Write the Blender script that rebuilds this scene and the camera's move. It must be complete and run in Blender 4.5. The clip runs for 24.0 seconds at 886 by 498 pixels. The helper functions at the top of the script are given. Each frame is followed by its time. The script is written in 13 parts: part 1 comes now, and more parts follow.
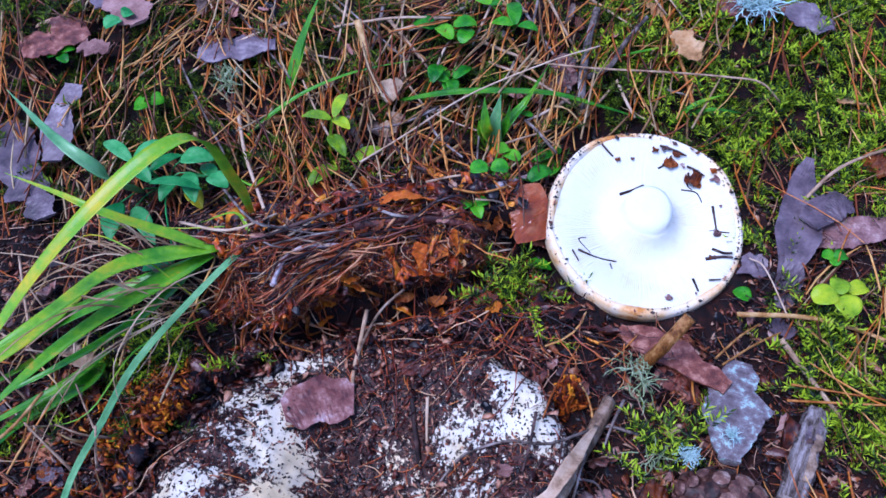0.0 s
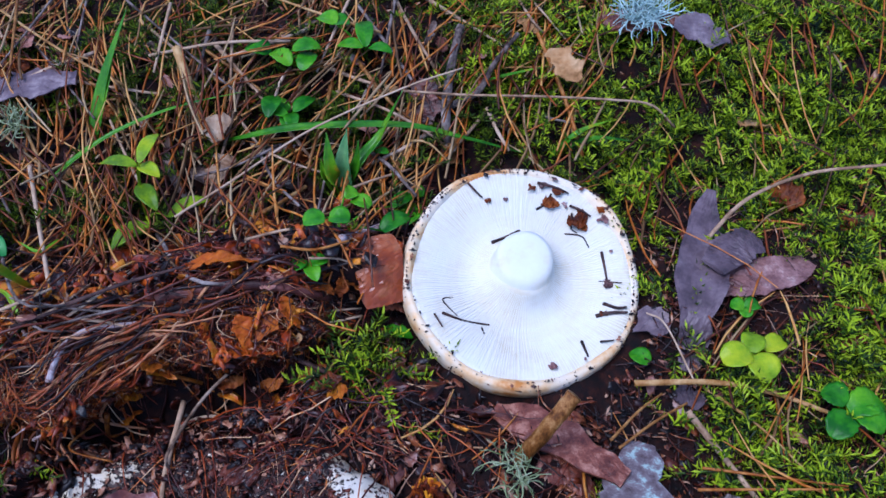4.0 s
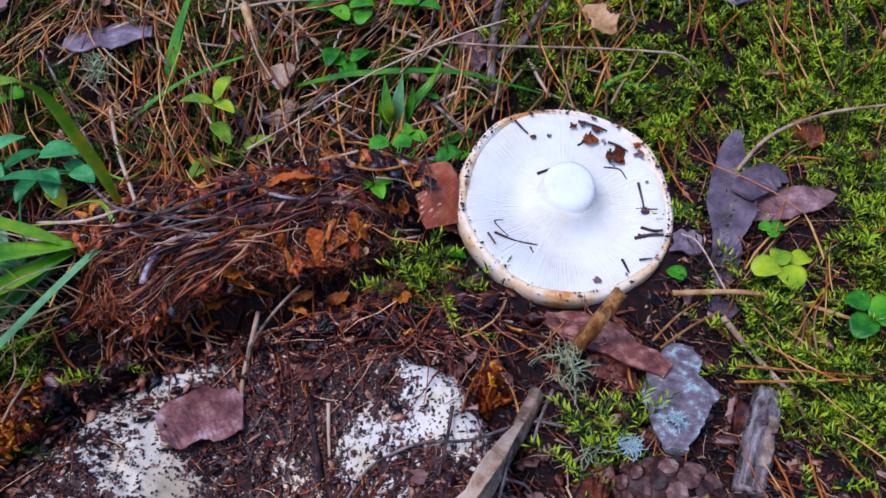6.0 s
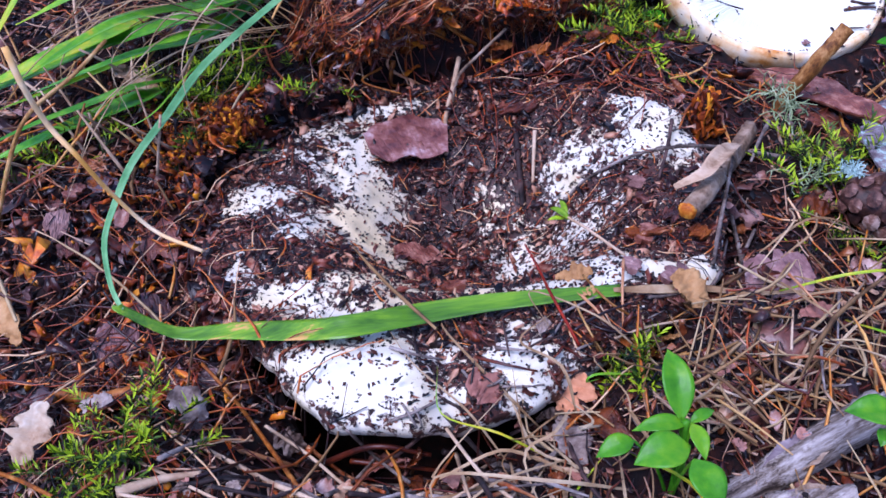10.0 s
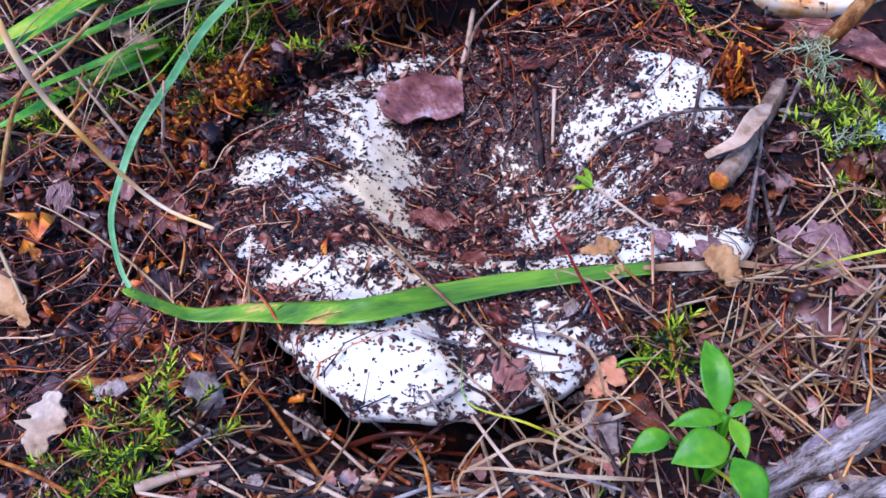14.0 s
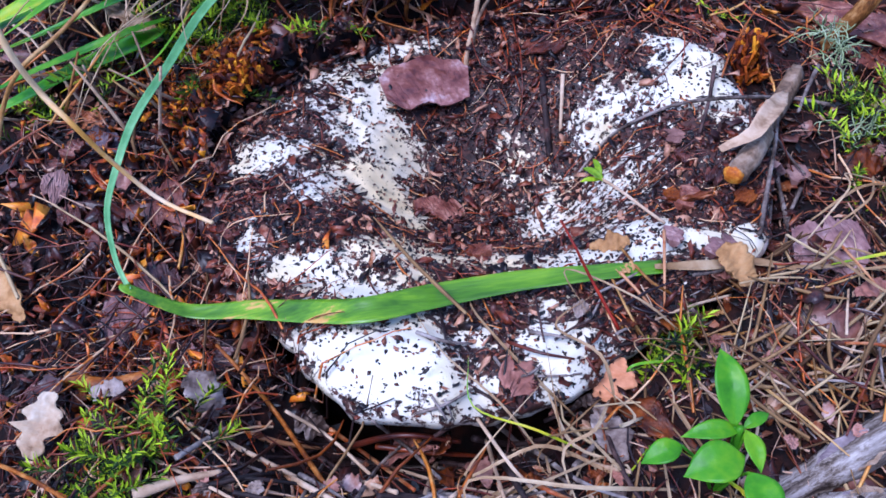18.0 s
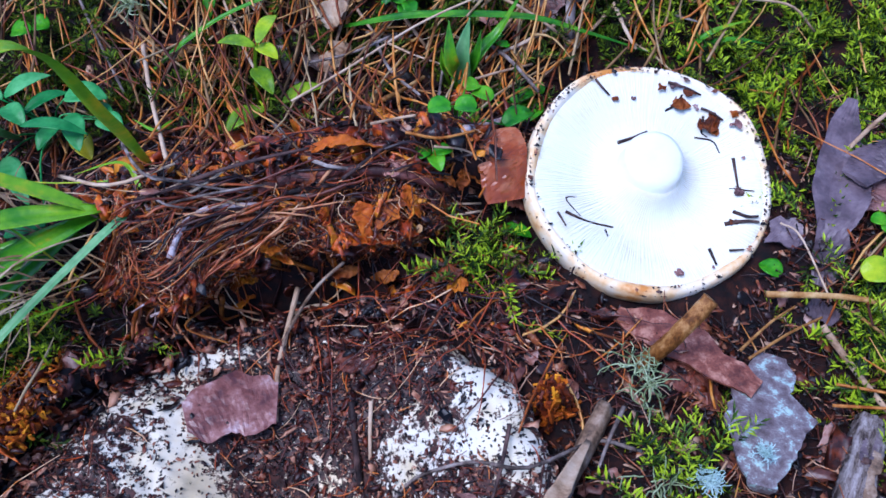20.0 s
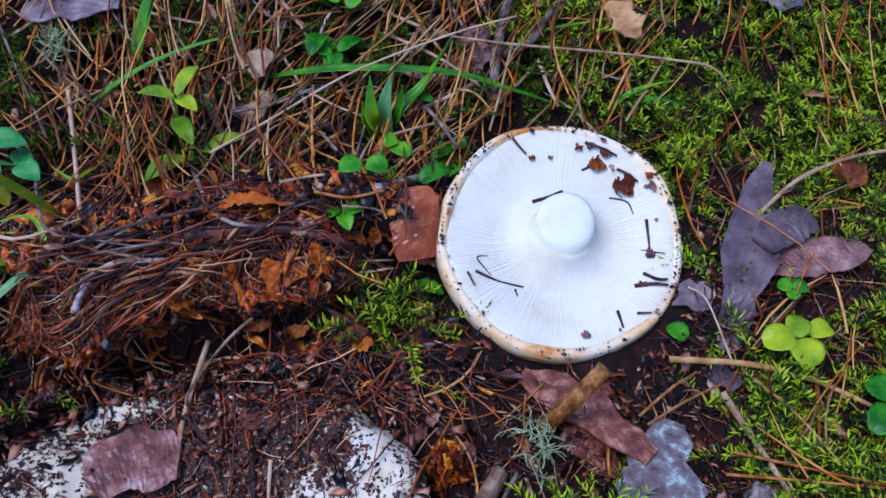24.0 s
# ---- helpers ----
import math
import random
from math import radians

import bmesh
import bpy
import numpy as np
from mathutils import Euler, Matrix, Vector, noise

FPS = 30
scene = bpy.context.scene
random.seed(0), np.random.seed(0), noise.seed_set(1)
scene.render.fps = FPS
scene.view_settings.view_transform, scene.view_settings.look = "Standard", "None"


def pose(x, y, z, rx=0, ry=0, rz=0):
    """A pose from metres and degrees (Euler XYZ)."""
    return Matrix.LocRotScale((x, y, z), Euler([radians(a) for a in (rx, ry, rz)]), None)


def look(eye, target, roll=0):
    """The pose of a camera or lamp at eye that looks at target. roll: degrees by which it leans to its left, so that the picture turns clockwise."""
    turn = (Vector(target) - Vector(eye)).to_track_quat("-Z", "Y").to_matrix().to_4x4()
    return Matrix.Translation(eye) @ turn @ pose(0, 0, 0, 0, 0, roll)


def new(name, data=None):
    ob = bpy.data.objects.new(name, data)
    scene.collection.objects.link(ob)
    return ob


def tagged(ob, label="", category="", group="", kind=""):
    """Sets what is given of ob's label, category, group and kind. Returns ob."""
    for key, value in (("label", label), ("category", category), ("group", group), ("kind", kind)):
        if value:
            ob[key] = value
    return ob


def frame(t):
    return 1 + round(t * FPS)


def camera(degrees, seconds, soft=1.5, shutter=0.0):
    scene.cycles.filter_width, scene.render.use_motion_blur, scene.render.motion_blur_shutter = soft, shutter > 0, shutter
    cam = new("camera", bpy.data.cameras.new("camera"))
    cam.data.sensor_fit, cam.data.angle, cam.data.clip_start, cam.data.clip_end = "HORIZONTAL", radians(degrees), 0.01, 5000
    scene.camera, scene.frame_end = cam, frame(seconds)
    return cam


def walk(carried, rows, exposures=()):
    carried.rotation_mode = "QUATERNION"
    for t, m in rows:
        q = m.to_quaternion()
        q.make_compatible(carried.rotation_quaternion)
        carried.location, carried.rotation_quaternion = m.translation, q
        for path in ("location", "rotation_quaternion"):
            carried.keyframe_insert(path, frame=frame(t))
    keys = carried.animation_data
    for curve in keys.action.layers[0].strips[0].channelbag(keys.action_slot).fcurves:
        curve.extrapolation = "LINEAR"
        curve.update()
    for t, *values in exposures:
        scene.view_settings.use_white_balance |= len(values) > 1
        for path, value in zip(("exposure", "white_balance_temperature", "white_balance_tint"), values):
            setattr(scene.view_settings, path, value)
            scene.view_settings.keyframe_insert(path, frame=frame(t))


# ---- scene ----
cam = camera(53.32, 24.0, soft=1.6)
ROWS = [
    (0.0, 0.0019, -0.0017, 0.3391, 38.089, 1.506, 0.196),
    (0.5, 0.0239, 0.0291, 0.3106, 37.759, 1.001, -0.172),
    (1.0, 0.0305, 0.0346, 0.303, 37.915, 0.703, -0.731),
    (1.5, 0.0325, 0.0324, 0.3019, 38.239, 0.292, -1.626),
    (2.0, 0.0336, 0.0314, 0.2962, 38.849, -0.134, -2.694),
    (2.5, 0.033, 0.0372, 0.2942, 39.496, -0.245, -3.488),
    (3.0, 0.0374, 0.0494, 0.2886, 39.985, -0.4, -3.961),
    (3.5, 0.0397, 0.0563, 0.2824, 40.193, -0.483, -4.374),
    (5.5, 0.0298, 0.0233, 0.2885, 42.149, 0.012, -5.41),
    (6.0, 0.0137, 0.0007, 0.2773, 42.533, -0.144, -4.587),
    (6.5, -0.0039, -0.02, 0.2633, 42.5, 0.065, -3.161),
    (7.0, -0.0167, -0.0322, 0.2526, 42.329, 0.385, -2.096),
    (7.5, -0.0321, -0.0498, 0.2462, 42.091, 0.641, -1.315),
    (8.0, -0.0377, -0.0588, 0.2402, 41.696, 0.859, -0.393),
    (8.5, -0.0406, -0.0647, 0.2289, 41.569, 0.895, 0.352),
    (9.0, -0.0407, -0.0691, 0.2207, 41.148, 0.822, 0.921),
    (9.5, -0.0407, -0.0691, 0.2191, 40.719, 0.865, 1.359),
    (10.0, -0.0403, -0.07, 0.2178, 40.363, 0.894, 1.665),
    (10.5, -0.0393, -0.0667, 0.2215, 39.83, 1.047, 1.845),
    (12.5, -0.0411, -0.0639, 0.2127, 38.368, 1.063, 1.887),
    (13.0, -0.0393, -0.0617, 0.2108, 37.633, 1.126, 1.587),
    (13.5, -0.046, -0.0533, 0.2194, 36.839, 1.315, 1.443),
    (14.0, -0.0462, -0.0527, 0.218, 35.821, 1.386, 1.312),
    (14.5, -0.0465, -0.0526, 0.2168, 35.114, 1.398, 1.308),
    (15.0, -0.0459, -0.0508, 0.2188, 34.796, 1.363, 1.317),
    (15.5, -0.0469, -0.0502, 0.2198, 34.472, 1.376, 1.37),
    (16.0, -0.0477, -0.0472, 0.2225, 34.127, 1.317, 1.41),
    (16.5, -0.0478, -0.0479, 0.2176, 33.71, 1.274, 1.423),
    (17.0, -0.0465, -0.0446, 0.2182, 33.556, 1.273, 1.455),
    (17.5, -0.047, -0.0438, 0.2185, 33.667, 1.265, 1.487),
    (18.0, -0.0477, -0.0419, 0.2168, 33.715, 1.318, 1.545),
    (18.5, -0.0376, -0.0296, 0.2211, 33.362, 1.067, 1.369),
    (19.0, -0.0225, -0.0017, 0.2335, 33.931, 0.483, 1.138),
    (19.5, -0.0037, 0.0312, 0.2538, 35.083, 0.405, 0.444),
    (21.5, 0.0331, 0.0685, 0.2753, 37.386, 0.812, -1.975),
    (22.0, 0.035, 0.0665, 0.2817, 37.508, 0.739, -1.868),
    (22.5, 0.0378, 0.0662, 0.2826, 37.564, 0.259, -1.394),
    (23.0, 0.0412, 0.0653, 0.2798, 37.422, -0.263, -0.88),
    (23.5, 0.0424, 0.0663, 0.2784, 37.157, -0.593, -0.337),
    (24.0, 0.0421, 0.0658, 0.2775, 36.789, -0.802, 0.136),
]
EXPOSURES = [(0.0, 1.1, 4700, 26), (1.0, 0.95, 4750, 24), (3.0, 0.75, 4800, 20), (6.0, 0.76, 5200, 24), (8.0, 1.05, 5100, 29), (13.0, 1.38, 4950, 29), (16.0, 1.38, 4900, 27), (19.0, 1.27, 4850, 21), (22.0, 0.74, 4950, 17), (24.0, 0.66, 5000, 19)]
walk(cam, [(t, pose(x, y, z, rx, ry, rz)) for t, x, y, z, rx, ry, rz in ROWS], EXPOSURES)

# ---- light: open shade under a bright sky, a weak wide sun ----
world = bpy.data.worlds.new("forest_sky")
scene.world = world
world.use_nodes = True
wn = world.node_tree.nodes
sky = wn.new("ShaderNodeTexSky")
sky.sky_type, sky.sun_disc = "NISHITA", False
sky.sun_elevation, sky.sun_rotation = radians(66), radians(-119)
world.node_tree.links.new(sky.outputs["Color"], wn["Background"].inputs["Color"])
wn["Background"].inputs["Strength"].default_value = 0.12
sun = new("sun", bpy.data.lights.new("sun", "SUN"))
sun.data.energy, sun.data.angle, sun.data.color = 1.9, radians(32), (1.0, 0.94, 0.87)
sun.matrix_world = look((-0.45, -0.25, 1.2), (0, 0, 0))

# ---- shape of the ground and of the big cap ----
rng = np.random.default_rng(7)


def ss(a, b, v):
    v = np.clip((v - a) / (b - a), 0, 1)
    return v * v * (3 - 2 * v)


def bump2(x, y, cx, cy, sx, sy):
    return np.exp(-(((x - cx) / sx) ** 2 + ((y - cy) / sy) ** 2))


def wavy(x, y, s, seed=0.0):
    """Cheap smooth noise, about -1 to 1, with waves of about 1/s metres."""
    a, b = x * s * 6.0 + seed, y * s * 6.0 - seed * 1.7
    return (np.sin(a + 1.3 * np.sin(b * 0.7 + seed)) * np.sin(b * 1.1 + 1.7 * np.sin(a * 0.6))
            + 0.5 * np.sin(2.3 * a + 1.1 * b + seed) * np.sin(1.9 * b - 0.8 * a))


def ridge(x, y):
    """Distance from the line of the raised litter bank, and the side."""
    ax, ay, bx, by = -0.10, 0.254, 0.008, 0.279
    t = np.clip(((x - ax) * (bx - ax) + (y - ay) * (by - ay)) / ((bx - ax) ** 2 + (by - ay) ** 2), 0, 1)
    px, py = x - ax - t * (bx - ax), y - ay - t * (by - ay)
    return np.hypot(px, py), py


def gz(x, y):
    """Height of the forest floor."""
    x, y = np.asarray(x, float), np.asarray(y, float)
    z = -0.014 + 0.030 * ss(0.33, 0.43, y) + 0.022 * (1 - ss(0.03, 0.085, y)) * ss(-0.19, -0.12, x)
    d, side = ridge(x, y)
    z = z + 0.033 * np.exp(-(d / np.where(side > 0, 0.036, 0.013)) ** 2)
    z = z + 0.020 * bump2(x, y, 0.052, 0.085, 0.030, 0.030) + 0.018 * bump2(x, y, 0.010, 0.060, 0.024, 0.016) + 0.014 * bump2(x, y, 0.032, 0.080, 0.018, 0.012)
    z = z - 0.012 * np.exp(-(((x + 0.04) / 0.09) ** 2 + ((y - 0.135) / 0.09) ** 2) ** 2)
    z = z - 0.024 * bump2(x, y - 0.23 * (x + 0.055), -0.055, 0.2385, 0.06, 0.011)
    z = z - 0.012 * bump2(x, y, 0.165, 0.20, 0.06, 0.04) - 0.012 * bump2(x, y, 0.095, 0.275, 0.035, 0.035)
    z = z - 0.026 * np.exp(-((x + 0.068) / 0.040) ** 4 - ((y - 0.046 - 0.05 * (x + 0.06)) / 0.014) ** 2)
    z = z + 0.012 * bump2(x, y, 0.25, 0.34, 0.05, 0.06) + 0.010 * bump2(x, y, -0.125, 0.185, 0.016, 0.014)
    z = z + 0.0024 * wavy(x, y, 9.0) + 0.0020 * wavy(x, y, 21.0, 2.0) + 0.0010 * wavy(x, y, 45.0, 3.0)
    return z * (1 - ss(0.7, 1.6, np.hypot(x, y - 0.2))) - 0.004 * ss(0.7, 1.6, np.hypot(x, y - 0.2))


CX, CY = -0.046, 0.140


def cap_radius(th):
    """Uneven outline of the big cap, th from +x in radians."""
    d = lambda a, w: np.exp(-((np.angle(np.exp(1j * (th - radians(a)))) / radians(w)) ** 2))
    return (0.0925 + 0.0015 * np.sin(3 * th + 0.6) + 0.0014 * np.sin(7 * th) + 0.0010 * np.sin(13 * th + 1) + 0.0006 * np.sin(29 * th) + 0.0004 * np.sin(53 * th + 2)
            - 0.009 * d(-50, 18) - 0.003 * d(-84, 7) - 0.009 * d(-136, 12) + 0.004 * d(50, 20) + 0.003 * d(-108, 12) - 0.003 * d(128, 14))


def cap_z(x, y):
    """Top face of the big cap: a wide funnel, tilted, with a rolled edge."""
    x, y = np.asarray(x, float), np.asarray(y, float)
    r = np.hypot(x - CX, y - CY) / cap_radius(np.arctan2(y - CY, x - CX))
    z = -0.0051 + 0.094 * (x + 0.046) - 0.19 * (y - 0.14) - 0.0592 * bump2(x, y, -0.039, 0.1494, 0.0402, 0.0358)
    z = z + 0.0212 * bump2(x, y, -0.039, 0.1494, 0.020, 0.022) + 0.0104 * bump2(x, y, 0.034, 0.185, 0.030, 0.028)
    z = z - 0.0073 * bump2(x, y, -0.06, 0.205, 0.035, 0.020) + 0.0031 * bump2(x, y, -0.06, 0.062, 0.05, 0.020)
    z = z + 0.003 * bump2(x, y, -0.07, 0.062, 0.02, 0.012) - 0.0035 * bump2(x, y, -0.095, 0.092, 0.05, 0.006)
    z = z - 0.0035 * bump2(x + 0.3 * (y - 0.06), y, -0.048, 0.058, 0.0045, 0.018) - 0.002 * bump2(x, y - 0.2 * x, -0.10, 0.095, 0.03, 0.004)
    z = z + 0.0016 * wavy(x, y, 12.0, 4.0) + 0.0008 * wavy(x, y, 30.0, 6.0) + 0.0005 * wavy(x, y, 60.0, 1.0)
    return z - 0.0075 * np.clip((r - 0.88) / 0.12, 0, 1) ** 2.2


def in_cap(x, y):
    return np.hypot(x - CX, y - CY) < cap_radius(np.arctan2(y - CY, x - CX))


def top(x, y):
    """Upper face of whatever lies there: cap or ground."""
    deep = np.hypot(x - CX, y - CY) < 0.8 * cap_radius(np.arctan2(y - CY, x - CX))
    return np.where(in_cap(x, y), np.maximum(cap_z(x, y), gz(x, y) - np.where(deep, 0.06, 0.01)), gz(x, y))


# bare white spots on the big cap: place, spread, how clean
CLEAN_RIGHT = [(0.025, 0.186, 0.007, 0.013, 0.85), (0.021, 0.214, 0.010, 0.011, 0.75), (0.013, 0.180, 0.011, 0.005, 0.75), (0.026, 0.172, 0.007, 0.005, 0.85), (0.035, 0.166, 0.008, 0.008, 0.85),
    (0.019, 0.167, 0.009, 0.003, 0.80), (0.007, 0.176, 0.008, 0.004, 0.80), (0.037, 0.153, 0.005, 0.006, 0.80), (-0.003, 0.180, 0.007, 0.010, 0.85), (-0.005, 0.171, 0.007, 0.005, 0.85),
    (-0.032, 0.171, 0.007, 0.011, 0.85), (0.004, 0.153, 0.009, 0.009, 0.50), (-0.002, 0.143, 0.013, 0.007, 0.65), (0.0267, 0.212, 0.008, 0.007, 0.95), (0.0326, 0.198, 0.006, 0.010, 0.95), (0.023, 0.196, 0.007, 0.007, 0.80)]
CLEAN_RIGHT_LOW = [(-0.021, 0.150, 0.006, 0.007, 0.65), (-0.022, 0.137, 0.009, 0.011, 0.85), (-0.007, 0.131, 0.011, 0.009, 0.60), (0.002, 0.114, 0.009, 0.007, 0.70), (0.019, 0.103, 0.017, 0.004, 1.00),
    (0.032, 0.100, 0.005, 0.003, 1.00), (0.001, 0.100, 0.008, 0.004, 0.90), (-0.018, 0.101, 0.010, 0.008, 0.80), (0.042, 0.115, 0.002, 0.006, 0.80), (-0.040, 0.107, 0.010, 0.007, 0.75),
    (-0.027, 0.078, 0.006, 0.003, 0.45)]
CLEAN_LEFT = [(-0.091, 0.212, 0.011, 0.008, 0.80), (-0.068, 0.218, 0.007, 0.003, 0.40), (-0.100, 0.194, 0.009, 0.006, 0.70), (-0.104, 0.178, 0.012, 0.005, 0.50), (-0.132, 0.181, 0.011, 0.006, 0.70),
    (-0.117, 0.152, 0.009, 0.008, 0.85), (-0.130, 0.144, 0.010, 0.004, 0.85), (-0.083, 0.190, 0.007, 0.011, 0.85), (-0.086, 0.174, 0.011, 0.007, 0.75), (-0.079, 0.166, 0.010, 0.008, 0.90),
    (-0.086, 0.151, 0.009, 0.006, 0.72), (-0.078, 0.146, 0.009, 0.006, 0.95), (-0.073, 0.138, 0.008, 0.005, 0.90), (-0.099, 0.136, 0.008, 0.008, 0.72), (-0.098, 0.164, 0.005, 0.004, 0.40), (-0.079, 0.2165, 0.006, 0.004, 0.70)]
CLEAN_LEFT_LOW = [(-0.124, 0.104, 0.009, 0.004, 0.78), (-0.115, 0.111, 0.005, 0.003, 0.65), (-0.098, 0.099, 0.010, 0.006, 1.00), (-0.084, 0.106, 0.008, 0.004, 0.78), (-0.082, 0.089, 0.011, 0.005, 1.00),
    (-0.071, 0.112, 0.010, 0.007, 0.78), (-0.060, 0.108, 0.011, 0.006, 0.65), (-0.066, 0.094, 0.007, 0.003, 0.78), (-0.117, 0.094, 0.004, 0.002, 0.52)]
CLEAN_FRONT = [(-0.078, 0.059, 0.013, 0.007, 1.00), (-0.066, 0.056, 0.011, 0.007, 1.00), (-0.082, 0.066, 0.009, 0.004, 1.00), (-0.064, 0.067, 0.008, 0.005, 0.95), (-0.096, 0.072, 0.005, 0.003, 0.80),
    (-0.053, 0.051, 0.004, 0.004, 0.80), (-0.045, 0.052, 0.003, 0.004, 0.90), (-0.025, 0.059, 0.007, 0.007, 1.00), (-0.020, 0.067, 0.006, 0.003, 0.95), (-0.030, 0.067, 0.004, 0.004, 0.80),
    (-0.010, 0.062, 0.003, 0.004, 0.95), (-0.047, 0.069, 0.006, 0.003, 0.60), (-0.069, 0.076, 0.010, 0.004, 0.90)]
CREAM = [(-0.077, 0.168, 0.008, 0.008, 0.55), (-0.085, 0.151, 0.009, 0.006, 0.75), (-0.078, 0.146, 0.011, 0.006, 0.95), (-0.072, 0.135, 0.009, 0.006, 0.70), (-0.071, 0.112, 0.012, 0.008, 0.75),
    (-0.058, 0.105, 0.011, 0.008, 0.70), (-0.032, 0.171, 0.008, 0.009, 0.50), (-0.088, 0.173, 0.007, 0.007, 0.25), (-0.040, 0.105, 0.009, 0.006, 0.50), (-0.084, 0.186, 0.005, 0.008, 0.20)]


def dirt(x, y):
    """How much soil lies on the big cap, 0 to 1."""
    wx, wy = x + 0.0016 * wavy(x, y, 38.0, 1.0), y + 0.0016 * wavy(x, y, 38.0, 8.0)
    left = 1.0
    for cx, cy, sx, sy, k in CLEAN_RIGHT + CLEAN_RIGHT_LOW + CLEAN_LEFT + CLEAN_LEFT_LOW + CLEAN_FRONT:
        left = left * (1 - np.where((cx > -0.045) & (cy > 0.115), np.where(cy > 0.163, np.where(cx > 0.016, 0.78, 0.48), 0.62), np.where(cy > 0.07, 0.93, 0.97)) * k * np.exp(-(((wx - cx) / (1.28 * sx)) ** 2 + ((wy - cy) / (1.28 * sy)) ** 2) ** 1.15))
    v = 0.05 + 0.86 * left + (0.09 * wavy(x, y, 48.0, 5.0) + 0.13 * wavy(x, y, 120.0, 7.0) + 0.17 * wavy(x, y, 280.0, 2.0) + 0.12 * wavy(x, y, 430.0, 9.0)) * (0.25 + 0.75 * ss(0.02, 0.35, left))
    return np.clip(v, 0.05, 1)


# ---- helpers for meshes ----
def make(name, verts, faces, material, smooth=True):
    me = bpy.data.meshes.new(name)
    me.from_pydata(np.asarray(verts, float).tolist(), [], [list(f) for f in faces] if not isinstance(faces, np.ndarray) else faces.tolist())
    me.materials.append(material)
    if smooth:
        me.shade_smooth()
    me.update()
    return me


def thing(name, label, category, at=(0, 0, 0), group="", kind=""):
    ob = new(name)
    ob.empty_display_size = 0.01
    ob.location = at
    return tagged(ob, label, category, group, kind)


def part(name, me, parent, label=""):
    """One mesh object under a thing; the mesh is given in world places."""
    ob = new(name, me)
    ob.parent = parent
    p, m = parent, Matrix()
    while p:
        m, p = p.matrix_basis @ m, p.parent
    ob.matrix_basis = m.inverted()
    return tagged(ob, label)


def solo(name, me, label, category, group="", kind=""):
    return tagged(new(name, me), label, category, group, kind)


def spline(pts, n):
    """n places on a smooth line through pts."""
    p = np.asarray(pts, float)
    if len(p) == 2:
        p = np.array([p[0], p[0] * 0.67 + p[1] * 0.33, p[0] * 0.33 + p[1] * 0.67, p[1]])
    k = len(p)
    q = np.vstack([2 * p[0] - p[1], p, 2 * p[-1] - p[-2]])
    u = np.linspace(0, k - 1 - 1e-9, n)
    i, f = u.astype(int), (u % 1)[:, None]
    a, b, c, d = q[i], q[i + 1], q[i + 2], q[i + 3]
    return 0.5 * (2 * b + (c - a) * f + (2 * a - 5 * b + 4 * c - d) * f ** 2 + (3 * b - a - 3 * c + d) * f ** 3)


def frames_of(p, up=(0, 0, 1)):
    t = np.gradient(p, axis=0)
    t /= np.linalg.norm(t, axis=1)[:, None] + 1e-12
    s = np.cross(t, np.broadcast_to(np.asarray(up, float), p.shape))
    ln = np.linalg.norm(s, axis=1)[:, None]
    s = np.where(ln > 0.08, s / (ln + 1e-12), np.array([1.0, 0, 0]))
    return t, s, np.cross(s, t)


def loft(pts, width, thick, across=5, along=24, fold=0.0, curl=0.0, rough=0.0, up=(0, 0, 1), seed=0, jag=0.0, twist=0.0):
    """A closed thin sheet along a line: width(u) is its full width, fold lifts the sides, curl bends it along."""
    r = np.random.default_rng(seed)
    p = spline(pts, along)
    t, s, n = frames_of(p, up)
    u = np.linspace(0, 1, along)
    w = np.array([width(a) for a in u])
    if twist:
        c, q = np.cos(twist * u)[:, None], np.sin(twist * u)[:, None]
        s, n = c * s + q * n, c * n - q * s
    v = np.linspace(-1, 1, across)
    side = np.where(v[None, :] < 0, -1, 1) * np.abs(v[None, :])
    if jag:
        grid, few = np.linspace(0, 1, along), np.linspace(0, 1, max(along // 3, 4))
        jl, jr = (1 + 1.5 * jag * np.interp(grid, few, r.standard_normal(len(few))) + 0.3 * jag * r.standard_normal(along) for _ in (0, 1))
        k = np.where(v[None, :] < 0, jl[:, None], jr[:, None])
        side = side * np.clip(k, 0.35, 1.6)
    off = side * w[:, None] / 2
    lift = fold * np.abs(off) + curl * off ** 2
    lift = lift + rough * (np.sin(off * 700 + seed + 9 * u[:, None]) * np.sin(u[:, None] * 17 + seed) + 0.6 * r.standard_normal((along, across)))
    up_v = p[:, None, :] + s[:, None, :] * off[..., None] + n[:, None, :] * lift[..., None]
    th = thick * (1 - 0.75 * np.abs(v[None, :]) ** 4) * np.ones((along, 1))
    lo_v = up_v - n[:, None, :] * th[..., None]
    ring = np.concatenate([up_v, lo_v[:, ::-1]], axis=1)
    m = 2 * across
    verts = ring.reshape(-1, 3)
    faces = [(i * m + j, i * m + (j + 1) % m, (i + 1) * m + (j + 1) % m, (i + 1) * m + j) for i in range(along - 1) for j in range(m)]
    faces += [tuple(range(m))[::-1], tuple((along - 1) * m + j for j in range(m))]
    return verts, faces


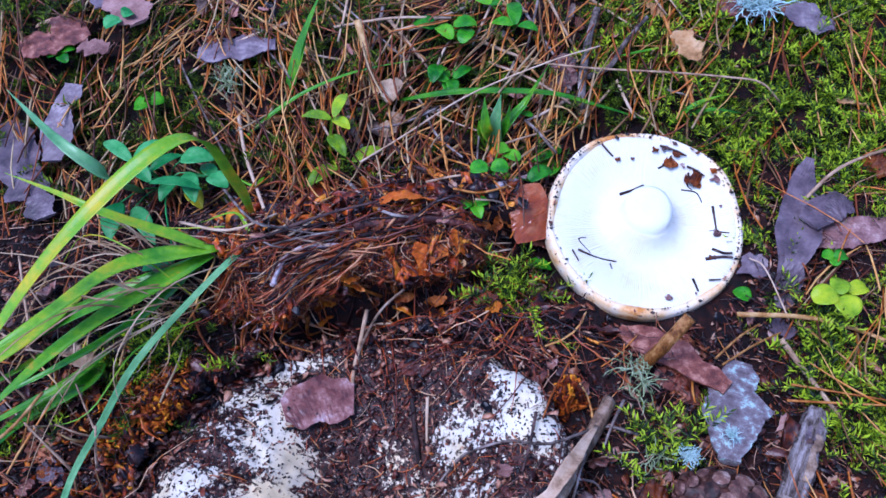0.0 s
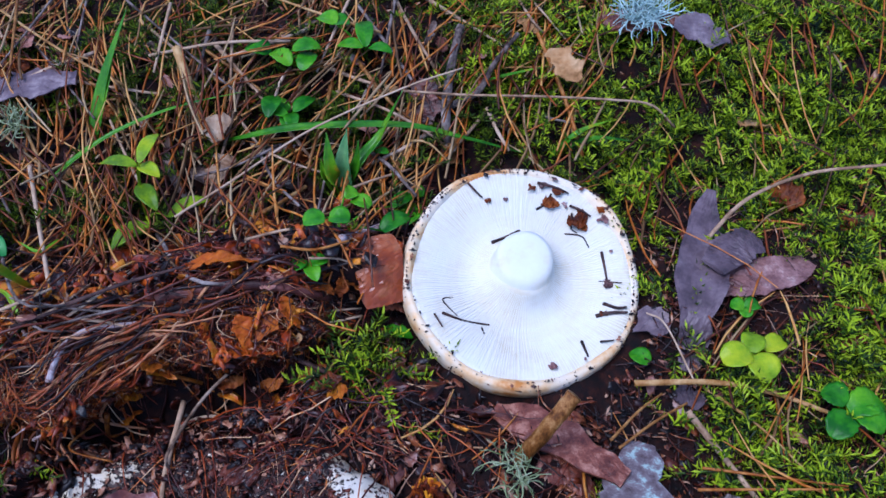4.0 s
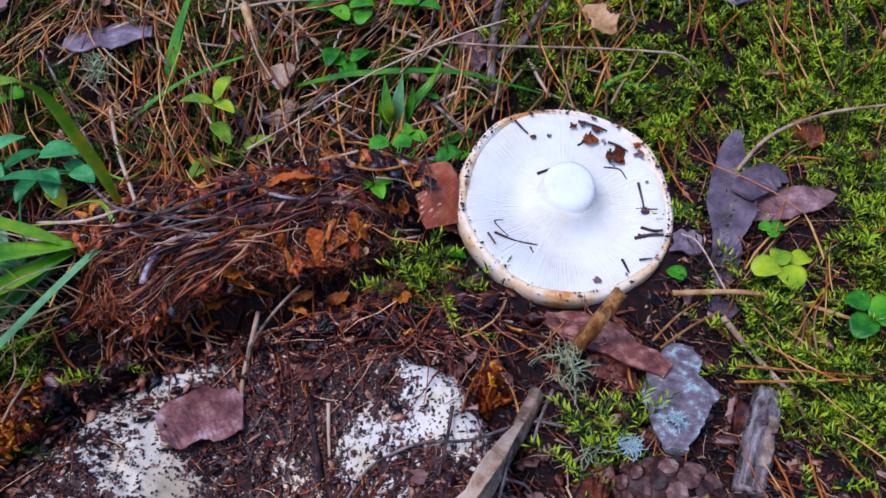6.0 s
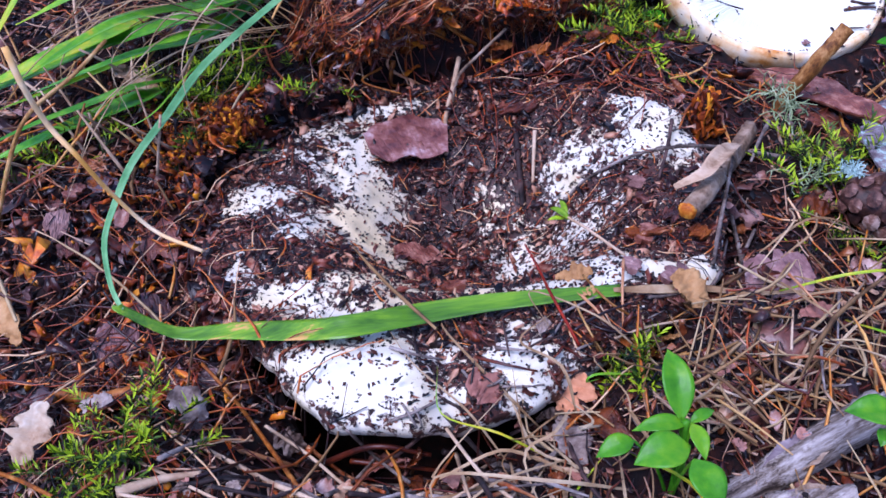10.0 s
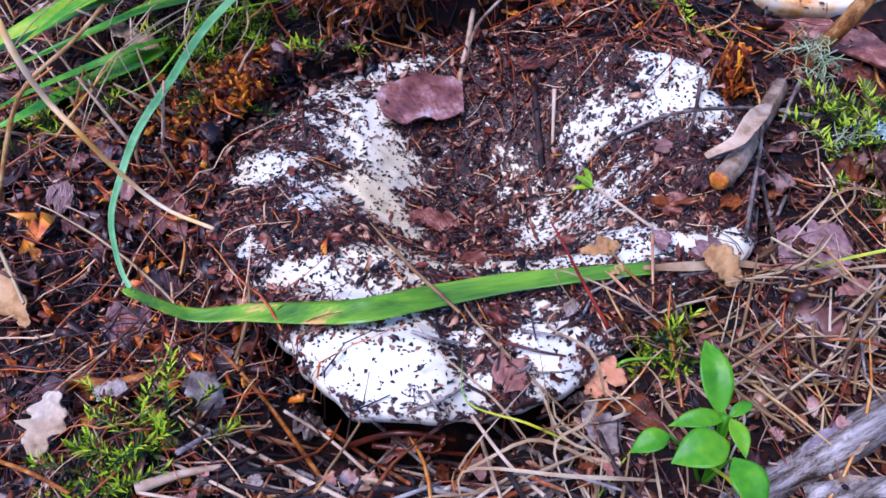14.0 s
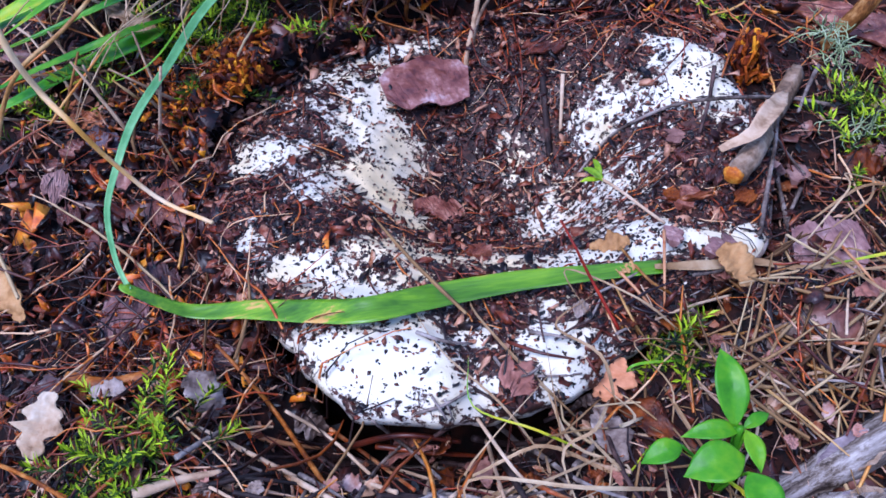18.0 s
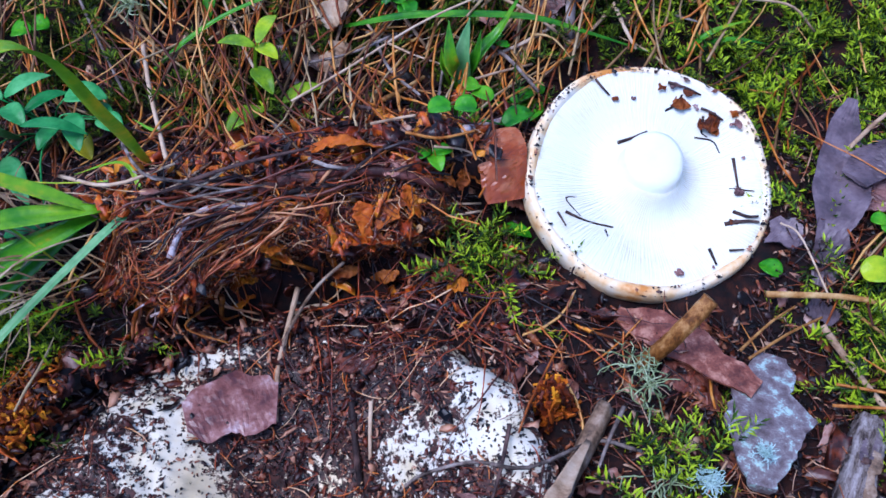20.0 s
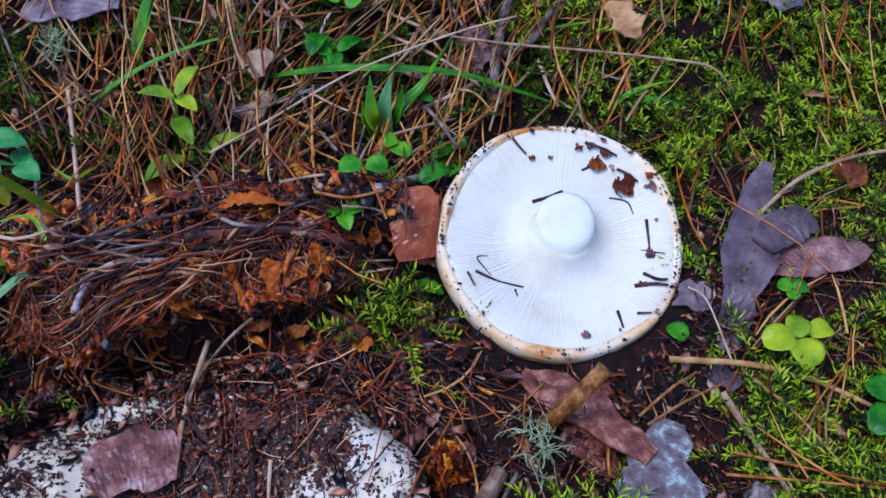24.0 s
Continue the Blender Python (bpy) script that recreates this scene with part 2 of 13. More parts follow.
def rod(pts, radius, along=16, sides=8, knots=0.0, seed=0, flat=1.0):
    """A capped round stick along a line; radius(u)."""
    r = np.random.default_rng(seed)
    p = spline(pts, along)
    _, s, n = frames_of(p, (0.03, 0.02, 1))
    u = np.linspace(0, 1, along)
    a = np.linspace(0, 2 * math.pi, sides, endpoint=False)
    rad = np.array([radius(q) for q in u])[:, None] * (1 + knots * r.standard_normal((along, sides)) + 2 * knots * r.standard_normal((1, sides)))
    ring = p[:, None] + s[:, None] * (np.cos(a) * rad)[..., None] + n[:, None] * (np.sin(a) * rad * flat)[..., None]
    faces = [(i * sides + j, i * sides + (j + 1) % sides, (i + 1) * sides + (j + 1) % sides, (i + 1) * sides + j) for i in range(along - 1) for j in range(sides)]
    faces += [tuple(range(sides))[::-1], tuple((along - 1) * sides + j for j in range(sides))]
    return ring.reshape(-1, 3), faces


def tubes(paths, rad, sides=3):
    """Many thin tubes at once: paths (n, k, 3), rad (n, k)."""
    paths = np.asarray(paths, float)
    n, k, _ = paths.shape
    t = np.gradient(paths, axis=1)
    t /= np.linalg.norm(t, axis=2)[..., None] + 1e-12
    ref = np.zeros_like(t)
    ref[..., 2] = 1
    flip = np.abs(t[..., 2]) > 0.9
    ref[flip] = (1, 0, 0)
    s = np.cross(t, ref)
    s /= np.linalg.norm(s, axis=2)[..., None] + 1e-12
    m = np.cross(s, t)
    a = np.linspace(0, 2 * math.pi, sides, endpoint=False)
    v = paths[:, :, None] + rad[:, :, None, None] * (s[:, :, None] * np.cos(a)[:, None] + m[:, :, None] * np.sin(a)[:, None])
    base = (np.arange(n) * k * sides)[:, None, None]
    i, j = np.arange(k - 1)[:, None] * sides, np.arange(sides)[None]
    jn = (j + 1) % sides
    f = np.stack([base + i + j, base + i + jn, base + i + sides + jn, base + i + sides + j], -1)
    return v.reshape(-1, 3), f.reshape(-1, 4)


def flakes(c, yaw, pitch, roll, ln, wd, curl, th=0.0004, r=rng, m=3):
    """Many small bent chips at once, each an m x m sheet with an uneven edge and an underside."""
    n, k = len(c), m * m
    g = np.linspace(-1, 1, m)
    gu, gv = (q.ravel() for q in np.meshgrid(g, g, indexing="ij"))
    wob = 0.60 / (m - 1)
    ju, jv = gu + wob * r.standard_normal((n, k)), gv + wob * r.standard_normal((n, k))
    far = np.hypot(gu, gv)
    pull = np.where(far > 1, 1 / far, 1) ** 0.9
    ju, jv = ju * pull, jv * pull
    x, y = ju * ln[:, None] / 2, jv * wd[:, None] / 2
    z = curl[:, None] * (jv ** 2 * wd[:, None] + 0.4 * ju ** 2 * ln[:, None]) + 0.12 / (m - 1) * ln[:, None] * r.standard_normal((n, k))
    up = np.stack([x, y, z], -1)
    lo = up * np.array([0.9, 0.9, 1]) - np.array([0, 0, th])
    q = np.concatenate([up, lo], 1)
    cy, sy, cp, sp, cr, sr = np.cos(yaw), np.sin(yaw), np.cos(pitch), np.sin(pitch), np.cos(roll), np.sin(roll)
    R = np.stack([np.stack([cy * cp, cy * sp * sr - sy * cr, cy * sp * cr + sy * sr], -1),
                  np.stack([sy * cp, sy * sp * sr + cy * cr, sy * sp * cr - cy * sr], -1),
                  np.stack([-sp, cp * sr, cp * cr], -1)], 1)
    v = np.einsum("nij,nkj->nki", R, q) + c[:, None]
    quad = np.array([(i * m + j, (i + 1) * m + j, (i + 1) * m + j + 1, i * m + j + 1) for i in range(m - 1) for j in range(m - 1)])
    rim = [j for j in range(m)] + [i * m + m - 1 for i in range(1, m)] + [(m - 1) * m + j for j in range(m - 2, -1, -1)] + [i * m for i in range(m - 2, 0, -1)]
    side = np.array([(a, b, b + k, a + k) for a, b in zip(rim, rim[1:] + rim[:1])])
    f = np.concatenate([quad, side, quad[:, ::-1] + k])
    return v.reshape(-1, 3), (np.arange(n)[:, None, None] * 2 * k + f).reshape(-1, 4)


def crumbs(c, size, r=rng):
    """Many angular grains at once."""
    n = len(c)
    o = np.array([(1, 0, 0), (0, 1, 0), (-1, 0, 0), (0, -1, 0), (0, 0, 1), (0, 0, -1)], float)
    q = o * size[:, None, None] * (0.6 + 0.8 * r.random((n, 6, 1))) + 0.25 * size[:, None, None] * r.standard_normal((n, 6, 3))
    a = r.random(n) * 6.28
    x = q[..., 0] * np.cos(a)[:, None] * (1 + r.random((n, 1)) * 1.2) - q[..., 1] * np.sin(a)[:, None]
    y = q[..., 0] * np.sin(a)[:, None] * (1 + r.random((n, 1)) * 1.2) + q[..., 1] * np.cos(a)[:, None]
    v = np.stack([x, y, q[..., 2] * 0.6], -1) + c[:, None]
    f = np.array([(0, 1, 4), (1, 2, 4), (2, 3, 4), (3, 0, 4), (1, 0, 5), (2, 1, 5), (3, 2, 5), (0, 3, 5)])
    return v.reshape(-1, 3), (np.arange(n)[:, None, None] * 6 + f).reshape(-1, 3)


def scatter(n, x0, x1, y0, y1, density, r=rng):
    """n places in a rectangle of the plan, thinned by density(x, y) in 0 to 1."""
    out = np.zeros((0, 2))
    for _ in range(60):
        p = np.stack([r.uniform(x0, x1, n * 2), r.uniform(y0, y1, n * 2)], -1)
        out = np.vstack([out, p[r.random(n * 2) < density(p[:, 0], p[:, 1])]])
        if len(out) >= n:
            break
    return out[:n]


# ---- materials ----
def vivid(c, deep):
    """Deepens a base colour and takes it further from grey."""
    q = [0.96 * a ** deep for a in c]
    m = sum(q) / 3
    return [min(max(m + 1.3 * (a - m), 0.002), 0.9) for a in q]


def mat(name, stops, rough=0.75, scale=260.0, bump=0.4, vary=0.0, hue=0.0, by="", sheen=0.0, through_light=0.0, stretch=(1, 1, 1), along=None, spec=0.22, detail=6.0, fine=6.0, deep=1.28, attr=""):
    """A surface whose colour runs over stops by two noises, with relief; by: 'island' or 'object' varies pieces."""
    m = bpy.data.materials.new(name)
    m.use_nodes = True
    nt, ns = m.node_tree, m.node_tree.nodes
    bs = ns["Principled BSDF"]
    bs.inputs["Roughness"].default_value = rough
    bs.inputs["Specular IOR Level"].default_value = spec
    tc, mp = ns.new("ShaderNodeTexCoord"), ns.new("ShaderNodeMapping")
    mp.inputs["Scale"].default_value = stretch
    if along is not None:
        mp.vector_type = "TEXTURE"
        mp.inputs["Rotation"].default_value = (0, 0, radians(along))
        mp.inputs["Scale"].default_value = (9, 1, 1)
    nt.links.new(tc.outputs["Object"], mp.inputs["Vector"])
    n1, n2 = ns.new("ShaderNodeTexNoise"), ns.new("ShaderNodeTexNoise")
    n1.inputs["Scale"].default_value, n1.inputs["Detail"].default_value = scale, detail
    n2.inputs["Scale"].default_value, n2.inputs["Detail"].default_value = scale * fine, 3
    add = ns.new("ShaderNodeMath")
    add.operation = "MULTIPLY_ADD"
    add.inputs[1].default_value, add.inputs[2].default_value = 0.35, -0.175
    s2 = ns.new("ShaderNodeMath")
    s2.operation = "ADD"
    for n in (n1, n2):
        nt.links.new(mp.outputs["Vector"], n.inputs["Vector"])
    nt.links.new(n2.outputs["Fac"], add.inputs[0])
    nt.links.new(n1.outputs["Fac"], s2.inputs[0])
    nt.links.new(add.outputs[0], s2.inputs[1])
    fac = s2.outputs[0]
    rnd = None
    if by:
        src = ns.new("ShaderNodeNewGeometry") if by == "island" else ns.new("ShaderNodeObjectInfo")
        rnd = src.outputs["Random Per Island" if by == "island" else "Random"]
        sh = ns.new("ShaderNodeMath")
        sh.operation = "MULTIPLY_ADD"
        sh.inputs[1].default_value, sh.inputs[2].default_value = vary, -vary / 2
        s3 = ns.new("ShaderNodeMath")
        s3.operation = "ADD"
        nt.links.new(rnd, sh.inputs[0])
        nt.links.new(fac, s3.inputs[0])
        nt.links.new(sh.outputs[0], s3.inputs[1])
        fac = s3.outputs[0]
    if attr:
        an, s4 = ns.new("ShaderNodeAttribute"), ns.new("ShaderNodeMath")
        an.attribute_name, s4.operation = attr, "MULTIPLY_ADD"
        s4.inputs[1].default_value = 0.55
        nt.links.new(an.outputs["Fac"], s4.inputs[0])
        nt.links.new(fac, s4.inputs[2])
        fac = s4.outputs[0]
    ramp = ns.new("ShaderNodeValToRGB")
    e = ramp.color_ramp.elements
    for i, (at, c) in enumerate(stops):
        k = e[i] if i < 2 else e.new(at)
        k.position, k.color = at, (*vivid(c, deep), 1)
    nt.links.new(fac, ramp.inputs["Fac"])
    nt.links.new(ramp.outputs["Color"], bs.inputs["Base Color"])
    bp = ns.new("ShaderNodeBump")
    bp.inputs["Strength"].default_value, bp.inputs["Distance"].default_value = bump, 0.0006
    nt.links.new(s2.outputs[0], bp.inputs["Height"])
    nt.links.new(bp.outputs["Normal"], bs.inputs["Normal"])
    if through_light:
        tr, mx = ns.new("ShaderNodeBsdfTranslucent"), ns.new("ShaderNodeMixShader")
        mx.inputs["Fac"].default_value = through_light
        nt.links.new(ramp.outputs["Color"], tr.inputs["Color"])
        nt.links.new(bs.outputs[0], mx.inputs[1])
        nt.links.new(tr.outputs[0], mx.inputs[2])
        nt.links.new(mx.outputs[0], ns["Material Output"].inputs["Surface"])
    return m


SOIL = mat("dark_humus", [(0.30, (0.007, 0.004, 0.004)), (0.50, (0.022, 0.010, 0.008)), (0.70, (0.055, 0.023, 0.016))], 0.9, 220, 0.9)
LITTER = mat("brown_litter", [(0.05, (0.014, 0.008, 0.008)), (0.40, (0.050, 0.020, 0.017)), (0.68, (0.168, 0.061, 0.037)), (0.90, (0.32, 0.155, 0.092)), (1.0, (0.48, 0.35, 0.27))], 0.42, 240, 0.7, 1.15, by="island", spec=0.4)
RUST = mat("rusty_litter", [(0.05, (0.014, 0.006, 0.004)), (0.40, (0.085, 0.026, 0.011)), (0.66, (0.30, 0.088, 0.024)), (0.86, (0.54, 0.20, 0.055)), (1.0, (0.64, 0.34, 0.13))], 0.42, 240, 0.7, 1.1, by="island", spec=0.5, through_light=0.12)
NEEDLE = mat("pine_needle", [(0.05, (0.085, 0.032, 0.018)), (0.35, (0.25, 0.095, 0.038)), (0.65, (0.45, 0.205, 0.08)), (1.0, (0.60, 0.41, 0.22))], 0.45, 160, 0.3, 1.0, by="island", spec=0.45)
STRAW = mat("dry_straw", [(0.05, (0.095, 0.058, 0.036)), (0.5, (0.28, 0.19, 0.115)), (1.0, (0.50, 0.41, 0.29))], 0.6, 120, 0.2, 0.9, by="island")
ROOT = mat("reddish_rootlet", [(0.03, (0.018, 0.006, 0.004)), (0.46, (0.12, 0.033, 0.014)), (0.76, (0.36, 0.115, 0.040)), (0.95, (0.50, 0.24, 0.11)), (1.0, (0.60, 0.44, 0.31))], 0.42, 150, 0.3, 1.2, by="island", spec=0.45)
# near-black low stops put the shade between shoots into the colour, brighter by "tip"
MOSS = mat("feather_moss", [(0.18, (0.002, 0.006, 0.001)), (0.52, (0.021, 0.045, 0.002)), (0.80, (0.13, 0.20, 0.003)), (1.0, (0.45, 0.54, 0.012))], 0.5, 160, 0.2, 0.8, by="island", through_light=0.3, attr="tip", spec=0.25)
MOSS_DARK = mat("old_moss", [(0.05, (0.018, 0.026, 0.003)), (0.5, (0.070, 0.108, 0.006)), (1.0, (0.23, 0.29, 0.016))], 0.6, 160, 0.2, 0.9, by="island", through_light=0.25, spec=0.2)
ROTTEN = mat("rotten_wood", [(0.05, (0.035, 0.012, 0.006)), (0.42, (0.18, 0.058, 0.018)), (0.75, (0.42, 0.16, 0.042)), (1.0, (0.62, 0.34, 0.12))], 0.6, 260, 0.9, 1.0, by="island")
DIRT = mat("soil_crumb", [(0.10, (0.006, 0.004, 0.004)), (0.50, (0.028, 0.012, 0.010)), (0.80, (0.10, 0.038, 0.028)), (1.0, (0.30, 0.16, 0.11))], 0.5, 300, 0.4, 1.0, by="island", spec=0.35)
CAPLITTER = mat("cap_litter", [(0.08, (0.016, 0.008, 0.009)), (0.48, (0.061, 0.0205, 0.016)), (0.80, (0.195, 0.068, 0.044)), (1.0, (0.46, 0.30, 0.225))], 0.46, 250, 0.4, 1.15, by="island", spec=0.4)
TWIG = mat("bank_twig", [(0.10, (0.026, 0.010, 0.008)), (0.50, (0.13, 0.040, 0.020)), (0.82, (0.32, 0.115, 0.052)), (1.0, (0.46, 0.28, 0.18))], 0.45, 150, 0.5, 1.1, by="object", spec=0.45)
BANK = mat("bank_humus", [(0.30, (0.010, 0.004, 0.003)), (0.48, (0.055, 0.016, 0.009)), (0.62, (0.17, 0.045, 0.017)), (0.76, (0.34, 0.105, 0.034))], 0.7, 300, 1.0, spec=0.3)
MAUVE = mat("mauve_litter", [(0.10, (0.040, 0.020, 0.019)), (0.45, (0.14, 0.066, 0.052)), (0.75, (0.28, 0.160, 0.130)), (1.0, (0.46, 0.36, 0.33))], 0.42, 160, 0.7, 0.95, by="island", spec=0.45)
NEEDLE1 = mat("single_needle", [(0.05, (0.085, 0.032, 0.018)), (0.35, (0.25, 0.095, 0.038)), (0.65, (0.45, 0.205, 0.08)), (1.0, (0.60, 0.41, 0.22))], 0.45, 160, 0.3, 1.0, by="object", spec=0.45)


# ---- big cap half dug out of the soil ----
def cap_material():
    m = mat("white_cap", [(0.25, (0.59, 0.51, 0.37)), (0.5, (0.65, 0.605, 0.52)), (0.75, (0.68, 0.655, 0.60))], 0.55, 60, 0.5, spec=0.3)
    nt, ns = m.node_tree, m.node_tree.nodes
    bs = ns["Principled BSDF"]
    base = bs.inputs["Base Color"].links[0].from_socket
    a, b = ns.new("ShaderNodeAttribute"), ns.new("ShaderNodeAttribute")
    a.attribute_name, b.attribute_name = "soil", "cream"
    tc, n = ns.new("ShaderNodeTexCoord"), ns.new("ShaderNodeTexNoise")
    n.inputs["Scale"].default_value, n.inputs["Detail"].default_value, n.inputs["Roughness"].default_value = 380, 10, 0.80
    nt.links.new(tc.outputs["Object"], n.inputs["Vector"])
    k = ns.new("ShaderNodeMath")
    k.operation = "MULTIPLY_ADD"
    k.inputs[1].default_value, k.inputs[2].default_value = 0.72, -0.38
    nt.links.new(a.outputs["Fac"], k.inputs[0])
    s = ns.new("ShaderNodeMath")
    s.operation = "ADD"
    nt.links.new(k.outputs[0], s.inputs[0])
    amp = ns.new("ShaderNodeMath")
    amp.operation = "MULTIPLY_ADD"
    amp.inputs[1].default_value, amp.inputs[2].default_value = 2.1, -0.53
    nt.links.new(n.outputs["Fac"], amp.inputs[0])
    nt.links.new(amp.outputs[0], s.inputs[1])
    edge = ns.new("ShaderNodeMapRange")
    edge.inputs["From Min"].default_value, edge.inputs["From Max"].default_value = 0.50, 0.56
    nt.links.new(s.outputs[0], edge.inputs["Value"])
    cream = ns.new("ShaderNodeMix")
    cream.data_type = "RGBA"
    cream.inputs["B"].default_value = (0.70, 0.52, 0.27, 1)
    nt.links.new(b.outputs["Fac"], cream.inputs["Factor"])
    nt.links.new(base, cream.inputs["A"])
    soil, ramp = ns.new("ShaderNodeMix"), ns.new("ShaderNodeValToRGB")
    n3 = ns.new("ShaderNodeTexNoise")
    n3.inputs["Scale"].default_value, n3.inputs["Detail"].default_value = 500, 4
    nt.links.new(tc.outputs["Object"], n3.inputs["Vector"])
    nt.links.new(n3.outputs["Fac"], ramp.inputs["Fac"])
    e = ramp.color_ramp.elements
    e[0].position, e[0].color = 0.4, (0.016, 0.006, 0.004, 1)
    e[1].position, e[1].color = 0.7, (0.082, 0.029, 0.020, 1)
    soil.data_type = "RGBA"
    nt.links.new(edge.outputs[0], soil.inputs["Factor"])
    nt.links.new(cream.outputs["Result"], soil.inputs["A"])
    nt.links.new(ramp.outputs["Color"], soil.inputs["B"])
    nt.links.new(soil.outputs["Result"], bs.inputs["Base Color"])
    return m


def big_cap():
    nr, na = 110, 260
    th = np.linspace(0, 2 * math.pi, na, endpoint=False)
    rr = np.concatenate([np.linspace(0.02, 0.86, 76), np.linspace(0.87, 1.0, 34)])
    R = cap_radius(th)
    x = CX + rr[:, None] * R * np.cos(th)
    y = CY + rr[:, None] * R * np.sin(th)
    z = cap_z(x, y)
    # the edge turns under and runs back inwards to the hidden stem
    uk = np.array([1.0, 0.985, 0.95, 0.88, 0.75, 0.5, 0.25])
    ud = np.array([0.003, 0.0055, 0.007, 0.0075, 0.0075, 0.012, 0.022])
    ux, uy = CX + uk[:, None] * R * np.cos(th), CY + uk[:, None] * R * np.sin(th)
    ze = z[-1]
    zu = np.minimum(ze - ud[:, None], cap_z(ux, uy) - 0.004)
    v = np.concatenate([np.stack([x, y, z], -1), np.stack([ux, uy, zu], -1)]).reshape(-1, 3)
    rows = nr + len(uk)
    i, j = np.meshgrid(np.arange(rows - 1), np.arange(na), indexing="ij")
    jn = (j + 1) % na
    f = np.stack([i * na + j, (i + 1) * na + j, (i + 1) * na + jn, i * na + jn], -1).reshape(-1, 4)
    faces = f.tolist() + [list(range(na))]
    me = make("cap", v, faces, cap_material())
    d = dirt(v[:, 0], v[:, 1])
    d[nr * na:] = np.clip(0.40 + 0.25 * wavy(v[nr * na:, 0], v[nr * na:, 1], 60, 2.0), 0, 1)
    c = np.zeros(len(v))
    for cx, cy, sx, sy, k in CREAM:
        c = np.maximum(c, min(1.2 * k, 1) * bump2(v[:, 0], v[:, 1], cx, cy, 1.5 * sx, 1.5 * sy))
    for name, val in (("soil", d), ("cream", c)):
        at = me.attributes.new(name, "FLOAT", "POINT")
        at.data.foreach_set("value", np.ascontiguousarray(val, dtype=np.float32))
    root = thing("large_mushroom", "large white milk-cap mushroom half buried and smeared with soil", "mushroom", (CX, CY, -0.03))
    part("cap", me, root)
    stem = rod([(CX + 0.007, CY + 0.01, -0.095), (CX + 0.007, CY + 0.01, -0.054)], lambda u: 0.02 + 0.008 * u, 8, 20)
    part("stem", make("stem", *stem, bpy.data.materials["white_cap"]), root)
    return root


big_cap()


# ---- upturned mushroom: gills up ----
MUSH_AT = Vector((0.0935, 0.2815, -0.001))
MUSH_TURN = Matrix.Translation(MUSH_AT) @ Vector((0.12, -0.27, 1.0)).to_track_quat("Z", "Y").to_matrix().to_4x4()


def gill_height(r):
    """Height of the gill face over the rim's plane at r of the radius: a shallow bowl that flares up to the stem."""
    return -0.0058 * (1 - ss(0.40, 0.97, r)) + 0.0085 * np.exp(-((r - 0.20).clip(0) / 0.11) ** 1.3)


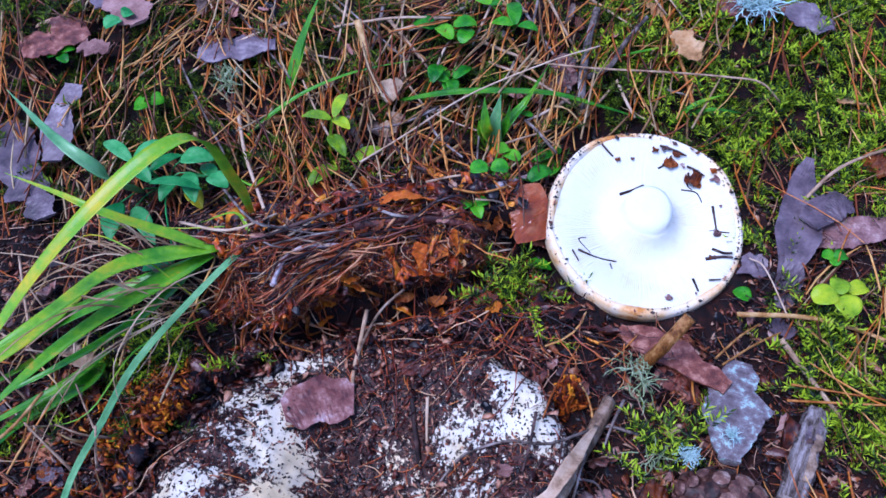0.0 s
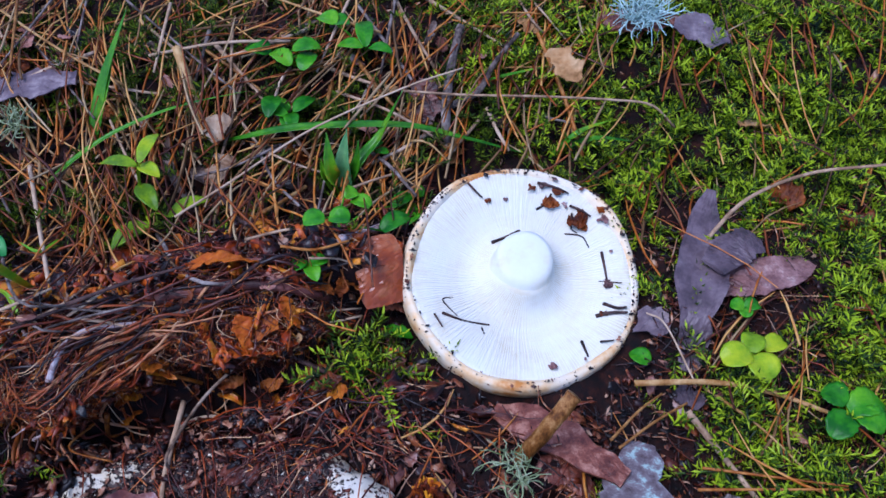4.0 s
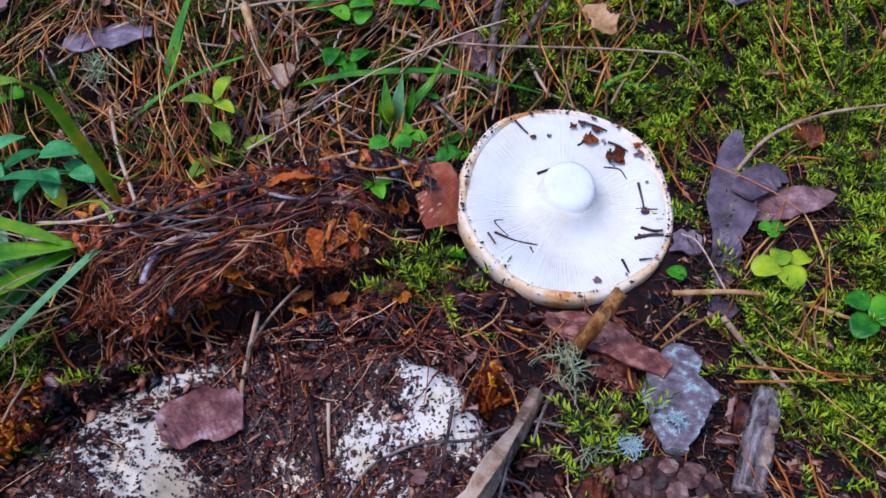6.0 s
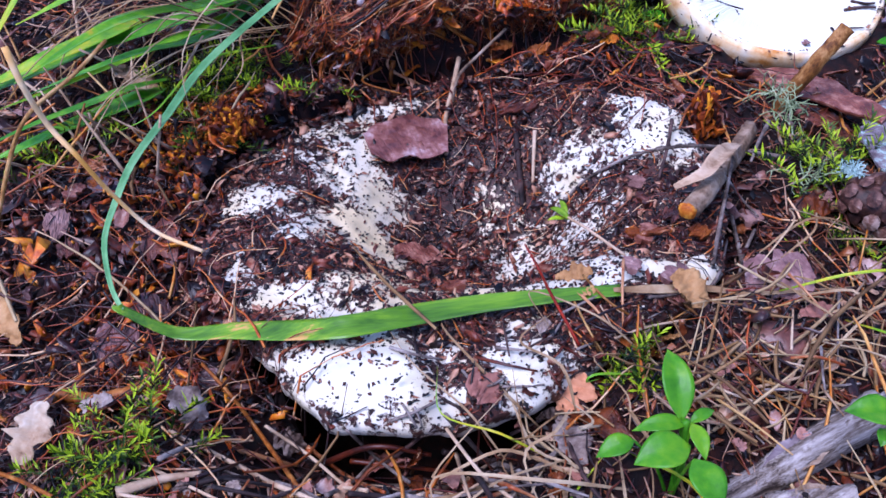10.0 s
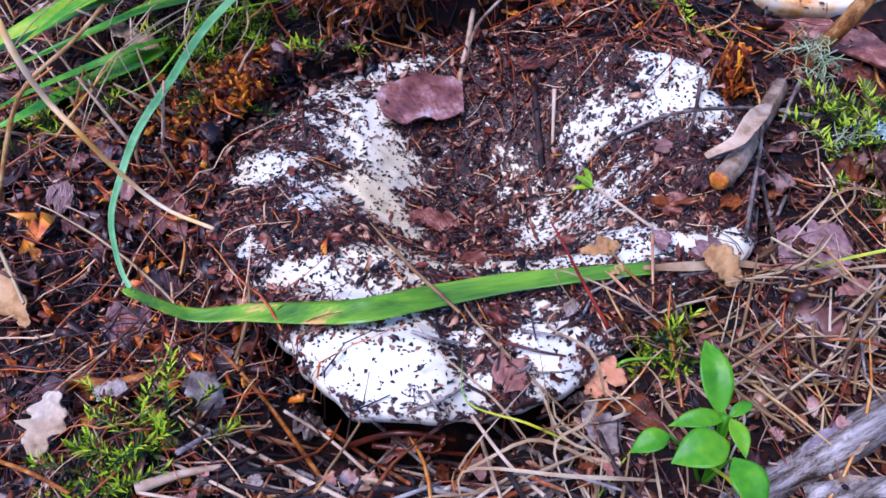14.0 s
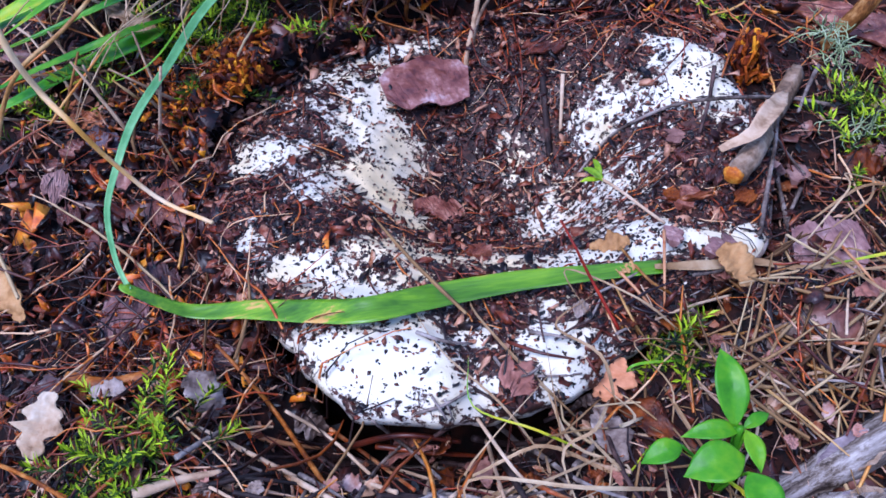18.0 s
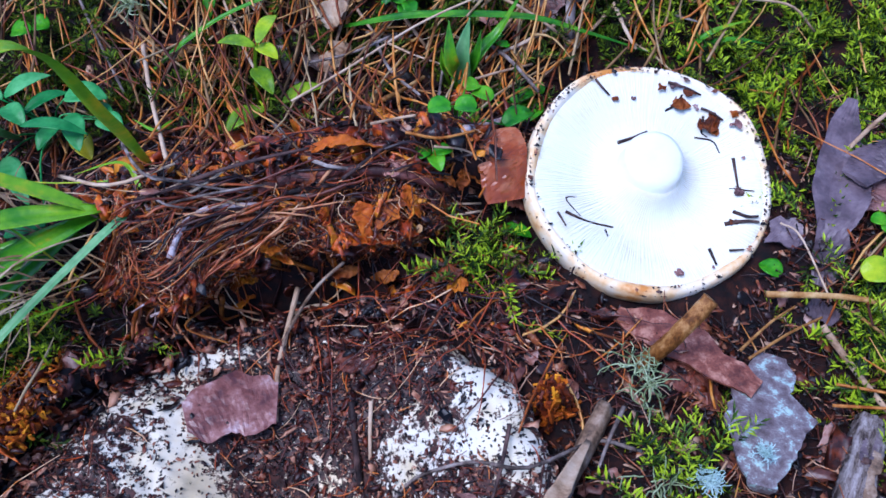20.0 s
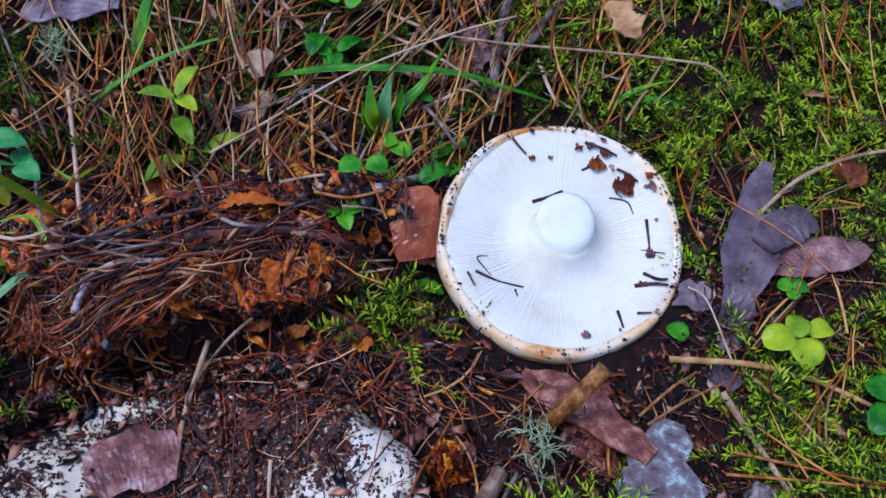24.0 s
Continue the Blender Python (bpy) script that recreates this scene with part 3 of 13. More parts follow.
def upturned_mushroom():
    white = mat("mushroom_flesh", [(0.3, (0.63, 0.590, 0.485)), (0.5, (0.68, 0.670, 0.605)), (0.7, (0.71, 0.705, 0.665))], 0.6, 90, 0.2, spec=0.3, deep=1.0)
    hollow_white = mat("flesh_between_gills", [(0.3, (0.57, 0.52, 0.405)), (0.5, (0.65, 0.62, 0.54)), (0.7, (0.69, 0.68, 0.62))], 0.6, 60, 0.3, spec=0.2, deep=1.0)
    skin = mat("cap_skin", [(0.32, (0.46, 0.22, 0.09)), (0.42, (0.66, 0.47, 0.29)), (0.52, (0.70, 0.59, 0.44)), (0.66, (0.72, 0.65, 0.55))], 0.6, 45, 0.25, spec=0.35, deep=1.05)
    root = thing("upturned_mushroom", "white milk-cap mushroom lying gills up on the litter", "mushroom", MUSH_AT)
    T = np.array(MUSH_TURN)
    put = lambda v: v @ T[:3, :3].T + T[:3, 3]
    R = 0.0505
    na = 180
    th = np.linspace(0, 2 * math.pi, na, endpoint=False)
    Rt = R * (1 + 0.018 * np.sin(2 * th + 0.4) + 0.010 * np.sin(5 * th))
    # skin: from the inner edge of the rolled rim over the outside to the bottom
    prof = [(0.895, -0.0022), (0.915, -0.0006), (0.94, 0.0009), (0.97, 0.0013), (0.995, 0.0), (1.008, -0.0035), (1.003, -0.008), (0.965, -0.0135),
            (0.86, -0.018), (0.70, -0.0225), (0.5, -0.025), (0.25, -0.0255), (0.05, -0.025)]
    v = np.concatenate([np.stack([Rt * a * np.cos(th), Rt * a * np.sin(th), np.full(na, b) + 0.0012 * np.sin(3 * th + 1) + 0.0006 * np.sin(8 * th)], -1) for a, b in prof])
    k = len(prof)
    f = [(i * na + j, (i + 1) * na + j, (i + 1) * na + (j + 1) % na, i * na + (j + 1) % na) for i in range(k - 1) for j in range(na)] + [tuple((k - 1) * na + j for j in range(na))]
    part("cap", make("cap", put(v), f, skin), root, "cream cap skin with an inrolled rim, soil specks and an ochre stain")
    # bed under the gills
    na = 120
    th = np.linspace(0, 2 * math.pi, na, endpoint=False)
    rr = np.linspace(0.18, 0.955, 26)
    Rg = R * (1 + 0.018 * np.sin(2 * th + 0.4) + 0.010 * np.sin(5 * th))
    z = gill_height(rr)[:, None] + 0 * th
    z[-1] -= 0.001
    v = np.stack([rr[:, None] * Rg * np.cos(th), rr[:, None] * Rg * np.sin(th), z], -1).reshape(-1, 3)
    k = len(rr)
    i, j = np.meshgrid(np.arange(k - 1), np.arange(na), indexing="ij")
    f = np.stack([i * na + j, i * na + (j + 1) % na, (i + 1) * na + (j + 1) % na, (i + 1) * na + j], -1).reshape(-1, 4)
    part("gill_bed", make("gill_bed", put(v), f, hollow_white), root, "white flesh between the gills")
    # crowded thin gills, long and short by turns
    blades = []
    for start in (0.22, 0.45):
        rr = np.linspace(start, 0.94, 14)
        zb = gill_height(rr)
        hi = 0.00030 * np.sin(np.pi * np.clip((rr - start) / (0.96 - start), 0.04, 0.98)) ** 0.5
        w = 0.00018
        sec = np.stack([np.stack([rr * R, np.full(14, -w), zb - 0.0004], -1), np.stack([rr * R, np.full(14, -w * 0.5), zb + hi], -1),
                        np.stack([rr * R, np.full(14, w * 0.5), zb + hi], -1), np.stack([rr * R, np.full(14, w), zb - 0.0004], -1)], 1)
        f = [(q * 4 + c, q * 4 + c + 1, q * 4 + c + 5, q * 4 + c + 4) for q in range(13) for c in range(3)]
        blades.append(make("gill", sec.reshape(-1, 3), f, white))
    ng = 220
    local = Matrix.Translation(MUSH_AT).inverted() @ MUSH_TURN
    for q in range(ng):
        a = 2 * math.pi * (q + rng.uniform(-0.33, 0.33)) / ng
        ob = new("gill", blades[q % 2])
        ob.parent = root
        k = 1 + 0.018 * math.sin(2 * a + 0.4) + 0.010 * math.sin(5 * a)
        ob.matrix_basis = local @ Matrix.Rotation(a, 4, "Z") @ Matrix.Diagonal((k, 1, 1, 1))
    # stub of the stem, cut off flat
    na = 40
    th = np.linspace(0, 2 * math.pi, na, endpoint=False)
    prof = [(0.36, 0.0), (0.29, 0.0030), (0.255, 0.0065), (0.243, 0.0095), (0.232, 0.0112), (0.19, 0.0118), (0.1, 0.0121), (0.02, 0.0120)]
    v = np.concatenate([np.stack([R * a * (1 + 0.03 * np.sin(2 * th)) * np.cos(th) + 0.0022 * b / 0.012, R * a * (1 + 0.03 * np.sin(3 * th)) * np.sin(th) + 0.0045 * b / 0.012, np.full(na, b) - 0.0055], -1) for a, b in prof])
    k = len(prof)
    f = [(i * na + j, i * na + (j + 1) % na, (i + 1) * na + (j + 1) % na, (i + 1) * na + j) for i in range(k - 1) for j in range(na)] + [tuple((k - 1) * na + j for j in range(na))]
    part("stem", make("stem", put(v), f, white), root, "white stem stub cut off flat")
    # soil specks stuck to the rim
    n = 1200
    a = rng.uniform(0, 6.283, n)
    keep = rng.random(n) < 0.25 + 0.75 * (np.abs(np.angle(np.exp(1j * (a - 1.9)))) < 1.0) + 0.6 * (np.abs(np.angle(np.exp(1j * (a + 0.35)))) < 0.7)
    a = a[keep]
    b = rng.integers(1, 7, len(a))
    pr = np.array([(0.915, 0.0010), (0.94, 0.0022), (0.97, 0.0018), (0.995, 0.0), (1.008, -0.0035), (1.003, -0.008), (0.965, -0.0135)])[b]
    Ra = R * (1 + 0.018 * np.sin(2 * a + 0.4) + 0.010 * np.sin(5 * a))
    c = np.stack([Ra * pr[:, 0] * np.cos(a), Ra * pr[:, 0] * np.sin(a), pr[:, 1] + 0.0012 * np.sin(3 * a + 1)], -1)
    part("soil_specks", make("soil_specks", *crumbs(put(c), rng.uniform(0.00014, 0.00046, len(a)) * np.where(rng.random(len(a)) < 0.2, 2.0, 1)), DIRT, False), root, "dark soil specks stuck to the rim")


upturned_mushroom()


# ---- forest floor ----
def forest_floor():
    xs = np.unique(np.concatenate([np.linspace(-0.45, 0.5, 300), -0.45 - np.geomspace(0.02, 60, 30), 0.5 + np.geomspace(0.02, 60, 30)]))
    ys = np.unique(np.concatenate([np.linspace(-0.12, 0.75, 280), -0.12 - np.geomspace(0.02, 60, 30), 0.75 + np.geomspace(0.02, 60, 30)]))
    x, y = np.meshgrid(xs, ys, indexing="ij")
    z = gz(x, y) + rng.standard_normal(x.shape) * 0.0006 - np.where(in_cap(x, y), 0.06, 0)
    v = np.stack([x, y, z], -1).reshape(-1, 3)
    nx, ny = len(xs), len(ys)
    i, j = np.meshgrid(np.arange(nx - 1), np.arange(ny - 1), indexing="ij")
    f = np.stack([i * ny + j, (i + 1) * ny + j, (i + 1) * ny + j + 1, i * ny + j + 1], -1).reshape(-1, 4)
    solo("ground", make("ground", v, f, SOIL), "dark brown forest soil under litter", "ground", kind="structure")


forest_floor()


# ---- where what grows or lies ----
def d_moss(x, y):
    v = ss(0.115, 0.15, x + 0.055 * np.clip((y - 0.3) / 0.1, -0.45, 1)) * ss(0.12, 0.17, y)
    v = v * (0.66 + 0.45 * wavy(x, y, 9, 1.0) + 0.6 * wavy(x, y, 30, 4.0))
    v = v * (1 - 0.9 * bump2(x, y, 0.195, 0.285, 0.03, 0.045)) 
    v = v + 0.7 * bump2(x, y, 0.086, 0.156, 0.010, 0.019) + 0.8 * bump2(x, y, -0.132, 0.032, 0.014, 0.011) + 0.8 * bump2(x, y, 0.004, 0.068, 0.008, 0.008) + 0.9 * bump2(x, y, -0.146, 0.215, 0.020, 0.016) + 0.95 * bump2(x, y, 0.034, 0.250, 0.017, 0.013) + 0.5 * bump2(x, y, -0.19, 0.16, 0.012, 0.012) + 0.7 * bump2(x, y, -0.037, 0.319, 0.008, 0.006)
    for cx, cy in ((0.176, 0.305), (0.164, 0.267), (0.179, 0.278), (0.193, 0.268), (0.160, 0.252), (0.156, 0.241), (0.121, 0.185)):
        v = v * (1 - bump2(x, y, cx, cy, 0.013, 0.013))
    return np.clip(v, 0, 1)


def d_moss_dark(x, y):
    v = 0.55 * ss(0.29, 0.36, y) * (1 - ss(0.08, 0.16, x)) * (0.5 + 0.6 * wavy(x, y, 11, 6.0))
    v = v + 0.2 * bump2(x, y, -0.150, 0.200, 0.025, 0.022) + 0.6 * bump2(x, y, 0.038, 0.255, 0.014, 0.016)
    return np.clip(v, 0, 1)


def d_mound(x, y):
    d, side = ridge(x, y)
    return np.exp(-(d / np.where(side > 0, 0.034, 0.012)) ** 2)


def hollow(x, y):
    """The hollows under the bank's lip and cap front; thinned litter there imitates shade."""
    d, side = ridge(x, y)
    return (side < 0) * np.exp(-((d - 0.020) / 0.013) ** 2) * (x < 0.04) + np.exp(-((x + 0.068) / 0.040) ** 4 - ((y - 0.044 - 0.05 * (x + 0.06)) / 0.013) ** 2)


def off_things(x, y):
    return 1.0 - in_cap(x, y) * 0.97 - (np.hypot(x - 0.0945, y - 0.279) < 0.052)


def d_needles(x, y):
    v = (0.06 + 0.94 * ss(0.28, 0.33, y)) * (1 - 0.86 * ss(0.11, 0.17, x)) + 0.06 * (1 - ss(0.01, 0.05, y)) + 0.13 * ss(0.03, 0.08, x) * (1 - ss(0.1, 0.16, y)) + 0.13 * ss(0.10, 0.16, x)
    return np.clip(v * (0.75 + 0.4 * wavy(x, y, 10, 8.0)), 0, 1) * np.clip(off_things(x, y), 0, 1)


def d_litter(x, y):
    # fewer chips in the hollows, so bare dark soil deepens their shade
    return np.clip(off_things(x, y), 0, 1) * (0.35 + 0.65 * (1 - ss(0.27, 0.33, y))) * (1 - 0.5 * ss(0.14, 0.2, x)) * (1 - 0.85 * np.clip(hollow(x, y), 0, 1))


X0, X1, Y0, Y1 = -0.34, 0.36, -0.03, 0.56


def litter():
    def lay(n, dens, l0, l1, w0, w1, curl, lift, tilt, name, material, label, m=3):
        p = scatter(n, X0, X1, Y0, Y1, dens)
        k = len(p)
        ln = rng.uniform(l0, l1, k) * np.where(rng.random(k) < 0.15, 1.6, 1)
        c = np.column_stack([p, top(p[:, 0], p[:, 1]) + rng.uniform(0, lift, k)])
        me = make(name, *flakes(c, rng.uniform(0, 6.28, k), rng.normal(0, tilt, k), rng.normal(0, tilt, k), ln, ln * rng.uniform(w0, w1, k), rng.normal(0, curl, k), m=m), material)
        solo(name, me, label, "litter", kind="stuff")

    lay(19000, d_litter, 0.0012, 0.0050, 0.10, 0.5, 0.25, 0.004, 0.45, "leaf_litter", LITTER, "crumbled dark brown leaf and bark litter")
    lay(560, lambda x, y: d_litter(x, y) * (0.4 + 0.6 * (wavy(x, y, 16.0, 2.0) > 0)), 0.005, 0.013, 0.2, 0.6, 0.35, 0.005, 0.5, "torn_leaves", LITTER, "torn dark red-brown leaf pieces in the litter", 6)
    lay(210, lambda x, y: d_litter(x, y) * (y < 0.26) * (1 - 0.9 * bump2(x, y, -0.02, 0.232, 0.09, 0.020)) * (0.3 + 0.7 * (wavy(x, y, 14.0, 5.0) > 0)), 0.005, 0.013, 0.35, 0.8, 0.3, 0.006, 0.4, "mauve_scraps", MAUVE, "pale mauve and pinkish leaf and bark scraps in the litter", 6)
    lay(450, lambda x, y: d_mound(x, y) * np.clip(off_things(x, y), 0, 1), 0.002, 0.011, 0.2, 0.8, 0.3, 0.006, 0.7, "rusty_litter", RUST, "rust-brown rotting leaf scraps on the raised bank")
    lay(700, lambda x, y: d_litter(x, y) * (bump2(x, y, -0.15, 0.115, 0.05, 0.06) + 0.6 * bump2(x, y, 0.02, 0.235, 0.05, 0.018)), 0.002, 0.009, 0.12, 0.5, 0.35, 0.006, 0.6, "rusty_crumbs", RUST, "rusty bark and leaf crumbs in the litter")
    lay(1500, lambda x, y: (np.abs(np.hypot(x - CX, y - CY) / cap_radius(np.arctan2(y - CY, x - CX)) - 0.99) < 0.06) * (np.abs(np.angle(np.exp(1j * (np.arctan2(y - CY, x - CX) - 2.5)))) < 1.4) * 1.0, 0.002, 0.007, 0.25, 0.8, 0.25, 0.004, 0.45, "rim_litter", CAPLITTER, "dark litter banked against the cap's rim")
    lay(3000, lambda x, y: bump2(x, y, -0.132, 0.180, 0.028, 0.020) * (1 - in_cap(x, y)), 0.0012, 0.005, 0.2, 0.8, 0.4, 0.005, 0.8, "rotten_wood", ROTTEN, "crumbly rust-brown rotten wood in the litter")
    # short fibres and broken needles all over the litter
    n = 7500
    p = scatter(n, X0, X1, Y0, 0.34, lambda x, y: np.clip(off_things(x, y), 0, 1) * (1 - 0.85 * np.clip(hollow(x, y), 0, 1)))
    n, u = len(p), np.linspace(-0.5, 0.5, 4)
    yaw, ln = rng.uniform(0, 6.28, n), rng.uniform(0.003, 0.020, n)
    xy = p[:, None] + np.stack([np.cos(yaw), np.sin(yaw)], -1)[:, None] * (u * ln[:, None])[..., None] + np.stack([-np.sin(yaw), np.cos(yaw)], -1)[:, None] * ((u ** 2) * (rng.normal(0, 0.3, n) * ln)[:, None])[..., None]
    z = top(xy[..., 0], xy[..., 1]) * 0.5 + 0.5 * top(p[:, 0], p[:, 1])[:, None] + rng.uniform(0.0012, 0.005, n)[:, None] + u * (rng.normal(0, 0.25, n) * ln)[:, None]
    solo("litter_fibres", make("litter_fibres", *tubes(np.concatenate([xy, z[..., None]], -1), rng.uniform(0.00009, 0.00034, n)[:, None] * np.array([0.8, 1, 1, 0.6]), 4), LITTER), "broken brown stems and fibres in the litter", "litter", kind="stuff")
    # needles, in bundles that lie over one another
    n = 3000
    p = scatter(n, X0, X1, Y0, Y1, lambda x, y: d_needles(x, y) * (0.14 + 0.86 * ss(-0.30, 0.40, wavy(x, y, 17.0, 6.0))))
    n = len(p)
    yaw = 1.45 + 0.65 * wavy(p[:, 0], p[:, 1], 4.0, 9.0) + rng.normal(0, 0.30, n) + np.where(rng.random(n) < 0.14, rng.uniform(0, 3.14, n), 0)
    ln = rng.uniform(0.025, 0.062, n)
    u = np.linspace(-0.5, 0.5, 5)
    d = np.stack([np.cos(yaw), np.sin(yaw)], -1)
    bend = rng.normal(0, 0.06, n)
    xy = p[:, None] + d[:, None] * (u * ln[:, None])[..., None] + np.stack([-d[:, 1], d[:, 0]], -1)[:, None] * ((u ** 2 - 0.1) * (bend * ln)[:, None] * 4)[..., None]
    zc = top(xy[..., 0], xy[..., 1]).max(1)
    z = zc[:, None] * 0.6 + 0.4 * top(xy[..., 0], xy[..., 1]) + rng.uniform(0.0008, 0.009, n)[:, None] * np.where(rng.random(n) < 0.25, 1.8, 1)[:, None] + (u * (rng.normal(0, 0.17, n) * ln)[:, None])
    rad = rng.uniform(0.00034, 0.00064, n)[:, None] * np.array([0.8, 1, 1, 0.9, 0.35])
    pts = np.concatenate([xy, z[..., None]], -1)
    clear = (np.hypot(xy[..., 0] - 0.0945, xy[..., 1] - 0.279) > 0.054).all(1)
    p, pts, rad = p[clear], pts[clear], rad[clear]
    n = len(p)
    beside = (np.hypot(pts[..., 0] - 0.040, pts[..., 1] - 0.098) < 0.028).any(1)
    half = (rng.random(n) < 0.78) & ~beside
    near = half & (p[:, 0] > -0.16) & (p[:, 0] < 0.10) & (p[:, 1] > 0.28) & (p[:, 1] < 0.43)
    near &= np.cumsum(near) <= 290
    half &= ~near
    for q in np.nonzero(near)[0]:
        solo("pine_needle", make("pine_needle", *tubes(pts[q:q + 1], rad[q:q + 1], 4), NEEDLE1), "fallen orange-brown pine needle", "needle", "fallen needles")
    dark = ~half & ~near & ~beside
    solo("needle_litter", make("needle_litter", *tubes(pts[half], rad[half], 4), NEEDLE), "fallen orange-brown pine needles", "needles", kind="stuff")
    solo("straw_litter", make("straw_litter", *tubes(pts[dark], rad[dark] * 1.15, 4), STRAW), "dry pale grass and straw bits", "straw", kind="stuff")
    # pale straw matted beside the cap's front
    n = 110
    p = scatter(n, -0.03, 0.12, 0.015, 0.12, lambda x, y: bump2(x, y, 0.035, 0.062, 0.040, 0.032) * (1 - in_cap(x, y)))
    n, u = len(p), np.linspace(-0.5, 0.5, 5)
    yaw = rng.normal(0.9, 0.55, n) + np.where(rng.random(n) < 0.3, 1.5, 0)
    ln = rng.uniform(0.010, 0.038, n)
    xy = p[:, None] + np.stack([np.cos(yaw), np.sin(yaw)], -1)[:, None] * (u * ln[:, None])[..., None] + np.stack([-np.sin(yaw), np.cos(yaw)], -1)[:, None] * (u ** 2 * (rng.normal(0, 0.3, n) * ln)[:, None])[..., None]
    z = np.maximum(top(xy[..., 0], xy[..., 1]) + 0.0005, top(p[:, 0], p[:, 1])[:, None] + rng.uniform(0.0015, 0.008, n)[:, None] + u * (rng.normal(0, 0.2, n) * ln)[:, None])
    solo("straw_mat", make("straw_mat", *tubes(np.concatenate([xy, z[..., None]], -1), rng.uniform(0.0002, 0.00062, n)[:, None] * np.array([0.8, 1, 1, 0.8, 0.4]), 4), STRAW), "pale matted straw beside the cap", "straw", kind="stuff")
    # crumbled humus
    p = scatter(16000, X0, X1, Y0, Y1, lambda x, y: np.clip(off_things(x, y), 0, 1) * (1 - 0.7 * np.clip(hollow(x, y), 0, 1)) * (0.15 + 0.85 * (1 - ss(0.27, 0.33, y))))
    c = np.column_stack([p, gz(p[:, 0], p[:, 1]) + rng.uniform(0, 0.002, len(p))])
    solo("humus_crumbs", make("humus_crumbs", *crumbs(c, rng.uniform(0.0003, 0.0013, len(p))), DIRT, False), "dark crumbled humus", "soil", kind="stuff")
    # rootlets in the loose litter
    n = 760
    p = scatter(n, X0, X1, Y0, Y1, lambda x, y: np.clip(0.25 * d_mound(x, y) + 0.8 * bump2(x, y, -0.14, 0.07, 0.035, 0.035) + 0.7 * bump2(x, y, 0.025, 0.228, 0.035, 0.018) + 0.6 * bump2(x, y, -0.055, 0.238, 0.05, 0.006) + 0.02, 0, 1) * np.clip(off_things(x, y), 0, 1) * (y < 0.33) * (1 - in_cap(x, y)))
    n, k = len(p), 7
    head = rng.uniform(0, 6.28, n)[:, None] + np.cumsum(rng.normal(0, 0.16, (n, k)), 1)
    step = rng.uniform(0.002, 0.0085, n)[:, None]
    xy = p[:, None] + np.cumsum(np.stack([np.cos(head), np.sin(head)], -1) * step[..., None], 1)
    z = top(xy[..., 0], xy[..., 1]) + rng.uniform(0.001, 0.009, n)[:, None] + np.cumsum(rng.normal(0, 0.0005, (n, k)), 1)
    rad = rng.uniform(0.00015, 0.0005, n)[:, None] * np.linspace(1, 0.4, k)
    clear = (np.hypot(xy[..., 0] - 0.0945, xy[..., 1] - 0.279) > 0.056).all(1)
    solo("rootlets", make("rootlets", *tubes(np.concatenate([xy, z[..., None]], -1)[clear], rad[clear], 4), ROOT), "tangled reddish-brown rootlets", "roots", kind="stuff")


litter()


def bank_face(t, s, uneven=1.0):
    """The undercut front of the bank: t runs along it from left to right, s from behind its crest over the lip to the hollow."""
    keys = (0, 0.15, 0.30, 0.45, 0.60, 0.75, 0.85, 1)
    f = np.interp(s, keys, (-0.016, -0.004, 0.004, 0.010, 0.016, 0.0205, 0.021, 0.010))
    z = np.interp(s, keys, (0.014, 0.021, 0.017, 0.007, 0.000, -0.005, -0.010, -0.024))
    full = ss(-0.24, -0.02, t) * (1 - ss(0.92, 1.18, t))
    reach = 0.80 + 0.16 * np.sin(9.0 * t + 0.6) + uneven * (0.12 * np.sin(23.0 * t) + 0.05 * np.sin(61.0 * t)) + 0.30 * bump2(t, 0, 0.06, 0, 0.11, 1)
    z = z * (0.85 + 0.12 * np.sin(7.0 * t + 2.0) + 0.08 * uneven * np.sin(17.0 * t)) * full - 0.018 * (1 - full)
    x, y = -0.10 + 0.108 * t + 0.225 * f * reach, 0.254 + 0.025 * t - 0.974 * f * reach
    lump = 0.0026 * wavy(0.108 * t, 0.05 * s, 9.0, 3.0) + 0.0008 * wavy(0.108 * t, 0.05 * s, 30.0, 1.0)
    lump = lump * uneven
    return np.stack([x + 0.1 * lump, y - 0.6 * lump, z + 0.7 * lump], -1)


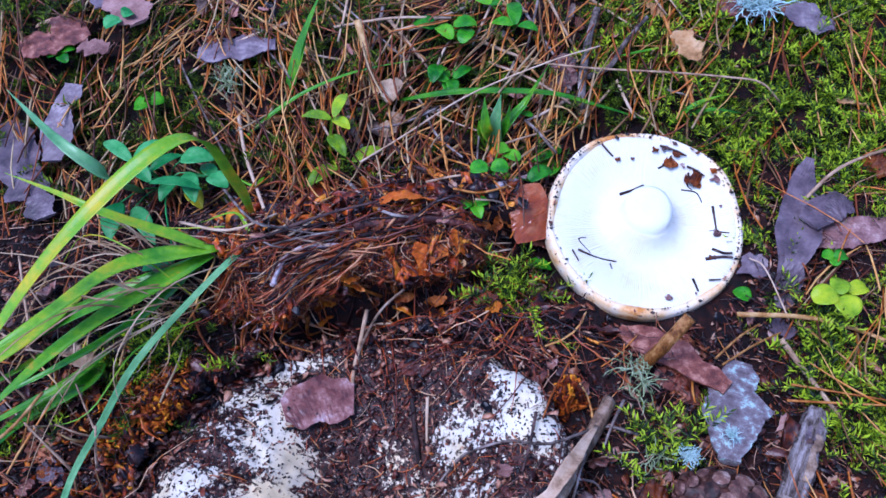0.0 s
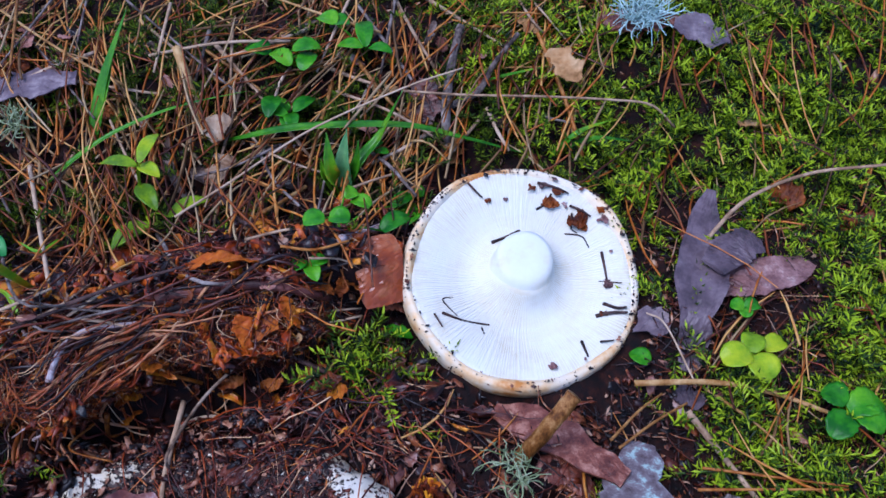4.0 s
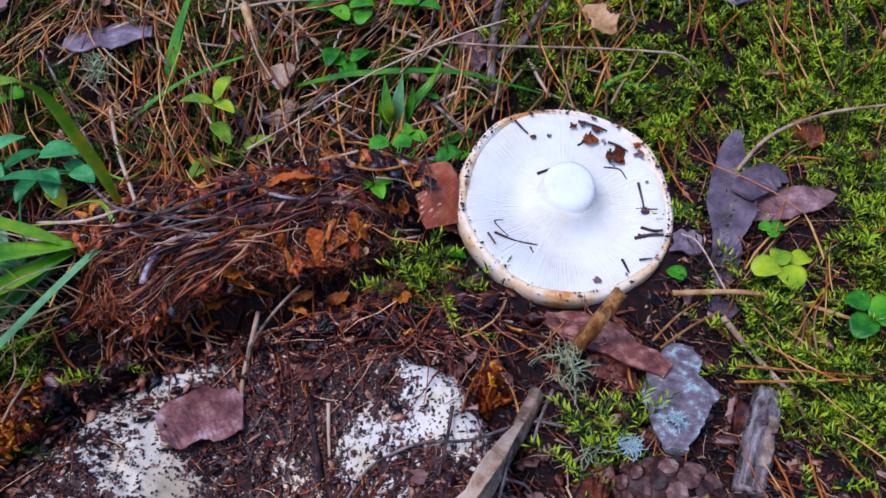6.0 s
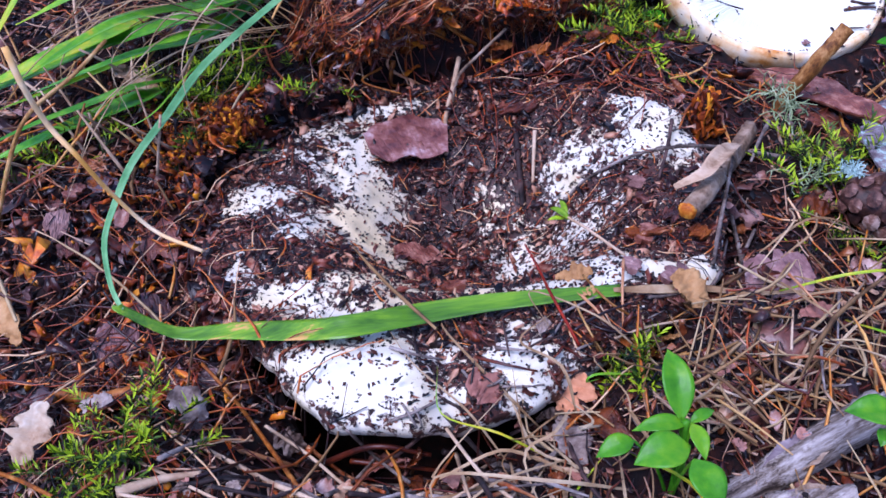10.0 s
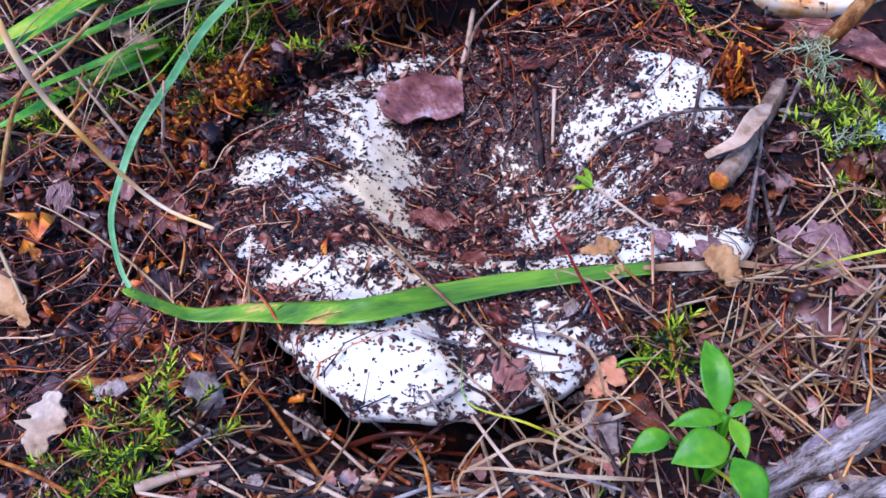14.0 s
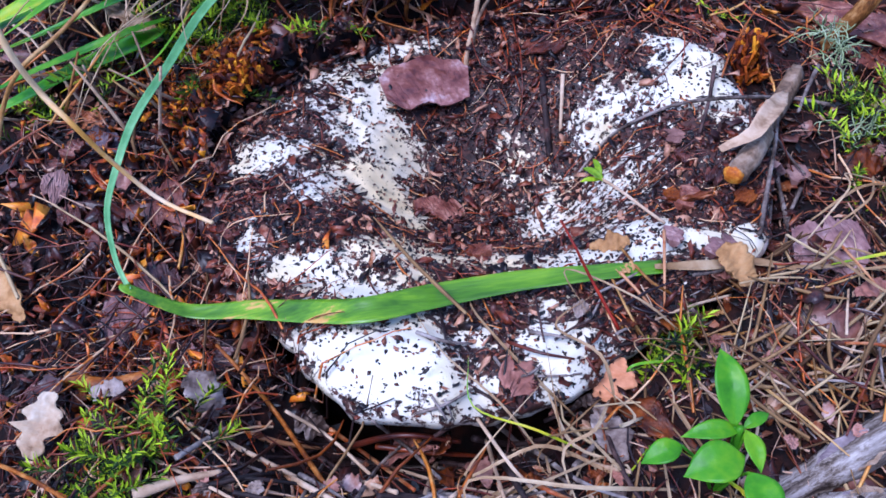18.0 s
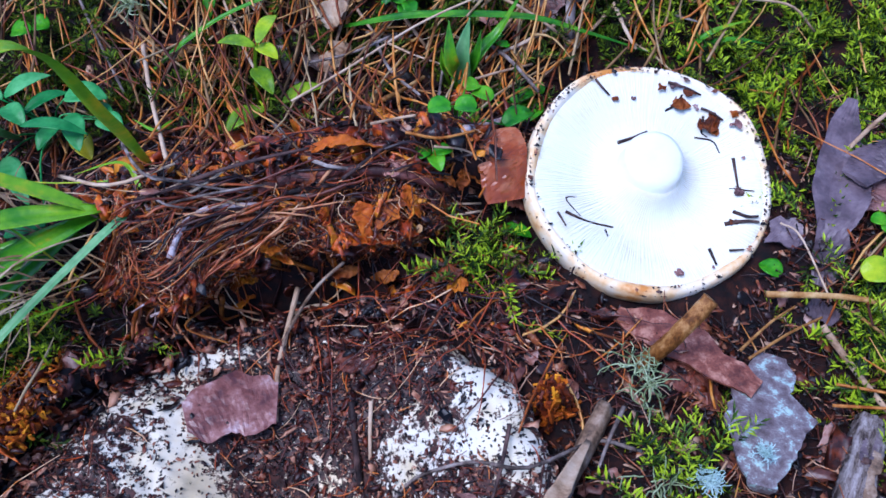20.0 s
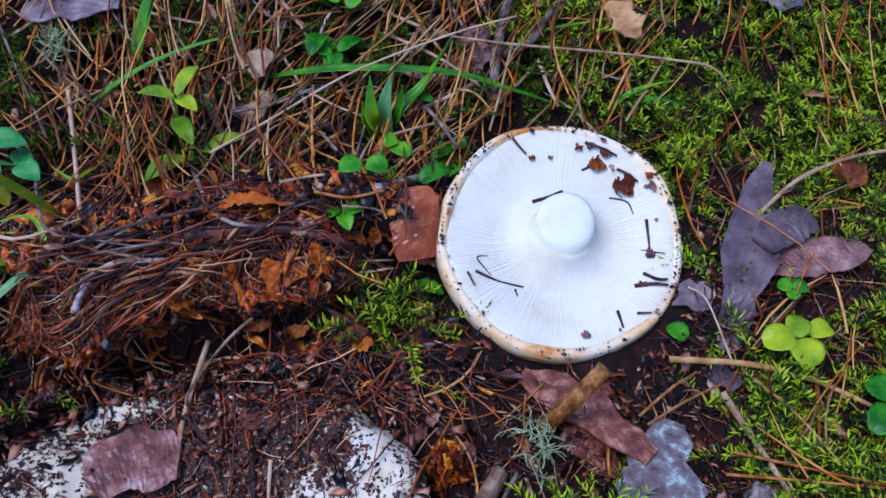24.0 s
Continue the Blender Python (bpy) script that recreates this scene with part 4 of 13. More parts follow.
def bank():
    """Litter bank: a dark matted body, scraps pressed into it, and twigs that sweep over it and hang from its lip."""
    r = np.random.default_rng(23)
    nt, ns_ = 150, 60
    t, s = np.meshgrid(np.linspace(-0.24, 1.18, nt), np.linspace(0, 1, ns_), indexing="ij")
    v = bank_face(t, s) + r.normal(0, 0.0005, (nt, ns_, 3))
    i, j = np.meshgrid(np.arange(nt - 1), np.arange(ns_ - 1), indexing="ij")
    f = np.stack([i * ns_ + j, i * ns_ + j + 1, (i + 1) * ns_ + j + 1, (i + 1) * ns_ + j], -1).reshape(-1, 4)
    solo("litter_bank", make("litter_bank", v.reshape(-1, 3), f, BANK), "raised bank of dark red-brown matted litter", "litter", kind="stuff")
    away = lambda q: (np.hypot(q[..., 0] - 0.0945, q[..., 1] - 0.279) > 0.056)
    out = np.array([0.15, -0.65, 0.75])
    for name, n, l0, l1, material, label in (("lip_litter", 3000, 0.0012, 0.0055, LITTER, "dark matted leaf crumbs on the bank's front"), ("rusty_scraps", 800, 0.003, 0.010, RUST, "rust-brown leaf scraps on the bank's front")):
        c = bank_face(r.uniform(-0.18, 1.1, n), r.uniform(0.05, 0.95, n)) + out * r.uniform(0, 0.0045, n)[:, None]
        c = c[away(c)]
        n = len(c)
        ln = r.uniform(l0, l1, n)
        solo(name, make(name, *flakes(c, r.uniform(0, 6.28, n), r.normal(0, 0.6, n), r.normal(0.4, 0.6, n), ln, ln * r.uniform(0.15, 0.55, n), r.normal(0, 0.35, n), r=r), material), label, "litter", kind="stuff")

    n = 150
    c = bank_face(r.uniform(-0.02, 1.1, n), r.uniform(0.15, 0.95, n)) + out * r.uniform(0.001, 0.006, n)[:, None]
    c = c[away(c)]
    n = len(c)
    ln = r.uniform(0.006, 0.014, n)
    solo("bank_chips", make("bank_chips", *flakes(c, r.uniform(0, 6.28, n), r.normal(0, 0.7, n), r.normal(0.5, 0.6, n), ln, ln * r.uniform(0.2, 0.5, n), r.normal(0, 0.5, n), 0.0006, r, 6), RUST), "torn rust-brown bark chips sticking out of the bank", "litter", kind="stuff")

    def sweep(n, k, t0, t1, dt, s0, s1, ds, arch, wild):
        """Lines over the bank's face from (t, s) to (t + dt, s + ds), lifted in the middle."""
        u = np.linspace(0, 1, k)
        ta, sa = r.uniform(t0, t1, n)[:, None], r.uniform(s0, s1, n)[:, None]
        tt = ta + r.uniform(*dt, n)[:, None] * u + wild * np.cumsum(r.normal(0, 0.012, (n, k)), 1)
        sk = sa + r.uniform(*ds, n)[:, None] * u + wild * np.cumsum(r.normal(0, 0.014, (n, k)), 1)
        q = bank_face(tt, np.clip(sk, 0.02, 0.80), 0.25) + out * (r.uniform(0.0012, 0.006, n)[:, None] + r.uniform(*arch, n)[:, None] * np.sin(math.pi * u))[..., None]
        q[..., 2] -= np.clip(sk - 0.80, 0, 1) * 0.035
        return q

    # fine fibres: swept to the left on the near end, tangled elsewhere, hanging from the lip
    sets = [(sweep(110, 9, 0.05, 0.60, (-0.42, -0.05), 0.15, 0.6, (-0.10, 0.55), (-0.001, 0.010), 0.5), 1.0),
            (sweep(820, 8, -0.12, 1.1, (-0.15, 0.15), 0.05, 0.78, (-0.40, 0.50), (0, 0.007), 1.3), 0.8),
            (sweep(420, 8, -0.16, 1.05, (-0.10, 0.10), 0.55, 0.80, (0.10, 0.55), (0, 0.004), 1.0), 0.7)]
    q = np.concatenate([np.stack([np.stack([np.interp(np.linspace(0, 1, 9), np.linspace(0, 1, a.shape[1]), b[:, c]) for c in range(3)], -1) for b in a]) for a, _ in sets])
    w = np.concatenate([np.full(len(a), k) for a, k in sets])
    keep = away(q).all(1)
    q, w = q[keep], w[keep]
    rad = (r.uniform(0.00010, 0.00036, len(q)) * w)[:, None] * np.linspace(1, 0.45, 9)
    solo("bank_fibres", make("bank_fibres", *tubes(q, rad, 4), ROOT), "fine reddish fibres matted over the bank", "roots", kind="stuff")
    # single twigs
    q = np.concatenate([sweep(36, 9, 0.12, 0.60, (-0.46, -0.08), 0.2, 0.55, (0.05, 0.42), (0.001, 0.009), 0.4), sweep(70, 9, 0.0, 1.0, (-0.35, 0.35), 0.02, 0.5, (-0.12, 0.16), (0.001, 0.007), 0.5),
                        sweep(45, 9, 0.1, 1.05, (-0.12, 0.12), 0.45, 0.8, (0.12, 0.4), (0.001, 0.005), 0.7)])
    q = q[away(q).all(1)]
    v, f = tubes(q, r.uniform(0.0003, 0.0009, len(q))[:, None] * np.linspace(1, 0.5, 9), 6)
    for a in range(len(q)):
        solo("bank_twig", make("bank_twig", v[a * 54:(a + 1) * 54], f[:48], TWIG), "thin reddish-brown dead twig on the litter bank", "twig", "twigs on the bank")


bank()


def soil_on_cap():
    r = np.random.default_rng(61)
    span = (CX - 0.1, CX + 0.1, CY - 0.1, CY + 0.105)
    hold = lambda x, y, a, k: in_cap(x, y) * np.clip(dirt(x, y) + a, 0, 1) ** k
    p = scatter(14000, *span, lambda x, y: hold(x, y, 0.0, 2.0), r)
    c = np.column_stack([p, top(p[:, 0], p[:, 1]) + r.uniform(0, 0.0007, len(p))])
    solo("soil_crumbs", make("soil_crumbs", *crumbs(c, r.uniform(0.00018, 0.00062, len(p)), r), DIRT, False), "dark soil crumbs strewn over the white cap", "soil", kind="stuff")
    # sharp black specks on the bare flesh
    p = scatter(1500, *span, lambda x, y: in_cap(x, y) * (dirt(x, y) < 0.5) * (wavy(x, y, 70.0, 3.0) > -0.3), r)
    c = np.column_stack([p, top(p[:, 0], p[:, 1]) + 0.0002])
    solo("black_specks", make("black_specks", *crumbs(c, r.uniform(0.00014, 0.0006, len(p)) ** 1.0 * np.where(r.random(len(p)) < 0.1, 1.6, 1), r), DIRT, False), "black crumbs on the bare white flesh", "soil", kind="stuff")
    for n, l0, l1, w0, w1, a, k, lift in ((3600, 0.0010, 0.0034, 0.15, 0.6, -0.10, 2.2, 0.0022), (650, 0.0032, 0.0075, 0.14, 0.5, -0.18, 2.0, 0.0034)):
        p = scatter(n, *span, lambda x, y: hold(x, y, a, k), r)
        m = len(p)
        ln = r.uniform(l0, l1, m)
        c = np.column_stack([p, top(p[:, 0], p[:, 1]) + r.uniform(0.0002, lift, m) * dirt(p[:, 0], p[:, 1])])
        me = make("cap_litter", *flakes(c, r.uniform(0, 6.28, m), r.normal(0, 0.4, m), r.normal(0, 0.4, m), ln, ln * r.uniform(w0, w1, m), r.normal(0, 0.2, m), 0.0003, r), CAPLITTER)
        solo("cap_litter", me, "red-brown litter scraps stuck on the cap", "litter", kind="stuff")
    # broken needles and root hairs lying in the soil on the cap
    p = scatter(650, *span, lambda x, y: hold(x, y, -0.15, 1.6), r)
    m, u = len(p), np.linspace(-0.5, 0.5, 5)
    yaw, ln = r.uniform(0, 6.28, m), r.uniform(0.003, 0.013, m)
    bend = (r.normal(0, 0.35, m) * ln)[:, None] * u ** 2
    xy = p[:, None] + np.stack([np.cos(yaw)[:, None] * u * ln[:, None] - np.sin(yaw)[:, None] * bend, np.sin(yaw)[:, None] * u * ln[:, None] + np.cos(yaw)[:, None] * bend], -1)
    z = top(xy[..., 0], xy[..., 1]) + r.uniform(0.0005, 0.0028, m)[:, None] + u * (r.normal(0, 0.12, m) * ln)[:, None]
    solo("cap_fibres", make("cap_fibres", *tubes(np.concatenate([xy, z[..., None]], -1), r.uniform(0.0001, 0.00032, m)[:, None] * np.array([0.7, 1, 1, 0.9, 0.5]), 4), ROOT), "short reddish fibres in the soil on the cap", "litter", kind="stuff")


soil_on_cap()


def moss():
    def shoot(leaves, length, r):
        """One shoot along +z: narrow pointed leaflets round a bent axis, and how near its tip each corner is."""
        vs, fs, ts = [], [], []
        for i in range(leaves):
            g = i / leaves
            h = length * (0.05 + 0.95 * g ** 0.8)
            a, l, w = i * 2.4 + r.uniform(-0.8, 0.8), r.uniform(0.0030, 0.0054) * (1.1 - 0.4 * g), 0.0010
            d, rise = np.array([math.cos(a), math.sin(a), 0]), r.uniform(0.2, 1.5) + 1.3 * g ** 2
            b = np.array([0.55 * length * g * g, 0, h * (1 - 0.22 * g)])
            side = np.array([-d[1], d[0], 0]) * w / 2
            mid, tip = b + d * l * 0.45 + np.array([0, 0, l * 0.32 * rise]), b + d * l * 0.95 + np.array([0, 0, l * rise * 0.55])
            o = len(vs)
            vs += [b, mid + side, tip, mid - side]
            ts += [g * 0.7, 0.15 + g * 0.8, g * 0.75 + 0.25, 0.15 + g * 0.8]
            fs += [(o, o + 1, o + 2), (o, o + 2, o + 3)]
        return np.array(vs), np.array(fs), np.array(ts)

    r = np.random.default_rng(5)
    kinds = [shoot(m, l, r) for m, l in ((34, 0.018), (40, 0.024), (46, 0.028), (30, 0.015))]
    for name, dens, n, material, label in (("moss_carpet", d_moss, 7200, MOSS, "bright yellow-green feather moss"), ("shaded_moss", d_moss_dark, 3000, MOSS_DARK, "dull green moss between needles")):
        p = scatter(n, X0, X1, Y0, Y1, lambda x, y: dens(x, y) * np.clip(off_things(x, y), 0, 1) * (np.hypot(x - 0.0945, y - 0.279) > 0.060))
        vs, fs, ts, o = [], [], [], 0
        for q, (v, f, tip) in enumerate(kinds):
            c = p[q::4]
            k = len(c)
            yaw, lean = r.uniform(0, 6.28, k), np.abs(r.normal(0.75, 0.4, k))
            size = r.uniform(0.6, 1.15, k) * np.where(c[:, 1] < 0.12, 0.85, 1)
            x, z = v[:, 0] * np.cos(lean)[:, None] + v[:, 2] * np.sin(lean)[:, None], -v[:, 0] * np.sin(lean)[:, None] + v[:, 2] * np.cos(lean)[:, None]
            y = np.broadcast_to(v[:, 1], x.shape)
            w = np.stack([x * np.cos(yaw)[:, None] - y * np.sin(yaw)[:, None], x * np.sin(yaw)[:, None] + y * np.cos(yaw)[:, None], z], -1) * size[:, None, None]
            w[..., 0] += c[:, None, 0]
            w[..., 1] += c[:, None, 1]
            w[..., 2] += (gz(c[:, 0], c[:, 1]) + r.uniform(-0.010, 0.002, k) + np.where(c[:, 1] < 0.12, 0.005, 0))[:, None]
            vs.append(w.reshape(-1, 3))
            fs.append((np.arange(k)[:, None, None] * len(v) + f).reshape(-1, 3) + o)
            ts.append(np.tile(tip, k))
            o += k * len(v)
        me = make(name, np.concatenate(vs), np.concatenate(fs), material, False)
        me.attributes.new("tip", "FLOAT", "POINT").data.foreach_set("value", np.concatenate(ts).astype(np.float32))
        solo(name, me, label, "moss", kind="stuff")


moss()


# ---- materials of single things ----
V = dict(by="object")
BARK_GREY = mat("violet_grey_bark", [(0.25, (0.085, 0.066, 0.072)), (0.46, (0.160, 0.126, 0.136)), (0.62, (0.22, 0.180, 0.190)), (0.80, (0.36, 0.310, 0.310))], 0.48, 90, 0.9, 0.25, spec=0.35, **V)
BARK_RED = mat("red_brown_bark", [(0.28, (0.05, 0.021, 0.017)), (0.46, (0.135, 0.056, 0.042)), (0.62, (0.23, 0.108, 0.082)), (0.78, (0.40, 0.25, 0.20))], 0.42, 200, 1.0, 0.25, spec=0.4, **V)
BARK_WINE = mat("wine_brown_bark", [(0.28, (0.10, 0.045, 0.044)), (0.46, (0.205, 0.103, 0.088)), (0.58, (0.31, 0.185, 0.165)), (0.74, (0.50, 0.41, 0.40))], 0.3, 110, 0.8, spec=0.5)
BARK_DARK = mat("mauve_brown_bark", [(0.28, (0.075, 0.045, 0.042)), (0.5, (0.21, 0.128, 0.120)), (0.66, (0.32, 0.215, 0.20)), (0.8, (0.48, 0.39, 0.36))], 0.42, 130, 0.8, 0.25, spec=0.4, **V)
BARK_PINK = mat("pinkish_bark", [(0.25, (0.16, 0.095, 0.085)), (0.5, (0.30, 0.20, 0.18)), (0.75, (0.44, 0.32, 0.29))], 0.7, 100, 0.5, 0.2, **V)
BARK_ORANGE = mat("orange_bark", [(0.30, (0.13, 0.036, 0.012)), (0.48, (0.30, 0.105, 0.040)), (0.60, (0.42, 0.22, 0.14)), (0.75, (0.52, 0.35, 0.27))], 0.32, 28, 0.25, 0.2, spec=0.5, **V)
BARK_LICHEN = mat("lichened_bark", [(0.30, (0.12, 0.095, 0.098)), (0.48, (0.20, 0.170, 0.175)), (0.60, (0.27, 0.245, 0.25)), (0.66, (0.38, 0.44, 0.42)), (0.78, (0.48, 0.55, 0.52))], 0.8, 260, 1.0, 0.1, **V)
STICK_BROWN = mat("brown_twig", [(0.3, (0.085, 0.040, 0.020)), (0.46, (0.22, 0.115, 0.055)), (0.58, (0.34, 0.205, 0.11)), (0.75, (0.46, 0.33, 0.21))], 0.6, 320, 1.0, 0.1, stretch=(1, 1, 0.25), **V)
STICK_GREY = mat("weathered_wood", [(0.32, (0.055, 0.042, 0.036)), (0.45, (0.17, 0.140, 0.125)), (0.58, (0.29, 0.250, 0.230)), (0.75, (0.43, 0.39, 0.36))], 0.75, 110, 0.8, 0.15, **V)
BRANCH = mat("weathered_branch_wood", [(0.34, (0.045, 0.032, 0.026)), (0.44, (0.16, 0.130, 0.110)), (0.56, (0.31, 0.275, 0.255)), (0.72, (0.46, 0.42, 0.39))], 0.7, 420, 1.0, along=29)
STUB = mat("weathered_stub_wood", [(0.34, (0.05, 0.036, 0.032)), (0.44, (0.17, 0.140, 0.125)), (0.56, (0.30, 0.265, 0.255)), (0.72, (0.45, 0.41, 0.39))], 0.7, 420, 1.0, along=61)
STICK_TAN = mat("tan_grey_wood", [(0.32, (0.10, 0.072, 0.055)), (0.47, (0.25, 0.185, 0.14)), (0.60, (0.36, 0.29, 0.235)), (0.75, (0.48, 0.41, 0.35))], 0.6, 140, 0.8, 0.15, **V)
STICK_DARK = mat("dark_twig", [(0.3, (0.020, 0.014, 0.014)), (0.5, (0.055, 0.036, 0.034)), (0.75, (0.14, 0.095, 0.085))], 0.7, 200, 0.6, 0.3, **V)
STICK_PALE = mat("pale_stalk", [(0.3, (0.27, 0.19, 0.135)), (0.5, (0.45, 0.345, 0.26)), (0.75, (0.56, 0.46, 0.37))], 0.65, 150, 0.5, 0.3, **V)
STICK_STRAW = mat("tan_stalk", [(0.3, (0.20, 0.105, 0.05)), (0.5, (0.37, 0.235, 0.125)), (0.75, (0.53, 0.40, 0.25))], 0.5, 200, 0.5, 0.35, **V)
STICK_ORANGE = mat("orange_stalk", [(0.3, (0.12, 0.048, 0.022)), (0.5, (0.28, 0.125, 0.055)), (0.75, (0.46, 0.27, 0.14))], 0.5, 200, 0.5, 0.35, **V)
STALK_SOFT = mat("soft_stalk", [(0.3, (0.50, 0.27, 0.10)), (0.5, (0.58, 0.37, 0.18)), (0.7, (0.66, 0.54, 0.40))], 0.6, 30, 0.3)
STICK_WINE = mat("wine_brown_root", [(0.3, (0.045, 0.018, 0.016)), (0.5, (0.12, 0.052, 0.045)), (0.75, (0.26, 0.15, 0.13))], 0.5, 160, 0.7)
STICK_RED = mat("red_stem", [(0.3, (0.12, 0.02, 0.012)), (0.7, (0.30, 0.07, 0.04))], 0.5, 150, 0.3)
STICK_WHITE = mat("mouldy_root", [(0.3, (0.16, 0.09, 0.07)), (0.5, (0.42, 0.34, 0.32)), (0.7, (0.66, 0.60, 0.60))], 0.9, 260, 0.8)
GRASS = mat("grass_blade", [(0.25, (0.056, 0.17, 0.007)), (0.5, (0.135, 0.305, 0.011)), (0.72, (0.24, 0.41, 0.022)), (0.85, (0.50, 0.38, 0.12))], 0.32, 80, 0.5, 0.30, by="object", through_light=0.3, spec=0.45)
GRASS_YELLOW = mat("yellowing_grass", [(0.25, (0.11, 0.27, 0.011)), (0.5, (0.28, 0.45, 0.022)), (0.75, (0.60, 0.53, 0.10))], 0.4, 60, 0.5, 0.35, by="object", through_light=0.3, spec=0.45)
GRASS_SPOT = mat("spotted_grass_blade", [(0.28, (0.055, 0.12, 0.014)), (0.46, (0.125, 0.23, 0.028)), (0.60, (0.22, 0.34, 0.060)), (0.665, (0.55, 0.36, 0.17))], 0.34, 190, 0.6, by="", through_light=0.2, spec=0.45, deep=1.15, along=9)
GRASS_BLUE = mat("bluish_grass_underside", [(0.25, (0.085, 0.19, 0.075)), (0.5, (0.165, 0.31, 0.145)), (0.75, (0.28, 0.43, 0.23))], 0.36, 60, 0.4, through_light=0.2, spec=0.45, deep=1.1)
STRAW1 = mat("dry_grass_blade", [(0.25, (0.208, 0.136, 0.080)), (0.5, (0.336, 0.248, 0.168)), (0.75, (0.464, 0.384, 0.288))], 0.6, 90, 0.5, 0.4, **V)
green = dict(by="object", through_light=0.22, spec=0.25)
LEAF_BLUE = mat("blue_green_leaf", [(0.25, (0.055, 0.19, 0.068)), (0.5, (0.125, 0.32, 0.130)), (0.8, (0.24, 0.46, 0.23))], 0.4, 90, 0.5, 0.4, **green)
LEAF_GREEN = mat("green_leaf", [(0.25, (0.042, 0.15, 0.011)), (0.5, (0.115, 0.30, 0.022)), (0.8, (0.23, 0.43, 0.055))], 0.38, 110, 0.6, 0.4, **green)
LEAF_LIME = mat("yellow_green_leaf", [(0.25, (0.15, 0.24, 0.006)), (0.5, (0.31, 0.42, 0.012)), (0.8, (0.50, 0.55, 0.03))], 0.38, 110, 0.5, 0.3, **green)
LEAF_BRIGHT = mat("bright_green_leaf", [(0.25, (0.060, 0.17, 0.008)), (0.5, (0.13, 0.29, 0.012)), (0.8, (0.26, 0.40, 0.04))], 0.4, 90, 0.6, 0.25, **green)
LEAF_YELLOW = mat("yellow_leaf", [(0.25, (0.25, 0.28, 0.02)), (0.6, (0.48, 0.44, 0.04))], 0.45, 80, 0.4, 0.2, **green)
dead = dict(by="object", through_light=0.1)
LEAF_ORANGE = mat("pale_orange_dead_leaf", [(0.25, (0.42, 0.21, 0.13)), (0.5, (0.60, 0.36, 0.25)), (0.8, (0.70, 0.50, 0.40))], 0.6, 90, 0.6, 0.2, **dead)
LEAF_RUST = mat("rust_dead_leaf", [(0.25, (0.060, 0.022, 0.012)), (0.5, (0.19, 0.072, 0.034)), (0.8, (0.42, 0.20, 0.10))], 0.5, 180, 0.9, 0.35, **dead)
LEAF_RED = mat("orange_red_leaf", [(0.25, (0.14, 0.036, 0.012)), (0.5, (0.34, 0.105, 0.028)), (0.8, (0.54, 0.23, 0.075))], 0.45, 120, 0.6, 0.4, **dead)
LEAF_OCHRE = mat("ochre_dead_leaf", [(0.25, (0.17, 0.06, 0.014)), (0.5, (0.36, 0.145, 0.032)), (0.8, (0.52, 0.27, 0.08))], 0.6, 120, 0.7, 0.3, **dead)
LEAF_GREY = mat("grey_dead_leaf", [(0.28, (0.06, 0.040, 0.032)), (0.45, (0.19, 0.145, 0.125)), (0.62, (0.33, 0.275, 0.245)), (0.8, (0.46, 0.40, 0.37))], 0.55, 170, 0.9, 0.25, **dead)
LEAF_PALE = mat("papery_dead_leaf", [(0.28, (0.22, 0.14, 0.09)), (0.42, (0.40, 0.30, 0.22)), (0.6, (0.50, 0.41, 0.32)), (0.8, (0.60, 0.53, 0.45))], 0.55, 110, 0.9, 0.2, **dead)
LEAF_PINK = mat("pinkish_dead_leaf", [(0.25, (0.22, 0.115, 0.095)), (0.5, (0.38, 0.225, 0.19)), (0.8, (0.50, 0.34, 0.30))], 0.6, 110, 0.6, 0.25, **dead)
LEAF_TAN = mat("tan_dead_leaf", [(0.25, (0.26, 0.155, 0.085)), (0.5, (0.45, 0.30, 0.18)), (0.8, (0.58, 0.44, 0.30))], 0.6, 110, 0.6, 0.3, **dead)
CONE = mat("cone_scale", [(0.25, (0.034, 0.020, 0.017)), (0.48, (0.11, 0.062, 0.052)), (0.66, (0.22, 0.140, 0.115)), (0.82, (0.40, 0.32, 0.28))], 0.5, 200, 0.8, 0.5, **V)
CONE_TIP = mat("cone_scale_tip", [(0.3, (0.16, 0.09, 0.05)), (0.7, (0.42, 0.28, 0.17))], 0.65, 160, 0.6, 0.3, **V)
LICHEN = mat("beard_lichen", [(0.2, (0.17, 0.20, 0.11)), (0.5, (0.34, 0.38, 0.25)), (0.9, (0.52, 0.55, 0.42))], 0.9, 200, 0.3, 0.6, by="island")
LICHEN_BLUE = mat("pale_blue_lichen", [(0.2, (0.33, 0.42, 0.40)), (0.6, (0.58, 0.68, 0.66))], 0.9, 200, 0.5, 0.4, by="island")
CUT_WOOD = mat("cut_wood_end", [(0.3, (0.20, 0.065, 0.018)), (0.5, (0.40, 0.17, 0.05)), (0.7, (0.60, 0.36, 0.15))], 0.6, 250, 0.5)

counter = [0]


def seed_next():
    counter[0] += 1
    return counter[0]


# ---- builders of single things ----
def rest(q, gap):
    """The place q, lifted where it would sink into the ground or the cap."""
    z = float(top(q[0], q[1])) + gap
    under = in_cap(q[0], q[1]) and q[2] < z - 0.008
    return np.array([q[0], q[1], q[2] if under else max(q[2], z)])


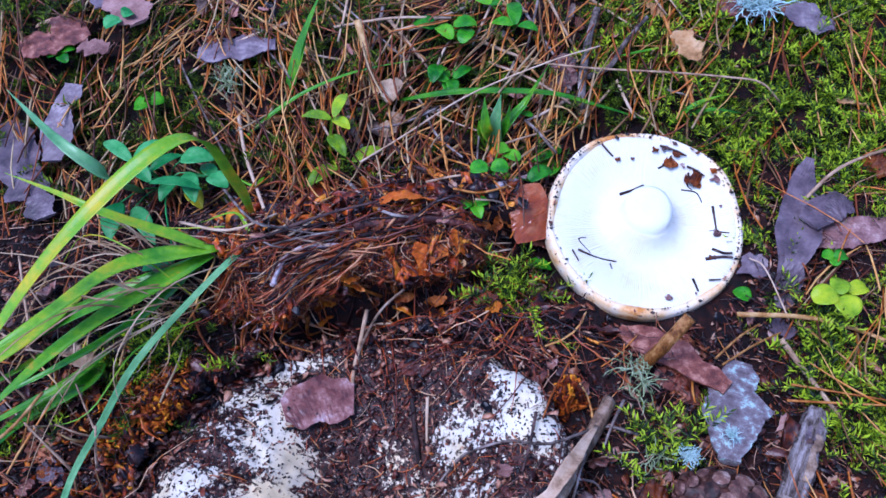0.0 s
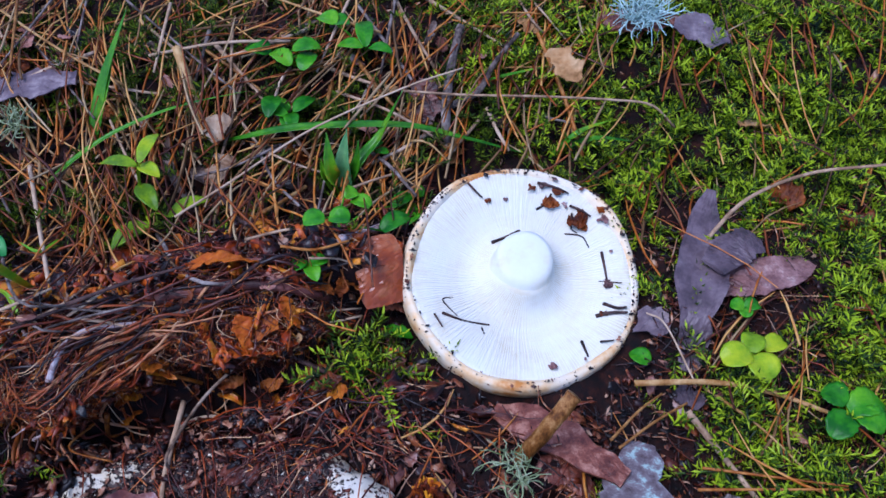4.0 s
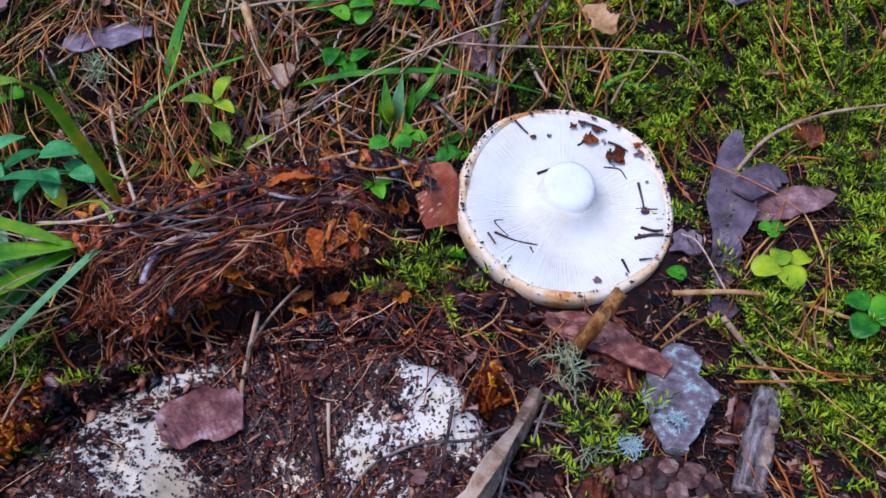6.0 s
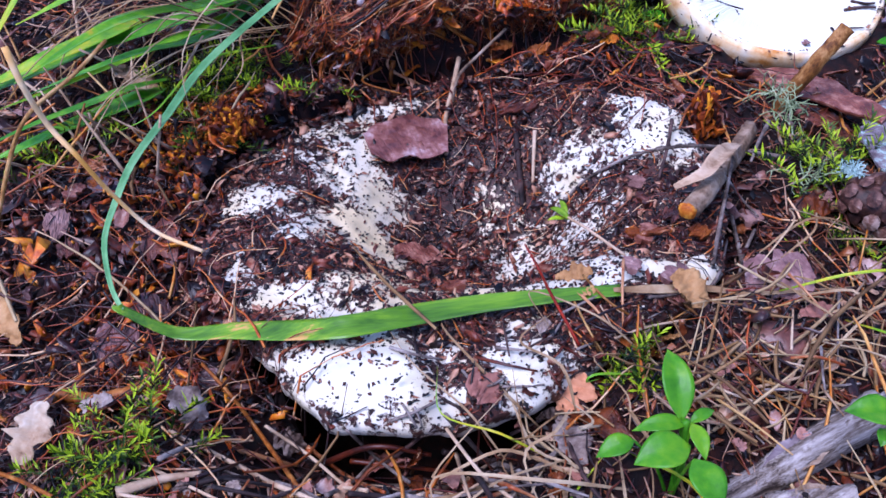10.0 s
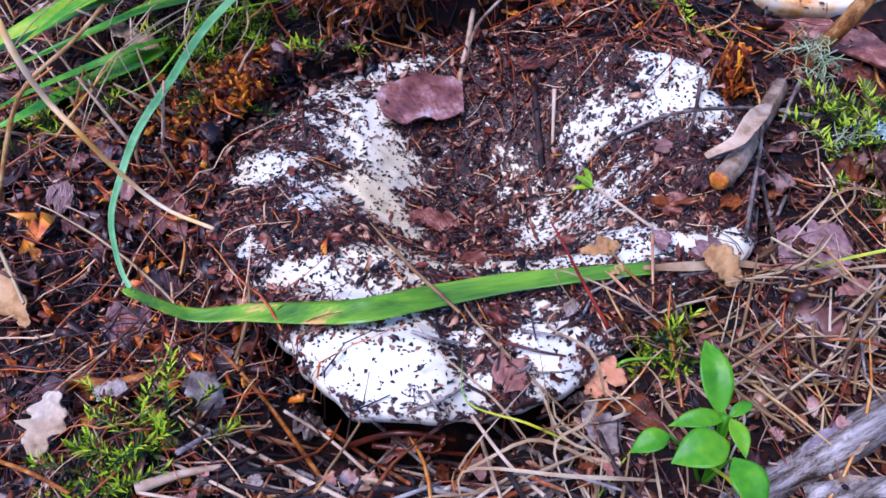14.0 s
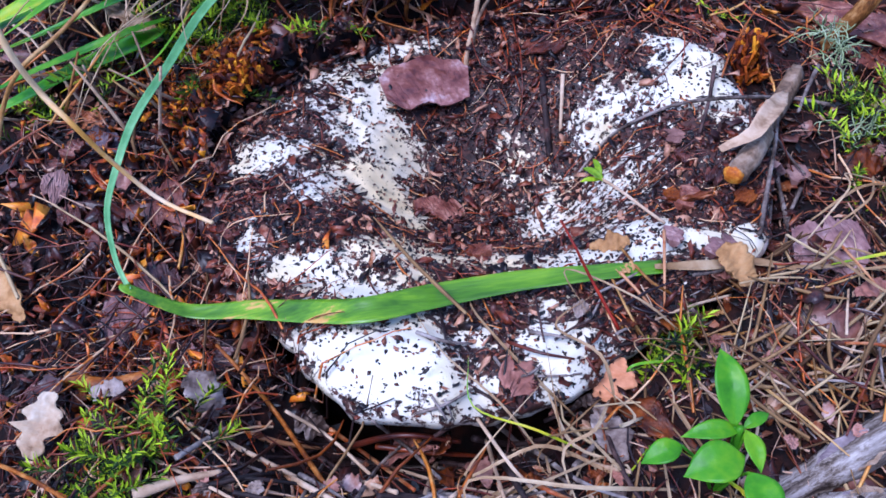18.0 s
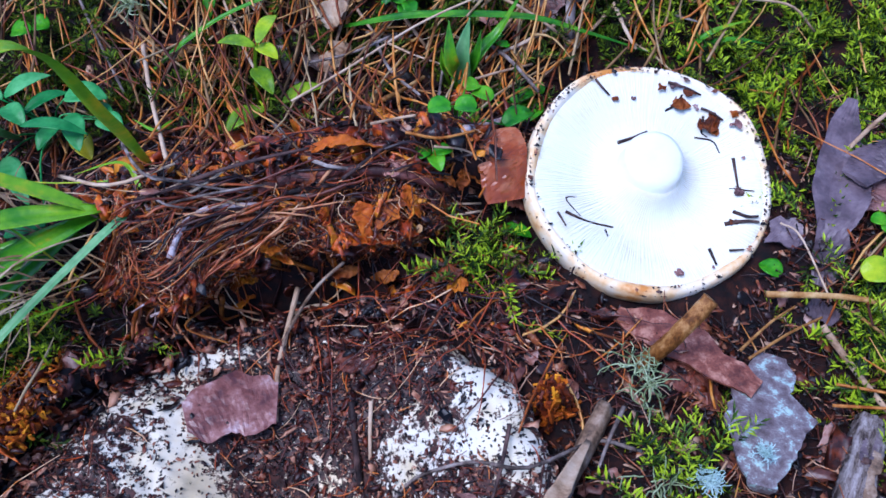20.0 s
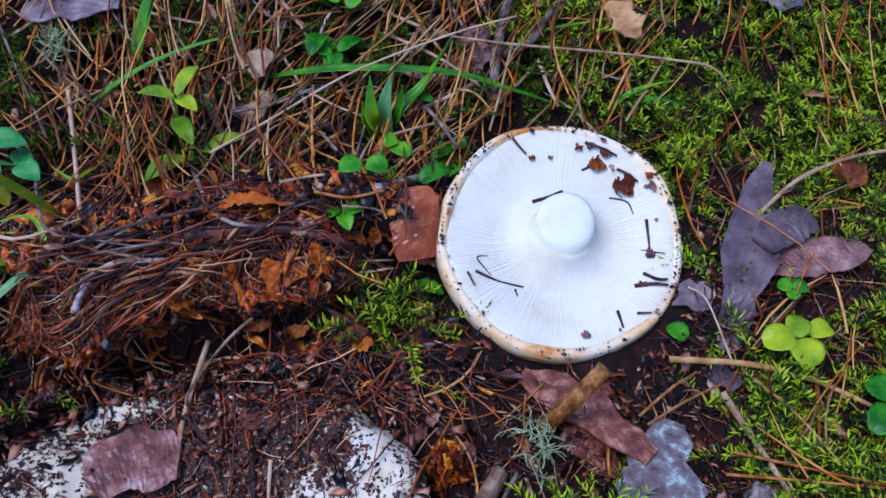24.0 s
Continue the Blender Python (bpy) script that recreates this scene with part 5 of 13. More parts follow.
def bark_plate(label, a, b, width, material, curl=3.0, jag=0.15, thick=0.0022):
    s = seed_next()
    r = np.random.default_rng(s)
    a, b = rest(a, 0.001), rest(b, 0.001)
    ln = np.linalg.norm(b - a)
    side = np.cross(b - a, (0, 0, 1)) / ln
    mid = (a + b) / 2 + side * r.normal(0, 0.05) * ln + np.array([0, 0, 0.02 * ln])
    k1, k2 = r.uniform(0, 6, 2)
    prof = lambda u: width * (0.22 + 0.85 * math.sin(math.pi * min(max(u, 0.04), 0.96)) ** 0.5 - 0.04 + 0.10 * math.sin(7 * u + k1))
    v, f = loft([a, mid, b], prof, thick, 9, 26, 0.0, -curl * min(1.0, 0.02 / width), 0.00016, seed=s, jag=min(0.06 + jag * 0.5, 0.2))
    solo("bark_piece", make("bark_piece", v, f, material, False), label, "bark")


def curled_bark(label, pts, widths, material, curl):
    """A thick bark strip of uneven width along a line, its long edges rolled."""
    s = seed_next()
    pts = [rest(q, 0.002) for q in pts]
    at = np.linspace(0, 1, len(widths))
    v, f = loft(pts, lambda u: float(np.interp(u, at, widths)), 0.0016, 13, 44, 0.0, curl, 0.00022, seed=s, jag=0.035, twist=0.15)
    solo("bark_piece", make("bark_piece", v, f, material, False), label, "bark")


def dry_leaf(label, a, b, width, material, lobes=2, curl=6.0):
    s = seed_next()
    r = np.random.default_rng(s)
    a, b = rest(a, 0.001), rest(b, 0.001)
    ln = np.linalg.norm(b - a)
    mid = (a + b) / 2 + np.array([r.normal(0, 0.06), r.normal(0, 0.06), r.uniform(0.02, 0.12)]) * ln
    ph = r.uniform(0, 3)
    prof = lambda u: max(width * (math.sin(math.pi * min(0.04 + 0.93 * u, 1)) ** 0.6) * (1 - 0.30 * (lobes > 0) * (0.5 + 0.5 * math.cos(2 * math.pi * lobes * u + ph))), width * 0.06)
    v, f = loft([a, mid, b], prof, 0.00035, 9, 30, 0.15, curl * r.choice([-1, 1, 1]), 0.00045, seed=s, jag=0.13, twist=r.normal(0, 0.6))
    solo("dead_leaf", make("dead_leaf", v, f, material), label, "leaf")


def stick(name, label, pts, r0, r1, material, along=22, sides=9, knots=0.02, group=""):
    s = seed_next()
    pts = [rest(q, 0.0006) for q in pts]
    v, f = rod(pts, lambda u: r0 + (r1 - r0) * u, along, sides, knots, s)
    cat = {"pine_needle": "needle", "needle_scrap": "needle", "root": "root", "rootlet": "root", "dry_stalk": "stalk", "dry_stem": "stalk", "splinter": "splinter"}.get(name, "twig")
    return solo(name, make(name, v, f, material), label, cat, group)


def leaf(parent, a, b, width, material, form, foot=None):
    s = seed_next()
    r = np.random.default_rng(s)
    a, b = np.array(a), np.array(b)
    d = b - a
    ln = np.linalg.norm(d)
    prof = {"oval": lambda u: width * max(math.sin(math.pi * (0.03 + 0.96 * u) ** 0.85), 0.03) ** 0.8,
            "point": lambda u: width * max(math.sin(math.pi * (0.02 + 0.97 * u) ** 0.8), 0.02) ** 1.15,
            "round": lambda u: width * max(math.sin(math.pi * (0.05 + 0.92 * u)), 0.06) ** 0.5,
            "tooth": lambda u: width * max(math.sin(math.pi * (0.03 + 0.95 * u)), 0.05) ** 0.6 * (0.88 + 0.12 * abs(math.sin(16 * u)))}[form]
    pts = [a, a + d * 0.35 + np.array([0, 0, 0.10 * ln]), a + d * 0.7 + np.array([0, 0, 0.08 * ln]), b + np.array([0, 0, -0.06 * ln])]
    v, f = loft(pts, prof, 0.0003, 9, 22, r.uniform(0.12, 0.35), 0.0, 0.00005, seed=s)
    whole = part("leaf", make("leaf", v, f, material), parent)
    if foot is not None:
        g = np.array(foot)
        v, f = rod([g, (g + a) / 2 + np.array([0, 0, 0.15 * np.linalg.norm(a - g)]), a], lambda u: 0.00055 - 0.0002 * u, 8, 5)
        part("stalk", make("stalk", v, f, material), whole)


def blade(parent, pts, width, material, name="blade", fold=0.35, tip=1.0, along=36, slim=0.0):
    s = seed_next()
    prof = lambda u: width * (max(min(1.0, 0.45 + 3 * u) * (1 - tip * u ** 2.2), 0.06) if tip > 0 else (0.32 + 0.68 * float(ss(0.0, 0.55, u))) * (1 - 0.45 * float(ss(0.6, 1.0, u))) if tip == 0 else 0.50 - 0.30 * float(ss(0.25, 0.95, u)))
    v, f = loft(pts, lambda u: prof(u) * (1 - slim * (1 - float(ss(0.25, 0.6, u)))), 0.00025, 7, along, fold, 0.0, 0.00003, seed=s)
    part(name, make(name, v, f, material), parent)


def scrap(at, size, material):
    s = seed_next()
    r = np.random.default_rng(s)
    at = np.array(at)
    d = np.array([math.cos(s * 1.7), math.sin(s * 1.7), 0.1]) * size * 0.6
    v, f = loft([at - d, at + np.array([0, 0, size * 0.15]), at + d], lambda u: size * (0.35 + 0.7 * math.sin(math.pi * u) ** 0.6), 0.0005, 5, 11, 0, 30 * r.normal(), size * 0.10, seed=s, jag=0.5)
    solo("leaf_scrap", make("leaf_scrap", v, f, material, False), "crumpled brown leaf scrap lying on the gills", "leaf", "scraps on the gills")


def branch(name, label, pts, r0, r1, material):
    """A weathered branch: grained wood, bark strips left on it and a knot."""
    s = seed_next()
    r = np.random.default_rng(s)
    root = thing(name, label, "branch", pts[0])
    v, f = rod(pts, lambda u: (r0 + (r1 - r0) * u) * (1 + 0.05 * math.sin(13 * u + s)), 70, 30, 0.035, s)
    part("wood", make("wood", v, f, material), root)
    p = spline(pts, 60)
    for k in range(4):
        a = r.integers(4, 34)
        n = r.integers(10, 20)
        rad = r0 + (r1 - r0) * a / 60
        q = p[a:a + n] + np.array([0, 0, rad * 0.93]) + np.array([1, -1, 0]) * r.normal(0, rad * 0.35)
        v, f = loft(q[::3], lambda u: rad * (0.25 + 0.8 * math.sin(math.pi * min(max(u, 0.05), 0.95)) ** 0.7), 0.0006, 7, 20, 0.0, -1 / (3 * rad), 0.0001, seed=s + k, jag=0.12)
        part("bark_strip", make("bark_strip", v, f, BARK_GREY if k % 2 else STICK_TAN, False), root, "loose strip of grey-brown bark")
    c = p[26] + np.array([0, 0, r0 * 0.9])
    v, f = rod([c - (0, 0, r0 * 0.2), c, c + (0.0005, -0.0005, r0 * 0.22)], lambda u: r0 * (0.34 - 0.16 * u), 6, 12, 0.08, s)
    part("knot", make("knot", v, f, STICK_DARK), root, "dark knot")


# ---- single things ----
# bark plates
bark_plate("smooth violet-grey pine bark plate among needles", (-0.1465, 0.3932, 0.0191), (-0.1024, 0.3958, 0.0215), 0.0204, BARK_GREY, curl=6)
bark_plate("dull brown bark piece under needles", (-0.2469, 0.3943, 0.0222), (-0.2132, 0.4123, 0.0244), 0.0287, BARK_RED)
bark_plate("pinkish bark flake among needles", (-0.2127, 0.3965, 0.0237), (-0.1958, 0.3938, 0.0235), 0.0152, BARK_PINK)
bark_plate("large pinkish bark flake on the litter", (-0.1991, 0.4292, 0.0340), (-0.1788, 0.4071, 0.0306), 0.0248, BARK_PINK)
bark_plate("pale violet bark flake on the litter", (-0.2128, 0.4321, 0.0303), (-0.1943, 0.4206, 0.0324), 0.0181, BARK_GREY)
bark_plate("long violet-grey bark strip on the needles", (-0.2143, 0.3743, 0.0138), (-0.2183, 0.3273, 0.0012), 0.0158, BARK_GREY, curl=5)
bark_plate("broad violet-grey bark plate beside grass", (-0.2550, 0.3568, 0.0008), (-0.2268, 0.3098, -0.0019), 0.0293, BARK_GREY)
bark_plate("violet-grey bark plate under the grass tuft", (-0.2346, 0.3170, -0.0007), (-0.2150, 0.2918, -0.0042), 0.0213, BARK_GREY)
bark_plate("red-brown bark flake standing in needles", (0.0605, 0.3856, 0.0192), (0.0552, 0.3699, 0.0032), 0.0154, BARK_RED, curl=4)
curled_bark("smooth orange-pink rounded bark scale beside the mushroom", [(0.0328, 0.2935, 0.0135), (0.0335, 0.2905, 0.0150), (0.0345, 0.2800, 0.0105), (0.0365, 0.2690, -0.0010)], (0.006, 0.015, 0.019, 0.020, 0.017), BARK_ORANGE, -16)
bark_plate("orange-brown bark scale under the mushroom's edge", (0.0287, 0.2790, 0.0055), (0.0466, 0.2790, -0.0127), 0.0179, BARK_RED, curl=8)
bark_plate("pale grey bark piece overgrown with lichen", (0.1833, 0.4071, 0.0293), (0.2092, 0.3973, 0.0259), 0.0197, BARK_GREY, jag=0.25)
bark_plate("red-brown bark plate on the moss", (0.1504, 0.4249, 0.0231), (0.1872, 0.4099, 0.0287), 0.0180, BARK_RED)
curled_bark("grey-violet curled bark strip lying on moss", [(0.1841, 0.3215, -0.0000), (0.1779, 0.3073, -0.0028), (0.1733, 0.2903, -0.0044), (0.1660, 0.2720, -0.0030), (0.1609, 0.2577, -0.0058), (0.1592, 0.2492, -0.0130), (0.1550, 0.2386, -0.0175)], (0.004, 0.014, 0.020, 0.023, 0.013, 0.013, 0.007), BARK_GREY, 16)
curled_bark("rounded grey-violet bark lobe on moss", [(0.1725, 0.2779, 0.0003), (0.1845, 0.2880, -0.0009), (0.1914, 0.2900, 0.0009), (0.1983, 0.2887, -0.0020)], (0.012, 0.018, 0.018, 0.008), BARK_GREY, -14)
curled_bark("broad grey-brown bark plate lying on moss", [(0.1755, 0.2746, -0.0087), (0.1913, 0.2758, -0.0066), (0.2036, 0.2755, -0.0027), (0.2162, 0.2810, -0.0044)], (0.012, 0.020, 0.019, 0.008), BARK_DARK, 5)
bark_plate("small grey-violet bark bit on soil", (0.1484, 0.2311, -0.0176), (0.1580, 0.2241, -0.0169), 0.0107, BARK_GREY)
bark_plate("grey bark chip beside the mushroom's rim", (0.1416, 0.2659, -0.0096), (0.1481, 0.2531, -0.0112), 0.0143, BARK_GREY)
bark_plate("large dark red-brown bark slab by the twig", (0.0751, 0.2268, -0.0153), (0.1185, 0.1915, -0.0085), 0.0162, BARK_RED, jag=0.14, thick=0.0035)
bark_plate("tan bark slab beneath the twig", (0.0888, 0.2029, -0.0140), (0.1083, 0.1899, -0.0183), 0.0120, BARK_RED, jag=0.14)
bark_plate("blue-grey lichened bark slab on moss", (0.1286, 0.2083, -0.0156), (0.1118, 0.1551, -0.0052), 0.0240, BARK_LICHEN, jag=0.14, thick=0.004)
bark_plate("wine-brown bark flake lying on the cap", (-0.0819, 0.1898, -0.0235), (-0.0499, 0.1963, -0.0260), 0.0262, BARK_WINE, jag=0.0, curl=2)
bark_plate("dark red-brown bark flake on the cap", (-0.0287, 0.2132, -0.0220), (-0.0139, 0.2067, -0.0171), 0.0105, BARK_RED, jag=0.25)
bark_plate("brown leaf-like bark scale in litter", (-0.1541, 0.1262, -0.0110), (-0.1412, 0.1300, -0.0097), 0.0185, BARK_RED, jag=0.14, curl=8)
bark_plate("purple-brown bark scale in litter", (-0.1586, 0.0851, -0.0110), (-0.1452, 0.0854, -0.0130), 0.0159, BARK_DARK, jag=0.16)
bark_plate("purple-brown bark scale beside the blade", (-0.1512, 0.0968, -0.0101), (-0.1390, 0.0995, -0.0159), 0.0103, BARK_DARK, jag=0.2)
bark_plate("large grey-purple bark plate beside the cap", (0.0451, 0.1032, 0.0020), (0.0645, 0.1036, 0.0061), 0.0187, BARK_DARK, jag=0.22, thick=0.003)
bark_plate("orange-brown bark edge beside the cap", (0.0436, 0.1138, -0.0104), (0.0463, 0.0971, 0.0022), 0.0073, BARK_RED, jag=0.3)
bark_plate("pale pink-grey bark bit in litter", (-0.1868, 0.1305, -0.0046), (-0.1797, 0.1309, -0.0096), 0.0117, BARK_PINK, jag=0.2)
bark_plate("orange bark scale by the grass", (-0.1910, 0.1755, -0.0147), (-0.1762, 0.1619, -0.0118), 0.0136, BARK_ORANGE, curl=9)
bark_plate("blue-grey bark bit by the grass", (-0.1804, 0.1587, -0.0113), (-0.1692, 0.1490, -0.0120), 0.0089, BARK_GREY, jag=0.2)
bark_plate("red-brown bark chip in the funnel", (-0.0690, 0.1478, -0.0393), (-0.0513, 0.1521, -0.0471), 0.0102, BARK_RED, jag=0.25)
bark_plate("red bark crumb in the funnel", (-0.0484, 0.1194, -0.0228), (-0.0431, 0.1114, -0.0141), 0.0061, BARK_RED, jag=0.2)
# dry leaves
dry_leaf("dry orange oak leaf with a pale blade", (-0.0096, 0.0643, 0.0066), (-0.0141, 0.0546, -0.0138), 0.0135, LEAF_ORANGE, lobes=3)
dry_leaf("glossy orange dead leaf under a seedling", (-0.0112, 0.0543, -0.0141), (0.0067, 0.0371, 0.0090), 0.0087, LEAF_RUST, lobes=2)
dry_leaf("crumpled grey dead leaf on litter", (-0.0139, 0.0526, -0.0122), (-0.0103, 0.0351, 0.0078), 0.0105, LEAF_GREY, lobes=2, curl=16)
dry_leaf("pale papery torn leaf on litter", (-0.1574, 0.0515, 0.0081), (-0.1601, 0.0351, 0.0036), 0.0113, LEAF_PALE, lobes=4, curl=5)
dry_leaf("pale grey curled leaf scrap on litter", (-0.1244, 0.0601, 0.0018), (-0.1160, 0.0495, -0.0037), 0.0110, LEAF_GREY, lobes=2, curl=8)
dry_leaf("grey leaf scrap beside the root", (-0.1507, 0.0560, -0.0012), (-0.1394, 0.0542, 0.0030), 0.0074, LEAF_GREY, lobes=1)
dry_leaf("grey leaf scrap under the cap's edge", (-0.0973, 0.0551, -0.0149), (-0.0881, 0.0537, -0.0217), 0.0079, LEAF_GREY, lobes=1)
dry_leaf("pinkish brown dead leaf on litter", (-0.0709, 0.0466, -0.0206), (-0.0578, 0.0449, -0.0093), 0.0099, LEAF_PINK, lobes=1, curl=6)
dry_leaf("pale tan leaf standing in litter", (-0.1929, 0.0997, -0.0054), (-0.1807, 0.0821, -0.0097), 0.0104, LEAF_TAN, lobes=2, curl=10)
dry_leaf("whitish dry leaf lying in the grass", (-0.1879, 0.2172, -0.0075), (-0.1657, 0.2030, -0.0123), 0.0114, LEAF_PALE, lobes=0, curl=9)
dry_leaf("pale tan leaf scrap at the blade's end", (0.0192, 0.0932, 0.0160), (0.0268, 0.0835, 0.0120), 0.0125, LEAF_TAN, lobes=1)
dry_leaf("rust-brown leaf scrap beside the cap", (0.0018, 0.0757, 0.0081), (0.0175, 0.0786, -0.0096), 0.0111, LEAF_RUST, lobes=2)
dry_leaf("grey-pink leaf scrap in dry grass", (0.0285, 0.0690, 0.0020), (0.0392, 0.0694, 0.0081), 0.0095, LEAF_GREY, lobes=2)
dry_leaf("pinkish leaf scrap in dry grass", (0.0533, 0.0803, 0.0139), (0.0673, 0.0872, 0.0074), 0.0063, LEAF_PINK, lobes=1)
dry_leaf("brown leaf piece beside moss", (0.0703, 0.1377, -0.0086), (0.0841, 0.1421, -0.0081), 0.0127, LEAF_RUST, lobes=2)
dry_leaf("dull brown leaf piece lying on the cap", (-0.0408, 0.0559, 0.0155), (-0.0321, 0.0512, 0.0122), 0.0108, LEAF_PINK, lobes=2)
dry_leaf("orange leaf scrap on the cap's edge", (-0.0134, 0.1037, 0.0001), (-0.0020, 0.1040, 0.0030), 0.0073, LEAF_TAN, lobes=2)
dry_leaf("yellow-orange dead leaf on moss", (0.1196, 0.3908, 0.0292), (0.1319, 0.3744, 0.0229), 0.0155, LEAF_TAN, lobes=2)
dry_leaf("pale curled dry leaf on a stalk", (-0.0303, 0.3698, 0.0145), (-0.0407, 0.3645, 0.0059), 0.0125, LEAF_PALE, lobes=0, curl=22)
dry_leaf("pale crumpled dry leaf under a stalk", (-0.0304, 0.3578, 0.0017), (-0.0421, 0.3467, -0.0030), 0.0130, LEAF_PALE, lobes=1, curl=22)
dry_leaf("upright orange-brown leaf on the bank", (-0.0720, 0.2694, 0.0151), (-0.0542, 0.2570, 0.0165), 0.0105, LEAF_OCHRE, lobes=1, curl=8)
dry_leaf("ochre leaf scrap on the bank", (-0.0574, 0.2478, 0.0038), (-0.0479, 0.2486, -0.0012), 0.0085, LEAF_OCHRE, lobes=1, curl=12)
dry_leaf("red-brown leaf piece on the bank's crest", (-0.0385, 0.2755, 0.0169), (-0.0108, 0.2732, 0.0255), 0.0115, LEAF_RED, lobes=2, curl=10)
dry_leaf("orange rolled leaf standing on the bank", (-0.0204, 0.2582, 0.0130), (-0.0167, 0.2486, 0.0008), 0.0085, LEAF_RED, lobes=1, curl=26)
dry_leaf("red-brown leaf curl on the bank", (-0.0323, 0.2511, 0.0033), (-0.0057, 0.2512, -0.0028), 0.0115, LEAF_RED, lobes=2, curl=14)
dry_leaf("ochre leaf curl beside the bank", (-0.0134, 0.2520, 0.0048), (0.0013, 0.2613, 0.0119), 0.0085, LEAF_OCHRE, lobes=1, curl=20)
dry_leaf("orange leaf curl on the bank", (-0.0031, 0.2629, 0.0167), (0.0035, 0.2561, 0.0047), 0.0080, LEAF_RED, lobes=1, curl=24)
dry_leaf("tan twisted leaf scrap on the bank", (0.0029, 0.2545, 0.0031), (-0.0012, 0.2505, -0.0012), 0.0050, LEAF_TAN, lobes=2, curl=26)
dry_leaf("pinkish leaf scrap on the bank's crest", (-0.0117, 0.2665, 0.0212), (-0.0019, 0.2687, 0.0211), 0.0085, LEAF_PINK, lobes=1, curl=8)
dry_leaf("ochre leaf curl on soil", (-0.0721, 0.2390, -0.0289), (-0.0632, 0.2426, -0.0259), 0.0072, LEAF_OCHRE, lobes=1, curl=16)
dry_leaf("brown leaf on moss and needles", (0.2049, 0.3565, 0.0075), (0.2190, 0.3517, 0.0084), 0.0091, LEAF_TAN, lobes=1, curl=14)
dry_leaf("brown crumpled leaf beside bark", (0.2132, 0.3242, -0.0041), (0.2251, 0.3127, -0.0023), 0.0157, LEAF_RUST, lobes=3, curl=14)
dry_leaf("dark red leaf on moss", (0.2360, 0.3020, -0.0029), (0.2533, 0.2953, -0.0043), 0.0173, LEAF_RUST, lobes=2)
# sticks and twigs
stick("broken_twig", "brown stub of a twig standing in the litter", [(0.0817, 0.2049, -0.0169), (0.0853, 0.2042, -0.0062), (0.0916, 0.2055, 0.0083), (0.0996, 0.2113, 0.0175)], 0.0027, 0.0028, STICK_BROWN, knots=0.05)
branch("dead_stick", "weathered grey stick lying on moss", [(0.1573, 0.1819, -0.0179), (0.1453, 0.1614, -0.0113), (0.1332, 0.1387, -0.0101)], 0.0055, 0.0057, STUB)
branch("dead_branch", "grey weathered branch lying in dry grass", [(0.0149, 0.0217, 0.0085), (0.0311, 0.0300, 0.0095), (0.0448, 0.0371, 0.0142), (0.0682, 0.0508, 0.0130)], 0.0034, 0.0056, BRANCH)
branch("dead_branch", "blue-grey branch stub in dry grass", [(0.0335, 0.0245, 0.0113), (0.0415, 0.0244, 0.0153), (0.0527, 0.0246, 0.0170)], 0.0027, 0.0027, BRANCH)
stick("twig", "thin dark twig lying across the cap", [(-0.0108, 0.1590, -0.0367), (-0.0019, 0.1649, -0.0244), (0.0069, 0.1650, -0.0135), (0.0205, 0.1635, -0.0027), (0.0364, 0.1575, 0.0068), (0.0609, 0.1733, -0.0101), (0.0738, 0.1699, -0.0096)], 0.0005, 0.0007, STICK_GREY)
stick("twig", "thin side twig against the cap", [(0.0316, 0.1726, 0.0055), (0.0283, 0.1592, 0.0033), (0.0247, 0.1485, -0.0002)], 0.0007, 0.0005, STICK_DARK)
stick("twig", "dark dead twig standing in the needles", [(0.0687, 0.3580, -0.0047), (0.0688, 0.3705, 0.0113), (0.0737, 0.3945, 0.0207), (0.0793, 0.4104, 0.0307)], 0.0023, 0.0016, STICK_GREY, knots=0.08)
stick("twig", "dark forked twig among needles", [(0.0716, 0.3766, 0.0093), (0.0848, 0.3797, 0.0149), (0.0932, 0.3898, 0.0227), (0.1060, 0.4027, 0.0299)], 0.0016, 0.0010, STICK_GREY, knots=0.06)
stick("twig", "dark twig under pine needles", [(-0.0864, 0.4250, 0.0168), (-0.0645, 0.4082, 0.0182), (-0.0480, 0.3993, 0.0141)], 0.0020, 0.0014, STICK_DARK)
stick("twig", "thin black twig in the funnel", [(-0.0224, 0.1948, -0.0220), (-0.0209, 0.1799, -0.0306), (-0.0195, 0.1700, -0.0386)], 0.0013, 0.0012, STICK_DARK)
stick("splinter", "pale splinter lying on the cap", [(-0.0152, 0.1934, -0.0191), (-0.0156, 0.1843, -0.0247), (-0.0158, 0.1767, -0.0317)], 0.0008, 0.0006, STICK_PALE)
stick("dry_stalk", "pale straw stalk leaning on the cap", [(-0.0462, 0.2438, -0.0227), (-0.0484, 0.2212, -0.0206), (-0.0512, 0.2085, -0.0266), (-0.0504, 0.1910, -0.0302)], 0.0011, 0.0009, STICK_PALE)
stick("twig", "thin dark twig behind the cap", [(-0.0589, 0.2285, -0.0279), (-0.0402, 0.2424, -0.0329), (-0.0148, 0.2265, -0.0176)], 0.0008, 0.0006, STICK_PALE)
stick("root", "reddish-brown root end lying in litter", [(-0.1593, 0.0609, -0.0037), (-0.1487, 0.0588, -0.0027), (-0.1386, 0.0598, -0.0008), (-0.1329, 0.0633, -0.0007)], 0.0023, 0.0018, STICK_ORANGE, knots=0.05)
stick("dry_stalk", "dry brown stem leaning over the litter", [(-0.1189, 0.0706, -0.0013), (-0.1085, 0.0603, -0.0017), (-0.1012, 0.0538, -0.0100), (-0.0847, 0.0314, 0.0002)], 0.0005, 0.0007, STICK_ORANGE)
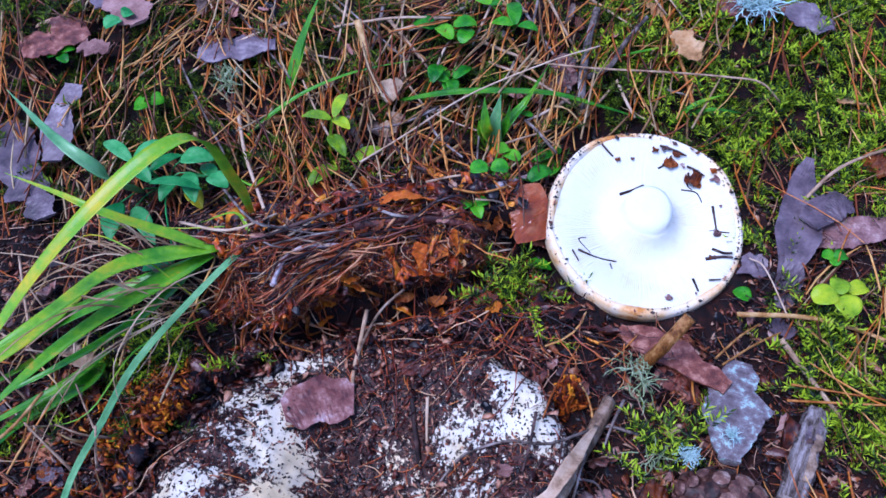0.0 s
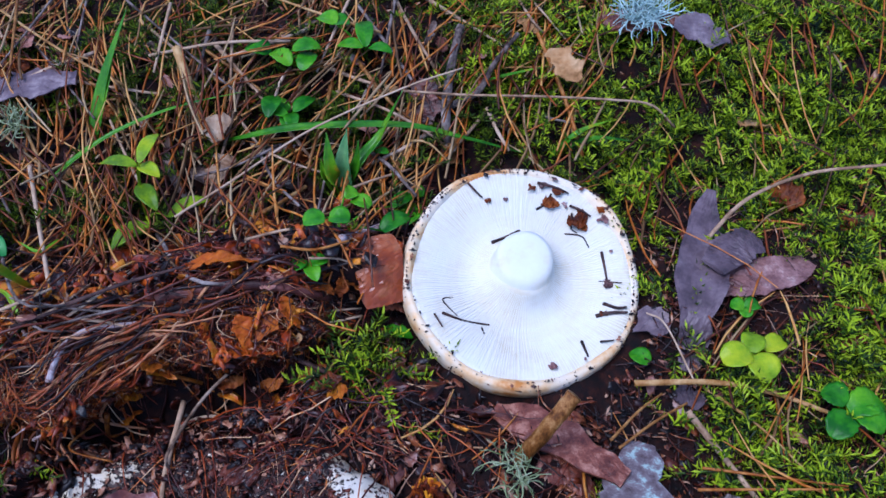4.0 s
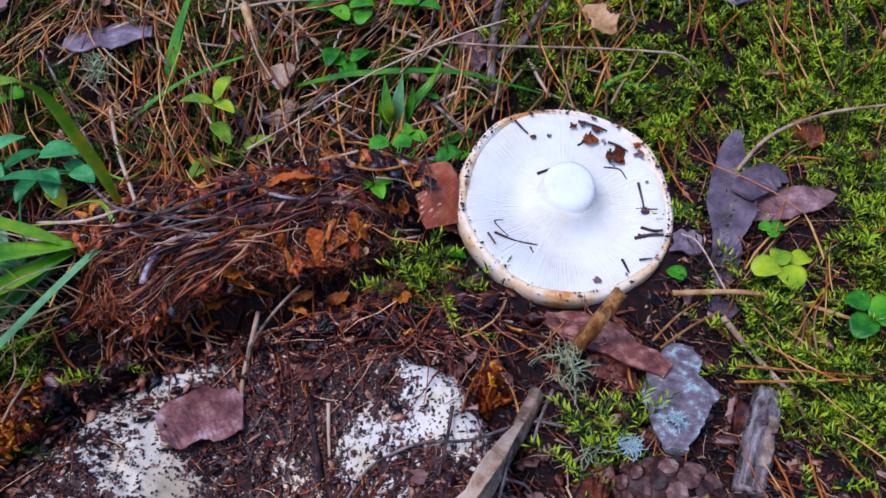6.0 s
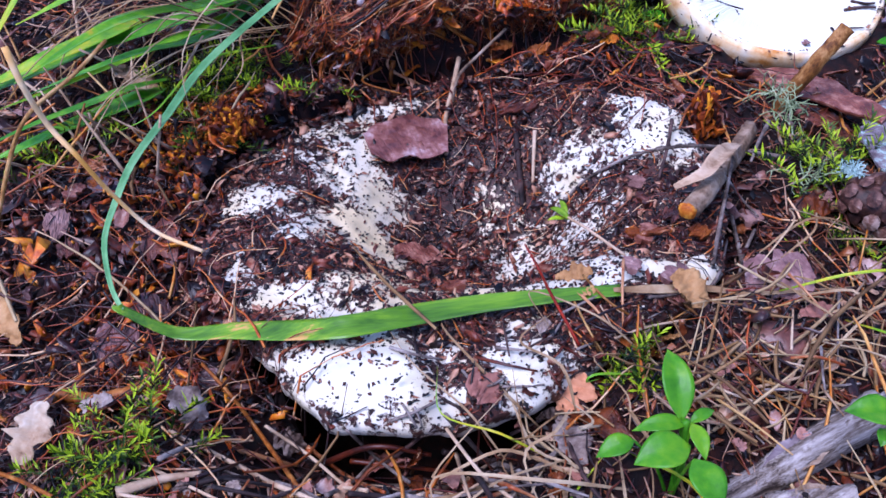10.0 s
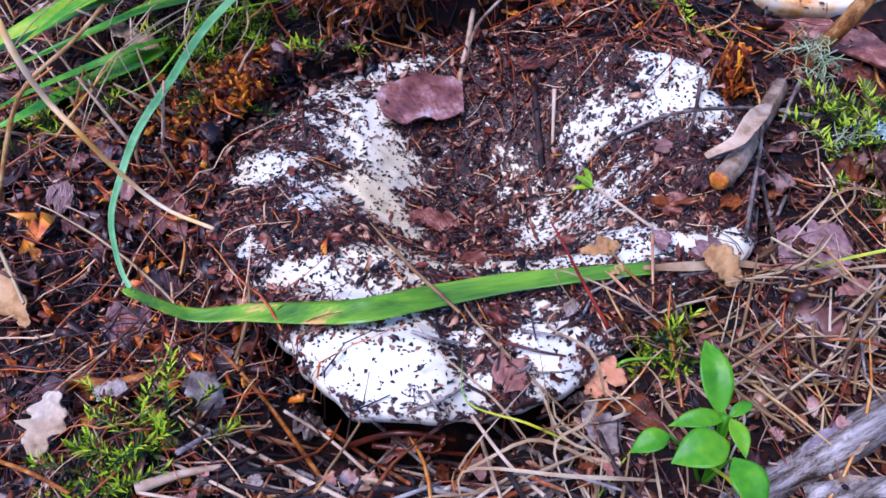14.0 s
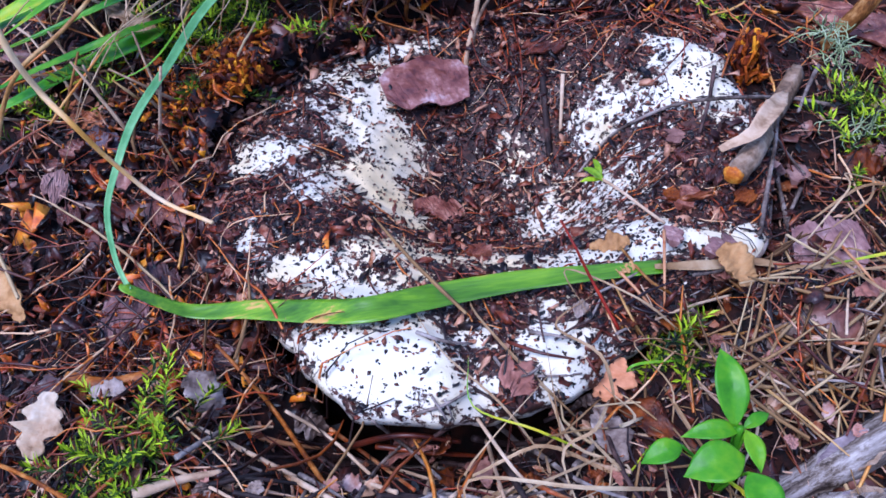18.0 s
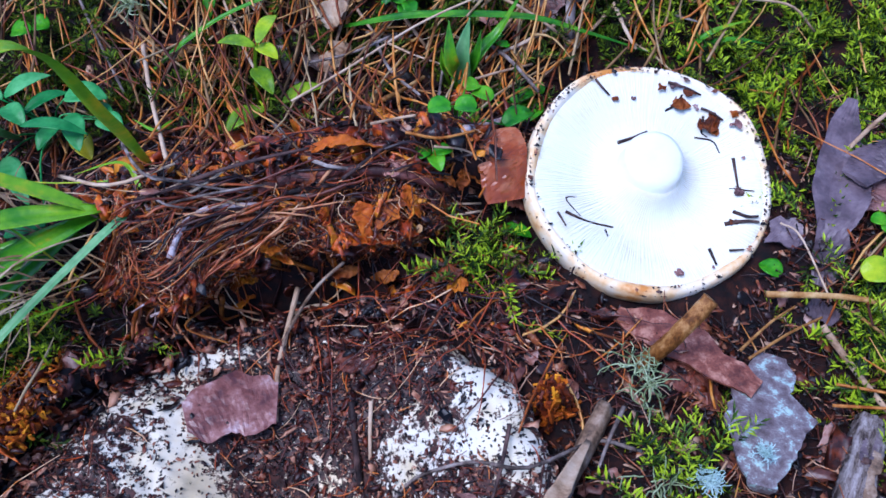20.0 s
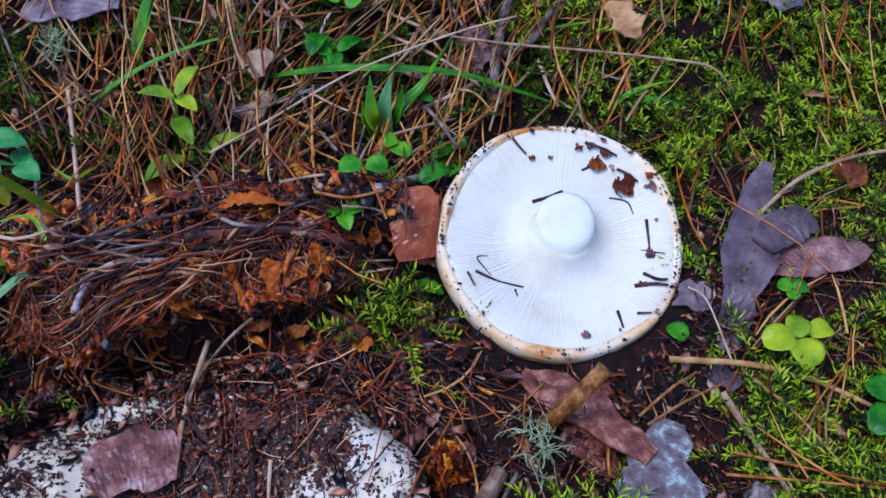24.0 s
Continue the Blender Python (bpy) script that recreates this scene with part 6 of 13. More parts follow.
stick("pine_needle", "orange pine needle leaning on dry grass", [(0.0241, 0.0561, 0.0099), (0.0309, 0.0431, 0.0189), (0.0383, 0.0326, 0.0217)], 0.0005, 0.0002, STICK_STRAW)
stick("pine_needle", "orange pine needle in dry grass", [(0.0383, 0.0616, 0.0099), (0.0441, 0.0548, 0.0156), (0.0501, 0.0480, 0.0218)], 0.0004, 0.0002, STICK_STRAW)
stick("pine_needle", "orange pine needle crossing another", [(0.0403, 0.0562, 0.0126), (0.0425, 0.0487, 0.0185), (0.0463, 0.0432, 0.0217)], 0.0004, 0.0002, STICK_STRAW)
stick("pine_needle", "reddish needle bundle at the litter's edge", [(-0.1793, 0.0390, -0.0052), (-0.1574, 0.0293, 0.0069), (-0.1408, 0.0206, 0.0143)], 0.0006, 0.0005, STICK_ORANGE)
stick("dry_stalk", "pale dry grass stem over litter", [(-0.1270, 0.0230, 0.0139), (-0.1176, 0.0271, 0.0128), (-0.1081, 0.0303, 0.0104)], 0.0016, 0.0007, STICK_PALE)
stick("root", "dark woody root along the bank's crest", [(-0.0561, 0.2597, 0.0191), (-0.0418, 0.2642, 0.0212), (-0.0254, 0.2662, 0.0217), (-0.0078, 0.2658, 0.0209), (0.0052, 0.2664, 0.0143), (0.0138, 0.2709, 0.0040)], 0.0023, 0.0015, STICK_WINE, knots=0.06)
stick("root", "dark root under the bank's crest", [(-0.0495, 0.2597, 0.0157), (-0.0309, 0.2629, 0.0174), (-0.0107, 0.2633, 0.0137), (0.0012, 0.2633, 0.0096)], 0.0013, 0.001, STICK_DARK, knots=0.06)
stick("twig", "thin dark twig rising from the bank", [(-0.0254, 0.2610, 0.0223), (-0.0146, 0.2683, 0.0264), (-0.0054, 0.2797, 0.0238), (0.0009, 0.2851, 0.0188)], 0.0008, 0.0005, STICK_DARK, knots=0.03)
stick("root", "pale mould-covered root on the bank", [(-0.0866, 0.2362, 0.0094), (-0.0830, 0.2439, 0.0154), (-0.0774, 0.2495, 0.0178), (-0.0698, 0.2530, 0.0179), (-0.0552, 0.2559, 0.0147)], 0.0015, 0.0009, STICK_WHITE, knots=0.08)
stick("twig", "reddish twig sweeping over the bank", [(-0.0431, 0.2537, 0.0092), (-0.0557, 0.2526, 0.0114), (-0.0709, 0.2470, 0.0124), (-0.0829, 0.2364, 0.0098), (-0.0947, 0.2306, 0.0056)], 0.0009, 0.0005, TWIG, knots=0.03)
stick("twig", "tan twig sweeping over the bank", [(-0.0500, 0.2499, 0.0060), (-0.0632, 0.2462, 0.0079), (-0.0790, 0.2357, 0.0070), (-0.1016, 0.2339, 0.0055)], 0.0007, 0.0004, STICK_ORANGE, knots=0.03)
stick("dry_stalk", "pale bent stalk rising from the bank", [(-0.0483, 0.2145, -0.0238), (-0.0460, 0.2146, -0.0096), (-0.0393, 0.2436, -0.0226), (-0.0251, 0.2501, -0.0106)], 0.0006, 0.0007, STICK_TAN)
stick("twig", "brown twig at the cap's back edge", [(-0.0432, 0.2427, -0.0338), (-0.0245, 0.2292, -0.0219), (-0.0052, 0.2263, -0.0169)], 0.0007, 0.0005, TWIG)
stick("twig", "dark twig sloping to the cap", [(-0.0138, 0.2576, -0.0079), (0.0034, 0.2520, -0.0135), (0.0179, 0.2370, -0.0050)], 0.0011, 0.0008, STICK_DARK)
stick("pine_needle", "tan dry stem beside the bark slab", [(0.0617, 0.2172, -0.0119), (0.0730, 0.2144, -0.0134), (0.0811, 0.2106, -0.0138)], 0.0006, 0.0004, STICK_ORANGE)
stick("dry_stalk", "long tan stem lying over moss", [(0.1303, 0.2306, -0.0100), (0.1605, 0.2283, -0.0095), (0.1845, 0.2245, -0.0142), (0.2077, 0.2111, -0.0136)], 0.0013, 0.0008, STICK_STRAW)
stick("pine_needle", "pale tan stem crossing moss", [(0.1195, 0.2055, -0.0136), (0.1352, 0.2147, -0.0121), (0.1491, 0.2213, -0.0118)], 0.0006, 0.0005, STICK_STRAW)
stick("pine_needle", "tan stem end over bark", [(0.1166, 0.2082, -0.0123), (0.1292, 0.2184, -0.0101), (0.1403, 0.2259, -0.0112)], 0.0006, 0.0004, STICK_STRAW)
stick("dry_stalk", "whitish dry stem sloping over moss", [(0.1483, 0.2178, -0.0118), (0.1590, 0.2017, -0.0184), (0.1672, 0.1797, -0.0167)], 0.0015, 0.0009, STICK_PALE)
stick("pine_needle", "tan needle over moss", [(0.1589, 0.2268, -0.0124), (0.1751, 0.2113, -0.0155), (0.1845, 0.1909, -0.0119)], 0.0007, 0.0004, STICK_STRAW)
stick("pine_needle", "orange needle bundle on moss", [(0.1442, 0.1868, -0.0132), (0.1688, 0.1842, -0.0117), (0.1949, 0.1798, -0.0069)], 0.0006, 0.0004, STICK_ORANGE)
stick("pine_needle", "orange needle on moss", [(0.1491, 0.1965, -0.0163), (0.1722, 0.1891, -0.0123), (0.1955, 0.1812, -0.0073)], 0.0006, 0.0004, STICK_ORANGE)
stick("twig", "dark grey bare twig lying among needles", [(-0.018, 0.3561, 0.0042), (-0.011, 0.3407, 0.0011), (0.0020, 0.3125, 0.0140)], 0.0008, 0.0006, STICK_GREY)
stick("twig", "dark grey bare twig leaning beside the mushroom", [(0.0316, 0.3561, 0.0026), (0.0409, 0.3457, 0.0020), (0.0519, 0.3254, 0.0024)], 0.001, 0.0008, STICK_GREY)
stick("twig", "dark bare twig at the back of the bank", [(-0.0388, 0.3425, -0.0004), (-0.0247, 0.3112, 0.0114), (-0.0160, 0.2905, 0.0285)], 0.0009, 0.0008, STICK_DARK)
stick("dry_stalk", "thin pale stalk lying against the bark scale", [(0.0081, 0.2741, 0.025), (0.0218, 0.2791, 0.0092), (0.0391, 0.2787, -0.0051)], 0.0005, 0.0004, STICK_PALE)
stick("dry_stalk", "orange-brown stalk on the bank's crest", [(-0.0024, 0.277, 0.0296), (0.01, 0.277, 0.0265), (0.0231, 0.2826, 0.0241)], 0.0006, 0.0005, STICK_ORANGE)
stick("dry_stalk", "thick ochre straw stalk among needles", [(-0.0125, 0.3090, 0.0150), (-0.0063, 0.3210, 0.0080), (0.0033, 0.3336, 0.0040)], 0.0011, 0.0009, STICK_STRAW)
stick("dry_stalk", "pale stalk on the bank's crest", [(-0.0153, 0.2808, 0.0303), (-0.0056, 0.2844, 0.0294), (0.0013, 0.2827, 0.0326)], 0.0006, 0.0005, STICK_PALE)
stick("mouldy_twig", "white-mouldy twig beside a small green plant", [(0.0196, 0.2862, 0.0214), (0.0267, 0.301, 0.0073), (0.0364, 0.3086, 0.0034)], 0.0016, 0.0012, STICK_WHITE)
dry_leaf("rust-brown dead leaf behind a grass tuft", (-0.0041, 0.3717, -0.0004), (0.0039, 0.349, -0.0044), 0.013, LEAF_RUST, lobes=1, curl=8)
dry_leaf("mauve-grey dead leaf under needles", (-0.0495, 0.358, -0.004), (-0.0375, 0.3295, -0.0077), 0.014, LEAF_GREY, lobes=1, curl=8)
dry_leaf("narrow grey-violet dead grass leaf", (-0.0638, 0.3703, -0.0039), (-0.0522, 0.3415, -0.0092), 0.005, LEAF_GREY, lobes=0, curl=8)
dry_leaf("rusty dead leaf on the bank's crest", (-0.0209, 0.3121, 0.0027), (-0.0078, 0.3108, 0.004), 0.01, LEAF_RED, lobes=1, curl=8)
bark_plate("dark red bark scale among needles", (0.0628, 0.3932, 0.0134), (0.058, 0.369, 0.0026), 0.0125, BARK_RED, curl=6)
stick("dry_stalk", "long pale dry stalk lying over needles", [(-0.0506, 0.3146, 0.0092), (-0.0280, 0.3312, 0.0118), (0.0058, 0.3538, 0.0185), (0.0486, 0.3660, 0.0300), (0.0764, 0.3740, 0.0335)], 0.0006, 0.0004, STICK_PALE)
stick("dry_stalk", "thin pale stem arching over moss", [(0.0487, 0.3780, 0.0189), (0.0765, 0.3738, 0.0182), (0.1145, 0.3711, 0.0170), (0.1472, 0.3677, 0.0157), (0.1651, 0.3655, 0.0132), (0.1766, 0.3598, 0.0037)], 0.0006, 0.0006, STICK_PALE)
stick("dry_stalk", "pale stem arching over bark", [(0.1744, 0.2953, -0.0062), (0.1923, 0.3054, 0.0092), (0.2233, 0.3169, 0.0115), (0.2546, 0.3124, 0.0192)], 0.0010, 0.0007, STICK_PALE)
stick("dry_stalk", "brown stalk standing in moss", [(0.1304, 0.3469, 0.0001), (0.1258, 0.3733, 0.0117), (0.1189, 0.3942, 0.0238), (0.1158, 0.4057, 0.0277)], 0.0011, 0.0010, STICK_ORANGE)
stick("dry_stalk", "dry tan stalk in needles", [(-0.0442, 0.3690, 0.0035), (-0.0508, 0.3910, 0.0180), (-0.0559, 0.4057, 0.0288)], 0.0026, 0.0021, STICK_STRAW)
stick("dry_stalk", "pale straw standing in needles", [(-0.1209, 0.3562, 0.0042), (-0.1157, 0.3342, -0.0037), (-0.0970, 0.2849, 0.0081)], 0.0011, 0.0009, STICK_PALE)
stick("rootlet", "white thread-like root in moss", [(0.1561, 0.2303, -0.0151), (0.1483, 0.2549, -0.0075), (0.1413, 0.2607, -0.0060)], 0.0004, 0.0004, STICK_PALE)
stick("dry_stalk", "brown dry stalk arching in the grass", [(-0.2021, 0.1275, -0.0039), (-0.1921, 0.1392, 0.0187), (-0.1814, 0.1420, 0.0333), (-0.1679, 0.1508, 0.0409), (-0.1577, 0.1608, 0.0475)], 0.0008, 0.0006, STICK_STRAW)
stick("dry_stalk", "soft brown dry stalk hanging before the litter", [(-0.1689, 0.1257, 0.0710), (-0.1658, 0.1208, 0.0606), (-0.1634, 0.1202, 0.0470), (-0.1558, 0.1150, 0.0401), (-0.1505, 0.1149, 0.0247), (-0.1400, 0.1125, 0.0098), (-0.1227, 0.1033, 0.0114)], 0.0010, 0.0006, STALK_SOFT)
stick("dry_stalk", "thin reddish stem standing over the cap", [(-0.0247, 0.0940, 0.0271), (-0.0214, 0.0855, 0.0273), (-0.0172, 0.0811, 0.0203), (-0.0095, 0.0695, 0.0127)], 0.0003, 0.0005, STICK_RED)
stick("twig", "grey-brown dead twig in matted litter", [(-0.1233, 0.0393, 0.0052), (-0.1124, 0.0373, 0.0016), (-0.1003, 0.0334, 0.0017)], 0.0007, 0.0004, STICK_GREY)
stick("twig", "grey-brown dead twig in matted litter", [(-0.0472, 0.0471, -0.0080), (-0.0351, 0.0499, -0.0189), (-0.0227, 0.0483, -0.0235)], 0.0009, 0.0007, STICK_DARK)
stick("twig", "grey-brown dead twig in matted litter", [(-0.0980, 0.0372, -0.0075), (-0.0871, 0.0259, 0.0055), (-0.0794, 0.0225, 0.0072)], 0.0006, 0.0004, TWIG)
stick("twig", "grey-brown dead twig in matted litter", [(-0.0217, 0.0547, -0.0244), (-0.0195, 0.0277, 0.0089), (-0.0139, 0.0177, 0.0081)], 0.0007, 0.0003, STICK_PALE)
stick("twig", "grey-brown dead twig in matted litter", [(-0.0560, 0.0275, 0.0049), (-0.0450, 0.0240, 0.0117), (-0.0347, 0.0162, 0.0134)], 0.0008, 0.0003, STICK_GREY)
stick("twig", "grey-brown dead twig in matted litter", [(-0.0367, 0.0479, -0.0298), (-0.0267, 0.0258, 0.0130), (-0.0151, 0.0205, 0.0121)], 0.0010, 0.0003, STICK_DARK)
stick("twig", "grey-brown dead twig in matted litter", [(-0.0265, 0.0498, -0.0237), (-0.0242, 0.0307, 0.0119), (-0.0192, 0.0264, 0.0139)], 0.0010, 0.0004, TWIG)
stick("twig", "grey-brown dead twig in matted litter", [(-0.0590, 0.0257, 0.0061), (-0.0572, 0.0449, -0.0203), (-0.0534, 0.0452, -0.0058)], 0.0008, 0.0005, STICK_PALE)
stick("twig", "grey-brown dead twig in matted litter", [(-0.0230, 0.0327, 0.0112), (-0.0140, 0.0428, -0.0006), (-0.0085, 0.0392, 0.0090)], 0.0008, 0.0006, STICK_GREY)
stick("twig", "grey-brown dead twig in matted litter", [(-0.1192, 0.0275, 0.0095), (-0.1130, 0.0299, 0.0089), (-0.1102, 0.0397, -0.0020)], 0.0005, 0.0004, STICK_DARK)
stick("twig", "grey-brown dead twig in matted litter", [(-0.0780, 0.0375, -0.0158), (-0.0630, 0.0214, 0.0126), (-0.0521, 0.0165, 0.0124)], 0.0009, 0.0003, TWIG)
stick("twig", "grey-brown dead twig in matted litter", [(-0.0525, 0.0237, 0.0131), (-0.0420, 0.0448, -0.0243), (-0.0307, 0.0518, -0.0184)], 0.0007, 0.0004, STICK_PALE)
stick("twig", "grey-brown dead twig in matted litter", [(-0.0733, 0.0468, 0.0044), (-0.0653, 0.0457, -0.0114), (-0.0552, 0.0315, 0.0045)], 0.0005, 0.0005, STICK_GREY)
stick("twig", "grey-brown dead twig in matted litter", [(-0.1017, 0.0221, 0.0202), (-0.0928, 0.0207, 0.0197), (-0.0848, 0.0211, 0.0149)], 0.0006, 0.0004, STICK_DARK)
stick("twig", "grey-brown dead twig in matted litter", [(-0.0853, 0.0491, -0.0230), (-0.0666, 0.0457, -0.0033), (-0.0506, 0.0464, -0.0089)], 0.0010, 0.0006, TWIG)
stick("twig", "grey-brown dead twig in matted litter", [(-0.0436, 0.0199, 0.0143), (-0.0363, 0.0196, 0.0161), (-0.0284, 0.0254, 0.0126)], 0.0005, 0.0005, STICK_PALE)
stick("twig", "grey-brown dead twig in matted litter", [(-0.0920, 0.0352, -0.0050), (-0.0834, 0.0281, 0.0068), (-0.0765, 0.0234, 0.0113)], 0.0008, 0.0003, STICK_GREY)
stick("twig", "grey-brown dead twig in matted litter", [(-0.1113, 0.0265, 0.0108), (-0.1002, 0.0302, 0.0084), (-0.0918, 0.0384, -0.0121)], 0.0009, 0.0004, STICK_DARK)
stick("twig", "grey-brown dead twig in matted litter", [(-0.1087, 0.0285, 0.0118), (-0.1033, 0.0331, 0.0074), (-0.1011, 0.0457, -0.0115)], 0.0005, 0.0005, TWIG)
stick("twig", "grey-brown dead twig in matted litter", [(-0.0522, 0.0130, 0.0189), (-0.0443, 0.0202, 0.0189), (-0.0360, 0.0268, 0.0168)], 0.0007, 0.0003, STICK_PALE)
stick("twig", "grey-brown dead twig in matted litter", [(-0.0389, 0.0206, 0.0107), (-0.0335, 0.0201, 0.0123), (-0.0279, 0.0220, 0.0105)], 0.0008, 0.0004, STICK_GREY)
stick("twig", "grey-brown dead twig in matted litter", [(-0.0577, 0.0450, -0.0201), (-0.0434, 0.0430, -0.0248), (-0.0313, 0.0316, 0.0046)], 0.0009, 0.0005, STICK_DARK)
stick("twig", "grey-brown dead twig in matted litter", [(-0.0387, 0.0483, -0.0261), (-0.0319, 0.0263, 0.0161), (-0.0236, 0.0229, 0.0158)], 0.0011, 0.0003, TWIG)
stick("twig", "grey-brown dead twig in matted litter", [(-0.0917, 0.0309, 0.0041), (-0.0794, 0.0225, 0.0141), (-0.0691, 0.0167, 0.0178)], 0.0008, 0.0004, STICK_PALE)
stick("twig", "grey-brown dead twig in matted litter", [(-0.0661, 0.0195, 0.0165), (-0.0557, 0.0259, 0.0107), (-0.0440, 0.0434, -0.0234)], 0.0006, 0.0003, STICK_GREY)
stick("twig", "grey-brown dead twig in matted litter", [(-0.0696, 0.0238, 0.0141), (-0.0585, 0.0242, 0.0106), (-0.0470, 0.0191, 0.0130)], 0.0008, 0.0003, STICK_DARK)
stick("twig", "grey-brown dead twig in matted litter", [(-0.0276, 0.0278, 0.0078), (-0.0227, 0.0224, 0.0102), (-0.0175, 0.0190, 0.0092)], 0.0006, 0.0004, TWIG)
stick("twig", "grey-brown dead twig in matted litter", [(-0.0860, 0.0259, 0.0102), (-0.0771, 0.0320, 0.0003), (-0.0650, 0.0249, 0.0136)], 0.0004, 0.0006, STICK_PALE)
stick("twig", "grey-brown dead twig in matted litter", [(-0.0738, 0.0207, 0.0196), (-0.0733, 0.0424, -0.0186), (-0.0668, 0.0458, -0.0110)], 0.0006, 0.0004, STICK_GREY)
stick("twig", "grey-brown dead twig in matted litter", [(-0.0564, 0.0207, 0.0139), (-0.0497, 0.0202, 0.0157), (-0.0431, 0.0200, 0.0156)], 0.0005, 0.0004, STICK_DARK)
stick("twig", "grey-brown dead twig in matted litter", [(-0.0505, 0.0206, 0.0151), (-0.0395, 0.0209, 0.0169), (-0.0280, 0.0269, 0.0134)], 0.0007, 0.0005, TWIG)
stick("twig", "grey-brown dead twig in matted litter", [(-0.0436, 0.0472, -0.0094), (-0.0411, 0.0262, 0.0176), (-0.0384, 0.0171, 0.0196)], 0.0006, 0.0003, STICK_PALE)
stick("twig", "grey-brown dead twig in matted litter", [(-0.0314, 0.0241, 0.0107), (-0.0244, 0.0216, 0.0112), (-0.0175, 0.0172, 0.0102)], 0.0006, 0.0005, STICK_GREY)
stick("twig", "grey-brown dead twig in matted litter", [(-0.1037, 0.0141, 0.0183), (-0.0916, 0.0169, 0.0212), (-0.0819, 0.0262, 0.0114)], 0.0006, 0.0005, STICK_DARK)
stick("twig", "grey-brown dead twig in matted litter", [(-0.0739, 0.0469, -0.0144), (-0.0571, 0.0447, -0.0130), (-0.0403, 0.0478, -0.0257)], 0.0009, 0.0005, TWIG)
stick("twig", "grey-brown dead twig in matted litter", [(-0.1221, 0.0460, 0.0028), (-0.1070, 0.0398, 0.0004), (-0.0919, 0.0329, -0.0006)], 0.0007, 0.0006, STICK_PALE)
stick("twig", "grey-brown dead twig in matted litter", [(-0.0463, 0.0477, 0.0113), (-0.0334, 0.0502, -0.0209), (-0.0247, 0.0290, 0.0104)], 0.0008, 0.0005, STICK_GREY)
stick("twig", "grey-brown dead twig in matted litter", [(-0.0396, 0.0491, -0.0252), (-0.0374, 0.0254, 0.0201), (-0.0338, 0.0194, 0.0196)], 0.0009, 0.0006, STICK_DARK)
stick("twig", "grey-brown dead twig in matted litter", [(-0.1075, 0.0466, -0.0070), (-0.0987, 0.0467, -0.0131), (-0.0903, 0.0490, -0.0225)], 0.0010, 0.0004, TWIG)
stick("twig", "grey-brown dead twig in matted litter", [(-0.0187, 0.0486, -0.0169), (-0.0113, 0.0435, -0.0006), (-0.0030, 0.0425, 0.0055)], 0.0007, 0.0005, STICK_PALE)
stick("twig", "grey-brown dead twig in matted litter", [(-0.0577, 0.0258, 0.0099), (-0.0485, 0.0215, 0.0156), (-0.0396, 0.0199, 0.0156)], 0.0008, 0.0004, STICK_GREY)
stick("twig", "grey-brown dead twig in matted litter", [(-0.1018, 0.0399, -0.0071), (-0.0967, 0.0431, -0.0148), (-0.0917, 0.0487, -0.0241)], 0.0006, 0.0006, STICK_DARK)
stick("twig", "grey-brown dead twig in matted litter", [(-0.0601, 0.0272, 0.0057), (-0.0523, 0.0197, 0.0129), (-0.0450, 0.0170, 0.0132)], 0.0005, 0.0005, TWIG)
stick("twig", "grey-brown dead twig in matted litter", [(-0.0461, 0.0471, 0.0040), (-0.0372, 0.0313, 0.0120), (-0.0294, 0.0204, 0.0198)], 0.0005, 0.0005, STICK_PALE)
stick("twig", "grey-brown dead twig in matted litter", [(-0.0816, 0.0453, -0.0274), (-0.0661, 0.0457, -0.0276), (-0.0506, 0.0445, -0.0290)], 0.0011, 0.0005, STICK_GREY)
stick("twig", "grey-brown dead twig in matted litter", [(-0.0772, 0.0423, -0.0211), (-0.0693, 0.0463, -0.0236), (-0.0605, 0.0456, -0.0124)], 0.0008, 0.0006, STICK_DARK)
stick("twig", "grey-brown dead twig in matted litter", [(-0.0977, 0.0124, 0.0170), (-0.0956, 0.0194, 0.0187), (-0.0952, 0.0281, 0.0116)], 0.0004, 0.0003, TWIG)
stick("twig", "grey-brown dead twig in matted litter", [(-0.0427, 0.0442, -0.0232), (-0.0274, 0.0513, -0.0215), (-0.0133, 0.0556, -0.0082)], 0.0006, 0.0007, STICK_PALE)
stick("twig", "grey-brown dead twig in matted litter", [(-0.0418, 0.0219, 0.0184), (-0.0317, 0.0239, 0.0188), (-0.0213, 0.0262, 0.0166)], 0.0004, 0.0003, STICK_GREY)
stick("twig", "grey-brown dead twig in matted litter", [(-0.0649, 0.0261, 0.0091), (-0.0520, 0.0239, 0.0110), (-0.0395, 0.0235, 0.0127)], 0.0005, 0.0004, STICK_DARK)
stick("twig", "grey-brown dead twig in matted litter", [(-0.0938, 0.0192, 0.0177), (-0.0869, 0.0205, 0.0158), (-0.0800, 0.0221, 0.0138)], 0.0006, 0.0006, TWIG)
stick("twig", "grey-brown dead twig in matted litter", [(-0.0257, 0.0527, -0.0236), (-0.0184, 0.0355, 0.0059), (-0.0102, 0.0304, 0.0149)], 0.0008, 0.0005, STICK_PALE)
stick("twig", "grey-brown dead twig in matted litter", [(-0.0313, 0.0513, -0.0289), (-0.0242, 0.0506, -0.0275), (-0.0183, 0.0445, -0.0173)], 0.0006, 0.0006, STICK_GREY)
stick("twig", "grey-brown dead twig in matted litter", [(-0.0908, 0.0466, -0.0270), (-0.0812, 0.0395, -0.0199), (-0.0705, 0.0275, 0.0055)], 0.0010, 0.0004, STICK_DARK)
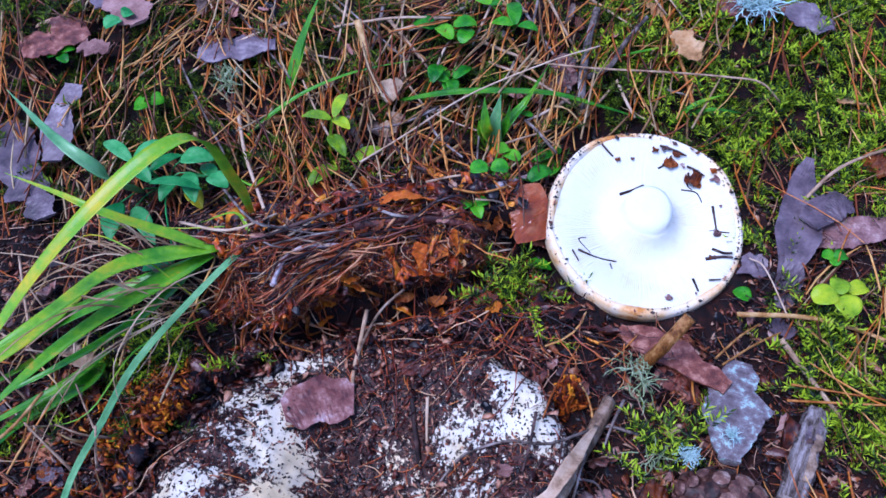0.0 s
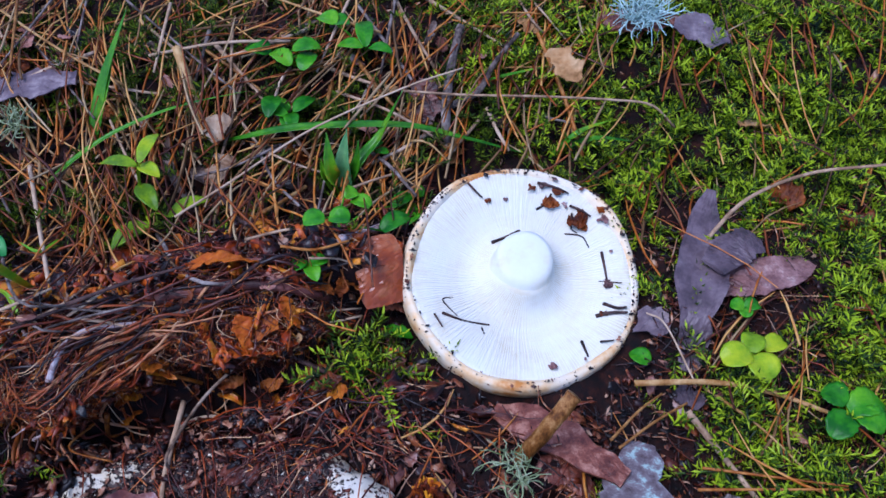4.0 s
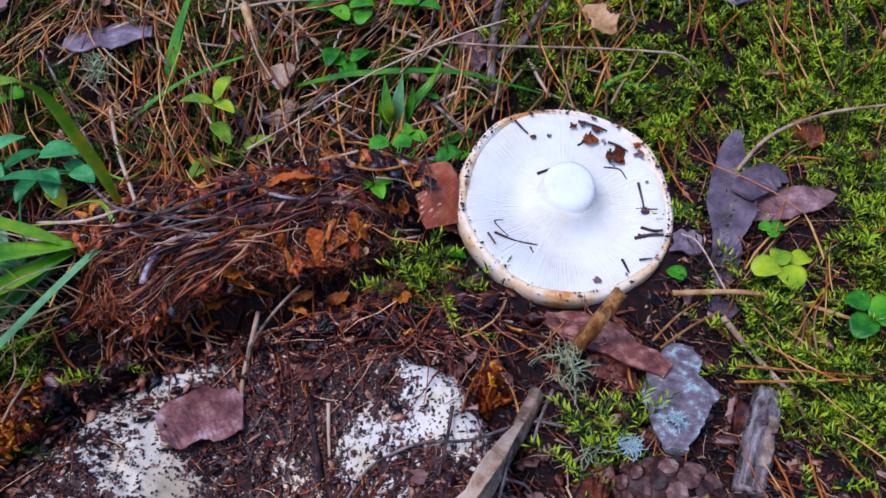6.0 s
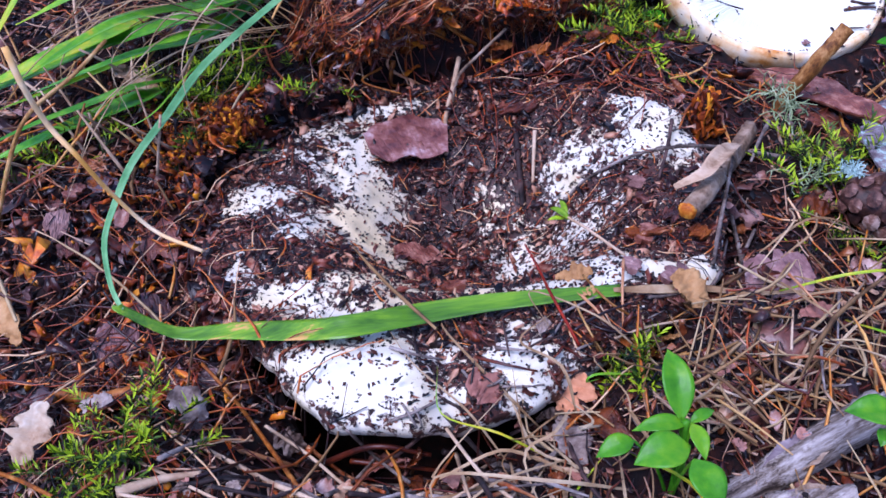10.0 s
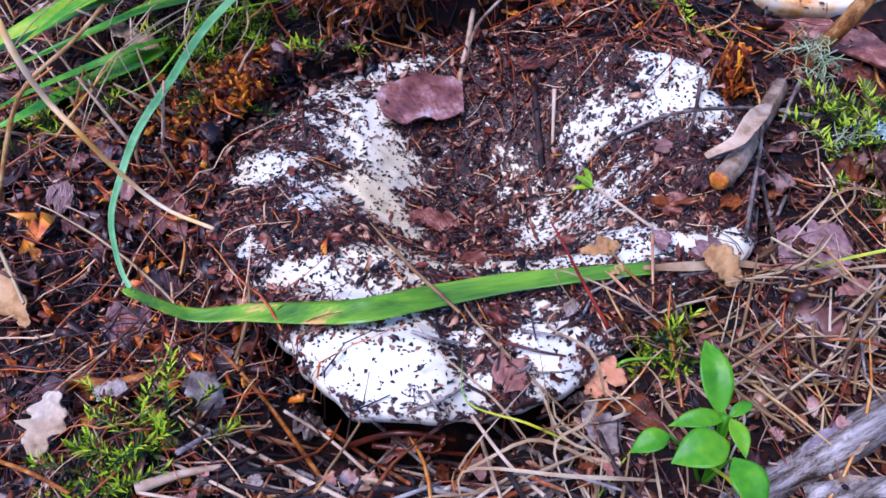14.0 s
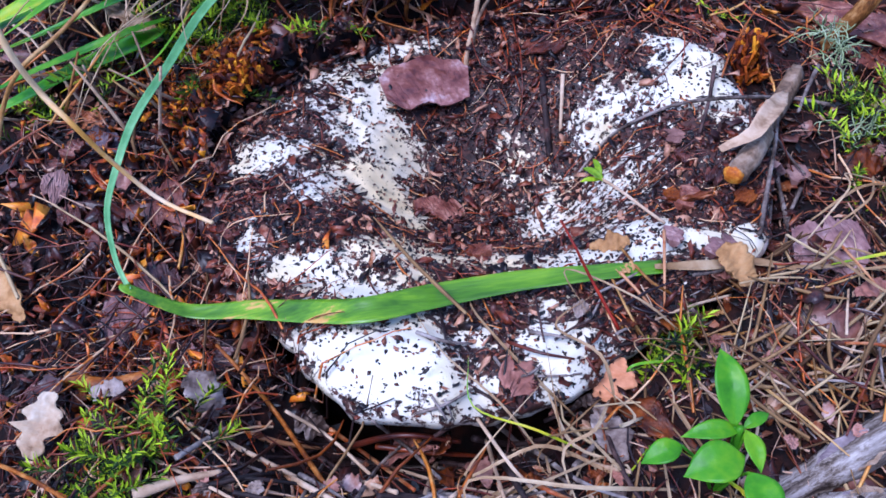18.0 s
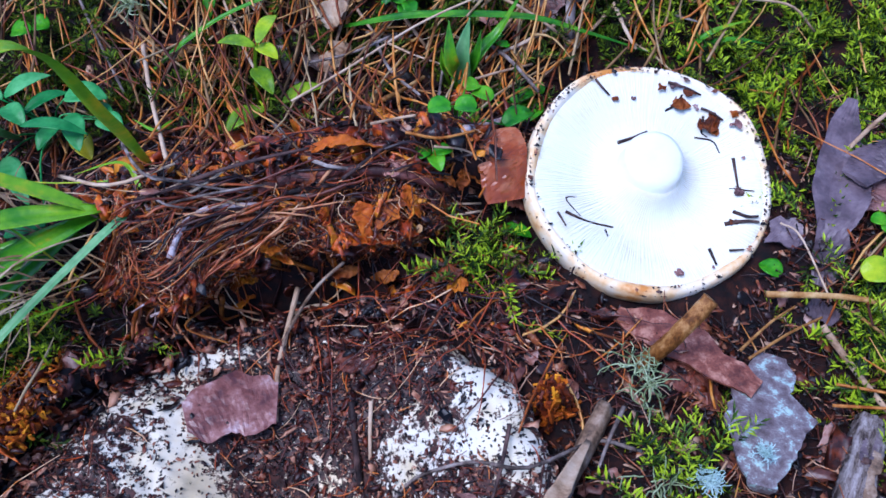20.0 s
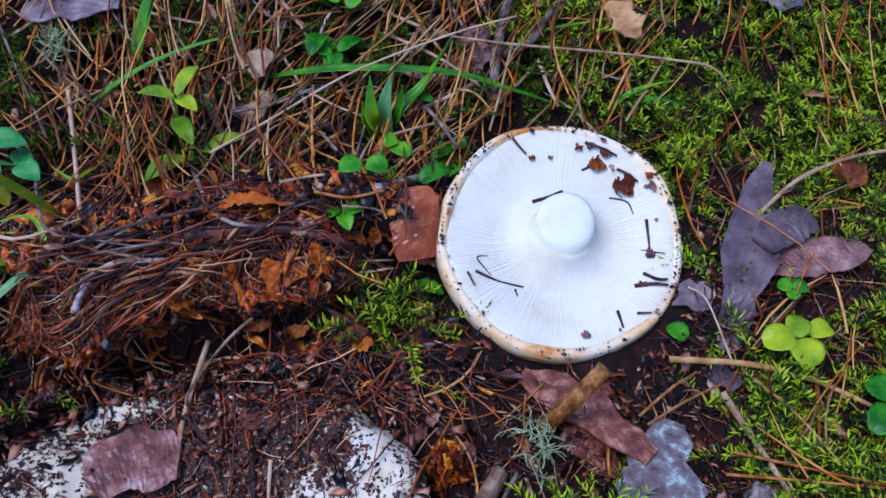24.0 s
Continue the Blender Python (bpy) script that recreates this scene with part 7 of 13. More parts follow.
stick("twig", "grey-brown dead twig in matted litter", [(-0.0880, 0.0537, -0.0193), (-0.0758, 0.0470, -0.0245), (-0.0615, 0.0284, 0.0051)], 0.0007, 0.0005, TWIG)
stick("twig", "grey-brown dead twig in matted litter", [(-0.0710, 0.0454, -0.0314), (-0.0526, 0.0324, -0.0026), (-0.0377, 0.0257, 0.0103)], 0.0005, 0.0004, STICK_PALE)
stick("twig", "grey-brown dead twig in matted litter", [(-0.0352, 0.0276, 0.0152), (-0.0298, 0.0263, 0.0156), (-0.0246, 0.0215, 0.0158)], 0.0006, 0.0005, STICK_GREY)
stick("twig", "grey-brown dead twig in matted litter", [(-0.1221, 0.0347, 0.0079), (-0.1168, 0.0366, 0.0053), (-0.1127, 0.0402, -0.0017)], 0.0008, 0.0005, STICK_DARK)
stick("twig", "grey-brown dead twig in matted litter", [(-0.1254, 0.0410, 0.0052), (-0.1159, 0.0337, 0.0081), (-0.1075, 0.0276, 0.0088)], 0.0006, 0.0006, TWIG)
stick("twig", "grey-brown dead twig in matted litter", [(-0.1251, 0.0329, 0.0107), (-0.1127, 0.0275, 0.0105), (-0.0998, 0.0208, 0.0139)], 0.0005, 0.0004, STICK_PALE)
stick("twig", "grey-brown dead twig in matted litter", [(-0.0926, 0.0097, 0.0137), (-0.0881, 0.0223, 0.0119), (-0.0887, 0.0468, -0.0253)], 0.0008, 0.0005, STICK_GREY)
stick("twig", "grey-brown dead twig in matted litter", [(-0.0749, 0.0422, -0.0260), (-0.0615, 0.0458, -0.0101), (-0.0492, 0.0469, 0.0012)], 0.0006, 0.0006, STICK_DARK)
stick("twig", "grey-brown dead twig in matted litter", [(-0.0442, 0.0197, 0.0135), (-0.0353, 0.0188, 0.0154), (-0.0260, 0.0212, 0.0127)], 0.0008, 0.0003, TWIG)
stick("twig", "grey-brown dead twig in matted litter", [(-0.0986, 0.0539, -0.0075), (-0.0877, 0.0504, -0.0168), (-0.0744, 0.0377, -0.0111)], 0.0005, 0.0005, STICK_PALE)
stick("twig", "grey-brown dead twig in matted litter", [(-0.0316, 0.0477, -0.0238), (-0.0223, 0.0276, 0.0158), (-0.0109, 0.0230, 0.0169)], 0.0008, 0.0003, STICK_GREY)
stick("twig", "grey-brown dead twig in matted litter", [(-0.1123, 0.0295, 0.0095), (-0.0985, 0.0288, 0.0095), (-0.0858, 0.0295, 0.0032)], 0.0007, 0.0004, STICK_DARK)
stick("twig", "grey-brown dead twig in matted litter", [(-0.1137, 0.0153, 0.0167), (-0.1077, 0.0171, 0.0164), (-0.1017, 0.0190, 0.0159)], 0.0008, 0.0003, TWIG)
stick("twig", "grey-brown dead twig in matted litter", [(-0.1243, 0.0204, 0.0185), (-0.1100, 0.0177, 0.0192), (-0.0959, 0.0135, 0.0190)], 0.0004, 0.0005, STICK_PALE)
stick("twig", "grey-brown dead twig in matted litter", [(-0.1189, 0.0326, 0.0131), (-0.1143, 0.0404, 0.0059), (-0.1098, 0.0492, -0.0043)], 0.0008, 0.0006, STICK_GREY)
stick("twig", "grey-brown dead twig in matted litter", [(-0.0149, 0.0518, -0.0133), (-0.0116, 0.0284, 0.0162), (-0.0049, 0.0177, 0.0176)], 0.0007, 0.0005, STICK_DARK)
stick("dry_stalk", "dry brown stalk in matted grass", [(0.0003, 0.0733, 0.0088), (0.0110, 0.0782, -0.0060), (0.0199, 0.0809, -0.0100)], 0.0005, 0.0004, STICK_GREY)
stick("dry_stalk", "dry brown stalk in matted grass", [(0.0420, 0.0547, 0.0157), (0.0444, 0.0536, 0.0195), (0.0496, 0.0588, 0.0193)], 0.0004, 0.0002, TWIG)
stick("dry_stalk", "dry brown stalk in matted grass", [(0.0375, 0.0817, 0.0082), (0.0465, 0.0828, 0.0142), (0.0600, 0.0894, 0.0103)], 0.0003, 0.0003, STICK_STRAW)
stick("dry_stalk", "dry brown stalk in matted grass", [(-0.0032, 0.0814, 0.0157), (-0.0006, 0.0772, 0.0135), (0.0027, 0.0731, 0.0074)], 0.0002, 0.0002, STICK_PALE)
stick("dry_stalk", "dry brown stalk in matted grass", [(0.0523, 0.0579, 0.0124), (0.0577, 0.0573, 0.0136), (0.0666, 0.0611, 0.0089)], 0.0004, 0.0003, STICK_GREY)
stick("dry_stalk", "dry brown stalk in matted grass", [(0.0141, 0.0577, -0.0014), (0.0236, 0.0541, 0.0075), (0.0361, 0.0575, 0.0073)], 0.0003, 0.0003, TWIG)
stick("dry_stalk", "dry brown stalk in matted grass", [(-0.0074, 0.0769, 0.0140), (-0.0038, 0.0698, 0.0095), (0.0035, 0.0718, -0.0115)], 0.0004, 0.0003, STICK_STRAW)
stick("dry_stalk", "dry brown stalk in matted grass", [(0.0312, 0.0868, -0.0014), (0.0359, 0.0897, 0.0048), (0.0432, 0.0962, 0.0036)], 0.0005, 0.0002, STICK_PALE)
stick("dry_stalk", "dry brown stalk in matted grass", [(0.0367, 0.0617, 0.0051), (0.0398, 0.0558, 0.0108), (0.0454, 0.0545, 0.0110)], 0.0004, 0.0003, STICK_GREY)
stick("dry_stalk", "dry brown stalk in matted grass", [(-0.0079, 0.0865, 0.0137), (-0.0013, 0.0777, 0.0128), (0.0096, 0.0772, -0.0074)], 0.0005, 0.0002, TWIG)
stick("dry_stalk", "dry brown stalk in matted grass", [(-0.0104, 0.0873, 0.0117), (-0.0064, 0.0707, 0.0161), (0.0032, 0.0696, -0.0071)], 0.0004, 0.0002, STICK_STRAW)
stick("dry_stalk", "dry brown stalk in matted grass", [(0.0504, 0.0800, 0.0169), (0.0489, 0.0733, 0.0159), (0.0471, 0.0667, 0.0164)], 0.0003, 0.0004, STICK_PALE)
stick("dry_stalk", "dry brown stalk in matted grass", [(0.0486, 0.0771, 0.0107), (0.0529, 0.0755, 0.0143), (0.0585, 0.0739, 0.0140)], 0.0003, 0.0002, STICK_GREY)
stick("dry_stalk", "dry brown stalk in matted grass", [(0.0544, 0.0979, 0.0111), (0.0554, 0.0858, 0.0174), (0.0620, 0.0812, 0.0120)], 0.0005, 0.0002, TWIG)
stick("dry_stalk", "dry brown stalk in matted grass", [(0.0063, 0.0762, 0.0003), (0.0160, 0.0773, -0.0097), (0.0225, 0.0742, -0.0058)], 0.0004, 0.0004, STICK_STRAW)
stick("dry_stalk", "dry brown stalk in matted grass", [(0.0459, 0.0590, 0.0105), (0.0530, 0.0699, 0.0116), (0.0642, 0.0892, 0.0079)], 0.0005, 0.0004, STICK_PALE)
stick("dry_stalk", "dry brown stalk in matted grass", [(0.0356, 0.0627, 0.0026), (0.0347, 0.0475, 0.0082), (0.0354, 0.0402, 0.0126)], 0.0005, 0.0002, STICK_GREY)
stick("dry_stalk", "dry brown stalk in matted grass", [(0.0065, 0.1032, 0.0098), (0.0037, 0.0864, 0.0155), (0.0039, 0.0781, 0.0091)], 0.0005, 0.0003, TWIG)
stick("dry_stalk", "dry brown stalk in matted grass", [(0.0313, 0.0714, 0.0058), (0.0344, 0.0671, 0.0112), (0.0401, 0.0682, 0.0108)], 0.0004, 0.0003, STICK_STRAW)
stick("dry_stalk", "dry brown stalk in matted grass", [(0.0334, 0.0855, 0.0068), (0.0371, 0.0828, 0.0114), (0.0418, 0.0775, 0.0100)], 0.0003, 0.0002, STICK_PALE)
stick("dry_stalk", "dry brown stalk in matted grass", [(-0.0042, 0.0741, 0.0111), (0.0079, 0.0746, -0.0109), (0.0129, 0.0596, -0.0028)], 0.0004, 0.0004, STICK_GREY)
stick("dry_stalk", "dry brown stalk in matted grass", [(0.0379, 0.0552, 0.0087), (0.0381, 0.0477, 0.0129), (0.0409, 0.0466, 0.0130)], 0.0003, 0.0003, TWIG)
stick("dry_stalk", "dry brown stalk in matted grass", [(-0.0089, 0.0707, 0.0117), (0.0060, 0.0760, -0.0125), (0.0136, 0.0607, -0.0051)], 0.0005, 0.0003, STICK_STRAW)
stick("dry_stalk", "dry brown stalk in matted grass", [(0.0227, 0.0764, 0.0005), (0.0278, 0.0788, 0.0067), (0.0340, 0.0822, 0.0091)], 0.0003, 0.0003, STICK_PALE)
stick("dry_stalk", "dry brown stalk in matted grass", [(0.0377, 0.0545, 0.0156), (0.0419, 0.0527, 0.0189), (0.0458, 0.0505, 0.0220)], 0.0004, 0.0003, STICK_GREY)
stick("dry_stalk", "dry brown stalk in matted grass", [(0.0454, 0.0840, 0.0088), (0.0590, 0.0906, 0.0092), (0.0798, 0.1031, -0.0043)], 0.0002, 0.0004, TWIG)
stick("dry_stalk", "dry brown stalk in matted grass", [(0.0179, 0.0629, 0.0038), (0.0198, 0.0563, 0.0109), (0.0250, 0.0579, 0.0096)], 0.0003, 0.0003, STICK_STRAW)
stick("dry_stalk", "dry brown stalk in matted grass", [(0.0028, 0.0673, -0.0035), (0.0120, 0.0647, 0.0014), (0.0228, 0.0689, 0.0017)], 0.0004, 0.0002, STICK_PALE)
stick("dry_stalk", "dry brown stalk in matted grass", [(0.0258, 0.0676, 0.0002), (0.0333, 0.0644, 0.0073), (0.0417, 0.0624, 0.0106)], 0.0005, 0.0003, STICK_GREY)
stick("dry_stalk", "dry brown stalk in matted grass", [(-0.0099, 0.0799, 0.0118), (-0.0018, 0.0744, 0.0134), (0.0088, 0.0769, 0.0045)], 0.0004, 0.0003, TWIG)
stick("dry_stalk", "dry brown stalk in matted grass", [(0.0182, 0.0650, 0.0009), (0.0158, 0.0562, 0.0066), (0.0138, 0.0487, 0.0118)], 0.0005, 0.0003, STICK_STRAW)
stick("dry_stalk", "dry brown stalk in matted grass", [(0.0234, 0.0667, 0.0003), (0.0275, 0.0591, 0.0082), (0.0323, 0.0497, 0.0103)], 0.0003, 0.0002, STICK_PALE)
stick("dry_stalk", "dry brown stalk in matted grass", [(0.0271, 0.0824, -0.0057), (0.0288, 0.0683, -0.0004), (0.0306, 0.0560, 0.0039)], 0.0004, 0.0003, STICK_GREY)
stick("dry_stalk", "dry brown stalk in matted grass", [(0.0291, 0.0727, 0.0054), (0.0321, 0.0636, 0.0097), (0.0363, 0.0588, 0.0110)], 0.0005, 0.0003, TWIG)
stick("dry_stalk", "dry brown stalk in matted grass", [(0.0306, 0.0656, -0.0005), (0.0335, 0.0633, 0.0039), (0.0380, 0.0655, 0.0049)], 0.0003, 0.0002, STICK_STRAW)
stick("dry_stalk", "dry brown stalk in matted grass", [(0.0850, 0.1070, -0.0037), (0.0660, 0.0839, 0.0084), (0.0540, 0.0720, 0.0121)], 0.0004, 0.0002, STICK_PALE)
stick("dry_stalk", "dry brown stalk in matted grass", [(0.0146, 0.0817, -0.0067), (0.0181, 0.0758, -0.0020), (0.0223, 0.0730, 0.0008)], 0.0004, 0.0002, STICK_GREY)
stick("dry_stalk", "dry brown stalk in matted grass", [(0.0494, 0.0751, 0.0159), (0.0537, 0.0712, 0.0186), (0.0594, 0.0681, 0.0175)], 0.0003, 0.0002, TWIG)
stick("dry_stalk", "dry brown stalk in matted grass", [(0.0212, 0.0902, 0.0080), (0.0280, 0.0831, -0.0031), (0.0302, 0.0663, -0.0016)], 0.0005, 0.0002, STICK_STRAW)
stick("dry_stalk", "dry brown stalk in matted grass", [(0.0523, 0.0554, 0.0163), (0.0522, 0.0487, 0.0203), (0.0551, 0.0454, 0.0182)], 0.0004, 0.0002, STICK_PALE)
stick("dry_stalk", "dry brown stalk in matted grass", [(0.0504, 0.0834, 0.0082), (0.0483, 0.0769, 0.0090), (0.0457, 0.0654, 0.0082)], 0.0002, 0.0004, STICK_GREY)
stick("dry_stalk", "dry brown stalk in matted grass", [(-0.0062, 0.0743, 0.0140), (0.0039, 0.0767, 0.0078), (0.0166, 0.0840, -0.0063)], 0.0003, 0.0004, TWIG)
stick("dry_stalk", "dry brown stalk in matted grass", [(0.0167, 0.0549, 0.0081), (0.0152, 0.0462, 0.0178), (0.0169, 0.0416, 0.0159)], 0.0004, 0.0003, STICK_STRAW)
stick("dry_stalk", "dry brown stalk in matted grass", [(-0.0032, 0.0719, 0.0097), (0.0100, 0.0788, 0.0081), (0.0246, 0.0866, 0.0022)], 0.0004, 0.0004, STICK_PALE)
stick("dry_stalk", "dry brown stalk in matted grass", [(0.0027, 0.0638, -0.0036), (0.0026, 0.0506, 0.0057), (0.0051, 0.0466, 0.0055)], 0.0004, 0.0002, STICK_GREY)
stick("dry_stalk", "dry brown stalk in matted grass", [(-0.0110, 0.0727, 0.0156), (-0.0024, 0.0791, 0.0151), (0.0064, 0.0838, 0.0139)], 0.0005, 0.0003, TWIG)
stick("dry_stalk", "dry brown stalk in matted grass", [(0.0187, 0.0858, 0.0017), (0.0280, 0.0881, 0.0081), (0.0371, 0.0887, 0.0131)], 0.0003, 0.0003, STICK_STRAW)
stick("dry_stalk", "dry brown stalk in matted grass", [(0.0181, 0.0640, 0.0003), (0.0268, 0.0636, 0.0075), (0.0352, 0.0572, 0.0104)], 0.0004, 0.0002, STICK_PALE)
stick("dry_stalk", "dry brown stalk in matted grass", [(0.0111, 0.0850, 0.0150), (0.0189, 0.0879, 0.0125), (0.0276, 0.0936, 0.0084)], 0.0005, 0.0003, STICK_GREY)
stick("dry_stalk", "dry brown stalk in matted grass", [(0.0352, 0.0683, 0.0131), (0.0401, 0.0558, 0.0184), (0.0458, 0.0490, 0.0226)], 0.0005, 0.0003, TWIG)
stick("dry_stalk", "dry brown stalk in matted grass", [(0.0169, 0.0776, -0.0046), (0.0224, 0.0734, 0.0033), (0.0287, 0.0719, 0.0072)], 0.0005, 0.0004, STICK_STRAW)
stick("dry_stalk", "dry brown stalk in matted grass", [(0.0379, 0.0589, 0.0097), (0.0465, 0.0581, 0.0156), (0.0571, 0.0614, 0.0172)], 0.0005, 0.0002, STICK_PALE)
stick("dry_stalk", "dry brown stalk in matted grass", [(-0.0105, 0.0678, 0.0133), (0.0033, 0.0775, 0.0084), (0.0173, 0.0867, 0.0062)], 0.0004, 0.0002, STICK_GREY)
stick("dry_stalk", "dry brown stalk in matted grass", [(0.0540, 0.0615, 0.0168), (0.0459, 0.0495, 0.0202), (0.0399, 0.0386, 0.0190)], 0.0003, 0.0003, TWIG)
stick("dry_stalk", "dry brown stalk in matted grass", [(0.0006, 0.0726, 0.0084), (0.0115, 0.0773, -0.0133), (0.0152, 0.0644, -0.0061)], 0.0004, 0.0003, STICK_STRAW)
stick("dry_stalk", "dry brown stalk in matted grass", [(0.0427, 0.0822, 0.0148), (0.0374, 0.0763, 0.0128), (0.0322, 0.0693, 0.0100)], 0.0003, 0.0003, STICK_PALE)
stick("dry_stalk", "dry brown stalk in matted grass", [(0.0089, 0.0452, 0.0030), (0.0194, 0.0527, 0.0044), (0.0324, 0.0634, 0.0002)], 0.0003, 0.0003, STICK_GREY)
stick("dry_stalk", "dry brown stalk in matted grass", [(0.0322, 0.0884, 0.0018), (0.0376, 0.0751, 0.0052), (0.0426, 0.0634, 0.0086)], 0.0004, 0.0003, TWIG)
stick("dry_stalk", "dry brown stalk in matted grass", [(0.0452, 0.0719, 0.0066), (0.0505, 0.0716, 0.0099), (0.0570, 0.0740, 0.0113)], 0.0004, 0.0003, STICK_STRAW)
stick("dry_stalk", "dry brown stalk in matted grass", [(0.0086, 0.0563, 0.0043), (0.0147, 0.0449, 0.0177), (0.0261, 0.0452, 0.0131)], 0.0005, 0.0002, STICK_PALE)
stick("dry_stalk", "dry brown stalk in matted grass", [(-0.0150, 0.0802, 0.0123), (-0.0045, 0.0857, 0.0134), (0.0074, 0.0950, 0.0098)], 0.0004, 0.0004, STICK_GREY)
stick("dry_stalk", "dry brown stalk in matted grass", [(0.0355, 0.0914, 0.0103), (0.0344, 0.0812, 0.0104), (0.0335, 0.0700, 0.0095)], 0.0004, 0.0002, TWIG)
stick("dry_stalk", "dry brown stalk in matted grass", [(-0.0060, 0.0982, 0.0083), (-0.0011, 0.0834, 0.0156), (0.0068, 0.0812, 0.0104)], 0.0004, 0.0004, STICK_STRAW)
stick("dry_stalk", "dry brown stalk in matted grass", [(0.0217, 0.0645, 0.0050), (0.0267, 0.0554, 0.0140), (0.0341, 0.0515, 0.0147)], 0.0005, 0.0003, STICK_PALE)
stick("dry_stalk", "dry brown stalk in matted grass", [(0.0704, 0.0947, 0.0061), (0.0653, 0.0811, 0.0102), (0.0597, 0.0644, 0.0139)], 0.0005, 0.0002, STICK_GREY)
stick("dry_stalk", "dry brown stalk in matted grass", [(0.0363, 0.0832, 0.0063), (0.0427, 0.0695, 0.0115), (0.0500, 0.0605, 0.0143)], 0.0005, 0.0004, TWIG)
stick("dry_stalk", "dry brown stalk in matted grass", [(0.0421, 0.0615, 0.0096), (0.0416, 0.0499, 0.0137), (0.0421, 0.0413, 0.0162)], 0.0004, 0.0002, STICK_STRAW)
stick("dry_stalk", "dry brown stalk in matted grass", [(0.0340, 0.0666, 0.0045), (0.0430, 0.0671, 0.0106), (0.0523, 0.0639, 0.0123)], 0.0004, 0.0003, STICK_PALE)
stick("dry_stalk", "dry brown stalk in matted grass", [(0.0566, 0.0696, 0.0136), (0.0522, 0.0574, 0.0196), (0.0523, 0.0524, 0.0177)], 0.0004, 0.0003, STICK_GREY)
stick("dry_stalk", "dry brown stalk in matted grass", [(0.0473, 0.0655, 0.0142), (0.0526, 0.0633, 0.0182), (0.0618, 0.0640, 0.0133)], 0.0004, 0.0004, TWIG)
dry_leaf("rust-brown curled leaf scrap on the bank", (-0.0051, 0.2675, 0.0165), (0.0006, 0.2666, 0.0075), 0.0076, LEAF_RUST, lobes=1, curl=11.9)
dry_leaf("rust-brown curled leaf scrap on the bank", (-0.0712, 0.2413, -0.0180), (-0.0636, 0.2452, -0.0149), 0.0083, LEAF_OCHRE, lobes=2, curl=16.2)
dry_leaf("rust-brown curled leaf scrap on the bank", (-0.0064, 0.2466, -0.0170), (-0.0181, 0.2507, -0.0259), 0.0061, LEAF_RUST, lobes=1, curl=13.0)
dry_leaf("rust-brown curled leaf scrap on the bank", (-0.0291, 0.2583, -0.0000), (-0.0213, 0.2609, 0.0002), 0.0056, LEAF_RUST, lobes=2, curl=16.3)
dry_leaf("rust-brown curled leaf scrap on the bank", (-0.0899, 0.2375, -0.0108), (-0.0893, 0.2412, -0.0072), 0.0054, LEAF_OCHRE, lobes=1, curl=11.0)
dry_leaf("rust-brown curled leaf scrap on the bank", (-0.0764, 0.2485, 0.0049), (-0.0708, 0.2504, 0.0074), 0.0090, LEAF_RUST, lobes=2, curl=13.1)
dry_leaf("rust-brown curled leaf scrap on the bank", (0.0188, 0.2642, -0.0092), (0.0059, 0.2596, -0.0083), 0.0050, LEAF_RUST, lobes=1, curl=15.3)
dry_leaf("rust-brown curled leaf scrap on the bank", (0.0244, 0.2790, 0.0085), (0.0343, 0.2790, 0.0021), 0.0097, LEAF_OCHRE, lobes=2, curl=12.5)
dry_leaf("rust-brown curled leaf scrap on the bank", (0.0281, 0.2744, -0.0038), (0.0297, 0.2791, 0.0010), 0.0049, LEAF_RUST, lobes=1, curl=20.9)
dry_leaf("rust-brown curled leaf scrap on the bank", (0.0052, 0.2641, -0.0022), (-0.0055, 0.2594, -0.0069), 0.0048, LEAF_RUST, lobes=2, curl=17.4)
dry_leaf("rust-brown curled leaf scrap on the bank", (0.0179, 0.2725, 0.0016), (0.0191, 0.2783, 0.0086), 0.0058, LEAF_OCHRE, lobes=1, curl=8.8)
dry_leaf("rust-brown curled leaf scrap on the bank", (0.0186, 0.2766, 0.0085), (0.0268, 0.2778, -0.0019), 0.0074, LEAF_RUST, lobes=2, curl=9.3)
dry_leaf("rust-brown curled leaf scrap on the bank", (-0.0401, 0.2487, -0.0188), (-0.0434, 0.2472, -0.0251), 0.0056, LEAF_RUST, lobes=1, curl=21.9)
dry_leaf("rust-brown curled leaf scrap on the bank", (0.0065, 0.2694, 0.0126), (0.0160, 0.2708, 0.0063), 0.0056, LEAF_OCHRE, lobes=2, curl=14.0)
dry_leaf("rust-brown curled leaf scrap on the bank", (-0.0376, 0.2583, 0.0063), (-0.0417, 0.2593, 0.0144), 0.0051, LEAF_RUST, lobes=1, curl=16.4)
dry_leaf("rust-brown curled leaf scrap on the bank", (-0.0024, 0.2636, 0.0035), (0.0044, 0.2639, 0.0017), 0.0086, LEAF_RUST, lobes=2, curl=8.3)
dry_leaf("rust-brown curled leaf scrap on the bank", (-0.0611, 0.2442, -0.0173), (-0.0699, 0.2431, -0.0122), 0.0061, LEAF_OCHRE, lobes=1, curl=18.1)
dry_leaf("rust-brown curled leaf scrap on the bank", (-0.0006, 0.2495, -0.0200), (0.0107, 0.2524, -0.0168), 0.0058, LEAF_RUST, lobes=2, curl=16.9)
dry_leaf("rust-brown curled leaf scrap on the bank", (-0.0300, 0.2512, -0.0212), (-0.0297, 0.2488, -0.0268), 0.0072, LEAF_RUST, lobes=1, curl=16.6)
dry_leaf("rust-brown curled leaf scrap on the bank", (-0.0627, 0.2504, -0.0012), (-0.0673, 0.2500, 0.0062), 0.0069, LEAF_OCHRE, lobes=2, curl=9.1)
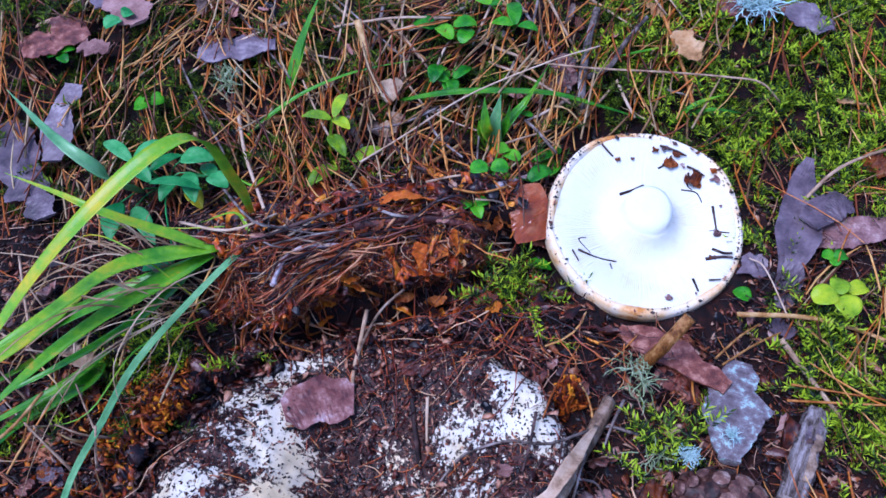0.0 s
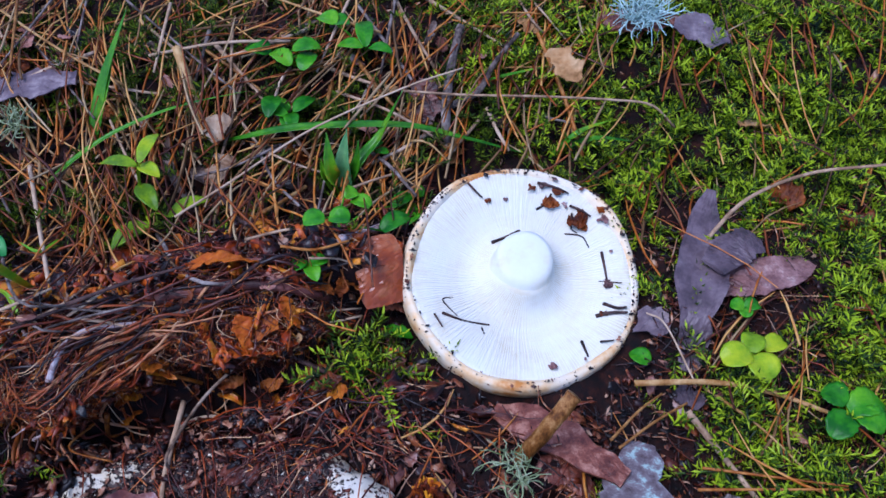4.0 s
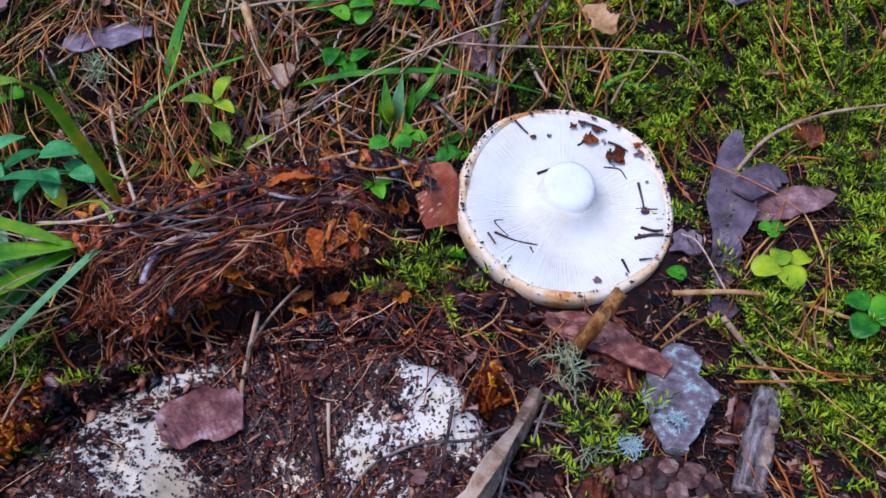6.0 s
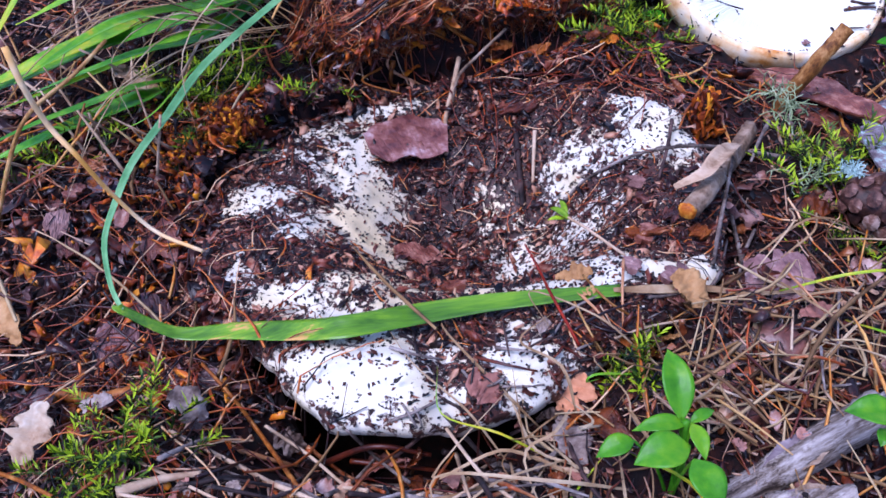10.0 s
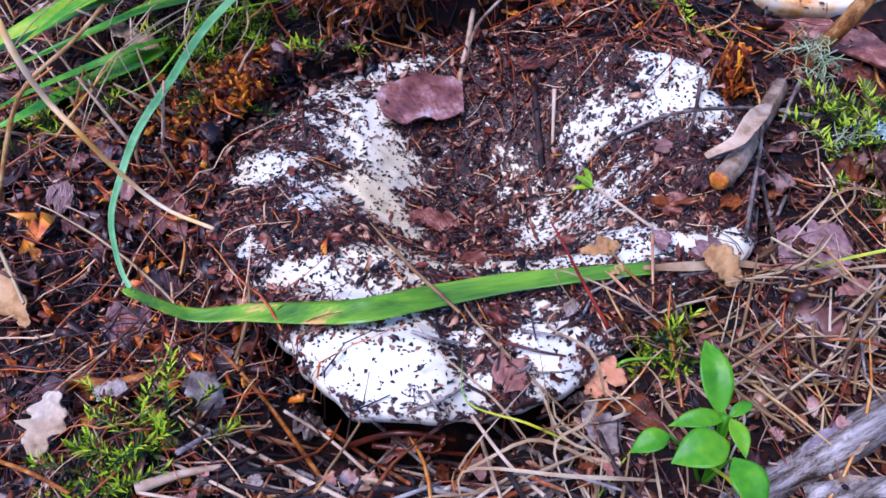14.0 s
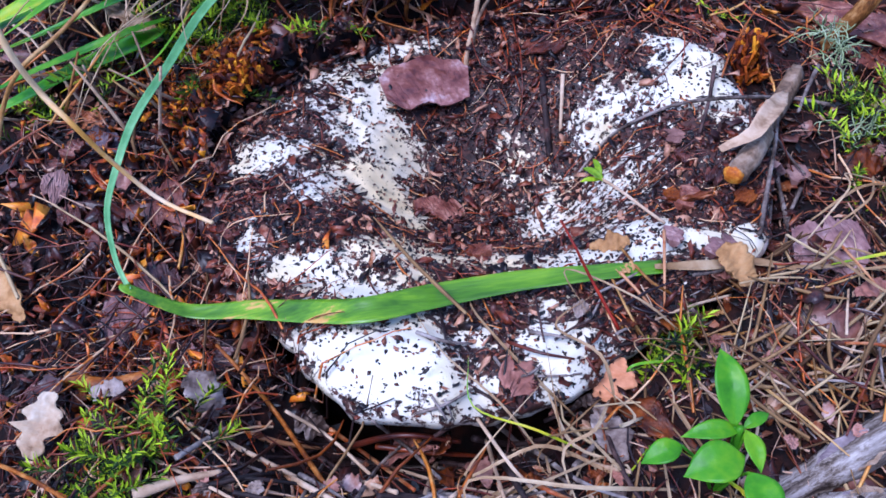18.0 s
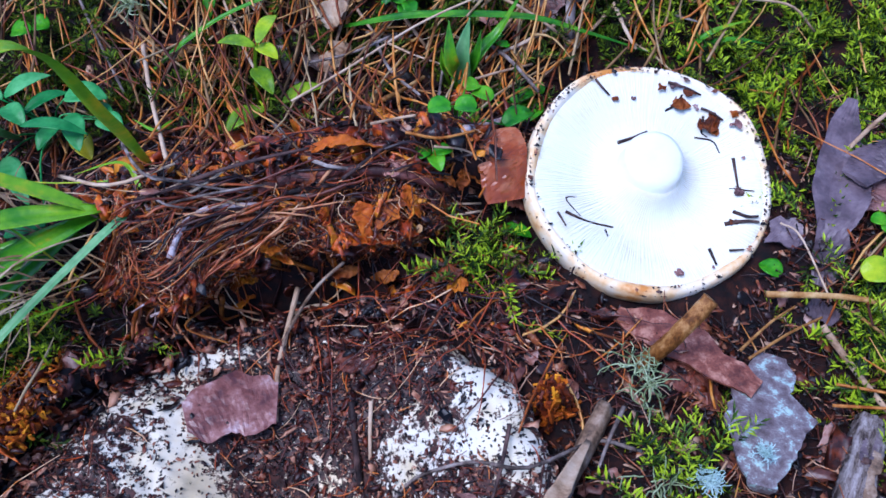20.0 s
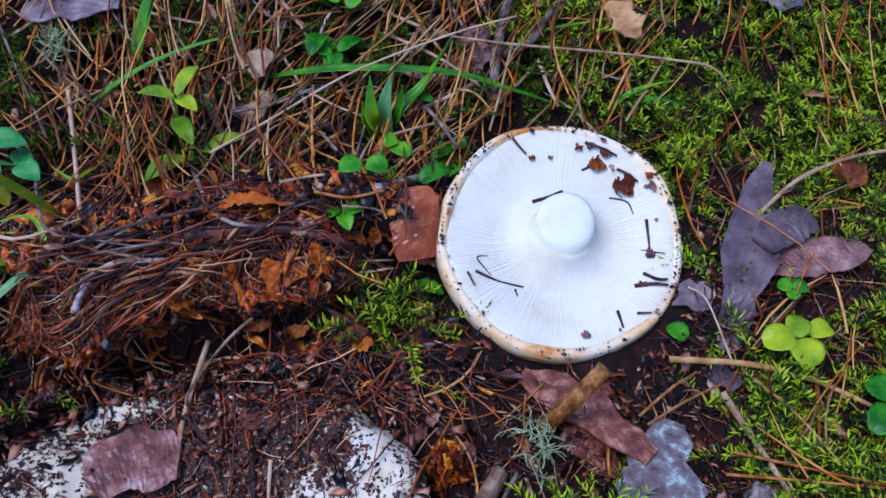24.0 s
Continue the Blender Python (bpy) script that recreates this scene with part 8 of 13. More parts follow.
dry_leaf("rust-brown curled leaf scrap on the bank", (-0.0280, 0.2648, 0.0172), (-0.0386, 0.2615, 0.0146), 0.0084, LEAF_RUST, lobes=1, curl=11.5)
dry_leaf("rust-brown curled leaf scrap on the bank", (-0.0115, 0.2622, 0.0034), (-0.0190, 0.2632, 0.0103), 0.0083, LEAF_RUST, lobes=2, curl=21.7)
dry_leaf("rust-brown curled leaf scrap on the bank", (-0.0680, 0.2435, -0.0203), (-0.0712, 0.2439, -0.0136), 0.0061, LEAF_OCHRE, lobes=1, curl=16.9)
dry_leaf("rust-brown curled leaf scrap on the bank", (0.0066, 0.2347, -0.0052), (0.0182, 0.2364, -0.0012), 0.0083, LEAF_RUST, lobes=2, curl=10.1)
dry_leaf("rust-brown curled leaf scrap on the bank", (-0.0233, 0.2576, -0.0016), (-0.0268, 0.2601, 0.0039), 0.0059, LEAF_RUST, lobes=1, curl=10.4)
dry_leaf("rust-brown curled leaf scrap on the bank", (0.0121, 0.2326, -0.0053), (0.0199, 0.2330, -0.0035), 0.0091, LEAF_OCHRE, lobes=2, curl=9.6)
dry_leaf("rust-brown curled leaf scrap on the bank", (-0.0406, 0.2606, 0.0182), (-0.0341, 0.2656, 0.0240), 0.0057, LEAF_RUST, lobes=1, curl=13.3)
dry_leaf("rust-brown curled leaf scrap on the bank", (-0.0197, 0.2604, -0.0001), (-0.0095, 0.2605, 0.0019), 0.0062, LEAF_RUST, lobes=2, curl=12.6)
dry_leaf("rust-brown curled leaf scrap on the bank", (-0.0819, 0.2406, -0.0103), (-0.0910, 0.2384, -0.0065), 0.0058, LEAF_OCHRE, lobes=1, curl=9.8)
dry_leaf("rust-brown curled leaf scrap on the bank", (0.0172, 0.2306, -0.0075), (0.0057, 0.2347, -0.0079), 0.0050, LEAF_RUST, lobes=2, curl=9.8)
dry_leaf("rust-brown curled leaf scrap on the bank", (-0.0829, 0.2464, 0.0070), (-0.0909, 0.2465, 0.0113), 0.0056, LEAF_RUST, lobes=1, curl=10.5)
dry_leaf("rust-brown curled leaf scrap on the bank", (-0.0371, 0.2539, -0.0094), (-0.0314, 0.2514, -0.0194), 0.0051, LEAF_OCHRE, lobes=2, curl=18.7)
dry_leaf("rust-brown curled leaf scrap on the bank", (-0.0900, 0.2488, 0.0182), (-0.0935, 0.2463, 0.0112), 0.0040, LEAF_RUST, lobes=1, curl=21.5)
dry_leaf("rust-brown curled leaf scrap on the bank", (-0.0331, 0.2489, -0.0210), (-0.0217, 0.2516, -0.0207), 0.0065, LEAF_RUST, lobes=2, curl=19.4)
bark_plate("small dark bark chip in wet litter", (-0.1733, 0.1204, -0.0091), (-0.1798, 0.1183, -0.0076), 0.0086, BARK_RED, jag=0.3)
bark_plate("small dark bark chip in wet litter", (-0.1350, 0.1290, -0.0141), (-0.1351, 0.1236, -0.0157), 0.0034, LEAF_RUST, jag=0.3)
bark_plate("small dark bark chip in wet litter", (-0.1899, 0.1444, -0.0097), (-0.1867, 0.1365, -0.0068), 0.0057, BARK_RED, jag=0.3)
bark_plate("small dark bark chip in wet litter", (-0.1378, 0.1240, -0.0146), (-0.1438, 0.1166, -0.0126), 0.0046, BARK_DARK, jag=0.3)
bark_plate("small dark bark chip in wet litter", (-0.1771, 0.0503, -0.0056), (-0.1844, 0.0565, -0.0097), 0.0056, BARK_RED, jag=0.3)
bark_plate("small dark bark chip in wet litter", (-0.1808, 0.1541, -0.0110), (-0.1720, 0.1581, -0.0119), 0.0060, LEAF_RUST, jag=0.3)
bark_plate("small dark bark chip in wet litter", (-0.1327, 0.1215, -0.0121), (-0.1222, 0.1089, -0.0039), 0.0039, BARK_RED, jag=0.3)
bark_plate("small dark bark chip in wet litter", (-0.1845, 0.1028, -0.0075), (-0.1855, 0.0986, -0.0127), 0.0030, BARK_DARK, jag=0.3)
bark_plate("small dark bark chip in wet litter", (-0.1352, 0.0734, -0.0067), (-0.1336, 0.0785, -0.0105), 0.0043, BARK_RED, jag=0.3)
bark_plate("small dark bark chip in wet litter", (-0.1547, 0.0514, -0.0015), (-0.1537, 0.0584, -0.0038), 0.0036, LEAF_RUST, jag=0.3)
bark_plate("small dark bark chip in wet litter", (-0.1687, 0.0569, -0.0017), (-0.1599, 0.0524, -0.0008), 0.0063, BARK_RED, jag=0.3)
bark_plate("small dark bark chip in wet litter", (-0.1196, 0.0673, -0.0091), (-0.1184, 0.0737, -0.0086), 0.0057, BARK_DARK, jag=0.3)
bark_plate("small dark bark chip in wet litter", (-0.1808, 0.1504, -0.0079), (-0.1838, 0.1428, -0.0065), 0.0061, BARK_RED, jag=0.3)
bark_plate("small dark bark chip in wet litter", (-0.1322, 0.0443, 0.0053), (-0.1264, 0.0456, 0.0013), 0.0056, LEAF_RUST, jag=0.3)
bark_plate("small dark bark chip in wet litter", (-0.1297, 0.0773, -0.0118), (-0.1322, 0.0713, -0.0071), 0.0079, BARK_RED, jag=0.3)
bark_plate("small dark bark chip in wet litter", (-0.1252, 0.0702, -0.0068), (-0.1317, 0.0707, -0.0082), 0.0055, BARK_DARK, jag=0.3)
bark_plate("small brown bark chip in dry grass", (0.0084, 0.0988, 0.0109), (0.0108, 0.1054, 0.0083), 0.0052, BARK_DARK, jag=0.3)
bark_plate("small brown bark chip in dry grass", (0.0943, 0.1511, -0.0139), (0.0870, 0.1455, -0.0106), 0.0041, BARK_RED, jag=0.3)
bark_plate("small brown bark chip in dry grass", (0.0455, 0.0749, 0.0041), (0.0386, 0.0721, 0.0041), 0.0064, LEAF_RUST, jag=0.3)
bark_plate("small brown bark chip in dry grass", (0.0451, 0.0733, 0.0029), (0.0388, 0.0746, 0.0035), 0.0048, BARK_PINK, jag=0.3)
bark_plate("small brown bark chip in dry grass", (0.0534, 0.1066, 0.0029), (0.0553, 0.1009, 0.0045), 0.0037, BARK_DARK, jag=0.3)
bark_plate("small brown bark chip in dry grass", (0.0376, 0.0750, 0.0032), (0.0412, 0.0746, 0.0031), 0.0065, BARK_RED, jag=0.3)
bark_plate("small brown bark chip in dry grass", (0.0270, 0.0959, 0.0093), (0.0305, 0.0952, 0.0057), 0.0052, LEAF_RUST, jag=0.3)
bark_plate("small brown bark chip in dry grass", (0.0182, 0.1485, -0.0051), (0.0191, 0.1534, -0.0038), 0.0060, BARK_PINK, jag=0.3)
bark_plate("small brown bark chip in dry grass", (0.0469, 0.1368, 0.0001), (0.0538, 0.1437, -0.0130), 0.0050, BARK_DARK, jag=0.3)
bark_plate("small brown bark chip in dry grass", (0.0140, 0.1161, 0.0046), (0.0192, 0.1263, 0.0009), 0.0064, BARK_RED, jag=0.3)
bark_plate("small brown bark chip in dry grass", (0.0306, 0.1201, 0.0075), (0.0341, 0.1157, 0.0071), 0.0066, LEAF_RUST, jag=0.3)
bark_plate("small brown bark chip in dry grass", (0.0274, 0.0908, 0.0045), (0.0314, 0.0898, -0.0008), 0.0058, BARK_PINK, jag=0.3)
bark_plate("small brown bark chip in dry grass", (0.0251, 0.1005, 0.0105), (0.0183, 0.0940, 0.0119), 0.0060, BARK_DARK, jag=0.3)
bark_plate("small brown bark chip in dry grass", (0.0255, 0.0892, -0.0022), (0.0313, 0.0898, -0.0019), 0.0071, BARK_RED, jag=0.3)
bark_plate("small brown bark chip in dry grass", (0.0314, 0.0963, 0.0060), (0.0335, 0.0921, 0.0033), 0.0059, LEAF_RUST, jag=0.3)
bark_plate("small brown bark chip in dry grass", (0.0606, 0.1460, -0.0128), (0.0565, 0.1374, -0.0107), 0.0064, BARK_PINK, jag=0.3)
bark_plate("small brown bark chip in dry grass", (0.0624, 0.1053, 0.0041), (0.0597, 0.1098, 0.0006), 0.0059, BARK_DARK, jag=0.3)
bark_plate("small brown bark chip in dry grass", (0.0195, 0.1367, -0.0005), (0.0162, 0.1420, -0.0005), 0.0035, BARK_RED, jag=0.3)
bark_plate("small brown bark chip in dry grass", (0.0564, 0.0749, 0.0104), (0.0699, 0.0811, -0.0002), 0.0061, LEAF_RUST, jag=0.3)
bark_plate("small brown bark chip in dry grass", (0.0868, 0.1516, -0.0090), (0.0857, 0.1493, -0.0118), 0.0037, BARK_PINK, jag=0.3)
bark_plate("small brown bark chip in dry grass", (0.0114, 0.0798, 0.0068), (0.0189, 0.0848, -0.0131), 0.0033, BARK_DARK, jag=0.3)
bark_plate("small brown bark chip in dry grass", (0.0278, 0.1272, 0.0037), (0.0230, 0.1290, 0.0039), 0.0065, BARK_RED, jag=0.3)
bark_plate("small brown bark chip in dry grass", (0.0157, 0.1215, 0.0011), (0.0129, 0.1291, -0.0041), 0.0051, LEAF_RUST, jag=0.3)
bark_plate("small brown bark chip in dry grass", (0.0543, 0.1138, -0.0053), (0.0495, 0.1026, 0.0046), 0.0031, BARK_PINK, jag=0.3)
dry_leaf("brown dead leaf scrap in litter", (-0.1142, 0.0428, -0.0019), (-0.1175, 0.0432, -0.0006), 0.0047, LEAF_RUST, lobes=1, curl=9.2)
dry_leaf("brown dead leaf scrap in litter", (-0.0257, 0.0525, -0.0273), (-0.0221, 0.0467, -0.0246), 0.0029, LEAF_GREY, lobes=2, curl=15.5)
dry_leaf("brown dead leaf scrap in litter", (-0.0494, 0.0447, -0.0295), (-0.0435, 0.0281, 0.0091), 0.0068, LEAF_PINK, lobes=1, curl=9.5)
dry_leaf("brown dead leaf scrap in litter", (-0.0978, 0.0203, 0.0156), (-0.0936, 0.0196, 0.0155), 0.0033, LEAF_RUST, lobes=2, curl=7.2)
dry_leaf("brown dead leaf scrap in litter", (-0.0750, 0.0196, 0.0175), (-0.0718, 0.0208, 0.0143), 0.0035, LEAF_RUST, lobes=1, curl=9.2)
dry_leaf("brown dead leaf scrap in litter", (-0.1118, 0.0251, 0.0087), (-0.1124, 0.0267, 0.0127), 0.0051, LEAF_GREY, lobes=2, curl=5.6)
dry_leaf("brown dead leaf scrap in litter", (-0.0126, 0.0324, 0.0124), (-0.0122, 0.0280, 0.0120), 0.0036, LEAF_PINK, lobes=1, curl=6.6)
dry_leaf("brown dead leaf scrap in litter", (-0.0531, 0.0453, -0.0053), (-0.0580, 0.0449, -0.0149), 0.0062, LEAF_RUST, lobes=2, curl=13.3)
dry_leaf("brown dead leaf scrap in litter", (-0.0556, 0.0415, -0.0245), (-0.0521, 0.0281, 0.0077), 0.0069, LEAF_RUST, lobes=1, curl=6.6)
dry_leaf("brown dead leaf scrap in litter", (-0.0142, 0.0276, 0.0102), (-0.0123, 0.0232, 0.0137), 0.0035, LEAF_GREY, lobes=2, curl=8.7)
dry_leaf("brown dead leaf scrap in litter", (-0.0590, 0.0453, -0.0222), (-0.0568, 0.0447, -0.0086), 0.0039, LEAF_PINK, lobes=1, curl=15.2)
dry_leaf("brown dead leaf scrap in litter", (-0.0121, 0.0457, -0.0084), (-0.0100, 0.0531, -0.0147), 0.0050, LEAF_RUST, lobes=2, curl=11.7)
dry_leaf("brown dead leaf scrap in litter", (-0.0519, 0.0252, 0.0062), (-0.0483, 0.0213, 0.0112), 0.0062, LEAF_RUST, lobes=1, curl=8.6)
dry_leaf("brown dead leaf scrap in litter", (-0.0261, 0.0245, 0.0099), (-0.0322, 0.0262, 0.0079), 0.0034, LEAF_GREY, lobes=2, curl=5.2)
dry_leaf("brown dead leaf scrap in litter", (-0.1148, 0.0443, -0.0008), (-0.1118, 0.0444, -0.0043), 0.0070, LEAF_PINK, lobes=1, curl=11.5)
dry_leaf("brown dead leaf scrap in litter", (-0.0203, 0.0259, 0.0105), (-0.0144, 0.0293, 0.0095), 0.0028, LEAF_RUST, lobes=2, curl=15.6)
dry_leaf("brown dead leaf scrap in litter", (-0.0904, 0.0188, 0.0125), (-0.0913, 0.0223, 0.0153), 0.0022, LEAF_RUST, lobes=1, curl=13.7)
dry_leaf("brown dead leaf scrap in litter", (-0.1149, 0.0217, 0.0122), (-0.1116, 0.0215, 0.0101), 0.0031, LEAF_GREY, lobes=2, curl=8.4)
dry_leaf("brown dead leaf scrap in litter", (-0.1113, 0.0264, 0.0118), (-0.1139, 0.0319, 0.0070), 0.0033, LEAF_PINK, lobes=1, curl=11.5)
dry_leaf("brown dead leaf scrap in litter", (-0.0198, 0.0312, 0.0103), (-0.0151, 0.0313, 0.0113), 0.0031, LEAF_RUST, lobes=2, curl=14.0)
dry_leaf("brown dead leaf scrap in litter", (-0.0231, 0.0522, -0.0266), (-0.0267, 0.0536, -0.0212), 0.0034, LEAF_RUST, lobes=1, curl=15.1)
dry_leaf("brown dead leaf scrap in litter", (-0.0300, 0.0320, 0.0025), (-0.0284, 0.0245, 0.0124), 0.0024, LEAF_GREY, lobes=2, curl=15.0)
dry_leaf("brown dead leaf scrap in litter", (-0.0834, 0.0303, 0.0043), (-0.0794, 0.0267, 0.0088), 0.0049, LEAF_PINK, lobes=1, curl=8.7)
dry_leaf("brown dead leaf scrap in litter", (-0.0508, 0.0211, 0.0121), (-0.0480, 0.0266, 0.0080), 0.0050, LEAF_RUST, lobes=2, curl=7.3)
dry_leaf("brown dead leaf scrap in litter", (-0.0600, 0.0455, -0.0108), (-0.0647, 0.0457, -0.0143), 0.0046, LEAF_RUST, lobes=1, curl=13.5)
dry_leaf("brown dead leaf scrap in litter", (-0.0323, 0.0215, 0.0152), (-0.0320, 0.0265, 0.0090), 0.0032, LEAF_GREY, lobes=2, curl=4.7)
dry_leaf("brown dead leaf scrap in litter", (-0.1119, 0.0220, 0.0135), (-0.1179, 0.0221, 0.0100), 0.0051, LEAF_PINK, lobes=1, curl=12.7)
dry_leaf("brown dead leaf scrap in litter", (-0.1086, 0.0243, 0.0103), (-0.1145, 0.0250, 0.0087), 0.0035, LEAF_RUST, lobes=2, curl=6.3)
dry_leaf("brown dead leaf scrap in litter", (-0.0348, 0.0277, 0.0133), (-0.0305, 0.0309, 0.0073), 0.0044, LEAF_RUST, lobes=1, curl=12.6)
dry_leaf("brown dead leaf scrap in litter", (-0.0991, 0.0275, 0.0117), (-0.0989, 0.0233, 0.0128), 0.0047, LEAF_GREY, lobes=2, curl=5.4)
stick("dry_stalk", "pale dry stalk standing in the grass tuft", [(-0.1546, 0.1556, -0.0082), (-0.1512, 0.1579, 0.0049), (-0.1497, 0.1639, 0.0135)], 0.0006, 0.0005, STICK_PALE, along=8, sides=5)
stick("dry_stalk", "pale dry stalk standing in the grass tuft", [(-0.1868, 0.2298, -0.0119), (-0.1900, 0.2272, -0.0042), (-0.1928, 0.2241, 0.0037)], 0.0005, 0.0004, STICK_STRAW, along=8, sides=5)
stick("dry_stalk", "pale dry stalk standing in the grass tuft", [(-0.1815, 0.2400, -0.0127), (-0.1815, 0.2419, -0.0052), (-0.1822, 0.2453, 0.0010)], 0.0006, 0.0003, STICK_PALE, along=8, sides=5)
stick("dry_stalk", "pale dry stalk standing in the grass tuft", [(-0.2037, 0.1812, -0.0115), (-0.2039, 0.1828, -0.0033), (-0.2056, 0.1866, 0.0025)], 0.0004, 0.0003, STICK_PALE, along=8, sides=5)
stick("dry_stalk", "pale dry stalk standing in the grass tuft", [(-0.2053, 0.2226, -0.0086), (-0.2072, 0.2192, 0.0007), (-0.2095, 0.2170, 0.0088)], 0.0008, 0.0005, STICK_STRAW, along=8, sides=5)
stick("dry_stalk", "pale dry stalk standing in the grass tuft", [(-0.1715, 0.1854, -0.0098), (-0.1699, 0.1935, -0.0078), (-0.1710, 0.2074, -0.0111)], 0.0006, 0.0005, STICK_PALE, along=8, sides=5)
stick("dry_stalk", "pale dry stalk standing in the grass tuft", [(-0.1924, 0.1864, -0.0072), (-0.1977, 0.1903, 0.0024), (-0.2040, 0.1961, 0.0099)], 0.0007, 0.0003, STICK_PALE, along=8, sides=5)
stick("dry_stalk", "pale dry stalk standing in the grass tuft", [(-0.2056, 0.2020, -0.0091), (-0.1980, 0.1994, 0.0014), (-0.1938, 0.2020, 0.0069)], 0.0004, 0.0004, STICK_STRAW, along=8, sides=5)
stick("dry_stalk", "pale dry stalk standing in the grass tuft", [(-0.1783, 0.1696, -0.0087), (-0.1757, 0.1650, 0.0047), (-0.1752, 0.1638, 0.0139)], 0.0007, 0.0004, STICK_PALE, along=8, sides=5)
stick("dry_stalk", "pale dry stalk standing in the grass tuft", [(-0.1742, 0.1746, -0.0068), (-0.1759, 0.1687, 0.0040), (-0.1777, 0.1638, 0.0134)], 0.0005, 0.0004, STICK_PALE, along=8, sides=5)
stick("dry_stalk", "pale dry stalk standing in the grass tuft", [(-0.1744, 0.1883, -0.0058), (-0.1841, 0.1966, -0.0014), (-0.1953, 0.2076, 0.0008)], 0.0005, 0.0004, STICK_STRAW, along=8, sides=5)
stick("dry_stalk", "pale dry stalk standing in the grass tuft", [(-0.1969, 0.2344, -0.0090), (-0.1987, 0.2353, 0.0001), (-0.2016, 0.2383, 0.0073)], 0.0005, 0.0004, STICK_PALE, along=8, sides=5)
stick("dry_stalk", "pale dry stalk standing in the grass tuft", [(-0.2022, 0.2219, -0.0080), (-0.2051, 0.2357, 0.0025), (-0.2124, 0.2575, 0.0072)], 0.0007, 0.0006, STICK_PALE, along=8, sides=5)
stick("dry_stalk", "pale dry stalk standing in the grass tuft", [(-0.1587, 0.1968, -0.0143), (-0.1556, 0.2133, -0.0067), (-0.1538, 0.2339, -0.0020)], 0.0008, 0.0004, STICK_STRAW, along=8, sides=5)
stick("dry_stalk", "pale dry stalk standing in the grass tuft", [(-0.2268, 0.2182, -0.0152), (-0.2319, 0.2241, -0.0082), (-0.2371, 0.2302, -0.0016)], 0.0005, 0.0003, STICK_PALE, along=8, sides=5)
stick("dry_stalk", "pale dry stalk standing in the grass tuft", [(-0.1568, 0.1686, -0.0079), (-0.1614, 0.1774, 0.0001), (-0.1664, 0.1872, 0.0070)], 0.0006, 0.0004, STICK_PALE, along=8, sides=5)
stick("dry_stalk", "pale dry stalk standing in the grass tuft", [(-0.1894, 0.1627, -0.0084), (-0.1854, 0.1690, 0.0004), (-0.1821, 0.1762, 0.0080)], 0.0006, 0.0004, STICK_STRAW, along=8, sides=5)
stick("dry_stalk", "pale dry stalk standing in the grass tuft", [(-0.1791, 0.2081, -0.0133), (-0.1782, 0.2115, -0.0068), (-0.1790, 0.2181, -0.0033)], 0.0009, 0.0003, STICK_PALE, along=8, sides=5)
stick("dry_stalk", "pale dry stalk standing in the grass tuft", [(-0.1544, 0.1631, -0.0077), (-0.1559, 0.1590, 0.0041), (-0.1585, 0.1572, 0.0129)], 0.0008, 0.0003, STICK_PALE, along=8, sides=5)
stick("dry_stalk", "pale dry stalk standing in the grass tuft", [(-0.2318, 0.2279, -0.0131), (-0.2359, 0.2344, -0.0074), (-0.2455, 0.2489, -0.0080)], 0.0006, 0.0004, STICK_STRAW, along=8, sides=5)
stick("dry_stalk", "pale dry stalk standing in the grass tuft", [(-0.1648, 0.1542, -0.0084), (-0.1723, 0.1597, 0.0032), (-0.1799, 0.1657, 0.0137)], 0.0008, 0.0004, STICK_PALE, along=8, sides=5)
stick("dry_stalk", "pale dry stalk standing in the grass tuft", [(-0.2093, 0.2203, -0.0115), (-0.2166, 0.2229, -0.0069), (-0.2246, 0.2267, -0.0034)], 0.0006, 0.0003, STICK_PALE, along=8, sides=5)
stick("dry_stalk", "pale dry stalk standing in the grass tuft", [(-0.2223, 0.1994, -0.0098), (-0.2298, 0.2136, -0.0027), (-0.2345, 0.2238, 0.0080)], 0.0005, 0.0005, STICK_STRAW, along=8, sides=5)
stick("dry_stalk", "pale dry stalk standing in the grass tuft", [(-0.1520, 0.1693, -0.0083), (-0.1591, 0.1649, 0.0040), (-0.1691, 0.1670, 0.0092)], 0.0007, 0.0004, STICK_PALE, along=8, sides=5)
stick("dry_stalk", "pale dry stalk standing in the grass tuft", [(-0.2129, 0.2015, -0.0090), (-0.2266, 0.2091, -0.0033), (-0.2368, 0.2119, 0.0064)], 0.0007, 0.0004, STICK_PALE, along=8, sides=5)
stick("dry_stalk", "pale dry stalk standing in the grass tuft", [(-0.1670, 0.2374, -0.0112), (-0.1736, 0.2370, -0.0037), (-0.1808, 0.2382, 0.0022)], 0.0007, 0.0004, STICK_STRAW, along=8, sides=5)
stick("dry_stalk", "pale dry stalk standing in the grass tuft", [(-0.2022, 0.1906, -0.0123), (-0.2115, 0.1928, -0.0117), (-0.2188, 0.1922, -0.0083)], 0.0006, 0.0004, STICK_PALE, along=8, sides=5)
stick("dry_stalk", "pale dry stalk standing in the grass tuft", [(-0.2400, 0.2353, -0.0104), (-0.2461, 0.2431, -0.0096), (-0.2496, 0.2471, -0.0057)], 0.0006, 0.0005, STICK_PALE, along=8, sides=5)
stick("dry_stalk", "pale dry stalk standing in the grass tuft", [(-0.1791, 0.1891, -0.0094), (-0.1893, 0.2067, -0.0128), (-0.1953, 0.2166, -0.0084)], 0.0007, 0.0005, STICK_STRAW, along=8, sides=5)
